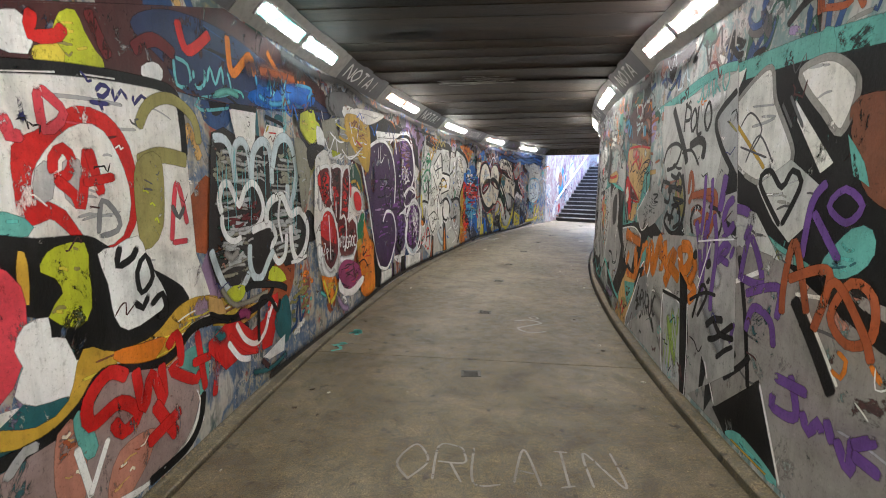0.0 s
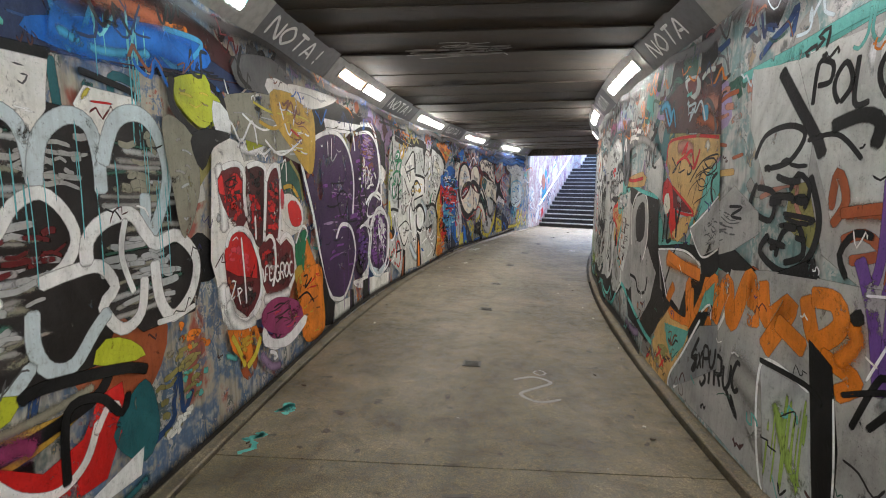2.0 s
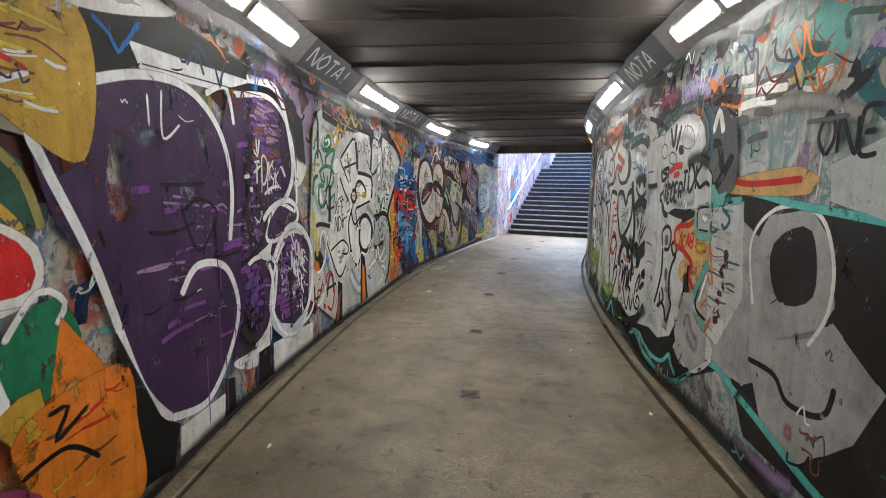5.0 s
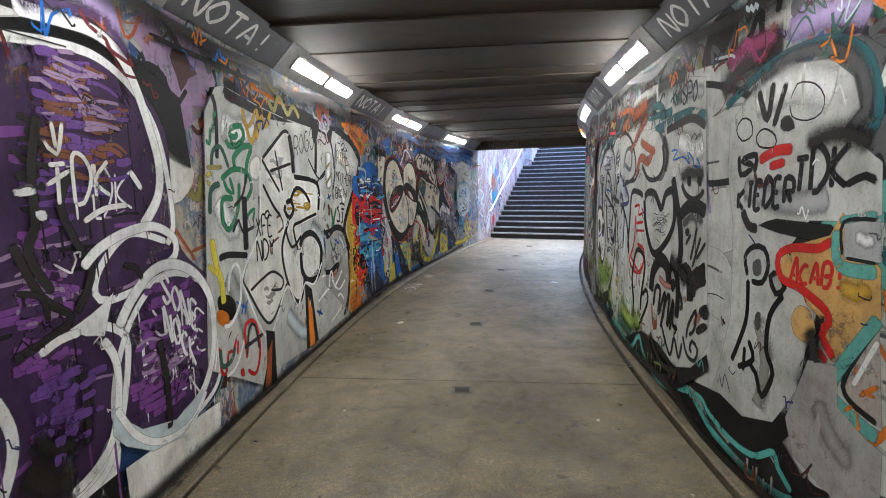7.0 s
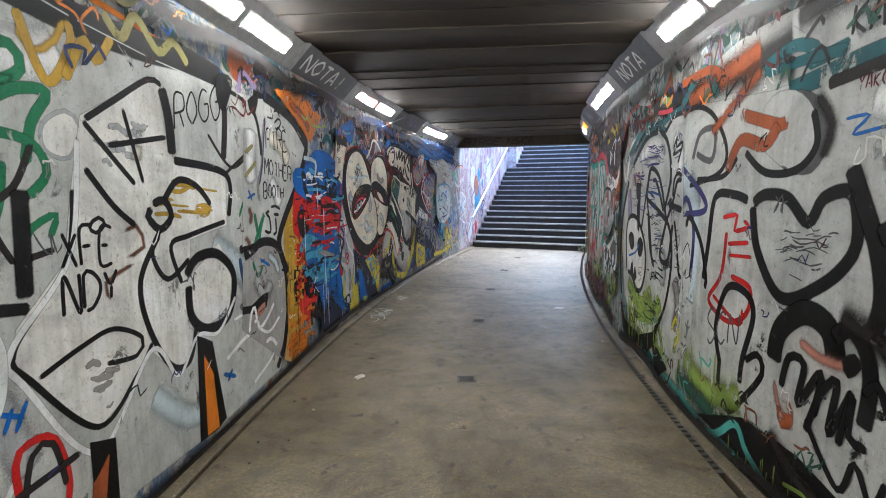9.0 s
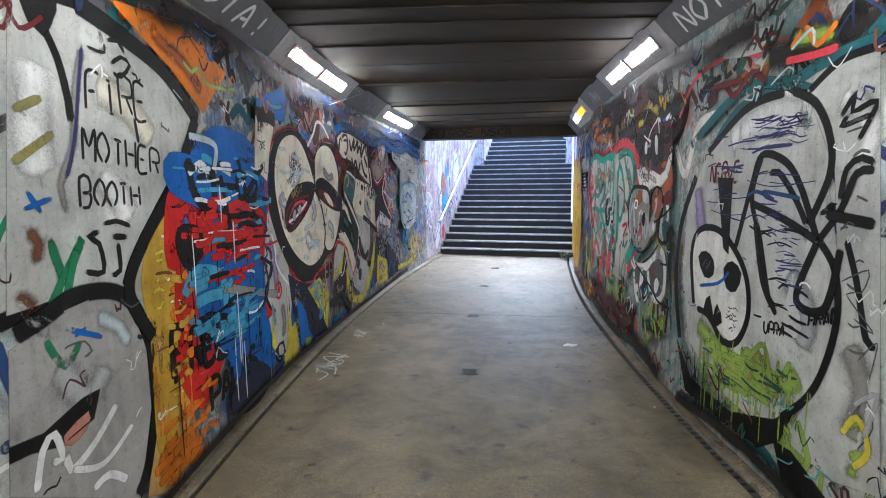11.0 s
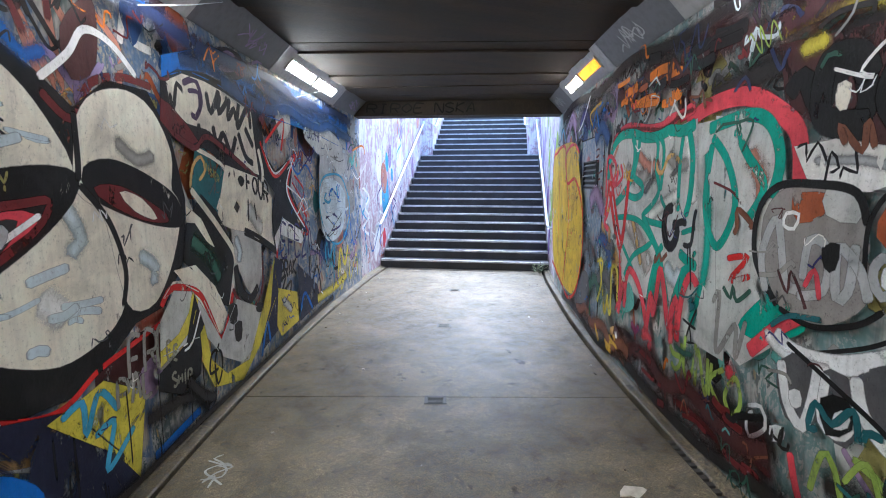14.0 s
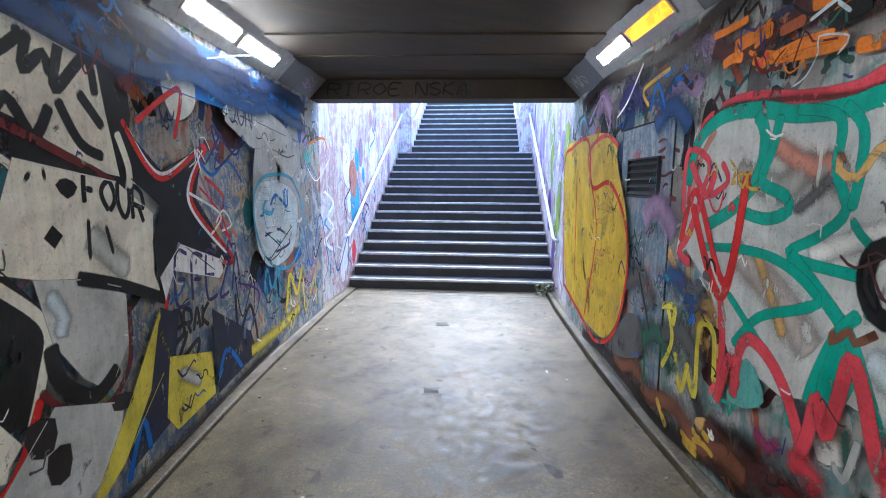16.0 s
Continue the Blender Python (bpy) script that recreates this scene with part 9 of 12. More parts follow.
line("offwhite", 0.015, [(2.913, 0.382), (2.749, 0.158)])
line("black", 0.04, [(2.626, 1.103), (2.505, 0.784), (2.408, 0.412)])
line("offwhite", 0.03, [(2.658, 0.939), (2.391, 1.05)])
line("purple2", 0.06, [(2.8, 0.978), (2.798, 1.31), (2.55, 1.325), (2.579, 1.172)])
line("purple2", 0.05, [(2.596, 0.951), (2.529, 1.208), (2.381, 0.994), (2.602, 0.981)])
line("purple2", 0.05, [(2.489, 0.695), (2.434, 0.849), (2.274, 0.818), (2.228, 0.69)])
line("purple2", 0.05, [(2.528, 0.903), (2.237, 0.995), (2.229, 0.831)])
line("purple2", 0.055, [(2.083, 0.633), (2.013, 0.454), (2.192, 0.424), (2.171, 0.508)])
line("purple2", 0.055, [(2.206, 0.57), (1.939, 0.587)])
line("purple2", 0.055, [(1.983, 0.51), (1.922, 0.428), (1.87, 0.498), (1.835, 0.449)])
line("purple2", 0.055, [(1.837, 0.547), (1.768, 0.436)])
line("purple2", 0.055, [(1.771, 0.495), (1.679, 0.393), (1.684, 0.541)])
line("purple2", 0.055, [(1.694, 0.489), (1.564, 0.583)])
line("purple2", 0.055, [(1.691, 0.468), (1.524, 0.457)])
line("purple2", 0.045, [(2.097, 1.153), (2.066, 1.405), (1.979, 1.501)])
line("purple2", 0.045, [(2.061, 1.381), (1.857, 1.168)])
line("purple2", 0.035, [(1.879, 1.468), (1.783, 1.406), (1.855, 1.336), (1.959, 1.398)], True)
line("rust", 0.05, [(2.191, 0.869), (2.199, 1.03), (2.149, 1.223), (2.016, 0.917)])
line("rust", 0.05, [(2.18, 1.048), (1.914, 1.13), (1.97, 0.855)])
line("rust", 0.045, [(1.787, 1.109), (1.673, 1.073), (1.661, 0.928), (1.774, 0.869), (1.877, 0.955)], True)
line("rust", 0.045, [(1.947, 0.935), (1.875, 1.096), (1.701, 0.937), (1.642, 0.827)])
line("orange", 0.025, [(1.829, 0.827), (1.763, 0.804), (1.782, 0.728), (1.848, 0.749)])
line("orange", 0.03, [(1.66, 0.842), (1.575, 0.77)])
line("black", 0.04, [(3.043, 0.601), (2.912, 0.781), (2.789, 0.742)])
line("black", 0.045, [(2.901, 0.532), (2.66, 0.609), (2.766, 0.436), (2.555, 0.562)])
line("black", 0.04, [(2.681, 0.364), (2.512, 0.497), (2.414, 0.596)])

piece(1, "purple strokes and black star scrawl")
line("purple2", 0.06, [(3.371, 1.259), (3.333, 1.507), (3.267, 1.272)])
line("purple2", 0.06, [(3.206, 1.238), (3.21, 1.507), (3.117, 1.291)])
line("purple2", 0.05, [(3.392, 1.302), (3.131, 1.37)])
line("purple2", 0.05, [(3.211, 1.109), (3.12, 0.877), (3.081, 1.056)])
line("black", 0.04, [(3.189, 0.626), (3.034, 0.775)])
line("black", 0.04, [(3.18, 0.744), (3.059, 0.615)])
line("black", 0.04, [(3.115, 0.596), (3.057, 0.796)])
line("orange", 0.05, [(3.31, 0.995), (3.158, 0.95), (3.204, 0.711)])
hatch("offwhite", 0.012, 14, [(3.959, 1.758), (3.239, 1.927), (3.207, 1.726), (3.606, 1.53)])
hatch("salmon", 0.03, 12, [(5.265, 2.211), (4.186, 2.106), (4.074, 1.652), (5.08, 1.623)])
hatch("rust", 0.02, 12, [(5.265, 2.211), (4.186, 2.106), (4.074, 1.652), (5.23, 1.155)])
hatch("tan", 0.03, 8, [(5.148, 1.666), (4.14, 1.595), (4.502, 1.187), (5.227, 1.147)])
drips("stone", 0.008, 20, [(5.043, 0.879), (3.532, 1.089), (3.41, 0.363), (4.75, 0.07)])
drips("offwhite", 0.006, 16, [(6.723, 1.672), (4.272, 1.911), (4.101, 0.977), (6.297, 0.204)])

piece(1, "grey panels with black loops, purple strokes and orange letters")
fill("silver", [(3.62, 2.06), (3.27, 2.11), (2.83, 2.14), (2.69, 1.28), (2.90, 1.16), (3.18, 1.13), (3.42, 1.23), (3.58, 1.59), (3.74, 1.80)], False)
fill("greywhite", [(3.72, 2.06), (3.47, 2.08), (3.16, 2.09), (2.83, 2.11), (2.80, 1.95), (3.05, 1.86), (2.95, 1.66), (3.01, 1.44), (3.39, 1.37), (3.58, 1.73)], False)
mist("white", 0.204, [(3.32, 1.98), (3.11, 2.00), (2.93, 2.04)])
fill("lgrey", [(3.02, 1.88), (2.81, 1.99), (2.74, 1.57), (2.89, 1.63)], False)
line("black", 0.044, [(2.81, 2.01), (3.05, 1.88), (2.97, 1.72), (2.80, 1.57), (2.73, 1.51)])
line("teal", 0.058, [(4.21, 2.08), (3.74, 2.11), (3.35, 2.15), (3.01, 2.16), (2.83, 2.14)])
words("teal", 0.016, "JUNKO", (3.39, 2.02), (2.91, 2.03))
words("black", 0.026, "POLO", (3.58, 1.84), (3.11, 1.81))
line("black", 0.010, [(2.88, 1.87), (2.81, 1.90), (2.77, 1.80)])
line("olive", 0.016, [(2.90, 1.85), (2.77, 1.77)])
fill("greywhite", [(4.09, 2.10), (3.72, 2.06), (3.56, 1.75), (3.57, 1.53), (3.87, 1.50), (4.06, 1.80)], False)
line("black", 0.065, [(3.84, 2.05), (3.69, 1.88), (3.52, 1.69), (3.48, 1.61)])
line("black", 0.030, [(4.00, 1.63), (3.92, 1.75), (3.73, 1.78), (3.61, 1.73), (3.70, 1.62), (3.86, 1.59)])
line("black", 0.033, [(3.95, 1.53), (4.00, 1.40), (3.81, 1.34), (3.80, 1.47), (3.96, 1.50)])
line("black", 0.023, [(3.60, 1.70), (3.41, 1.71), (3.26, 1.60)])
line("black", 0.062, [(3.46, 1.74), (3.29, 1.77), (3.20, 1.73), (3.22, 1.63)])
line("black", 0.039, [(3.55, 1.56), (3.46, 1.36), (3.51, 1.19), (3.67, 1.11), (3.87, 1.18), (3.80, 1.28)])
line("black", 0.034, [(3.74, 1.16), (3.70, 1.29), (3.59, 1.33), (3.54, 1.21), (3.68, 1.15)])
line("black", 0.029, [(3.68, 1.47), (3.63, 1.56), (3.54, 1.50), (3.57, 1.39)])
line("black", 0.025, [(3.74, 1.32), (3.49, 1.36), (3.72, 1.38)])
hatch("black", 0.029, 14, [(4.02, 1.70), (3.54, 1.64), (3.46, 1.20), (3.88, 1.17)])
fill("silver", [(4.64, 1.25), (4.18, 1.50), (3.92, 1.37), (3.90, 1.27), (4.28, 1.09), (4.50, 1.14)], False)
hatch("dgrey", 0.008, 14, [(4.54, 1.34), (4.09, 1.46), (3.94, 1.27), (4.34, 1.12)])
line("black", 0.018, [(4.23, 1.39), (4.08, 1.39), (4.19, 1.34), (4.06, 1.33)])
fill("black", [(4.48, 1.06), (4.11, 1.15), (3.82, 1.05), (3.46, 1.20), (3.39, 1.09), (3.78, 1.03), (4.08, 1.01)], False)
fill("silver", [(4.13, 1.04), (3.79, 1.09), (3.42, 1.12), (3.18, 1.13), (2.90, 1.16), (2.67, 1.18), (2.56, 0.46), (3.20, 0.03), (3.52, 0.02), (4.27, 0.07), (4.84, 0.06), (4.46, 0.41), (4.21, 0.72)], False)
mist("stone", 0.324, [(4.08, 0.54), (3.67, 0.40), (3.76, 0.16)])
mist("grey", 0.223, [(3.04, 0.81), (2.80, 0.58), (2.68, 0.51)])
mist("lgrey", 0.188, [(2.94, 0.99), (2.79, 0.86)])
line("white", 0.026, [(4.17, 1.03), (4.17, 0.77), (4.55, 0.30), (4.84, 0.06)])
line("orange", 0.155, [(4.95, 0.84), (4.45, 0.91), (4.52, 0.69), (4.96, 0.54)])
line("orange", 0.117, [(4.30, 0.70), (4.16, 0.96), (4.08, 0.76), (3.93, 1.03), (3.86, 0.78)])
line("orange", 0.114, [(3.82, 1.05), (3.75, 0.87), (3.58, 0.97), (3.76, 0.70)])
line("orange", 0.095, [(3.69, 0.88), (3.44, 0.80)])
line("orange", 0.094, [(3.49, 1.05), (3.40, 0.87), (3.27, 0.96), (3.31, 1.05), (3.46, 1.04)])
line("orange", 0.078, [(3.37, 0.82), (3.16, 0.78), (3.27, 0.68)])
mist("orange", 0.150, [(3.29, 0.79), (3.18, 0.93), (3.24, 1.02)])
words("black", 0.028, "STRUC", (4.42, 0.26), (3.92, 0.41))
line("black", 0.031, [(4.09, 0.38), (3.94, 0.26), (4.03, 0.37)])
fill("lgrey", [(3.76, 0.63), (3.39, 0.64), (3.31, 0.08), (3.63, 0.02)], False)
mist("lime2", 0.132, [(3.62, 0.52), (3.53, 0.34), (3.38, 0.16)])
drips("lime2", 0.015, 14, [(3.69, 0.56), (3.41, 0.63), (3.37, 0.41), (3.64, 0.28)])
line("white", 0.021, [(3.27, 0.02), (3.65, 0.02), (3.76, 0.63), (3.39, 0.64)])
fill("black", [(3.43, 0.86), (3.29, 0.79), (3.21, 0.48), (3.18, 0.04), (3.27, 0.02)], False)
line("white", 0.013, [(3.26, 0.68), (3.21, 0.37), (3.19, 0.03)])
line("black", 0.029, [(3.78, 0.65), (3.42, 0.66), (3.31, 0.61)])
fill("black", [(2.82, 1.59), (2.73, 1.51), (2.72, 1.45), (2.86, 1.42)], False)
fill("black", [(2.83, 1.28), (2.68, 1.24), (2.68, 1.20), (2.74, 1.21)], False)
mist("rust", 0.106, [(3.35, 1.40), (3.11, 1.41), (2.93, 1.35)])
line("rust", 0.047, [(3.40, 1.40), (3.38, 1.56), (3.32, 1.45), (3.39, 1.34)])
line("rust", 0.047, [(3.35, 1.40), (2.98, 1.43), (2.98, 1.24), (3.07, 1.15), (3.06, 1.32)])
line("rust", 0.046, [(3.28, 1.22), (3.12, 1.27), (3.21, 1.33), (3.33, 1.29)])
line("black", 0.033, [(3.26, 1.14), (3.32, 1.24), (3.25, 1.33), (3.15, 1.32)])
line("black", 0.027, [(3.06, 1.34), (2.93, 1.33), (2.86, 1.25), (2.90, 1.16), (2.96, 1.13)])
line("purple2", 0.043, [(3.13, 1.55), (3.12, 1.39), (3.12, 1.24), (3.14, 1.14)])
line("purple2", 0.042, [(3.03, 1.53), (3.01, 1.35), (3.04, 1.18)])
line("purple2", 0.072, [(2.85, 1.55), (2.88, 1.38), (2.90, 1.31)])
line("purple2", 0.058, [(2.71, 1.41), (2.79, 1.37), (2.83, 1.28), (2.77, 1.21), (2.69, 1.28)])
line("purple2", 0.062, [(3.22, 1.25), (3.12, 1.04), (3.05, 0.76)])
line("purple2", 0.048, [(3.05, 1.27), (3.05, 1.06), (3.04, 0.77)])
line("purple2", 0.052, [(2.96, 1.31), (2.89, 1.10), (2.91, 0.82), (2.90, 0.70)])
line("purple2", 0.048, [(2.88, 1.01), (2.73, 1.13), (2.81, 1.13), (2.85, 1.06), (2.71, 1.03)])
line("purple2", 0.035, [(3.09, 1.10), (3.04, 1.23), (2.98, 1.03), (3.07, 0.96)])
line("purple2", 0.035, [(2.72, 1.05), (2.67, 1.15)])
line("purple2", 0.034, [(2.64, 0.58), (2.60, 0.73)])
line("black", 0.030, [(3.16, 0.59), (3.05, 0.84), (2.97, 0.79), (3.09, 0.62)])
line("black", 0.025, [(3.23, 0.70), (3.01, 0.80), (2.84, 0.82)])
fill("black", [(3.00, 1.00), (2.96, 1.02), (2.95, 0.98), (3.00, 0.96)])
fill("black", [(2.98, 0.88), (2.95, 0.91), (2.95, 0.88), (2.98, 0.87)])
fill("black", [(3.22, 1.02), (3.18, 1.05), (3.16, 1.01), (3.20, 0.99)])
line("black", 0.046, [(2.95, 0.60), (2.85, 0.67), (2.72, 0.70)])
line("black", 0.039, [(2.91, 0.53), (2.80, 0.57), (2.60, 0.71)])
line("black", 0.038, [(2.85, 0.67), (2.75, 0.61), (2.58, 0.63)])
line("black", 0.031, [(2.78, 0.45), (2.68, 0.53), (2.58, 0.59)])
fill("black", [(2.96, 0.40), (2.89, 0.32), (2.92, 0.22), (2.96, 0.19)], False)
line("white", 0.017, [(2.92, 0.40), (2.85, 0.27)])
line("white", 0.012, [(3.17, 1.11), (2.90, 1.15), (2.67, 1.18)])
line("white", 0.013, [(2.96, 1.14), (3.12, 0.79)])

piece(1, "tan ground with black loops, silver and orange letters edged in aqua")
fill("maroon", [(5.52, 2.12), (5.20, 2.22), (4.94, 2.23), (4.48, 2.22), (4.41, 1.81), (4.80, 1.86), (5.36, 1.91)], False)
mist("salmon", 0.197, [(4.75, 1.97), (4.57, 2.02), (4.45, 1.95)])
mist("rust", 0.168, [(4.81, 1.91), (4.61, 1.92), (4.43, 1.83)])
line("dgrey", 0.033, [(4.72, 1.99), (4.63, 2.04), (4.52, 1.95), (4.48, 1.82), (4.55, 1.72)])
mist("dgrey", 0.072, [(4.96, 1.91), (4.86, 1.77), (4.73, 1.67), (4.60, 1.68)])
fill("greywhite", [(5.04, 2.23), (4.82, 2.22), (4.76, 2.13), (4.84, 2.08), (4.96, 2.14)])
fill("dred", [(4.99, 2.21), (4.84, 2.20), (4.84, 2.13), (4.94, 2.13)])
line("black", 0.034, [(4.73, 2.08), (4.72, 2.19), (4.59, 2.13), (4.54, 2.20), (4.49, 2.16)])
line("greywhite", 0.035, [(4.75, 2.18), (4.66, 2.22), (4.54, 2.21)])
mist("lblue", 0.111, [(5.58, 2.10), (5.40, 2.13), (5.25, 1.96)])
mist("yellow2", 0.068, [(5.66, 2.15), (5.53, 2.19)])
line("lblue", 0.026, [(5.45, 2.11), (5.31, 1.96), (5.25, 2.07), (5.17, 1.92)])
line("teal", 0.026, [(5.00, 2.12), (4.88, 2.13)])
fill("lblue", [(4.69, 2.00), (4.62, 2.00), (4.61, 1.92), (4.67, 1.93)])
fill("tan", [(5.31, 1.82), (5.24, 1.85), (4.95, 1.85), (4.41, 1.80), (4.39, 1.69), (4.55, 1.55), (4.70, 1.30), (5.12, 1.49), (5.27, 1.61)], False)
mist("salmon", 0.158, [(5.12, 1.77), (4.94, 1.78), (4.77, 1.72)])
mist("cream", 0.128, [(4.64, 1.75), (4.50, 1.76)])
line("red", 0.022, [(5.31, 1.64), (5.31, 1.79), (5.21, 1.84), (4.76, 1.83), (4.41, 1.79)])
line("red", 0.026, [(5.01, 1.71), (4.90, 1.80), (4.95, 1.70), (4.82, 1.74), (4.76, 1.64), (4.70, 1.71)])
line("red", 0.022, [(5.10, 1.66), (4.93, 1.70), (4.76, 1.62), (4.68, 1.75)])
fill("teal", [(4.59, 1.43), (4.55, 1.57), (4.38, 1.65), (4.36, 1.47), (4.46, 1.35), (4.67, 1.28)], False)
line("black", 0.014, [(5.21, 1.72), (5.09, 1.63), (5.17, 1.60), (5.01, 1.68), (5.04, 1.60), (4.91, 1.62)])
line("black", 0.016, [(4.85, 1.63), (4.82, 1.65), (4.80, 1.60), (4.86, 1.58), (4.88, 1.62)])
line("black", 0.012, [(4.82, 1.52), (4.63, 1.66), (4.41, 1.69), (4.50, 1.61), (4.60, 1.66), (4.46, 1.67), (4.42, 1.61), (4.55, 1.57), (4.63, 1.64)])
line("black", 0.007, [(4.75, 1.37), (4.65, 1.57), (4.47, 1.61), (4.54, 1.50), (4.66, 1.48), (4.62, 1.59), (4.44, 1.57)])
line("black", 0.007, [(4.84, 1.42), (4.77, 1.50), (4.61, 1.55), (4.53, 1.46), (4.72, 1.38), (4.67, 1.28), (4.58, 1.39)])
line("black", 0.007, [(4.74, 1.55), (4.59, 1.59), (4.52, 1.52), (4.63, 1.50), (4.71, 1.57), (4.48, 1.63)])
line("black", 0.025, [(4.38, 1.59), (4.46, 1.55), (4.46, 1.46), (4.39, 1.34), (4.32, 1.22)])
fill("red", [(5.35, 1.39), (5.35, 1.52), (5.27, 1.56), (5.14, 1.49), (5.09, 1.35), (4.93, 1.22), (4.96, 1.14), (5.08, 1.12), (5.21, 1.28)], False)
fill("dred", [(5.15, 1.50), (4.71, 1.33), (4.86, 1.33), (5.09, 1.35)], False)
mist("greypink", 0.080, [(5.06, 1.43), (4.91, 1.39)])
line("red", 0.022, [(5.15, 1.50), (4.71, 1.32), (5.04, 1.32)])
fill("cream", [(5.30, 1.42), (5.22, 1.44), (5.17, 1.34), (5.25, 1.29), (5.30, 1.35)])
fill("red", [(5.32, 1.53), (5.26, 1.55), (5.24, 1.50), (5.30, 1.49)])
fill("teal", [(5.47, 1.32), (5.36, 1.26), (5.27, 1.09), (4.82, 1.11), (4.72, 1.20), (4.77, 1.25), (4.70, 1.30), (4.74, 1.10), (4.90, 1.06), (5.32, 1.03), (5.42, 1.03)], False)
fill("tan", [(5.08, 1.15), (4.90, 1.28), (4.74, 1.30), (4.80, 1.19), (4.96, 1.11)], False)
words("black", 0.034, "ILY", (5.33, 1.08), (4.92, 1.14))
fill("black", [(5.38, 1.03), (4.82, 1.11), (4.67, 1.11), (4.31, 1.17), (4.28, 0.97), (4.45, 0.95), (4.49, 0.85), (4.69, 0.56), (5.00, 0.54), (5.19, 0.66)], False)
fill("silver", [(5.38, 1.00), (4.84, 1.05), (4.55, 1.02), (4.51, 0.96), (4.71, 0.87), (4.83, 0.64), (5.08, 0.70)], False)
fill("silver", [(4.75, 1.22), (4.57, 1.32), (4.35, 1.43), (4.30, 1.15), (4.53, 1.06)], False)
line("white", 0.014, [(4.75, 1.22), (4.57, 1.31), (4.35, 1.45)])
line("white", 0.014, [(4.75, 1.22), (4.53, 1.06), (4.30, 1.14)])
hatch("dgrey", 0.007, 18, [(4.53, 1.28), (4.35, 1.34), (4.33, 1.18), (4.51, 1.12)])
line("white", 0.017, [(5.38, 1.00), (4.82, 1.06), (4.52, 1.00)])
line("white", 0.019, [(5.38, 1.00), (5.15, 0.74), (5.04, 0.59)])
line("black", 0.025, [(5.16, 0.76), (4.99, 1.05)])
mist("orange", 0.177, [(5.18, 0.95), (4.80, 0.95), (4.54, 0.95)])
line("orange", 0.086, [(4.95, 0.80), (5.07, 0.64), (4.98, 0.58), (4.73, 0.57), (4.66, 0.63), (4.70, 0.83), (4.63, 0.87)])
line("orange", 0.065, [(4.63, 0.85), (4.60, 0.68), (4.52, 0.64), (4.41, 0.67), (4.30, 0.70)])
line("orange", 0.086, [(4.51, 0.94), (4.80, 0.95), (5.14, 0.99)])
fill("teal", [(4.50, 0.70), (4.43, 0.84), (4.28, 1.02), (4.25, 0.81), (4.42, 0.76)], False)
line("orange", 0.057, [(4.44, 0.87), (4.29, 0.96), (4.29, 0.70)])
line("orange", 0.066, [(4.31, 0.78), (4.24, 0.73)])
fill("black", [(4.71, 0.45), (4.50, 0.70), (4.36, 0.74), (4.45, 0.58), (4.59, 0.43)], False)
line("white", 0.017, [(4.47, 0.71), (4.35, 0.79), (4.32, 0.69)])
fill("tan", [(5.51, 0.02), (5.12, 0.62), (4.97, 0.53), (4.65, 0.56), (4.64, 0.48), (4.93, 0.12), (4.96, 0.02)], False)
fill("teal", [(5.10, 0.47), (4.63, 0.54), (4.71, 0.41), (4.90, 0.23), (5.02, 0.35)], False)
hatch("olive", 0.022, 14, [(5.36, 0.16), (4.94, 0.45), (4.85, 0.26), (5.14, 0.03)])
line("red", 0.022, [(5.21, 0.26), (5.05, 0.12)])
line("red", 0.023, [(5.25, 0.14), (5.12, 0.26)])
line("red", 0.022, [(5.15, 0.09), (5.03, 0.22)])
mist("red", 0.058, [(5.52, 0.04), (5.39, 0.14)])
fill("grey", [(4.95, 0.08), (4.70, 0.37), (4.46, 0.62), (4.23, 0.69), (4.19, 0.45), (4.90, 0.02)], False)
line("white", 0.023, [(4.94, 0.02), (4.91, 0.14), (4.70, 0.37), (4.46, 0.67)])
line("white", 0.018, [(4.95, 0.08), (4.90, 0.02)])
words("black", 0.023, "SXPU", (4.54, 0.30), (4.21, 0.44))
line("black", 0.029, [(4.45, 0.56), (4.55, 0.39), (4.46, 0.43), (4.54, 0.30)])
fill("soot", [(6.63, 1.50), (5.45, 1.42), (5.38, 1.03), (5.26, 0.70), (4.99, 0.64), (5.51, 0.19), (6.21, 0.23), (6.41, 0.53), (7.38, 0.05), (9.29, 0.02), (8.01, 1.25)], False)
fill("silver", [(8.17, 0.21), (8.29, 1.10), (7.61, 1.32), (7.26, 1.29), (7.36, 0.85), (7.33, 0.29), (7.67, 0.14)], False)
fill("silver", [(7.25, 1.23), (6.70, 1.48), (6.20, 1.26), (6.24, 0.92), (5.96, 0.65), (6.27, 0.48), (7.05, 0.47), (7.28, 0.96)], False)
fill("silver", [(6.24, 0.66), (6.30, 1.21), (6.17, 1.39), (5.88, 1.44), (5.73, 1.30), (5.68, 1.05), (5.77, 0.89), (6.10, 0.78), (5.67, 0.98), (5.39, 0.80), (5.50, 0.56), (5.79, 0.30), (6.07, 0.37)], False)
fill("soot", [(6.13, 1.19), (6.05, 1.31), (5.86, 1.34), (5.81, 1.07), (6.03, 1.00)])
line("offwhite", 0.023, [(6.24, 0.92), (6.31, 1.25), (6.12, 1.43), (5.83, 1.42), (5.71, 1.23), (5.71, 1.01), (5.81, 0.84)])
line("black", 0.030, [(6.24, 0.64), (6.01, 0.64), (5.89, 0.55), (5.67, 0.59), (5.62, 0.74)])
line("aqua", 0.039, [(7.49, 1.33), (6.63, 1.51), (5.93, 1.45), (5.45, 1.41)])
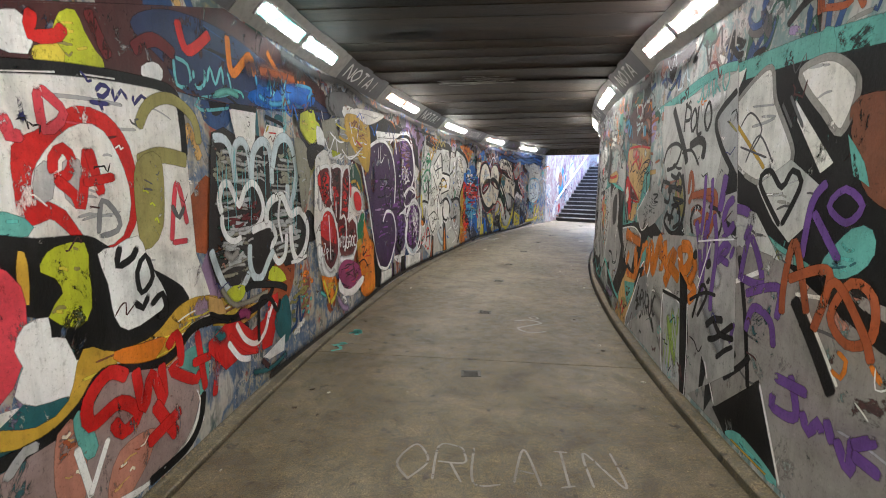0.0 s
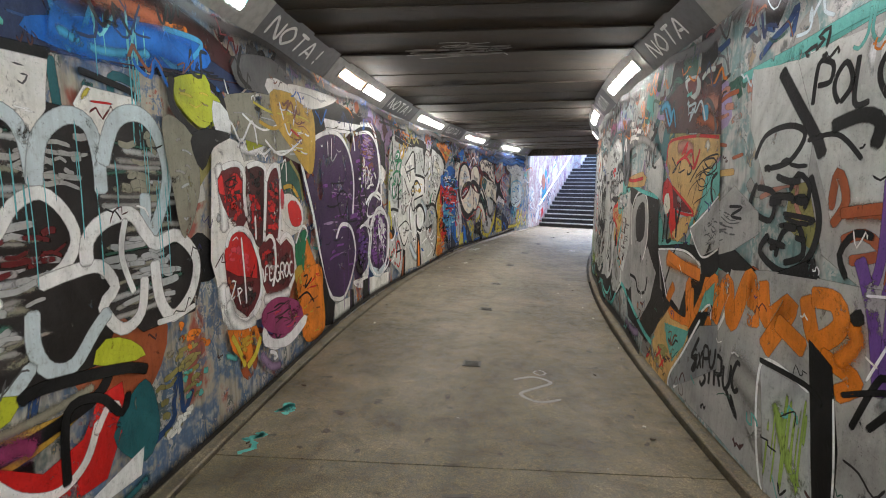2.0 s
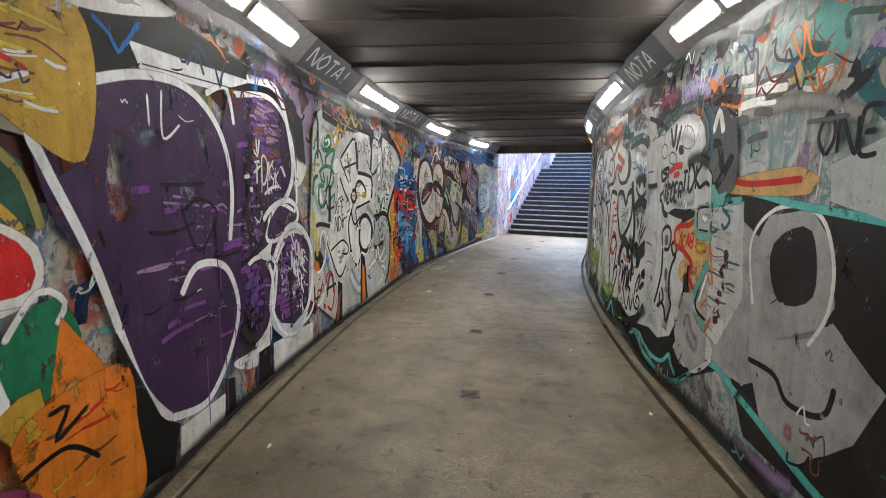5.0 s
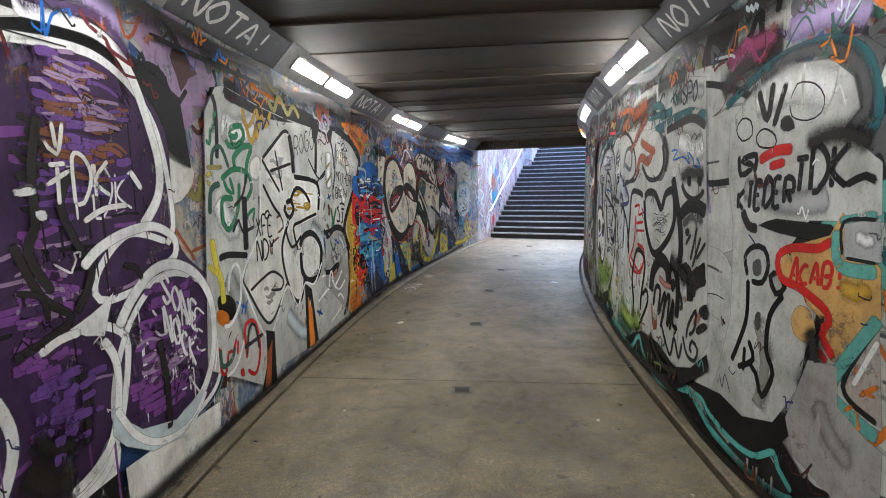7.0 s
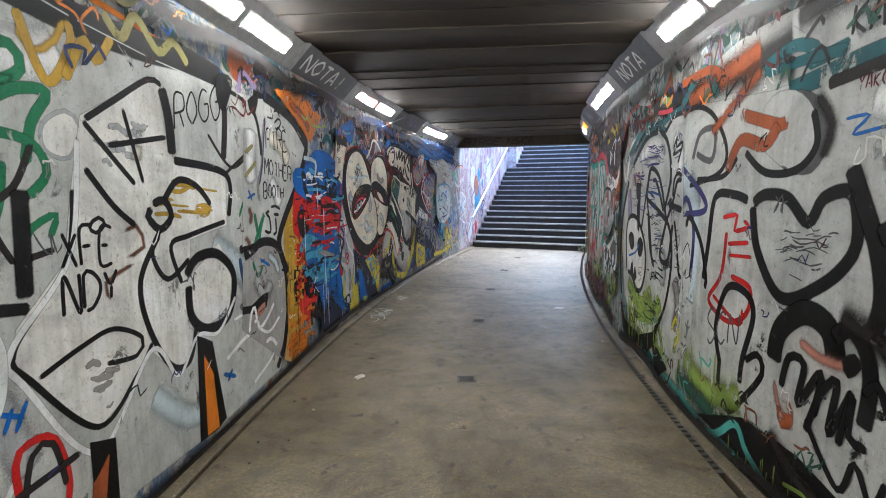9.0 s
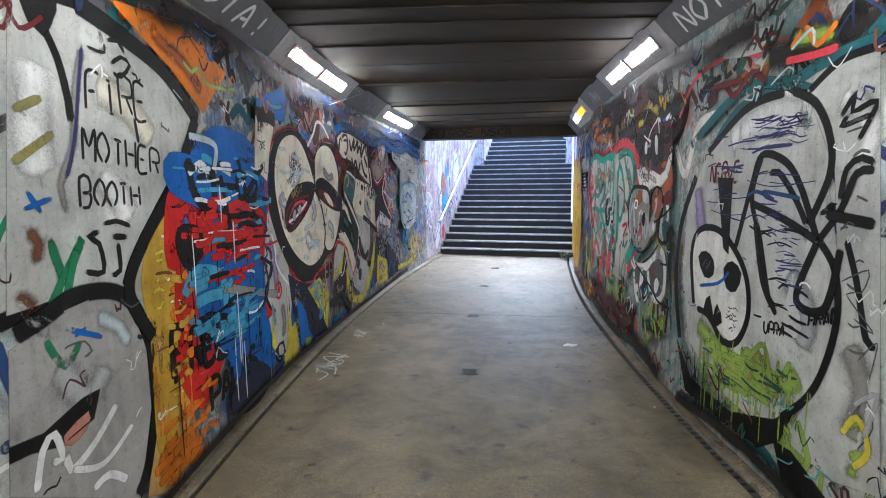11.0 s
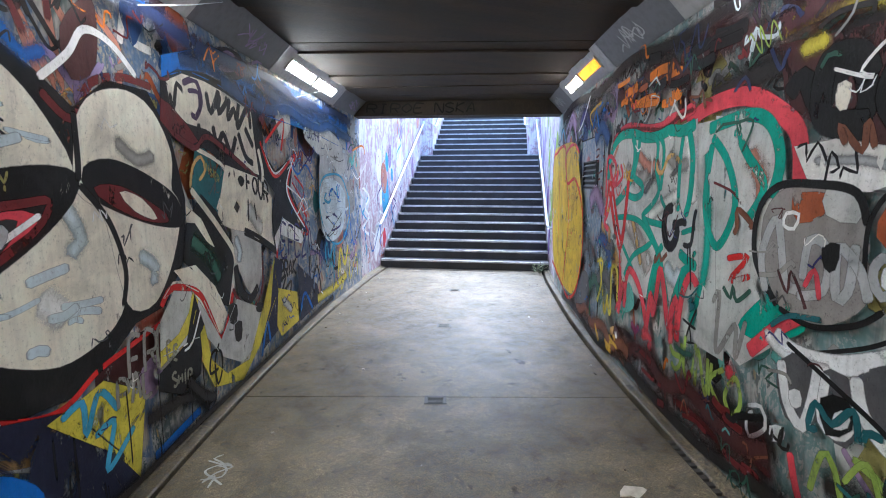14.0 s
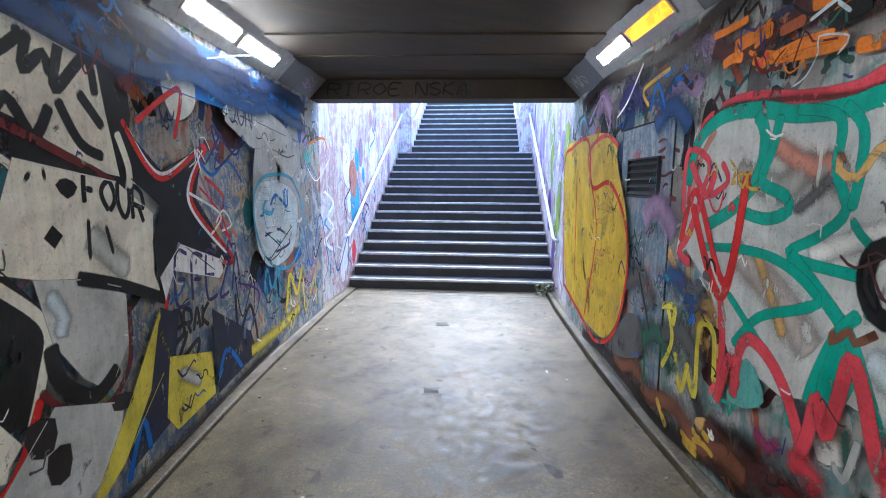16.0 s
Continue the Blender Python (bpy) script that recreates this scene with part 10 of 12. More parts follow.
line("aqua", 0.048, [(9.67, 0.02), (8.37, 0.23), (7.80, 0.11), (7.17, 0.14), (6.69, 0.46), (6.25, 0.40), (5.69, 0.26), (5.37, 0.22)])
mist("salmon", 0.111, [(5.92, 0.46), (5.81, 0.38)])
mist("mauve", 0.152, [(6.32, 0.15), (5.97, 0.15), (5.77, 0.19)])
fill("tan", [(6.71, 1.55), (5.97, 1.62), (5.90, 1.51), (6.56, 1.50)])
line("red", 0.033, [(6.72, 1.59), (6.38, 1.55), (5.95, 1.57)])
fill("greywhite", [(5.79, 1.62), (5.45, 1.74), (5.37, 1.64), (5.38, 1.39), (5.76, 1.48)], False)
mist("stone", 0.149, [(6.72, 1.91), (6.03, 1.92), (5.59, 1.78)])
words("black", 0.022, "ONE", (5.88, 1.66), (5.53, 1.66))
hatch("dgrey", 0.036, 20, [(7.30, 2.22), (5.64, 2.05), (5.53, 1.81), (7.00, 1.74)])
hatch("offwhite", 0.043, 10, [(7.11, 2.19), (5.65, 2.11), (5.62, 1.91), (6.87, 1.88)])

piece(1, "grey heads with teal tops")
fill("greywhite", [(9.758, 2.2), (7.984, 2.19), (7.184, 1.95), (7.236, 1.485), (7.949, 1.141), (9.107, 1.191)])
hatch("stone", 0.011, 4, [(9.758, 2.2), (7.984, 2.19), (7.184, 1.95), (7.236, 1.485), (7.949, 1.141), (9.107, 1.191)])
hatch("lgrey", 0.011, 4, [(9.758, 2.2), (7.984, 2.19), (7.184, 1.95), (7.236, 1.485), (7.949, 1.141), (9.107, 1.191)])
hatch("dgrey", 0.011, 4, [(9.758, 2.2), (7.984, 2.19), (7.184, 1.95), (7.236, 1.485), (7.949, 1.141), (9.107, 1.191)])
fill("greywhite", [(8.631, 0.96), (7.83, 1.15), (7.564, 0.532), (8.253, 0.259), (9.035, 0.36)])
hatch("stone", 0.011, 3, [(8.631, 0.96), (7.83, 1.15), (7.564, 0.532), (8.253, 0.259), (9.035, 0.36)])
hatch("lgrey", 0.011, 3, [(8.631, 0.96), (7.83, 1.15), (7.564, 0.532), (8.253, 0.259), (9.035, 0.36)])
hatch("dgrey", 0.011, 3, [(8.631, 0.96), (7.83, 1.15), (7.564, 0.532), (8.253, 0.259), (9.035, 0.36)])
fill("silver", [(7.592, 1.063), (7.161, 1.154), (7.008, 0.459), (7.208, 0.253), (7.605, 0.523)])
hatch("lgrey", 0.011, 3, [(7.592, 1.063), (7.161, 1.154), (7.008, 0.459), (7.208, 0.253), (7.605, 0.523)])
hatch("dgrey", 0.011, 3, [(7.592, 1.063), (7.161, 1.154), (7.008, 0.459), (7.208, 0.253), (7.605, 0.523)])
line("black", 0.04, [(8.347, 2.122), (7.5, 1.883), (7.619, 1.585), (8.341, 1.593)], True)
line("lilac", 0.03, [(10.236, 1.774), (8.392, 1.773), (8.006, 1.364)])
line("red", 0.02, [(7.618, 1.167), (7.36, 1.286), (7.39, 1.033)])

piece(1, "orange speech blob and aqua framed panel")
hatch("tan", 0.035, 16, [(7.427, 1.221), (7.143, 1.275), (7.056, 1.326), (7.024, 1.169), (6.793, 1.217), (6.833, 1.055), (6.967, 0.828), (7.043, 0.872), (7.214, 0.991), (7.132, 1.064), (7.371, 1.084)])
line("red", 0.035, [(7.072, 1.314), (7.143, 1.275), (7.416, 1.223), (7.372, 1.09), (7.133, 1.07), (7.214, 0.991), (7.042, 0.867), (6.98, 0.843)])
words("red", 0.03, "ACAB!", (7.312, 1.059), (7.045, 1.153))
hatch("mustard", 0.035, 4, [(7.261, 0.972), (7.163, 0.98), (7.152, 0.898), (7.244, 0.874)])
line("black", 0.05, [(7.248, 1.048), (7.052, 1.112), (7.078, 0.863), (7.228, 0.612)])
fill("greywhite", [(7.048, 1.373), (6.416, 1.452), (6.341, 0.94), (6.577, 0.606), (6.772, 0.658), (6.967, 0.709), (6.764, 1.228), (7.024, 1.221)], False)
hatch("stone", 0.011, 9, [(7.048, 1.373), (6.416, 1.452), (6.341, 0.94), (6.577, 0.606), (6.772, 0.658), (6.967, 0.709), (6.764, 1.228), (7.024, 1.221)])
hatch("lgrey", 0.011, 9, [(7.048, 1.373), (6.416, 1.452), (6.341, 0.94), (6.577, 0.606), (6.772, 0.658), (6.967, 0.709), (6.764, 1.228), (7.024, 1.221)])
hatch("dgrey", 0.011, 9, [(7.048, 1.373), (6.416, 1.452), (6.341, 0.94), (6.577, 0.606), (6.772, 0.658), (6.967, 0.709), (6.764, 1.228), (7.024, 1.221)])
line("teal", 0.045, [(6.969, 0.713), (6.764, 1.228), (7.024, 1.221), (7.048, 1.378), (6.42, 1.466)])
words("dteal", 0.025, "RLS", (6.881, 1.252), (6.529, 1.308))
hatch("maroon", 0.035, 16, [(6.589, 1.212), (6.478, 1.215), (6.583, 0.644), (6.674, 0.653)])
line("orange", 0.025, [(6.861, 0.773), (6.79, 0.993), (6.685, 0.929), (6.757, 1.188)])
line("orange", 0.03, [(6.909, 0.598), (6.766, 0.61), (6.66, 0.753)])
fill("greywhite", [(7.14, 0.38), (6.909, 0.598), (6.668, 0.608), (6.618, 0.491), (6.867, 0.325)])
hatch("stone", 0.011, 3, [(7.14, 0.38), (6.909, 0.598), (6.668, 0.608), (6.618, 0.491), (6.867, 0.325)])
hatch("lgrey", 0.011, 3, [(7.14, 0.38), (6.909, 0.598), (6.668, 0.608), (6.618, 0.491), (6.867, 0.325)])
hatch("dgrey", 0.011, 3, [(7.14, 0.38), (6.909, 0.598), (6.668, 0.608), (6.618, 0.491), (6.867, 0.325)])
fill("dgrey", [(6.989, 2.048), (6.782, 1.936), (6.61, 1.977), (6.542, 1.525), (6.943, 1.525), (6.903, 1.712)])
line("black", 0.06, [(6.914, 1.782), (6.758, 1.784), (6.679, 1.63), (6.571, 1.721)])
line("black", 0.06, [(6.859, 1.64), (6.778, 1.525), (6.63, 1.647)])
line("offwhite", 0.05, [(6.986, 2.024), (6.86, 1.864), (6.788, 1.979), (6.71, 1.84)])
fill("teal", [(6.867, 1.479), (6.781, 1.547), (6.711, 1.482), (6.607, 1.505), (6.705, 1.428)])

piece(1, "pale cartoon hand, orange speech blob and aqua frame")
fill("greywhite", [(7.82, 1.85), (7.62, 1.98), (7.30, 2.03), (7.10, 2.00), (6.98, 1.91), (6.94, 1.80), (7.01, 1.73), (6.82, 1.60), (6.80, 1.43), (6.97, 1.40), (7.15, 1.39), (7.28, 1.25), (7.10, 0.99), (7.13, 0.69), (7.30, 0.43), (7.58, 0.32), (7.83, 0.40), (7.70, 0.84), (7.73, 1.32), (7.82, 1.61)], False)
mist("white", 0.246, [(7.62, 1.93), (7.29, 1.95), (7.05, 1.88)])
mist("stone", 0.238, [(7.49, 0.89), (7.38, 0.70), (7.44, 0.45)])
mist("lgrey", 0.183, [(7.67, 1.52), (7.30, 1.45), (7.03, 1.48)])
mist("soot", 0.289, [(7.96, 2.02), (7.69, 2.13), (7.39, 2.15)])
line("dteal", 0.049, [(7.89, 1.94), (7.68, 2.02), (7.46, 2.08), (7.27, 2.09), (7.08, 2.07), (6.94, 1.99), (6.88, 1.89), (6.85, 1.77), (6.90, 1.68)])
mist("dgrey", 0.117, [(7.73, 1.97), (7.37, 2.07), (7.07, 2.03), (6.93, 1.91), (6.91, 1.78), (7.01, 1.72)])
mist("lilac", 0.191, [(7.39, 2.18), (7.12, 2.18), (6.90, 2.11)])
mist("plum", 0.162, [(7.92, 2.18), (7.65, 2.20), (7.43, 2.19)])
line("plum", 0.035, [(7.85, 2.11), (7.71, 2.24), (7.59, 2.11), (7.47, 2.23)])
line("soot", 0.040, [(7.58, 1.98), (7.49, 1.83), (7.46, 2.00)])
line("soot", 0.038, [(7.44, 1.78), (7.36, 1.98)])
line("black", 0.007, [(7.33, 1.88), (7.29, 1.95), (7.18, 1.93), (7.12, 1.87), (7.13, 1.81), (7.21, 1.79), (7.31, 1.82), (7.33, 1.88)])
fill("soot", [(7.38, 1.81), (7.33, 1.82), (7.29, 1.77), (7.36, 1.77)])
line("black", 0.010, [(7.76, 1.81), (7.71, 1.86), (7.63, 1.84), (7.61, 1.77), (7.70, 1.75)], True)
line("black", 0.010, [(7.57, 1.76), (7.51, 1.79), (7.42, 1.75), (7.42, 1.70), (7.54, 1.71)], True)
line("red", 0.052, [(7.54, 1.64), (7.41, 1.68), (7.28, 1.68)])
line("red", 0.044, [(7.46, 1.61), (7.32, 1.63)])
mist("dred", 0.041, [(7.58, 1.63), (7.52, 1.52), (7.39, 1.57)])
line("black", 0.034, [(7.72, 1.69), (7.69, 1.58), (7.58, 1.62), (7.69, 1.65), (7.56, 1.67), (7.57, 1.58)])
words("black", 0.028, "KTEDER", (7.70, 1.40), (7.25, 1.45))
words("black", 0.029, "TDK", (7.27, 1.49), (6.93, 1.52))
line("black", 0.031, [(6.98, 1.52), (6.88, 1.56), (6.82, 1.53)])
mist("soot", 0.149, [(7.22, 1.68), (7.06, 1.72), (6.93, 1.70), (6.85, 1.65)])
line("soot", 0.051, [(7.66, 1.41), (7.59, 1.33), (7.50, 1.32)])
fill("black", [(7.50, 1.34), (7.37, 1.37), (7.02, 1.37), (6.97, 1.33), (7.14, 1.31), (7.34, 1.32)], False)
line("black", 0.031, [(7.56, 1.07), (7.60, 1.17), (7.53, 1.23), (7.44, 1.23), (7.40, 1.16), (7.44, 1.07), (7.54, 1.06)])
fill("dgrey", [(7.52, 1.15), (7.47, 1.17), (7.46, 1.11), (7.51, 1.10)])
line("black", 0.034, [(7.56, 1.07), (7.55, 0.88), (7.60, 0.74), (7.67, 0.60)])
line("black", 0.033, [(7.32, 1.14), (7.38, 1.11), (7.33, 1.04), (7.27, 1.08), (7.32, 1.14)])
line("black", 0.034, [(7.27, 1.05), (7.36, 0.93), (7.37, 0.76), (7.31, 0.67), (7.38, 0.53), (7.44, 0.62), (7.51, 0.65)])
fill("dgrey", [(7.47, 0.90), (7.44, 0.92), (7.44, 0.85), (7.46, 0.84)])
line("black", 0.033, [(7.61, 0.59), (7.47, 0.68), (7.53, 0.77)])
line("black", 0.030, [(7.55, 0.73), (7.55, 0.58)])
fill("tan", [(7.28, 1.25), (7.02, 1.33), (6.97, 1.42), (6.78, 1.24), (6.76, 1.08), (6.90, 0.87), (6.96, 0.86), (7.04, 1.01), (7.18, 1.10), (7.32, 1.14)], False)
mist("mustard", 0.120, [(6.99, 1.16), (6.86, 1.14), (6.81, 1.19)])
line("red", 0.040, [(7.00, 1.33), (7.07, 1.28), (7.24, 1.26), (7.33, 1.21), (7.30, 1.12), (7.18, 1.10), (7.08, 1.07), (7.01, 1.04), (6.99, 1.00), (7.02, 0.94), (6.94, 0.86)])
words("red", 0.020, "ACAB!", (7.24, 1.11), (6.92, 1.14))
fill("tan", [(7.20, 0.97), (7.16, 1.02), (7.10, 1.01), (7.06, 0.94), (7.10, 0.89), (7.18, 0.90)])
line("teal", 0.055, [(6.99, 1.37), (6.96, 1.23), (6.78, 1.23)])
line("teal", 0.035, [(6.99, 1.39), (6.80, 1.43)])
fill("lgrey", [(6.95, 1.38), (6.80, 1.41), (6.78, 1.27), (6.94, 1.26)], False)
line("black", 0.016, [(6.95, 1.26), (6.96, 1.39), (6.80, 1.41)])
line("black", 0.014, [(6.95, 1.26), (6.78, 1.26)])
mist("white", 0.076, [(6.91, 1.36), (6.85, 1.33), (6.81, 1.35)])
fill("pinkgrey", [(6.89, 0.77), (6.76, 1.05), (6.71, 0.70)], False)
line("black", 0.025, [(6.76, 1.06), (6.89, 0.78), (6.72, 0.71)])
line("teal", 0.055, [(6.76, 1.08), (6.95, 0.77), (6.88, 0.70), (6.71, 0.66)])
line("white", 0.022, [(6.75, 1.01), (6.85, 0.79)])
line("orange", 0.019, [(6.82, 0.77), (6.73, 0.85)])
line("orange", 0.019, [(6.82, 0.80), (6.73, 0.80)])
line("orange", 0.018, [(6.88, 0.68), (6.83, 0.73), (6.80, 0.66), (6.86, 0.61)])
mist("soot", 0.171, [(7.10, 0.97), (7.05, 0.82), (7.13, 0.64)])
fill("black", [(8.67, 0.24), (8.04, 0.32), (7.76, 0.37), (7.53, 0.35), (7.28, 0.44), (7.19, 0.56), (7.14, 0.48), (7.21, 0.39), (7.05, 0.30), (6.87, 0.35), (7.11, 0.19), (7.28, 0.30), (7.56, 0.17), (7.88, 0.18), (8.04, 0.27)], False)
fill("silver", [(7.08, 0.81), (6.93, 0.84), (6.91, 0.69), (6.77, 0.63), (6.70, 0.62), (6.69, 0.47), (6.89, 0.33), (7.13, 0.38), (7.19, 0.51)], False)
mist("stone", 0.164, [(7.03, 0.69), (6.92, 0.55), (6.78, 0.50)])
line("aqua", 0.035, [(8.85, 0.17), (8.48, 0.14), (8.03, 0.25), (7.88, 0.21), (7.62, 0.18), (7.41, 0.21), (7.26, 0.31), (7.22, 0.26), (7.11, 0.20)])
drips("greywhite", 0.015, 8, [(7.67, 0.12), (7.24, 0.27), (7.15, 0.19), (7.44, 0.06)])

piece(1, "heart, grinning masks and skull in heavy black lines")
fill("greywhite", [(11.40, 1.70), (10.80, 1.97), (9.97, 2.02), (9.13, 1.95), (8.64, 1.97), (8.36, 1.95), (8.12, 1.92), (7.94, 0.60), (8.14, 0.39), (8.40, 0.29), (8.73, 0.35), (9.09, 0.35), (9.66, 0.16), (10.65, 0.19), (11.31, 0.69)], False)
mist("lilac", 0.348, [(10.92, 1.58), (10.47, 1.11), (10.00, 0.82)])
mist("paleblue", 0.354, [(10.14, 1.65), (9.84, 1.25), (9.87, 0.76)])
mist("white", 0.225, [(8.54, 1.83), (8.27, 1.75), (8.11, 1.77)])
mist("stone", 0.192, [(8.32, 0.98), (8.16, 0.94), (8.07, 1.05)])
fill("greywhite", [(9.00, 2.21), (8.67, 2.19), (8.39, 2.20), (8.15, 2.15), (8.12, 1.94), (8.42, 1.97), (8.64, 1.97)], False)
mist("lgrey", 0.132, [(8.66, 2.09), (8.38, 2.11), (8.14, 2.07)])
mist("soot", 0.291, [(10.83, 2.12), (9.98, 2.12), (9.29, 2.13), (8.99, 2.15)])
mist("rust", 0.209, [(10.09, 2.06), (9.52, 2.14), (9.23, 2.18)])
line("dteal", 0.073, [(10.21, 2.05), (9.89, 2.22), (9.67, 2.03)])
line("dteal", 0.059, [(9.22, 2.08), (8.99, 2.12), (8.83, 2.06), (8.89, 2.02), (8.65, 2.04)])
line("dteal", 0.051, [(9.21, 2.05), (8.87, 2.04), (8.65, 2.02)])
line("rust", 0.059, [(10.23, 2.20), (9.79, 2.20), (9.59, 2.09)])
mist("soot", 0.228, [(9.00, 2.24), (8.68, 2.24), (8.43, 2.23)])
line("dteal", 0.084, [(9.01, 1.93), (8.77, 1.95), (8.56, 1.97), (8.33, 1.97), (8.12, 1.92)])
line("soot", 0.053, [(8.76, 1.91), (8.52, 1.93), (8.30, 1.94), (8.11, 1.87)])
words("black", 0.016, "KASPO", (8.65, 2.06), (8.24, 2.03))
words("dred", 0.008, "YAKO", (8.60, 1.85), (8.45, 1.85))
words("lgrey", 0.008, "FREE", (8.38, 1.81), (8.23, 1.79))
words("lgrey", 0.008, "PALESTINE", (8.39, 1.75), (8.14, 1.73))
line("blue", 0.014, [(8.65, 1.76), (8.53, 1.76), (8.60, 1.70), (8.42, 1.71), (8.32, 1.66), (8.36, 1.74), (8.26, 1.68), (8.26, 1.65), (8.16, 1.64), (8.23, 1.70)])
line("dteal", 0.065, [(11.38, 1.03), (11.41, 1.54), (11.08, 1.90), (10.62, 1.95), (10.37, 1.84)])
line("black", 0.037, [(11.40, 1.48), (11.08, 1.87), (10.62, 1.93), (10.29, 1.77), (10.24, 1.48)])
line("black", 0.033, [(10.45, 1.84), (10.08, 2.01), (9.75, 1.95), (9.53, 1.73), (9.60, 1.59), (10.00, 1.52)])
line("dgrey", 0.040, [(9.97, 1.68), (9.88, 1.84), (9.68, 1.84), (9.70, 1.67), (9.92, 1.72)])
line("black", 0.033, [(9.89, 1.56), (9.55, 1.57), (9.40, 1.67)])
fill("dgrey", [(9.12, 1.82), (8.96, 1.92), (8.77, 1.84), (8.73, 1.70), (8.81, 1.57), (9.02, 1.61)])
fill("greywhite", [(9.24, 1.77), (9.13, 1.92), (8.96, 1.92), (8.83, 1.82), (8.81, 1.68), (8.88, 1.59), (9.02, 1.61)])
mist("rust", 0.121, [(9.73, 1.82), (9.41, 1.99), (9.22, 2.08)])
line("rust", 0.065, [(9.40, 1.89), (9.05, 1.79), (9.00, 1.81)])
line("rust", 0.073, [(9.05, 1.80), (9.16, 1.71), (9.38, 1.75), (9.51, 1.59)])
line("black", 0.040, [(9.33, 1.69), (9.14, 1.58), (8.91, 1.58), (8.79, 1.68), (8.83, 1.83)])
mist("soot", 0.102, [(8.83, 1.90), (8.71, 1.75), (8.76, 1.60)])
line("indigo", 0.050, [(11.10, 1.21), (10.53, 1.44), (10.23, 1.40), (10.42, 1.66), (10.73, 1.58), (10.54, 1.01)])
line("indigo", 0.040, [(10.54, 1.48), (10.23, 1.00)])
line("indigo", 0.042, [(10.87, 1.33), (9.75, 1.37), (10.14, 1.65)])
line("indigo", 0.043, [(10.20, 1.22), (10.04, 1.44), (9.89, 1.24), (9.90, 0.92)])
line("black", 0.039, [(11.35, 0.86), (11.49, 1.13), (11.26, 1.29), (10.89, 1.25), (10.80, 0.98), (10.85, 0.71), (11.05, 0.62), (11.33, 0.80)])
fill("black", [(11.26, 1.06), (11.15, 1.10), (11.09, 1.03), (11.22, 1.00)])
fill("black", [(11.04, 1.14), (10.90, 1.16), (10.88, 1.07), (11.00, 1.05)])
line("black", 0.042, [(10.01, 1.24), (9.96, 1.32), (9.77, 1.17), (9.67, 0.95), (9.70, 0.91)])
line("black", 0.051, [(9.71, 0.95), (9.67, 1.18), (9.62, 1.45), (9.41, 1.47), (9.26, 1.44)])
line("black", 0.040, [(10.10, 0.84), (10.14, 0.52), (10.32, 0.28)])
line("red", 0.026, [(9.52, 1.34), (9.36, 1.36), (9.38, 1.28), (9.24, 1.31), (9.31, 1.34)])
line("red", 0.033, [(9.46, 1.27), (9.49, 1.02), (9.62, 0.85), (9.39, 0.78), (9.21, 0.86), (9.19, 1.00), (9.39, 1.03)])
line("red", 0.025, [(9.45, 1.20), (9.22, 1.23)])
line("red", 0.020, [(9.43, 1.14), (9.18, 1.16)])
line("red", 0.026, [(9.58, 0.89), (9.27, 0.79), (9.25, 0.89)])
line("black", 0.046, [(9.43, 0.51), (9.51, 0.72), (9.41, 0.96), (9.22, 0.97), (9.14, 0.87), (9.21, 0.62), (9.22, 0.48)])
line("black", 0.040, [(9.44, 0.55), (9.43, 0.37), (9.31, 0.30), (9.18, 0.42), (9.03, 0.61), (9.08, 0.69), (9.19, 0.62)])
words("dgrey", 0.013, "SCN", (9.61, 0.58), (9.25, 0.69))
line("black", 0.062, [(9.22, 1.42), (9.15, 1.20), (8.94, 1.01), (8.69, 1.11), (8.54, 1.26), (8.54, 1.41), (8.59, 1.49), (8.72, 1.46), (8.80, 1.36), (8.95, 1.46), (9.13, 1.47), (9.22, 1.42)])
hatch("dgrey", 0.006, 26, [(9.04, 1.30), (8.64, 1.38), (8.58, 1.28), (8.83, 1.06), (9.02, 1.18)])
line("black", 0.081, [(8.59, 1.59), (8.51, 1.44), (8.43, 1.28), (8.39, 1.11), (8.42, 0.96)])
mist("soot", 0.156, [(8.47, 1.56), (8.34, 1.60), (8.19, 1.60), (8.07, 1.58)])
line("black", 0.090, [(8.44, 1.32), (8.31, 1.39), (8.17, 1.40), (8.04, 1.37)])
line("soot", 0.040, [(8.43, 1.54), (8.35, 1.47), (8.23, 1.44), (8.12, 1.47), (8.09, 1.51)])
fill("black", [(8.33, 1.57), (8.29, 1.57), (8.29, 1.53), (8.32, 1.53)])
fill("black", [(8.18, 1.56), (8.14, 1.57), (8.13, 1.53), (8.16, 1.53)])
drips("soot", 0.007, 3, [(8.34, 1.58), (8.12, 1.57), (8.12, 1.52), (8.33, 1.52)])
mist("dgrey", 0.098, [(8.39, 1.26), (8.24, 1.33), (8.05, 1.31)])
line("soot", 0.029, [(8.32, 1.14), (8.23, 1.23)])
line("soot", 0.029, [(8.23, 1.05), (8.15, 1.28)])
line("soot", 0.028, [(8.20, 1.01), (8.09, 1.23)])
line("soot", 0.026, [(8.15, 1.07), (8.02, 1.20)])
fill("black", [(8.32, 1.24), (8.28, 1.25), (8.27, 1.22), (8.31, 1.21)])
fill("black", [(8.08, 1.04), (8.03, 1.07), (8.02, 1.02), (8.07, 1.01)])
line("black", 0.113, [(8.95, 0.70), (8.92, 0.86), (8.77, 0.98), (8.62, 0.95), (8.56, 0.81)])
line("black", 0.076, [(8.60, 0.91), (8.52, 0.98), (8.44, 0.93), (8.40, 0.81), (8.41, 0.63)])
line("black", 0.102, [(8.38, 0.92), (8.29, 0.99), (8.23, 0.94), (8.20, 0.79)])
mist("soot", 0.213, [(8.59, 1.02), (8.39, 0.97), (8.24, 0.91)])
mist("salmon", 0.081, [(8.80, 0.86), (8.65, 0.82), (8.48, 0.84)])
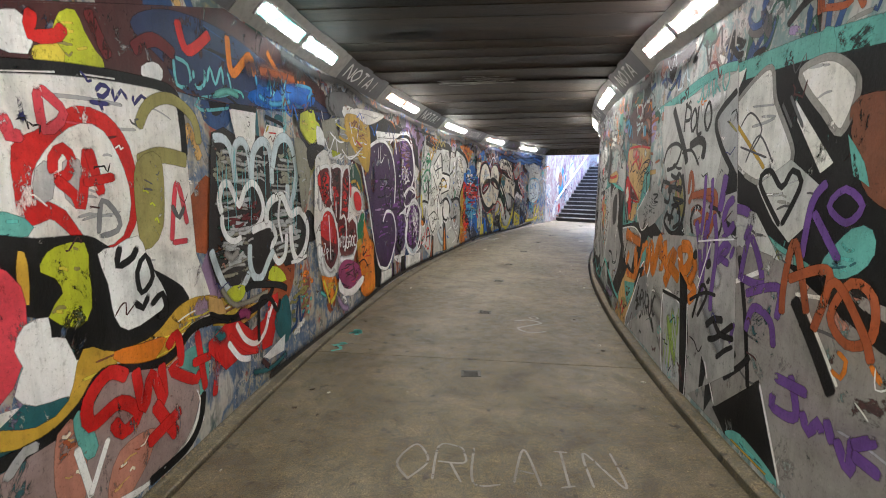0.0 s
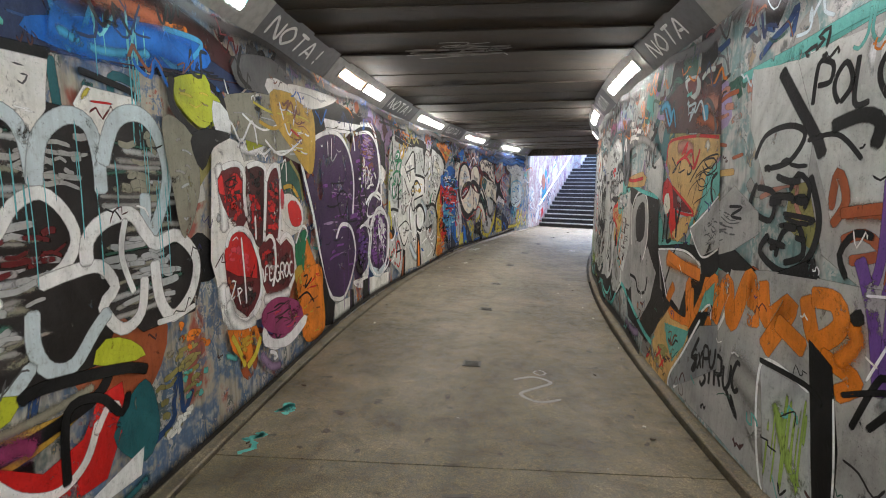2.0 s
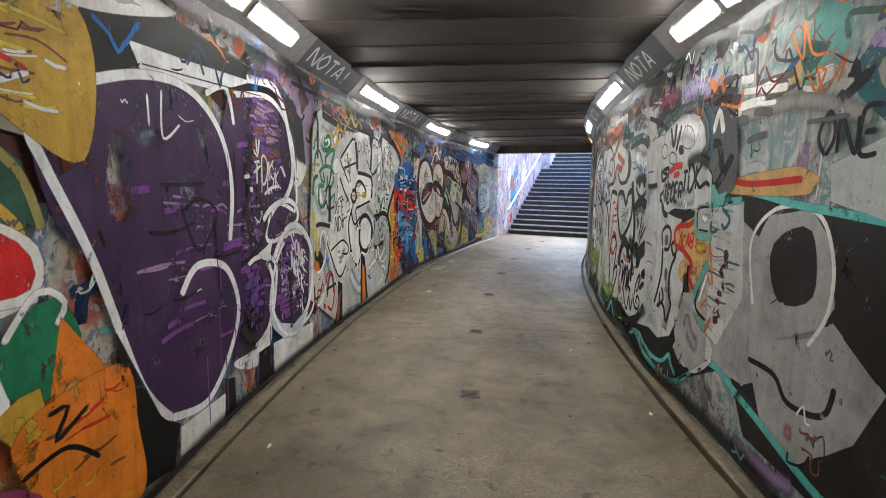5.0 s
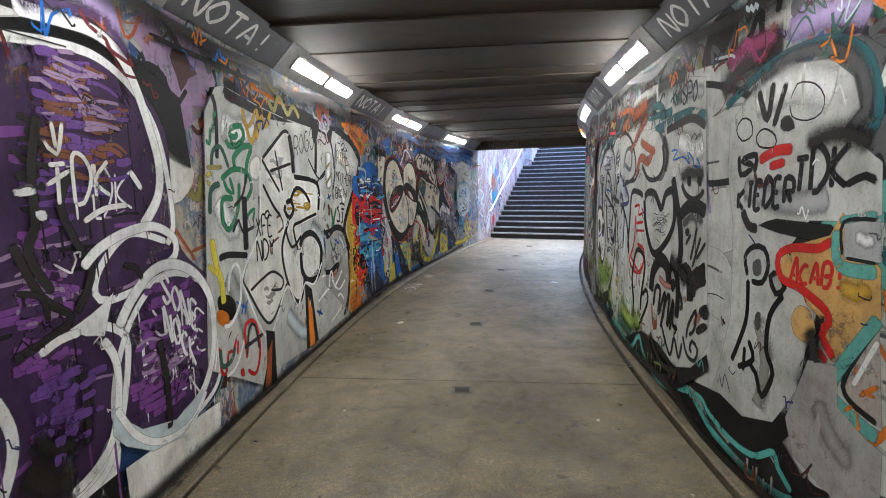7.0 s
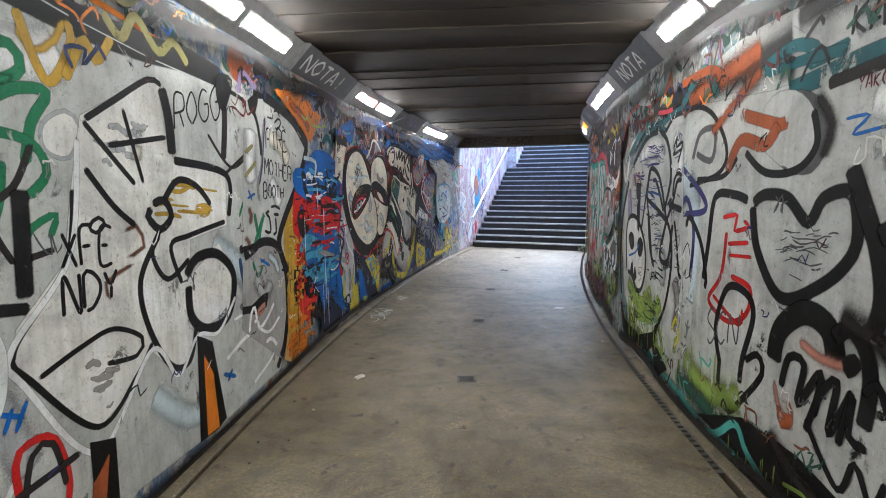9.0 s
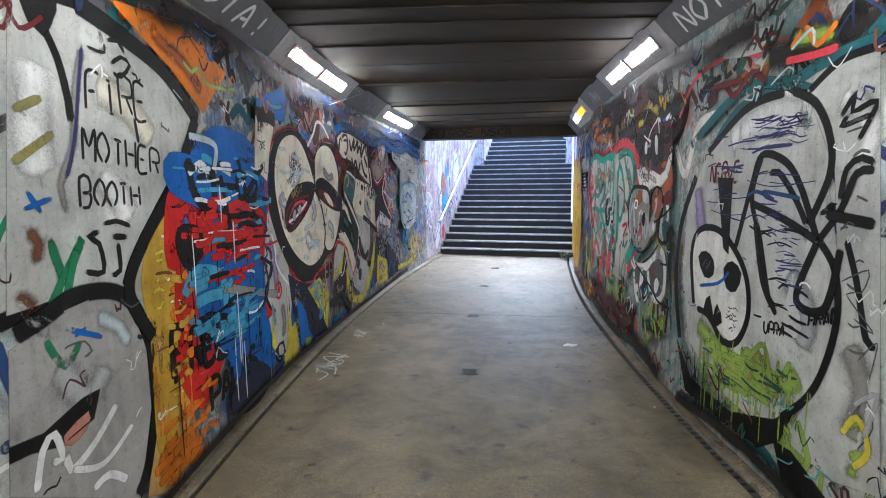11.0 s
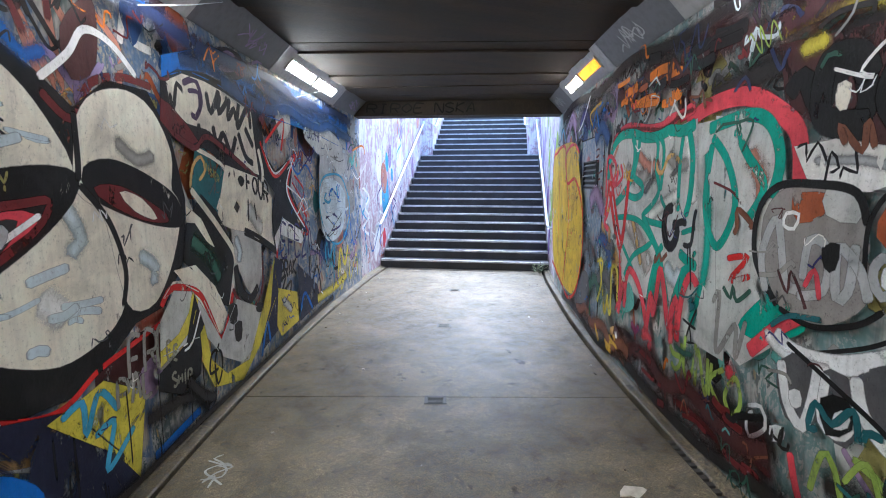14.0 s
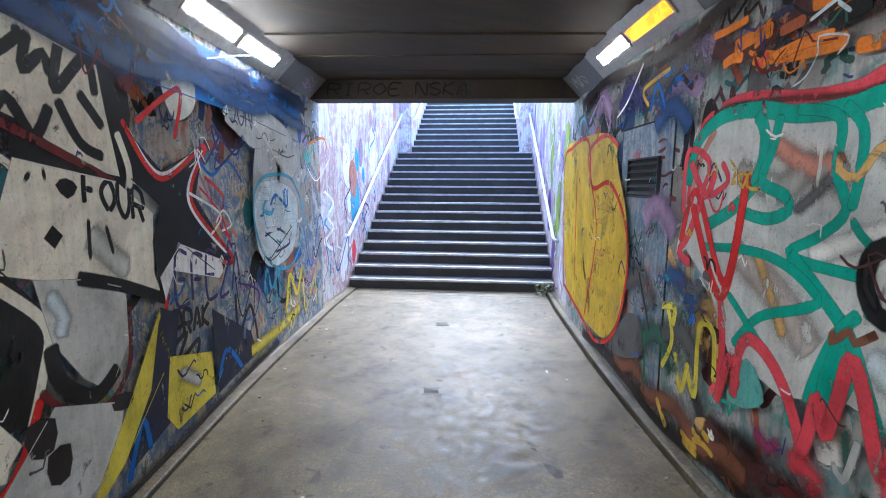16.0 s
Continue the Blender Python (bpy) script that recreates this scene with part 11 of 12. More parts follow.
mist("salmon", 0.066, [(8.33, 0.79), (8.23, 0.80)])
mist("salmon", 0.074, [(8.15, 0.65), (8.07, 0.73), (7.99, 0.83)])
line("black", 0.043, [(8.88, 0.60), (8.84, 0.76), (8.74, 0.76), (8.76, 0.58), (8.64, 0.76), (8.66, 0.56)])
line("black", 0.040, [(8.70, 0.48), (8.63, 0.68), (8.55, 0.76), (8.57, 0.54), (8.47, 0.76)])
line("black", 0.039, [(8.52, 0.51), (8.47, 0.74), (8.47, 0.58), (8.37, 0.57)])
fill("black", [(8.53, 0.85), (8.48, 0.89), (8.45, 0.85), (8.50, 0.80)])
line("black", 0.036, [(8.43, 0.75), (8.37, 0.82), (8.32, 0.73), (8.37, 0.72)])
line("black", 0.029, [(8.23, 0.54), (8.21, 0.64), (8.11, 0.76), (8.12, 0.64), (8.20, 0.58)])
line("black", 0.031, [(8.71, 0.54), (8.50, 0.35), (8.43, 0.49), (8.34, 0.38), (8.29, 0.51)])
line("black", 0.029, [(8.29, 0.56), (8.21, 0.45), (8.09, 0.45), (8.06, 0.53), (8.14, 0.56), (8.17, 0.50), (8.13, 0.49)])
fill("black", [(8.06, 0.78), (7.97, 0.83), (7.96, 0.75), (8.03, 0.75)])
fill("soot", [(8.09, 0.65), (8.00, 0.71), (7.95, 0.70), (8.06, 0.63)])
line("black", 0.132, [(8.20, 0.83), (8.16, 0.94), (8.00, 1.01)])
mist("salmon", 0.053, [(8.94, 0.64), (8.86, 0.48), (8.75, 0.46)])
fill("rust", [(8.89, 0.51), (8.81, 0.56), (8.78, 0.48), (8.85, 0.43)])
mist("lime2", 0.426, [(11.01, 0.41), (10.51, 0.38), (10.32, 0.24)])
mist("lime2", 0.282, [(9.93, 0.40), (9.58, 0.31), (9.18, 0.42)])
drips("lime2", 0.021, 16, [(11.03, 0.52), (9.21, 0.62), (9.25, 0.39), (10.65, 0.19)])
mist("dgreen", 0.219, [(10.03, 0.24), (9.47, 0.20), (9.07, 0.19)])
fill("black", [(9.66, 0.12), (9.16, 0.32), (8.73, 0.35), (8.40, 0.29), (8.14, 0.38), (7.93, 0.54), (7.92, 0.45), (8.38, 0.14), (8.69, 0.07), (8.99, 0.12)], False)
mist("soot", 0.167, [(8.96, 0.37), (8.66, 0.23), (8.33, 0.28)])
drips("lime2", 0.011, 14, [(9.39, 0.23), (8.77, 0.27), (8.69, 0.09), (9.05, 0.06)])
line("lime2", 0.022, [(8.82, 0.18), (8.66, 0.21), (8.68, 0.14)])
line("aqua", 0.046, [(11.19, 0.14), (10.64, 0.14), (10.01, 0.13), (9.50, 0.08), (9.23, 0.26), (9.10, 0.17), (8.86, 0.09), (8.59, 0.09), (8.42, 0.12)])

piece(1, "huge pale eyeball with a cartoon skull and black bike scrawl")
fill("greywhite", [(11.60, 0.94), (11.58, 1.40), (11.32, 1.75), (10.96, 1.91), (10.65, 1.94), (10.46, 1.84), (10.34, 1.66), (10.33, 1.48), (10.26, 1.25), (10.23, 0.98), (10.29, 0.72), (10.46, 0.43), (10.71, 0.31), (11.11, 0.34), (11.46, 0.51)], False)
mist("white", 0.288, [(11.11, 1.76), (10.76, 1.84), (10.52, 1.78)])
mist("lilac", 0.210, [(11.47, 1.51), (11.36, 1.19), (11.39, 0.90)])
mist("lgrey", 0.220, [(10.55, 1.11), (10.38, 0.94), (10.43, 0.77)])
fill("greywhite", [(10.50, 1.92), (10.33, 2.00), (10.15, 2.01), (9.95, 0.37), (10.17, 0.30), (10.45, 0.33), (10.23, 0.79), (10.24, 1.21), (10.30, 1.57)], False)
mist("white", 0.189, [(10.31, 1.88), (10.16, 1.73), (10.19, 1.57)])
mist("stone", 0.192, [(10.16, 0.90), (10.06, 0.71), (10.11, 0.50)])
mist("lime2", 0.210, [(11.36, 0.65), (10.95, 0.53), (10.64, 0.50), (10.38, 0.66)])
drips("lime2", 0.018, 30, [(11.44, 0.67), (10.35, 0.72), (10.46, 0.43), (11.12, 0.40)])
hatch("lime2", 0.048, 22, [(11.28, 0.57), (10.39, 0.71), (10.54, 0.42), (11.05, 0.40)])
line("olive", 0.026, [(11.01, 0.51), (10.78, 0.47), (10.71, 0.68), (10.59, 0.49)])
line("lime2", 0.031, [(10.84, 0.51), (10.67, 0.72), (10.56, 0.53), (10.46, 0.71)])
line("lime2", 0.039, [(10.39, 0.46), (10.30, 0.30), (10.43, 0.17)])
line("lime2", 0.044, [(10.12, 0.55), (10.07, 0.60), (10.03, 0.50), (10.10, 0.44)])
mist("lime2", 0.096, [(10.12, 0.35), (10.02, 0.44)])
line("dteal", 0.065, [(11.58, 0.07), (11.22, 0.15), (10.89, 0.11), (10.60, 0.19), (10.42, 0.06)])
line("dteal", 0.060, [(11.59, 1.77), (11.19, 1.96), (10.88, 2.02), (10.62, 1.98), (10.42, 2.02), (10.16, 2.04)])
line("black", 0.046, [(11.35, 1.71), (10.96, 1.91), (10.65, 1.94)])
line("black", 0.042, [(10.61, 1.94), (10.45, 1.86), (10.35, 1.71), (10.33, 1.55), (10.43, 1.33)])
line("black", 0.060, [(11.59, 0.47), (11.70, 0.84), (11.67, 1.24), (11.48, 1.58)])
line("black", 0.039, [(10.37, 1.29), (10.25, 1.16), (10.22, 0.93), (10.31, 0.63), (10.50, 0.41)])
fill("black", [(11.63, 0.46), (11.39, 0.26), (10.91, 0.25), (10.54, 0.38), (10.40, 0.52), (10.49, 0.31), (10.65, 0.19), (11.02, 0.17), (11.46, 0.16)], False)
fill("black", [(10.53, 0.29), (10.41, 0.29), (10.19, 0.21), (10.42, 0.06)], False)
line("black", 0.035, [(10.50, 1.91), (10.33, 2.00), (10.15, 2.01)])
fill("offwhite", [(11.46, 1.08), (11.40, 1.23), (11.19, 1.26), (11.00, 1.17), (10.85, 1.00), (10.82, 0.80), (10.91, 0.66), (11.05, 0.67), (11.19, 0.73), (11.38, 0.76)])
line("black", 0.043, [(11.41, 0.75), (11.48, 1.07), (11.40, 1.23), (11.19, 1.26), (11.00, 1.18), (10.85, 1.03), (10.81, 0.83), (10.90, 0.66), (11.05, 0.63), (11.21, 0.73), (11.37, 0.74)])
fill("black", [(11.38, 1.07), (11.29, 1.11), (11.20, 1.07), (11.19, 0.99), (11.29, 0.96)])
fill("black", [(11.07, 1.04), (10.99, 1.09), (10.90, 1.04), (10.94, 0.94), (11.03, 0.94)])
line("blue", 0.021, [(11.35, 0.89), (11.12, 0.95), (11.01, 1.04)])
fill("black", [(11.27, 0.77), (11.21, 0.85), (11.16, 0.74), (11.12, 0.82), (11.06, 0.73), (11.17, 0.69)])
fill("black", [(11.20, 1.56), (11.05, 1.55), (11.04, 1.13), (11.09, 1.16)], False)
line("black", 0.040, [(10.97, 1.17), (10.86, 1.51), (10.79, 1.66), (10.61, 1.62), (10.49, 1.50), (10.36, 1.27)])
line("black", 0.040, [(10.79, 1.66), (10.85, 1.45), (10.76, 1.25), (10.65, 0.96), (10.59, 0.94)])
line("black", 0.040, [(10.85, 1.42), (10.58, 1.35), (10.36, 1.27)])
line("black", 0.036, [(10.73, 1.56), (10.65, 1.57), (10.52, 1.45), (10.43, 1.33)])
line("black", 0.033, [(10.81, 1.33), (10.71, 1.03), (10.58, 0.89)])
line("black", 0.043, [(10.36, 1.27), (10.46, 1.00), (10.29, 0.99), (10.23, 1.26)])
line("black", 0.036, [(10.36, 1.27), (10.25, 1.41), (10.19, 1.55), (10.10, 1.56)])
line("black", 0.048, [(10.34, 1.39), (10.07, 1.36)])
line("black", 0.026, [(10.37, 1.38), (10.28, 1.43), (10.34, 1.41)])
line("black", 0.033, [(10.21, 1.30), (10.14, 1.14), (10.07, 0.93), (10.02, 0.91)])
line("black", 0.030, [(10.26, 1.44), (10.24, 1.57), (10.17, 1.61), (10.10, 1.58)])
line("black", 0.026, [(10.30, 1.77), (10.23, 1.86), (10.24, 1.79), (10.13, 1.81), (10.20, 1.67)])
line("black", 0.023, [(10.24, 1.79), (10.29, 1.74), (10.14, 1.77)])
words("dred", 0.017, "NERVE", (11.29, 1.53), (10.97, 1.54))
words("black", 0.013, "UPRA", (10.67, 0.78), (10.51, 0.80))
words("black", 0.014, "HRAM", (10.37, 0.89), (10.20, 0.95))
hatch("indigo", 0.006, 36, [(10.96, 1.89), (10.42, 1.81), (10.41, 1.67), (10.89, 1.74)])
hatch("indigo", 0.006, 30, [(10.93, 1.65), (10.42, 1.28), (10.39, 1.04), (10.62, 1.05)])
hatch("dgrey", 0.006, 14, [(11.05, 0.83), (10.86, 0.88), (10.91, 0.71), (11.03, 0.74)])
line("dblue", 0.021, [(10.90, 1.45), (10.81, 1.48), (10.67, 1.44), (10.76, 1.48), (10.48, 1.45)])
line("dgrey", 0.007, [(10.22, 1.12), (10.09, 1.19), (10.11, 1.10), (10.18, 1.08), (10.04, 0.96), (10.15, 1.00)])
line("dgrey", 0.006, [(10.10, 0.83), (10.02, 0.93), (10.04, 0.77)])
line("dgrey", 0.006, [(10.10, 0.61), (10.04, 0.70), (10.00, 0.61), (10.06, 0.49)])
mist("soot", 0.335, [(13.33, 1.96), (12.34, 2.05), (11.71, 2.04)])
line("black", 0.049, [(12.45, 1.93), (12.09, 1.97), (12.12, 1.81), (11.78, 1.90)])
line("rose", 0.033, [(11.79, 1.97), (11.56, 2.19), (11.17, 2.23), (10.85, 2.16)])
line("dred", 0.036, [(11.39, 2.02), (11.21, 2.08), (11.08, 2.00), (10.93, 2.09), (10.78, 2.00)])
mist("dred", 0.088, [(11.40, 2.09), (10.98, 2.07)])
fill("greywhite", [(11.23, 2.24), (10.96, 2.29), (10.77, 2.26), (10.85, 2.18)])
line("rose", 0.036, [(10.67, 2.08), (10.45, 2.06), (10.33, 2.06)])
mist("lime2", 0.106, [(10.64, 2.17), (10.47, 2.14), (10.34, 2.11)])
line("orange", 0.031, [(10.64, 2.12), (10.54, 2.19), (10.46, 2.10), (10.35, 2.17)])
mist("soot", 0.282, [(11.50, 2.28), (11.18, 2.32), (10.91, 2.30)])
line("black", 0.036, [(10.78, 2.29), (10.84, 2.12)])

piece(1, "cartoon face with round eyes over black and rust letters")
fill("greywhite", [(13.46, 0.62), (13.46, 1.84), (13.02, 1.84), (13.02, 0.62)], False)
mist("teal2", 0.14, [(13.36, 0.7), (13.24, 1.1), (13.3, 1.7)])
fill("greywhite", [(13.24, 1.86), (12.76, 1.78), (12.68, 1.50), (12.79, 1.23), (12.82, 1.04), (12.64, 0.84), (12.88, 0.65), (13.09, 0.72)], False)
mist("salmon", 0.177, [(12.96, 1.68), (12.83, 1.50), (12.87, 1.41)])
line("rose", 0.095, [(13.56, 1.85), (13.32, 1.92), (13.00, 1.92), (12.77, 1.82), (12.64, 1.71), (12.60, 1.50)])
line("teal2", 0.068, [(13.31, 1.80), (12.98, 1.83), (12.81, 1.77), (12.73, 1.61), (12.77, 1.44)])
line("teal2", 0.052, [(13.27, 1.76), (13.11, 1.62), (13.02, 1.40), (13.15, 1.19), (13.29, 1.39), (13.26, 1.73)])
line("teal2", 0.053, [(13.07, 1.78), (12.96, 1.65), (12.82, 1.50), (12.92, 1.34)])
fill("teal2", [(12.91, 0.84), (12.67, 1.07), (12.49, 1.08), (12.51, 0.93), (12.74, 0.82)])
line("rose", 0.074, [(12.83, 0.73), (12.65, 0.90), (12.48, 1.02)])
line("red", 0.034, [(13.06, 1.14), (12.89, 1.17), (13.01, 1.04), (12.85, 1.09)])
line("stone", 0.033, [(13.15, 0.88), (13.09, 0.96), (13.08, 0.65), (12.94, 0.83), (12.92, 0.67), (12.86, 0.88)])
fill("maroon", [(12.80, 2.09), (11.92, 2.01), (11.85, 1.50), (12.05, 1.50), (12.31, 1.66), (12.58, 1.76), (12.73, 1.86)], False)
mist("brown", 0.176, [(12.07, 1.65), (11.94, 1.58), (11.87, 1.50)])
fill("rust", [(12.07, 1.67), (11.89, 1.67), (11.85, 1.52), (12.00, 1.47)])
mist("yellow", 0.140, [(12.81, 2.15), (12.59, 2.17), (12.37, 2.16), (12.15, 2.07)])
mist("yellow", 0.112, [(12.70, 2.04), (12.50, 2.05)])
mist("soot", 0.244, [(12.74, 2.31), (12.38, 2.25), (12.09, 2.13)])
line("black", 0.094, [(12.73, 1.86), (12.64, 1.93), (12.54, 1.81), (12.41, 1.96), (12.33, 1.81), (12.36, 1.72)])
line("black", 0.112, [(12.33, 1.85), (12.38, 1.95), (12.52, 1.96), (12.52, 1.76), (12.31, 1.71)])
line("black", 0.098, [(12.22, 1.92), (12.26, 1.80), (12.19, 1.71), (12.12, 1.82), (12.18, 1.93)])
line("black", 0.069, [(12.06, 1.97), (12.08, 1.87), (12.08, 1.69)])
line("black", 0.049, [(12.03, 1.90), (11.95, 1.92), (11.94, 1.85), (12.05, 1.85)])
fill("offwhite", [(12.23, 1.90), (12.18, 1.88), (12.17, 1.76), (12.21, 1.79)])
fill("cream", [(12.46, 1.87), (12.41, 1.86), (12.42, 1.78), (12.46, 1.80)])
mist("blue", 0.065, [(12.14, 1.99), (12.00, 2.01), (11.93, 2.05)])
line("offwhite", 0.029, [(12.24, 1.99), (12.19, 2.03), (12.12, 1.99)])
line("offwhite", 0.039, [(12.04, 1.99), (11.96, 2.02), (11.92, 1.99)])
fill("offwhite", [(12.65, 1.66), (12.45, 1.67), (12.24, 1.63), (12.09, 1.59), (11.98, 1.63), (11.93, 1.72), (11.88, 1.75), (11.88, 1.70), (11.94, 1.58), (12.05, 1.51), (12.19, 1.52), (12.28, 1.49), (12.54, 1.50)], False)
mist("lgrey", 0.063, [(12.56, 1.60), (12.30, 1.59), (12.14, 1.54)])
line("black", 0.014, [(12.65, 1.65), (12.59, 1.67), (12.58, 1.60), (12.53, 1.67), (12.47, 1.58)])
line("black", 0.013, [(12.48, 1.50), (12.46, 1.63), (12.42, 1.57), (12.47, 1.55)])
line("black", 0.013, [(12.41, 1.52), (12.40, 1.57), (12.34, 1.55), (12.36, 1.64)])
fill("midgrey", [(12.80, 1.29), (12.72, 1.47), (12.50, 1.50), (12.31, 1.46), (12.26, 1.29), (12.25, 1.10), (12.43, 0.98), (12.66, 1.01)])
fill("rust", [(12.63, 1.46), (12.46, 1.47), (12.47, 1.40), (12.59, 1.36)])
fill("greywhite", [(12.46, 1.49), (12.31, 1.46), (12.32, 1.38), (12.45, 1.40)])
fill("rust", [(12.21, 1.43), (12.13, 1.49), (12.03, 1.44), (12.03, 1.31), (12.13, 1.28), (12.23, 1.34)])
fill("offwhite", [(12.03, 1.36), (11.98, 1.38), (11.99, 1.21), (11.90, 1.29), (11.94, 1.38), (11.91, 1.41), (11.88, 1.29), (11.96, 1.20), (12.02, 1.16)])
line("black", 0.036, [(12.66, 0.99), (12.83, 1.17), (12.84, 1.38), (12.73, 1.50), (12.50, 1.51), (12.33, 1.48), (12.27, 1.36)])
line("black", 0.022, [(12.26, 1.17), (12.27, 1.36), (12.22, 1.47), (12.13, 1.51), (12.03, 1.47), (11.99, 1.36), (12.02, 1.27)])
line("black", 0.033, [(11.99, 1.36), (12.05, 1.27), (12.06, 1.13), (11.97, 1.09), (11.88, 1.13), (11.85, 1.22)])
line("black", 0.025, [(12.66, 0.99), (12.47, 0.96), (12.27, 1.02), (12.17, 1.10)])
line("lgrey", 0.048, [(12.74, 1.03), (12.79, 1.20), (12.71, 1.36), (12.63, 1.11), (12.53, 1.09)])
line("lgrey", 0.043, [(12.54, 1.12), (12.52, 1.29), (12.43, 1.27), (12.43, 1.11), (12.57, 1.06)])
line("lgrey", 0.046, [(12.31, 1.31), (12.32, 1.13), (12.37, 1.10), (12.38, 1.28), (12.28, 1.21), (12.23, 1.10)])
line("lgrey", 0.038, [(12.19, 1.27), (12.14, 1.35), (12.13, 1.41), (12.18, 1.39)])
line("lgrey", 0.040, [(12.22, 1.25), (12.18, 1.27), (12.12, 1.19), (12.19, 1.14), (12.23, 1.20)], True)
line("white", 0.018, [(12.66, 1.39), (12.59, 1.39), (12.61, 1.33), (12.67, 1.34)], True)
fill("white", [(12.19, 1.23), (12.16, 1.24), (12.15, 1.17), (12.19, 1.18)])
line("rose", 0.027, [(12.53, 1.09), (12.48, 1.18), (12.44, 1.06)])
fill("black", [(12.45, 1.27), (12.38, 1.29), (12.39, 1.20), (12.43, 1.20)])
fill("dred", [(11.99, 1.44), (11.86, 1.48), (11.84, 1.41), (11.96, 1.38)])
fill("dteal", [(11.99, 1.23), (11.87, 1.25), (11.82, 1.14), (11.92, 1.08)])
line("black", 0.018, [(12.18, 1.23), (11.97, 1.30), (11.83, 1.37)])
line("black", 0.018, [(12.44, 0.86), (12.21, 0.96), (12.05, 1.07)])
line("white", 0.079, [(12.67, 0.88), (12.54, 0.83), (12.34, 0.85), (12.17, 0.92), (12.06, 0.99)])
mist("white", 0.084, [(12.74, 0.88), (12.58, 0.80), (12.33, 0.82)])
fill("dgrey", [(12.62, 0.73), (12.50, 0.83), (12.38, 0.70), (12.42, 0.57), (12.55, 0.55)])
fill("dgrey", [(12.39, 0.80), (12.24, 0.80), (12.22, 0.63), (12.30, 0.57)])
line("white", 0.056, [(12.61, 0.78), (12.55, 0.61), (12.46, 0.55), (12.42, 0.69), (12.41, 0.83)])
line("white", 0.046, [(12.37, 0.81), (12.37, 0.62), (12.27, 0.61), (12.22, 0.76), (12.25, 0.85)])
fill("black", [(12.38, 0.70), (12.27, 0.74), (12.24, 0.65), (12.34, 0.58)])
fill("white", [(12.31, 0.67), (12.26, 0.70), (12.26, 0.65), (12.31, 0.62)])
fill("white", [(12.54, 0.66), (12.49, 0.68), (12.48, 0.63), (12.52, 0.61)])
fill("dgrey", [(12.23, 0.85), (12.03, 0.96), (11.92, 0.91), (11.91, 0.74), (12.05, 0.66), (12.18, 0.72)])
line("white", 0.058, [(12.25, 0.85), (12.20, 0.72), (12.08, 0.64), (11.97, 0.66), (11.90, 0.74), (11.89, 0.88), (11.94, 1.01), (12.02, 1.04)])
fill("white", [(12.09, 0.76), (12.05, 0.81), (12.00, 0.78), (12.03, 0.71), (12.07, 0.70)])
line("red", 0.023, [(12.12, 0.89), (12.07, 0.81)])
line("black", 0.022, [(12.59, 0.86), (12.18, 0.72), (11.99, 0.64), (11.74, 0.64)])
line("black", 0.017, [(12.00, 0.93), (11.78, 0.95)])
mist("soot", 0.380, [(13.12, 0.43), (12.85, 0.36), (12.58, 0.44)])
mist("dred", 0.138, [(13.51, 0.20), (13.17, 0.22), (12.88, 0.17)])
mist("dred", 0.112, [(12.83, 0.27), (12.56, 0.24)])
mist("rose", 0.143, [(13.01, 0.61), (12.87, 0.55)])
line("rose", 0.043, [(12.51, 0.42), (12.42, 0.23), (12.25, 0.16)])
words("lime2", 0.032, "JUNKO", (13.54, 0.40), (12.82, 0.37))
line("white", 0.023, [(12.74, 0.49), (12.79, 0.42), (12.76, 0.35), (12.66, 0.44), (12.70, 0.52), (12.80, 0.48)])
fill("white", [(12.63, 0.46), (12.56, 0.49), (12.55, 0.45), (12.61, 0.41)])
mist("soot", 0.209, [(12.35, 0.38), (12.08, 0.42), (11.86, 0.44)])
line("lime2", 0.033, [(12.39, 0.31), (12.35, 0.49), (12.29, 0.47), (12.18, 0.21)])
line("lime2", 0.033, [(12.50, 0.17), (12.26, 0.24), (12.10, 0.36)])
line("lime2", 0.036, [(12.23, 0.55), (12.09, 0.51), (11.98, 0.34)])
line("lime2", 0.033, [(12.14, 0.41), (12.03, 0.52), (11.91, 0.45), (11.87, 0.54)])
line("lime2", 0.025, [(12.25, 0.43), (12.16, 0.56), (12.07, 0.38)])
line("lime2", 0.025, [(11.95, 0.35), (11.90, 0.53), (11.86, 0.41)])
line("soot", 0.042, [(12.07, 0.62), (12.08, 0.47)])
line("soot", 0.040, [(11.99, 0.64), (11.98, 0.48)])
line("black", 0.038, [(11.90, 0.57), (11.89, 0.66), (11.83, 0.56)])
line("black", 0.036, [(11.83, 0.43), (11.80, 0.62), (11.83, 0.71)])
fill("dteal", [(11.92, 1.04), (11.85, 0.98), (11.73, 0.50), (11.72, 0.49), (11.74, 0.66), (11.79, 0.79)], False)
fill("black", [(11.90, 1.17), (11.82, 1.24), (11.74, 0.69), (11.78, 0.80), (11.84, 0.98)], False)

piece(1, "teal letters over a pale wash with red cloud edge")
fill("greywhite", [(14.95, 1.54), (14.90, 1.85), (14.60, 1.92), (14.24, 1.88), (13.85, 1.86), (13.62, 1.85), (13.43, 1.87), (13.30, 0.98), (13.44, 0.93), (13.58, 0.79), (13.77, 0.81), (14.07, 0.70), (14.44, 0.76), (14.65, 1.04), (14.93, 1.21)], False)
mist("stone", 0.226, [(14.51, 1.63), (14.19, 1.54), (14.03, 1.62), (13.81, 1.54)])
mist("salmon", 0.152, [(14.26, 1.73), (14.03, 1.62), (13.89, 1.66)])
mist("pinkgrey", 0.285, [(14.46, 1.26), (14.12, 1.08), (13.93, 0.91)])
mist("stone", 0.153, [(13.77, 1.70), (13.59, 1.61), (13.46, 1.66)])
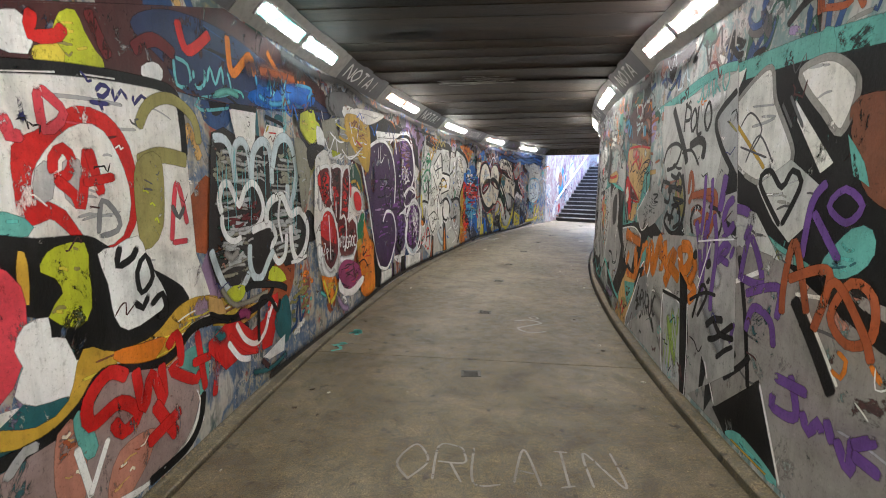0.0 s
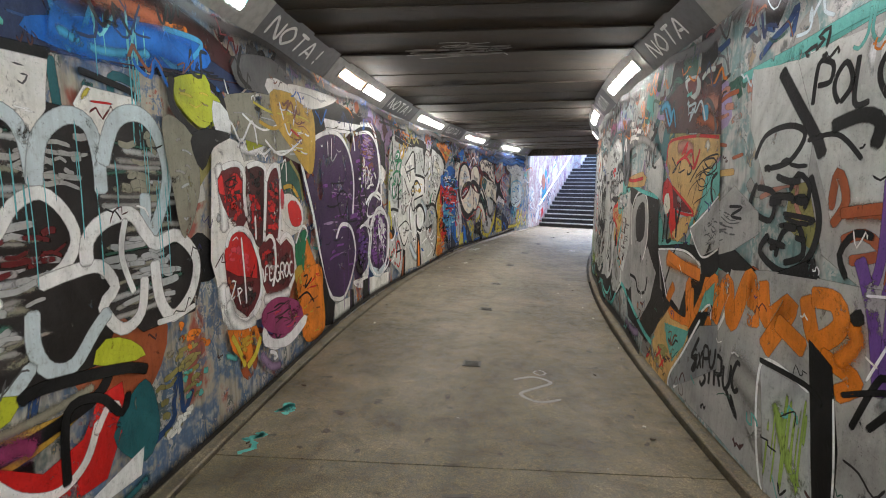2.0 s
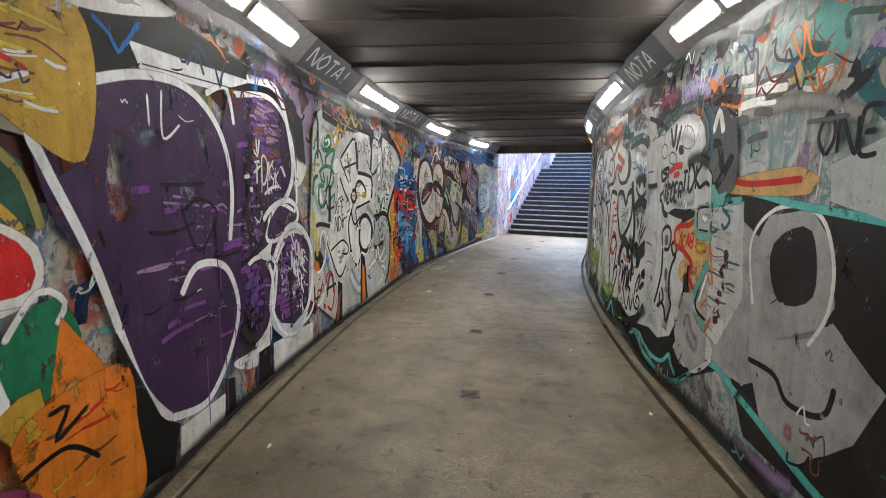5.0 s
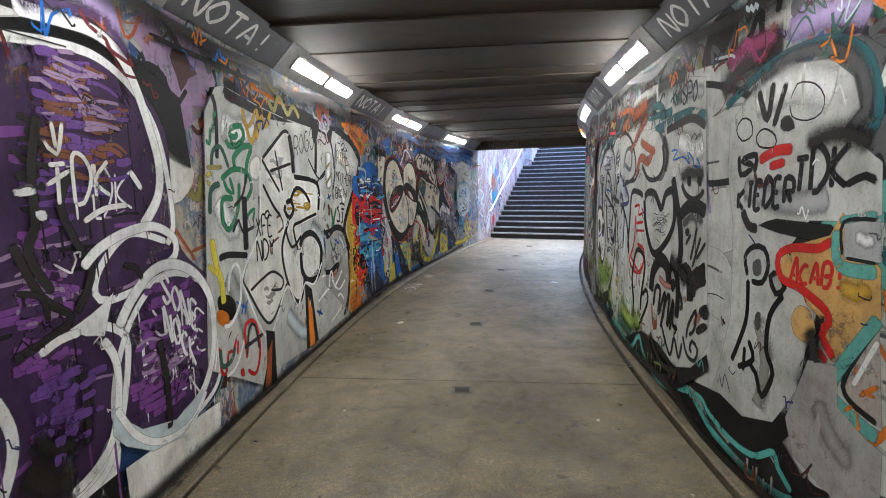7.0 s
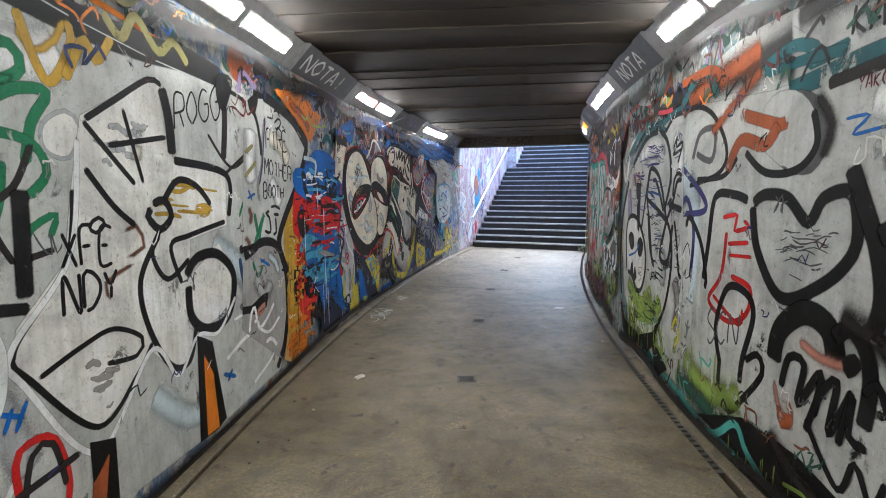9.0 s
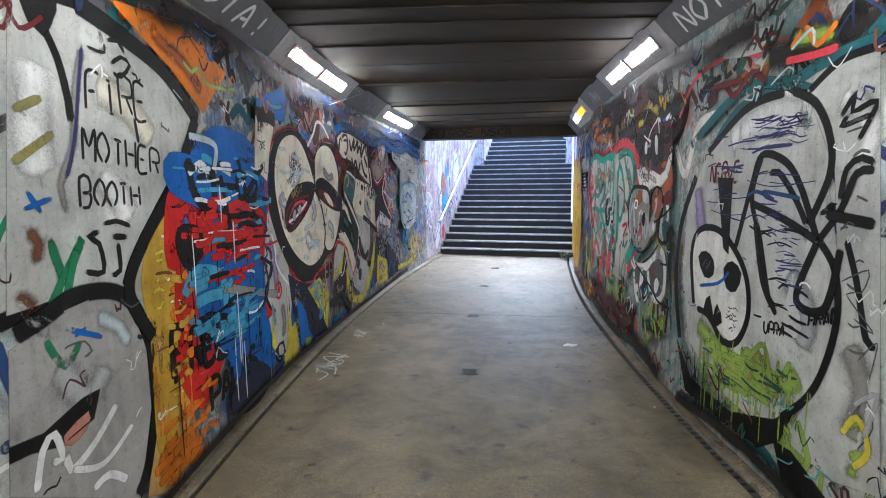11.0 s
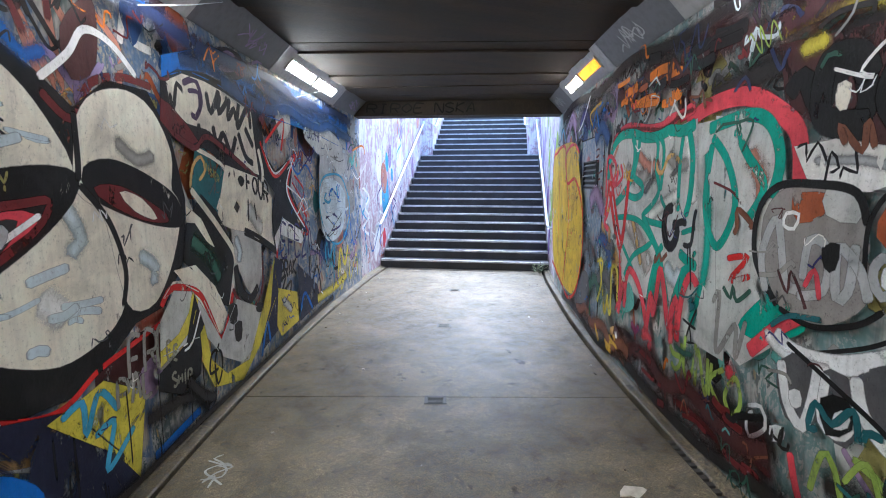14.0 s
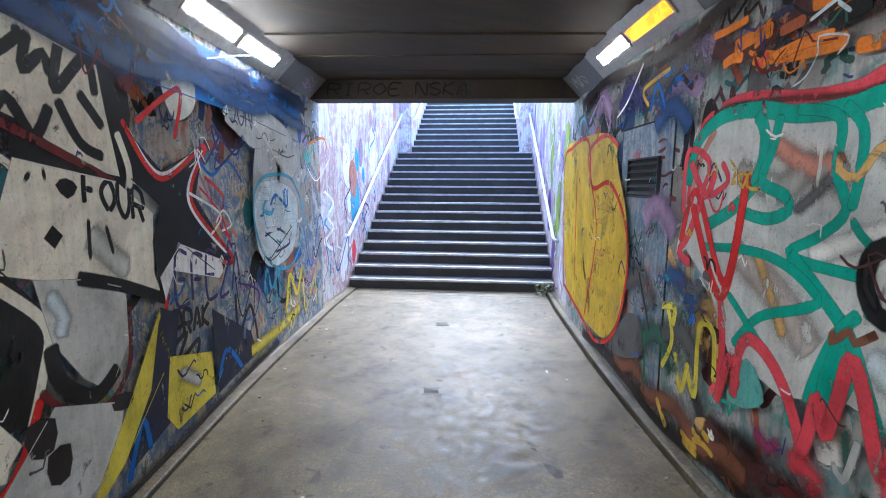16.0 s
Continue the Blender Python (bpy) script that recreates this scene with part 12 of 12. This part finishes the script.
mist("paleblue", 0.192, [(13.73, 1.02), (13.57, 0.93), (13.46, 1.03)])
mist("dgrey", 0.096, [(14.13, 1.43), (13.98, 1.54), (13.92, 1.61)])
mist("dgrey", 0.068, [(13.74, 1.54), (13.61, 1.61), (13.67, 1.65)])
mist("offwhite", 0.138, [(14.02, 1.28), (13.78, 1.38), (13.57, 1.46)])
mist("offwhite", 0.140, [(13.50, 1.79), (13.43, 1.60), (13.41, 1.38)])
mist("tan", 0.099, [(14.32, 1.28), (14.17, 1.07), (14.08, 0.92)])
line("rose", 0.078, [(14.91, 1.43), (14.87, 1.79), (14.67, 1.91), (14.43, 1.93), (14.11, 1.88), (13.87, 1.87), (13.77, 1.90), (13.61, 1.91), (13.52, 1.93), (13.44, 1.94)])
mist("dred", 0.048, [(14.87, 1.81), (14.65, 1.92), (14.24, 1.90), (13.85, 1.86), (13.63, 1.91), (13.44, 1.93)])
line("rose", 0.057, [(14.76, 1.54), (14.89, 1.29), (14.99, 1.17), (14.85, 1.12)])
line("salmon", 0.040, [(14.98, 1.21), (14.85, 1.64), (14.70, 1.83)])
line("teal2", 0.075, [(14.94, 1.54), (14.87, 1.77), (14.66, 1.88), (14.38, 1.88), (14.14, 1.83), (13.91, 1.82), (13.76, 1.84), (13.57, 1.82), (13.43, 1.85)])
line("teal2", 0.068, [(14.73, 1.34), (14.49, 1.45), (14.34, 1.60), (14.32, 1.77), (14.39, 1.87)])
line("teal2", 0.056, [(14.23, 1.85), (14.26, 1.71), (14.31, 1.57), (14.16, 1.51), (14.14, 1.45), (14.26, 1.41), (14.43, 1.43)])
line("teal2", 0.046, [(14.15, 1.85), (13.93, 1.79), (13.92, 1.61), (13.86, 1.47), (13.96, 1.37), (14.11, 1.29), (14.02, 1.26), (13.76, 1.25)])
line("teal2", 0.044, [(13.84, 1.46), (13.82, 1.61), (13.83, 1.75), (13.92, 1.84)])
line("teal2", 0.043, [(13.57, 1.80), (13.59, 1.69), (13.59, 1.52), (13.58, 1.34)])
line("teal2", 0.058, [(13.51, 1.82), (13.45, 1.68), (13.44, 1.53), (13.46, 1.39), (13.50, 1.31)])
line("teal2", 0.035, [(13.84, 1.45), (13.79, 1.39), (13.72, 1.34)])
line("teal2", 0.061, [(14.11, 1.29), (13.97, 1.19), (13.80, 1.05), (13.72, 0.92), (13.63, 0.74)])
line("teal2", 0.046, [(14.75, 1.23), (14.40, 1.26), (14.14, 1.24), (13.94, 1.14), (14.01, 1.08), (14.25, 0.98), (14.42, 0.80)])
line("teal2", 0.042, [(14.49, 1.04), (14.24, 0.88), (14.07, 0.76), (14.00, 0.59)])
line("teal2", 0.052, [(13.75, 1.13), (13.83, 1.04), (13.90, 0.87), (13.94, 0.72)])
fill("teal2", [(13.84, 1.05), (13.73, 0.92), (13.77, 0.81), (13.90, 0.70), (13.89, 0.82)], False)
line("teal2", 0.065, [(13.54, 1.11), (13.42, 1.07), (13.31, 1.05)])
fill("teal2", [(13.48, 1.02), (13.39, 1.07), (13.40, 0.98), (13.49, 0.89), (13.55, 0.78), (13.61, 0.71), (13.58, 0.83)], False)
line("teal2", 0.034, [(13.53, 1.22), (13.35, 1.27)])
line("teal2", 0.034, [(13.38, 1.09), (13.33, 1.15)])
line("teal2", 0.030, [(13.77, 1.27), (13.72, 1.16), (13.74, 1.11)])
fill("teal", [(14.42, 0.57), (14.30, 0.77), (14.17, 0.63), (14.35, 0.53)])
line("tan", 0.035, [(13.90, 1.68), (13.91, 1.61), (13.83, 1.58), (13.76, 1.67), (13.68, 1.68), (13.57, 1.63)])
mist("brown", 0.050, [(13.95, 1.69), (13.85, 1.61)])
line("red", 0.062, [(14.88, 1.45), (14.54, 1.01), (14.41, 1.61)])
line("rose", 0.052, [(14.93, 1.68), (14.75, 1.50), (14.67, 1.63)])
line("rose", 0.036, [(14.63, 1.67), (14.56, 1.57), (14.72, 1.49)])
line("rose", 0.057, [(14.54, 1.00), (14.49, 0.71), (14.56, 0.48)])
line("rose", 0.064, [(14.51, 0.47), (14.42, 0.74), (14.35, 0.60)])
line("rose", 0.065, [(14.38, 0.55), (14.36, 0.79), (14.29, 0.87), (14.15, 0.82), (14.02, 0.69), (13.91, 0.49)])
line("rose", 0.065, [(13.98, 0.42), (13.92, 0.59), (13.89, 0.77), (13.84, 0.65), (13.80, 0.80), (13.77, 0.96), (13.71, 0.88), (13.61, 0.63), (13.57, 0.75), (13.53, 0.82), (13.50, 0.73), (13.49, 0.56)])
line("rose", 0.060, [(13.49, 0.56), (13.48, 0.74), (13.44, 0.91), (13.38, 0.99), (13.32, 0.97), (13.30, 0.94)])
mist("rose", 0.152, [(14.03, 0.48), (13.86, 0.46), (13.88, 0.34)])
mist("rose", 0.129, [(13.60, 0.54), (13.56, 0.66), (13.57, 0.49)])
mist("plum", 0.126, [(14.24, 0.52), (14.12, 0.44), (14.04, 0.54)])
mist("dgreen", 0.091, [(13.76, 0.76), (13.74, 0.62), (13.70, 0.54)])
line("greywhite", 0.031, [(13.80, 0.59), (13.74, 0.53), (13.70, 0.71)])
mist("dteal", 0.114, [(13.37, 0.91), (13.34, 0.81), (13.32, 0.87)])
mist("soot", 0.178, [(14.74, 0.45), (14.57, 0.31), (14.27, 0.38), (14.05, 0.24)])
mist("soot", 0.226, [(13.93, 0.37), (13.83, 0.26), (13.70, 0.31)])
mist("soot", 0.102, [(13.70, 0.54), (13.62, 0.48), (13.64, 0.35)])
mist("dgreen", 0.090, [(13.54, 0.55), (13.39, 0.53), (13.26, 0.57)])
line("lime2", 0.039, [(13.57, 0.54), (13.52, 0.49), (13.41, 0.50)])
line("orange", 0.029, [(13.63, 0.33), (13.60, 0.42), (13.57, 0.40)])
fill("tan", [(14.68, 0.28), (14.54, 0.35), (14.36, 0.27), (14.39, 0.22)])
line("yellow", 0.040, [(14.47, 0.30), (14.36, 0.25)])
mist("paleblue", 0.081, [(14.11, 0.39), (14.00, 0.27), (14.03, 0.11)])
line("black", 0.073, [(13.63, 1.37), (13.73, 1.34), (13.75, 1.23), (13.70, 1.14), (13.63, 1.13), (13.58, 1.19), (13.58, 1.26), (13.65, 1.26)])
mist("black", 0.088, [(13.75, 1.36), (13.75, 1.22), (13.66, 1.13)])
line("black", 0.047, [(13.64, 1.25), (13.52, 1.29), (13.45, 1.28)])
line("black", 0.034, [(13.50, 1.16), (13.40, 1.17), (13.38, 1.32), (13.36, 1.38)])
line("black", 0.013, [(13.43, 1.16), (13.42, 1.04)])
line("black", 0.012, [(13.37, 1.15), (13.35, 1.02)])
line("black", 0.017, [(13.41, 1.18), (13.37, 0.95), (13.37, 0.91)])
line("black", 0.017, [(13.44, 0.73), (13.32, 0.71), (13.27, 0.71)])
line("black", 0.017, [(13.28, 0.83), (13.35, 0.70), (13.38, 0.62)])
line("black", 0.014, [(13.35, 0.72), (13.31, 0.60)])
line("black", 0.014, [(13.38, 0.60), (13.27, 0.63)])

piece(1, "thin marker scribbles and runs on the pale eyeball")
hatch("indigo", 0.008, 24, [(11.513, 1.796), (10.424, 1.812), (10.334, 1.339), (11.289, 1.201)])
hatch("black", 0.01, 14, [(10.885, 1.299), (10.366, 1.337), (10.332, 0.802), (10.754, 0.663)])
hatch("lime2", 0.02, 14, [(11.344, 0.507), (10.354, 0.718), (10.468, 0.457), (11.106, 0.303)])
hatch("dgreen", 0.012, 10, [(11.344, 0.507), (10.354, 0.718), (10.468, 0.457), (11.106, 0.303)])
drips("lime2", 0.012, 16, [(11.367, 0.686), (10.337, 0.851), (10.334, 0.545), (11.242, 0.284)])
drips("black", 0.012, 16, [(11.61, 0.624), (10.925, 0.345), (10.451, 0.326), (11.456, 0.119)])
hatch("dgrey", 0.01, 10, [(10.337, 1.844), (10.138, 1.891), (10.01, 0.865), (10.177, 0.806)])
line("yellow", 0.03, [(10.142, 0.512), (10.073, 0.617), (10.009, 0.513), (10.073, 0.407)])
line("lgrey", 0.02, [(10.103, 0.649), (9.994, 0.741), (10.039, 0.542)])

piece(1, "black, maroon and blue spray dusted round the teal letters")
# long soft bands, darker along the top and foot of the wall
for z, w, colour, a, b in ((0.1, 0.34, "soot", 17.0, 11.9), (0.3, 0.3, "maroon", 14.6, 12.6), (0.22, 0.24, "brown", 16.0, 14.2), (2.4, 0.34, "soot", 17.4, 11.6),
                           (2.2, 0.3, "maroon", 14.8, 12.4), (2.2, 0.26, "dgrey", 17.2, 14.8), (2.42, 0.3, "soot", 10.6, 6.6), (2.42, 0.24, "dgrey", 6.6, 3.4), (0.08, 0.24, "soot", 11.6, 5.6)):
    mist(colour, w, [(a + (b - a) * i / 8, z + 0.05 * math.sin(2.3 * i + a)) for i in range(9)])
for s0, z0, colour in ((15.2, 1.9, "dblue"), (15.3, 1.3, "mauve"), (15.0, 0.9, "dblue"), (15.55, 0.8, "dgrey"), (15.9, 2.1, "indigo"), (15.2, 0.5, "dgreen"), (14.9, 0.6, "dgrey"), (16.6, 2.15, "mauve")):
    mist(colour, 0.3, [(s0 + 0.25, z0), (s0, z0 + 0.12), (s0 - 0.25, z0 - 0.05)])
hatch("orange", 0.05, 9, [(14.9, 2.3), (13.6, 2.3), (13.6, 2.0), (14.9, 2.0)])
hatch("black", 0.06, 9, [(14.3, 2.35), (12.7, 2.35), (12.7, 2.05), (14.3, 2.05)])
hatch("dred", 0.04, 8, [(14.2, 0.4), (12.6, 0.4), (12.6, 0.08), (14.2, 0.08)])

piece(-1, "dark spray along the wall top, soft dark band at its foot")
# four bands near the top, one narrow dark band along the foot
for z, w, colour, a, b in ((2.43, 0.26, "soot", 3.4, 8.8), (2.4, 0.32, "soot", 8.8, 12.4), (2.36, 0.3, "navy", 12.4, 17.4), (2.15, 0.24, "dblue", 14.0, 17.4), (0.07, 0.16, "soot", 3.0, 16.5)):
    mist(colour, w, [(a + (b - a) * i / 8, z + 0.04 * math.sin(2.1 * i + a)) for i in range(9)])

piece(1, "yellow letters with red outlines")
fill("yellow2", [(18.199, 1.895), (17.388, 2.009), (16.331, 1.949), (16.11, 1.669), (15.839, 1.248), (15.826, 0.736), (16.122, 0.328), (16.625, 0.227), (17.747, 0.353), (18.102, 1.053)])
hatch("mustard", 0.011, 9, [(18.199, 1.895), (17.388, 2.009), (16.331, 1.949), (16.11, 1.669), (15.839, 1.248), (15.826, 0.736), (16.122, 0.328), (16.625, 0.227), (17.747, 0.353), (18.102, 1.053)])
hatch("yellow", 0.011, 9, [(18.199, 1.895), (17.388, 2.009), (16.331, 1.949), (16.11, 1.669), (15.839, 1.248), (15.826, 0.736), (16.122, 0.328), (16.625, 0.227), (17.747, 0.353), (18.102, 1.053)])
hatch("mustard", 0.035, 16, [(16.742, 1.38), (16.1, 1.449), (15.962, 1.019), (16.381, 0.412), (16.822, 0.734)])
line("red", 0.04, [(17.958, 0.306), (18.234, 1.729), (17.763, 1.95), (17.09, 1.967), (16.868, 1.533), (16.293, 1.559), (15.862, 1.246), (15.792, 0.83), (16.025, 0.358), (16.513, 0.155), (17.058, 0.226), (17.969, 0.372)])
line("red", 0.025, [(17.506, 1.708), (17.432, 0.498)])
line("red", 0.03, [(16.868, 1.533), (16.647, 1.077), (16.949, 0.256)])
line("rose", 0.04, [(16.868, 1.533), (17.028, 1.855), (16.491, 1.964), (16.1, 1.842)])

piece(1, "yellow and blue drips over dark wall")
hatch("dgrey", 0.03, 10, [(14.993, 1.089), (14.652, 1.174), (14.553, 0.846), (14.903, 0.71)])
fill("dgrey", [(15.763, 0.578), (15.496, 0.61), (15.459, 0.378), (16.03, 0.224)])
line("yellow", 0.045, [(15.103, 0.862), (14.995, 0.647), (15.111, 0.428)])
line("yellow", 0.05, [(15.172, 0.81), (14.989, 0.838), (15.006, 0.713)])
line("yellow", 0.045, [(14.818, 0.572), (14.705, 0.422), (14.705, 0.801), (14.572, 0.811), (14.536, 0.556)])
line("yellow", 0.045, [(14.953, 0.592), (14.856, 0.389), (14.788, 0.583)])
line("green", 0.03, [(15.397, 0.598), (15.339, 0.223)])
line("black", 0.025, [(15.552, 0.958), (15.305, 0.587)])
line("red", 0.05, [(14.981, 1.223), (14.839, 1.515), (14.518, 1.083), (14.404, 1.623)])
line("rose", 0.04, [(14.972, 1.385), (14.961, 1.731), (14.725, 1.66), (14.806, 1.486)])
hatch("mustard", 0.03, 5, [(14.993, 0.15), (14.426, 0.311), (14.328, 0.25), (14.7, 0.07)])
hatch("offwhite", 0.015, 4, [(14.686, 0.301), (14.43, 0.338), (14.466, 0.259)])
line("mustard", 0.05, [(15.16, 0.222), (14.983, 0.083)])
hatch("blue", 0.02, 6, [(15.399, 2.278), (14.975, 2.215), (14.956, 2.093), (15.286, 2.055)])
hatch("dblue", 0.02, 6, [(15.74, 2.126), (15.301, 2.158), (15.27, 1.952)])
line("blue", 0.03, [(15.529, 2.021), (15.425, 2.181), (15.276, 1.987)])
hatch("orange", 0.03, 5, [(14.667, 2.249), (14.349, 2.254), (14.242, 1.982), (14.543, 2.016)])
line("orange", 0.05, [(14.432, 2.067), (14.168, 2.094), (13.981, 2.084)])
line("rust", 0.05, [(14.304, 2.174), (14.125, 2.185)])
line("mustard", 0.03, [(15.242, 2.244), (15.651, 2.186), (15.537, 2.058)])
line("lilac", 0.03, [(17.077, 2.125), (16.638, 2.313), (16.347, 2.041)])
line("lblue", 0.03, [(17.521, 2.062), (17.31, 2.209), (17.058, 2.017)])
line("white", 0.02, [(15.68, 2.376), (15.967, 2.161), (16.208, 2.069)])
hatch("dred", 0.02, 8, [(15.419, 1.865), (15.036, 1.798), (15.049, 1.446), (15.268, 1.437)])

for side in (-1, 1):
    scrawl(side, "small marker tags written over the newer pieces", 170, ["black", "indigo", "dgrey", "white", "maroon", "offwhite"], (0.006, 0.011), (0.03, 0.1), (0.45, 2.1))


# ---------------------------------------------------------------- small late tags over everything
scrawl(1, "dense small spray tags between the teal letters and the vent", 50, ["black", "indigo", "dred", "blue", "teal2", "offwhite", "mustard", "dgreen", "rose", "soot"], (0.007, 0.02), (0.05, 0.16), (0.12, 2.3), 0.0, (14.2, 16.5))
scrawl(-1, "dense small blue and black tags near the stair foot", 70, ["black", "blue", "indigo", "white", "lblue", "dred", "navy"], (0.007, 0.018), (0.05, 0.15), (0.2, 2.1), 0.0, (14.9, 17.5))
scrawl(1, "sooty thin tags along the top of the grey wall", 170, ["black", "soot", "dred", "dgreen", "navy", "brown", "orange", "paleblue"], (0.007, 0.025), (0.06, 0.2), (1.95, 2.42), 0.0, (3.0, 14.5))
scrawl(-1, "thin dark tags along the top of the mixed wall", 110, ["black", "soot", "dred", "navy", "brown", "orange", "blue"], (0.007, 0.022), (0.06, 0.18), (2.0, 2.42), 0.0, (3.0, 15.0))
scrawl(1, "splashes and thin tags low on the grey wall", 110, ["black", "soot", "brown", "teal", "dgreen", "maroon"], (0.006, 0.018), (0.05, 0.14), (0.08, 0.5), 0.0, (3.0, 14.5))
scrawl(1, "crowded dark red, black and olive tags beyond the eyeball", 30, ["black", "maroon", "dgreen", "soot", "mustard", "dred", "offwhite", "dteal", "lime2", "brown", "stone"], (0.009, 0.035), (0.07, 0.22), (0.1, 2.2), 0.0, (11.9, 13.7))
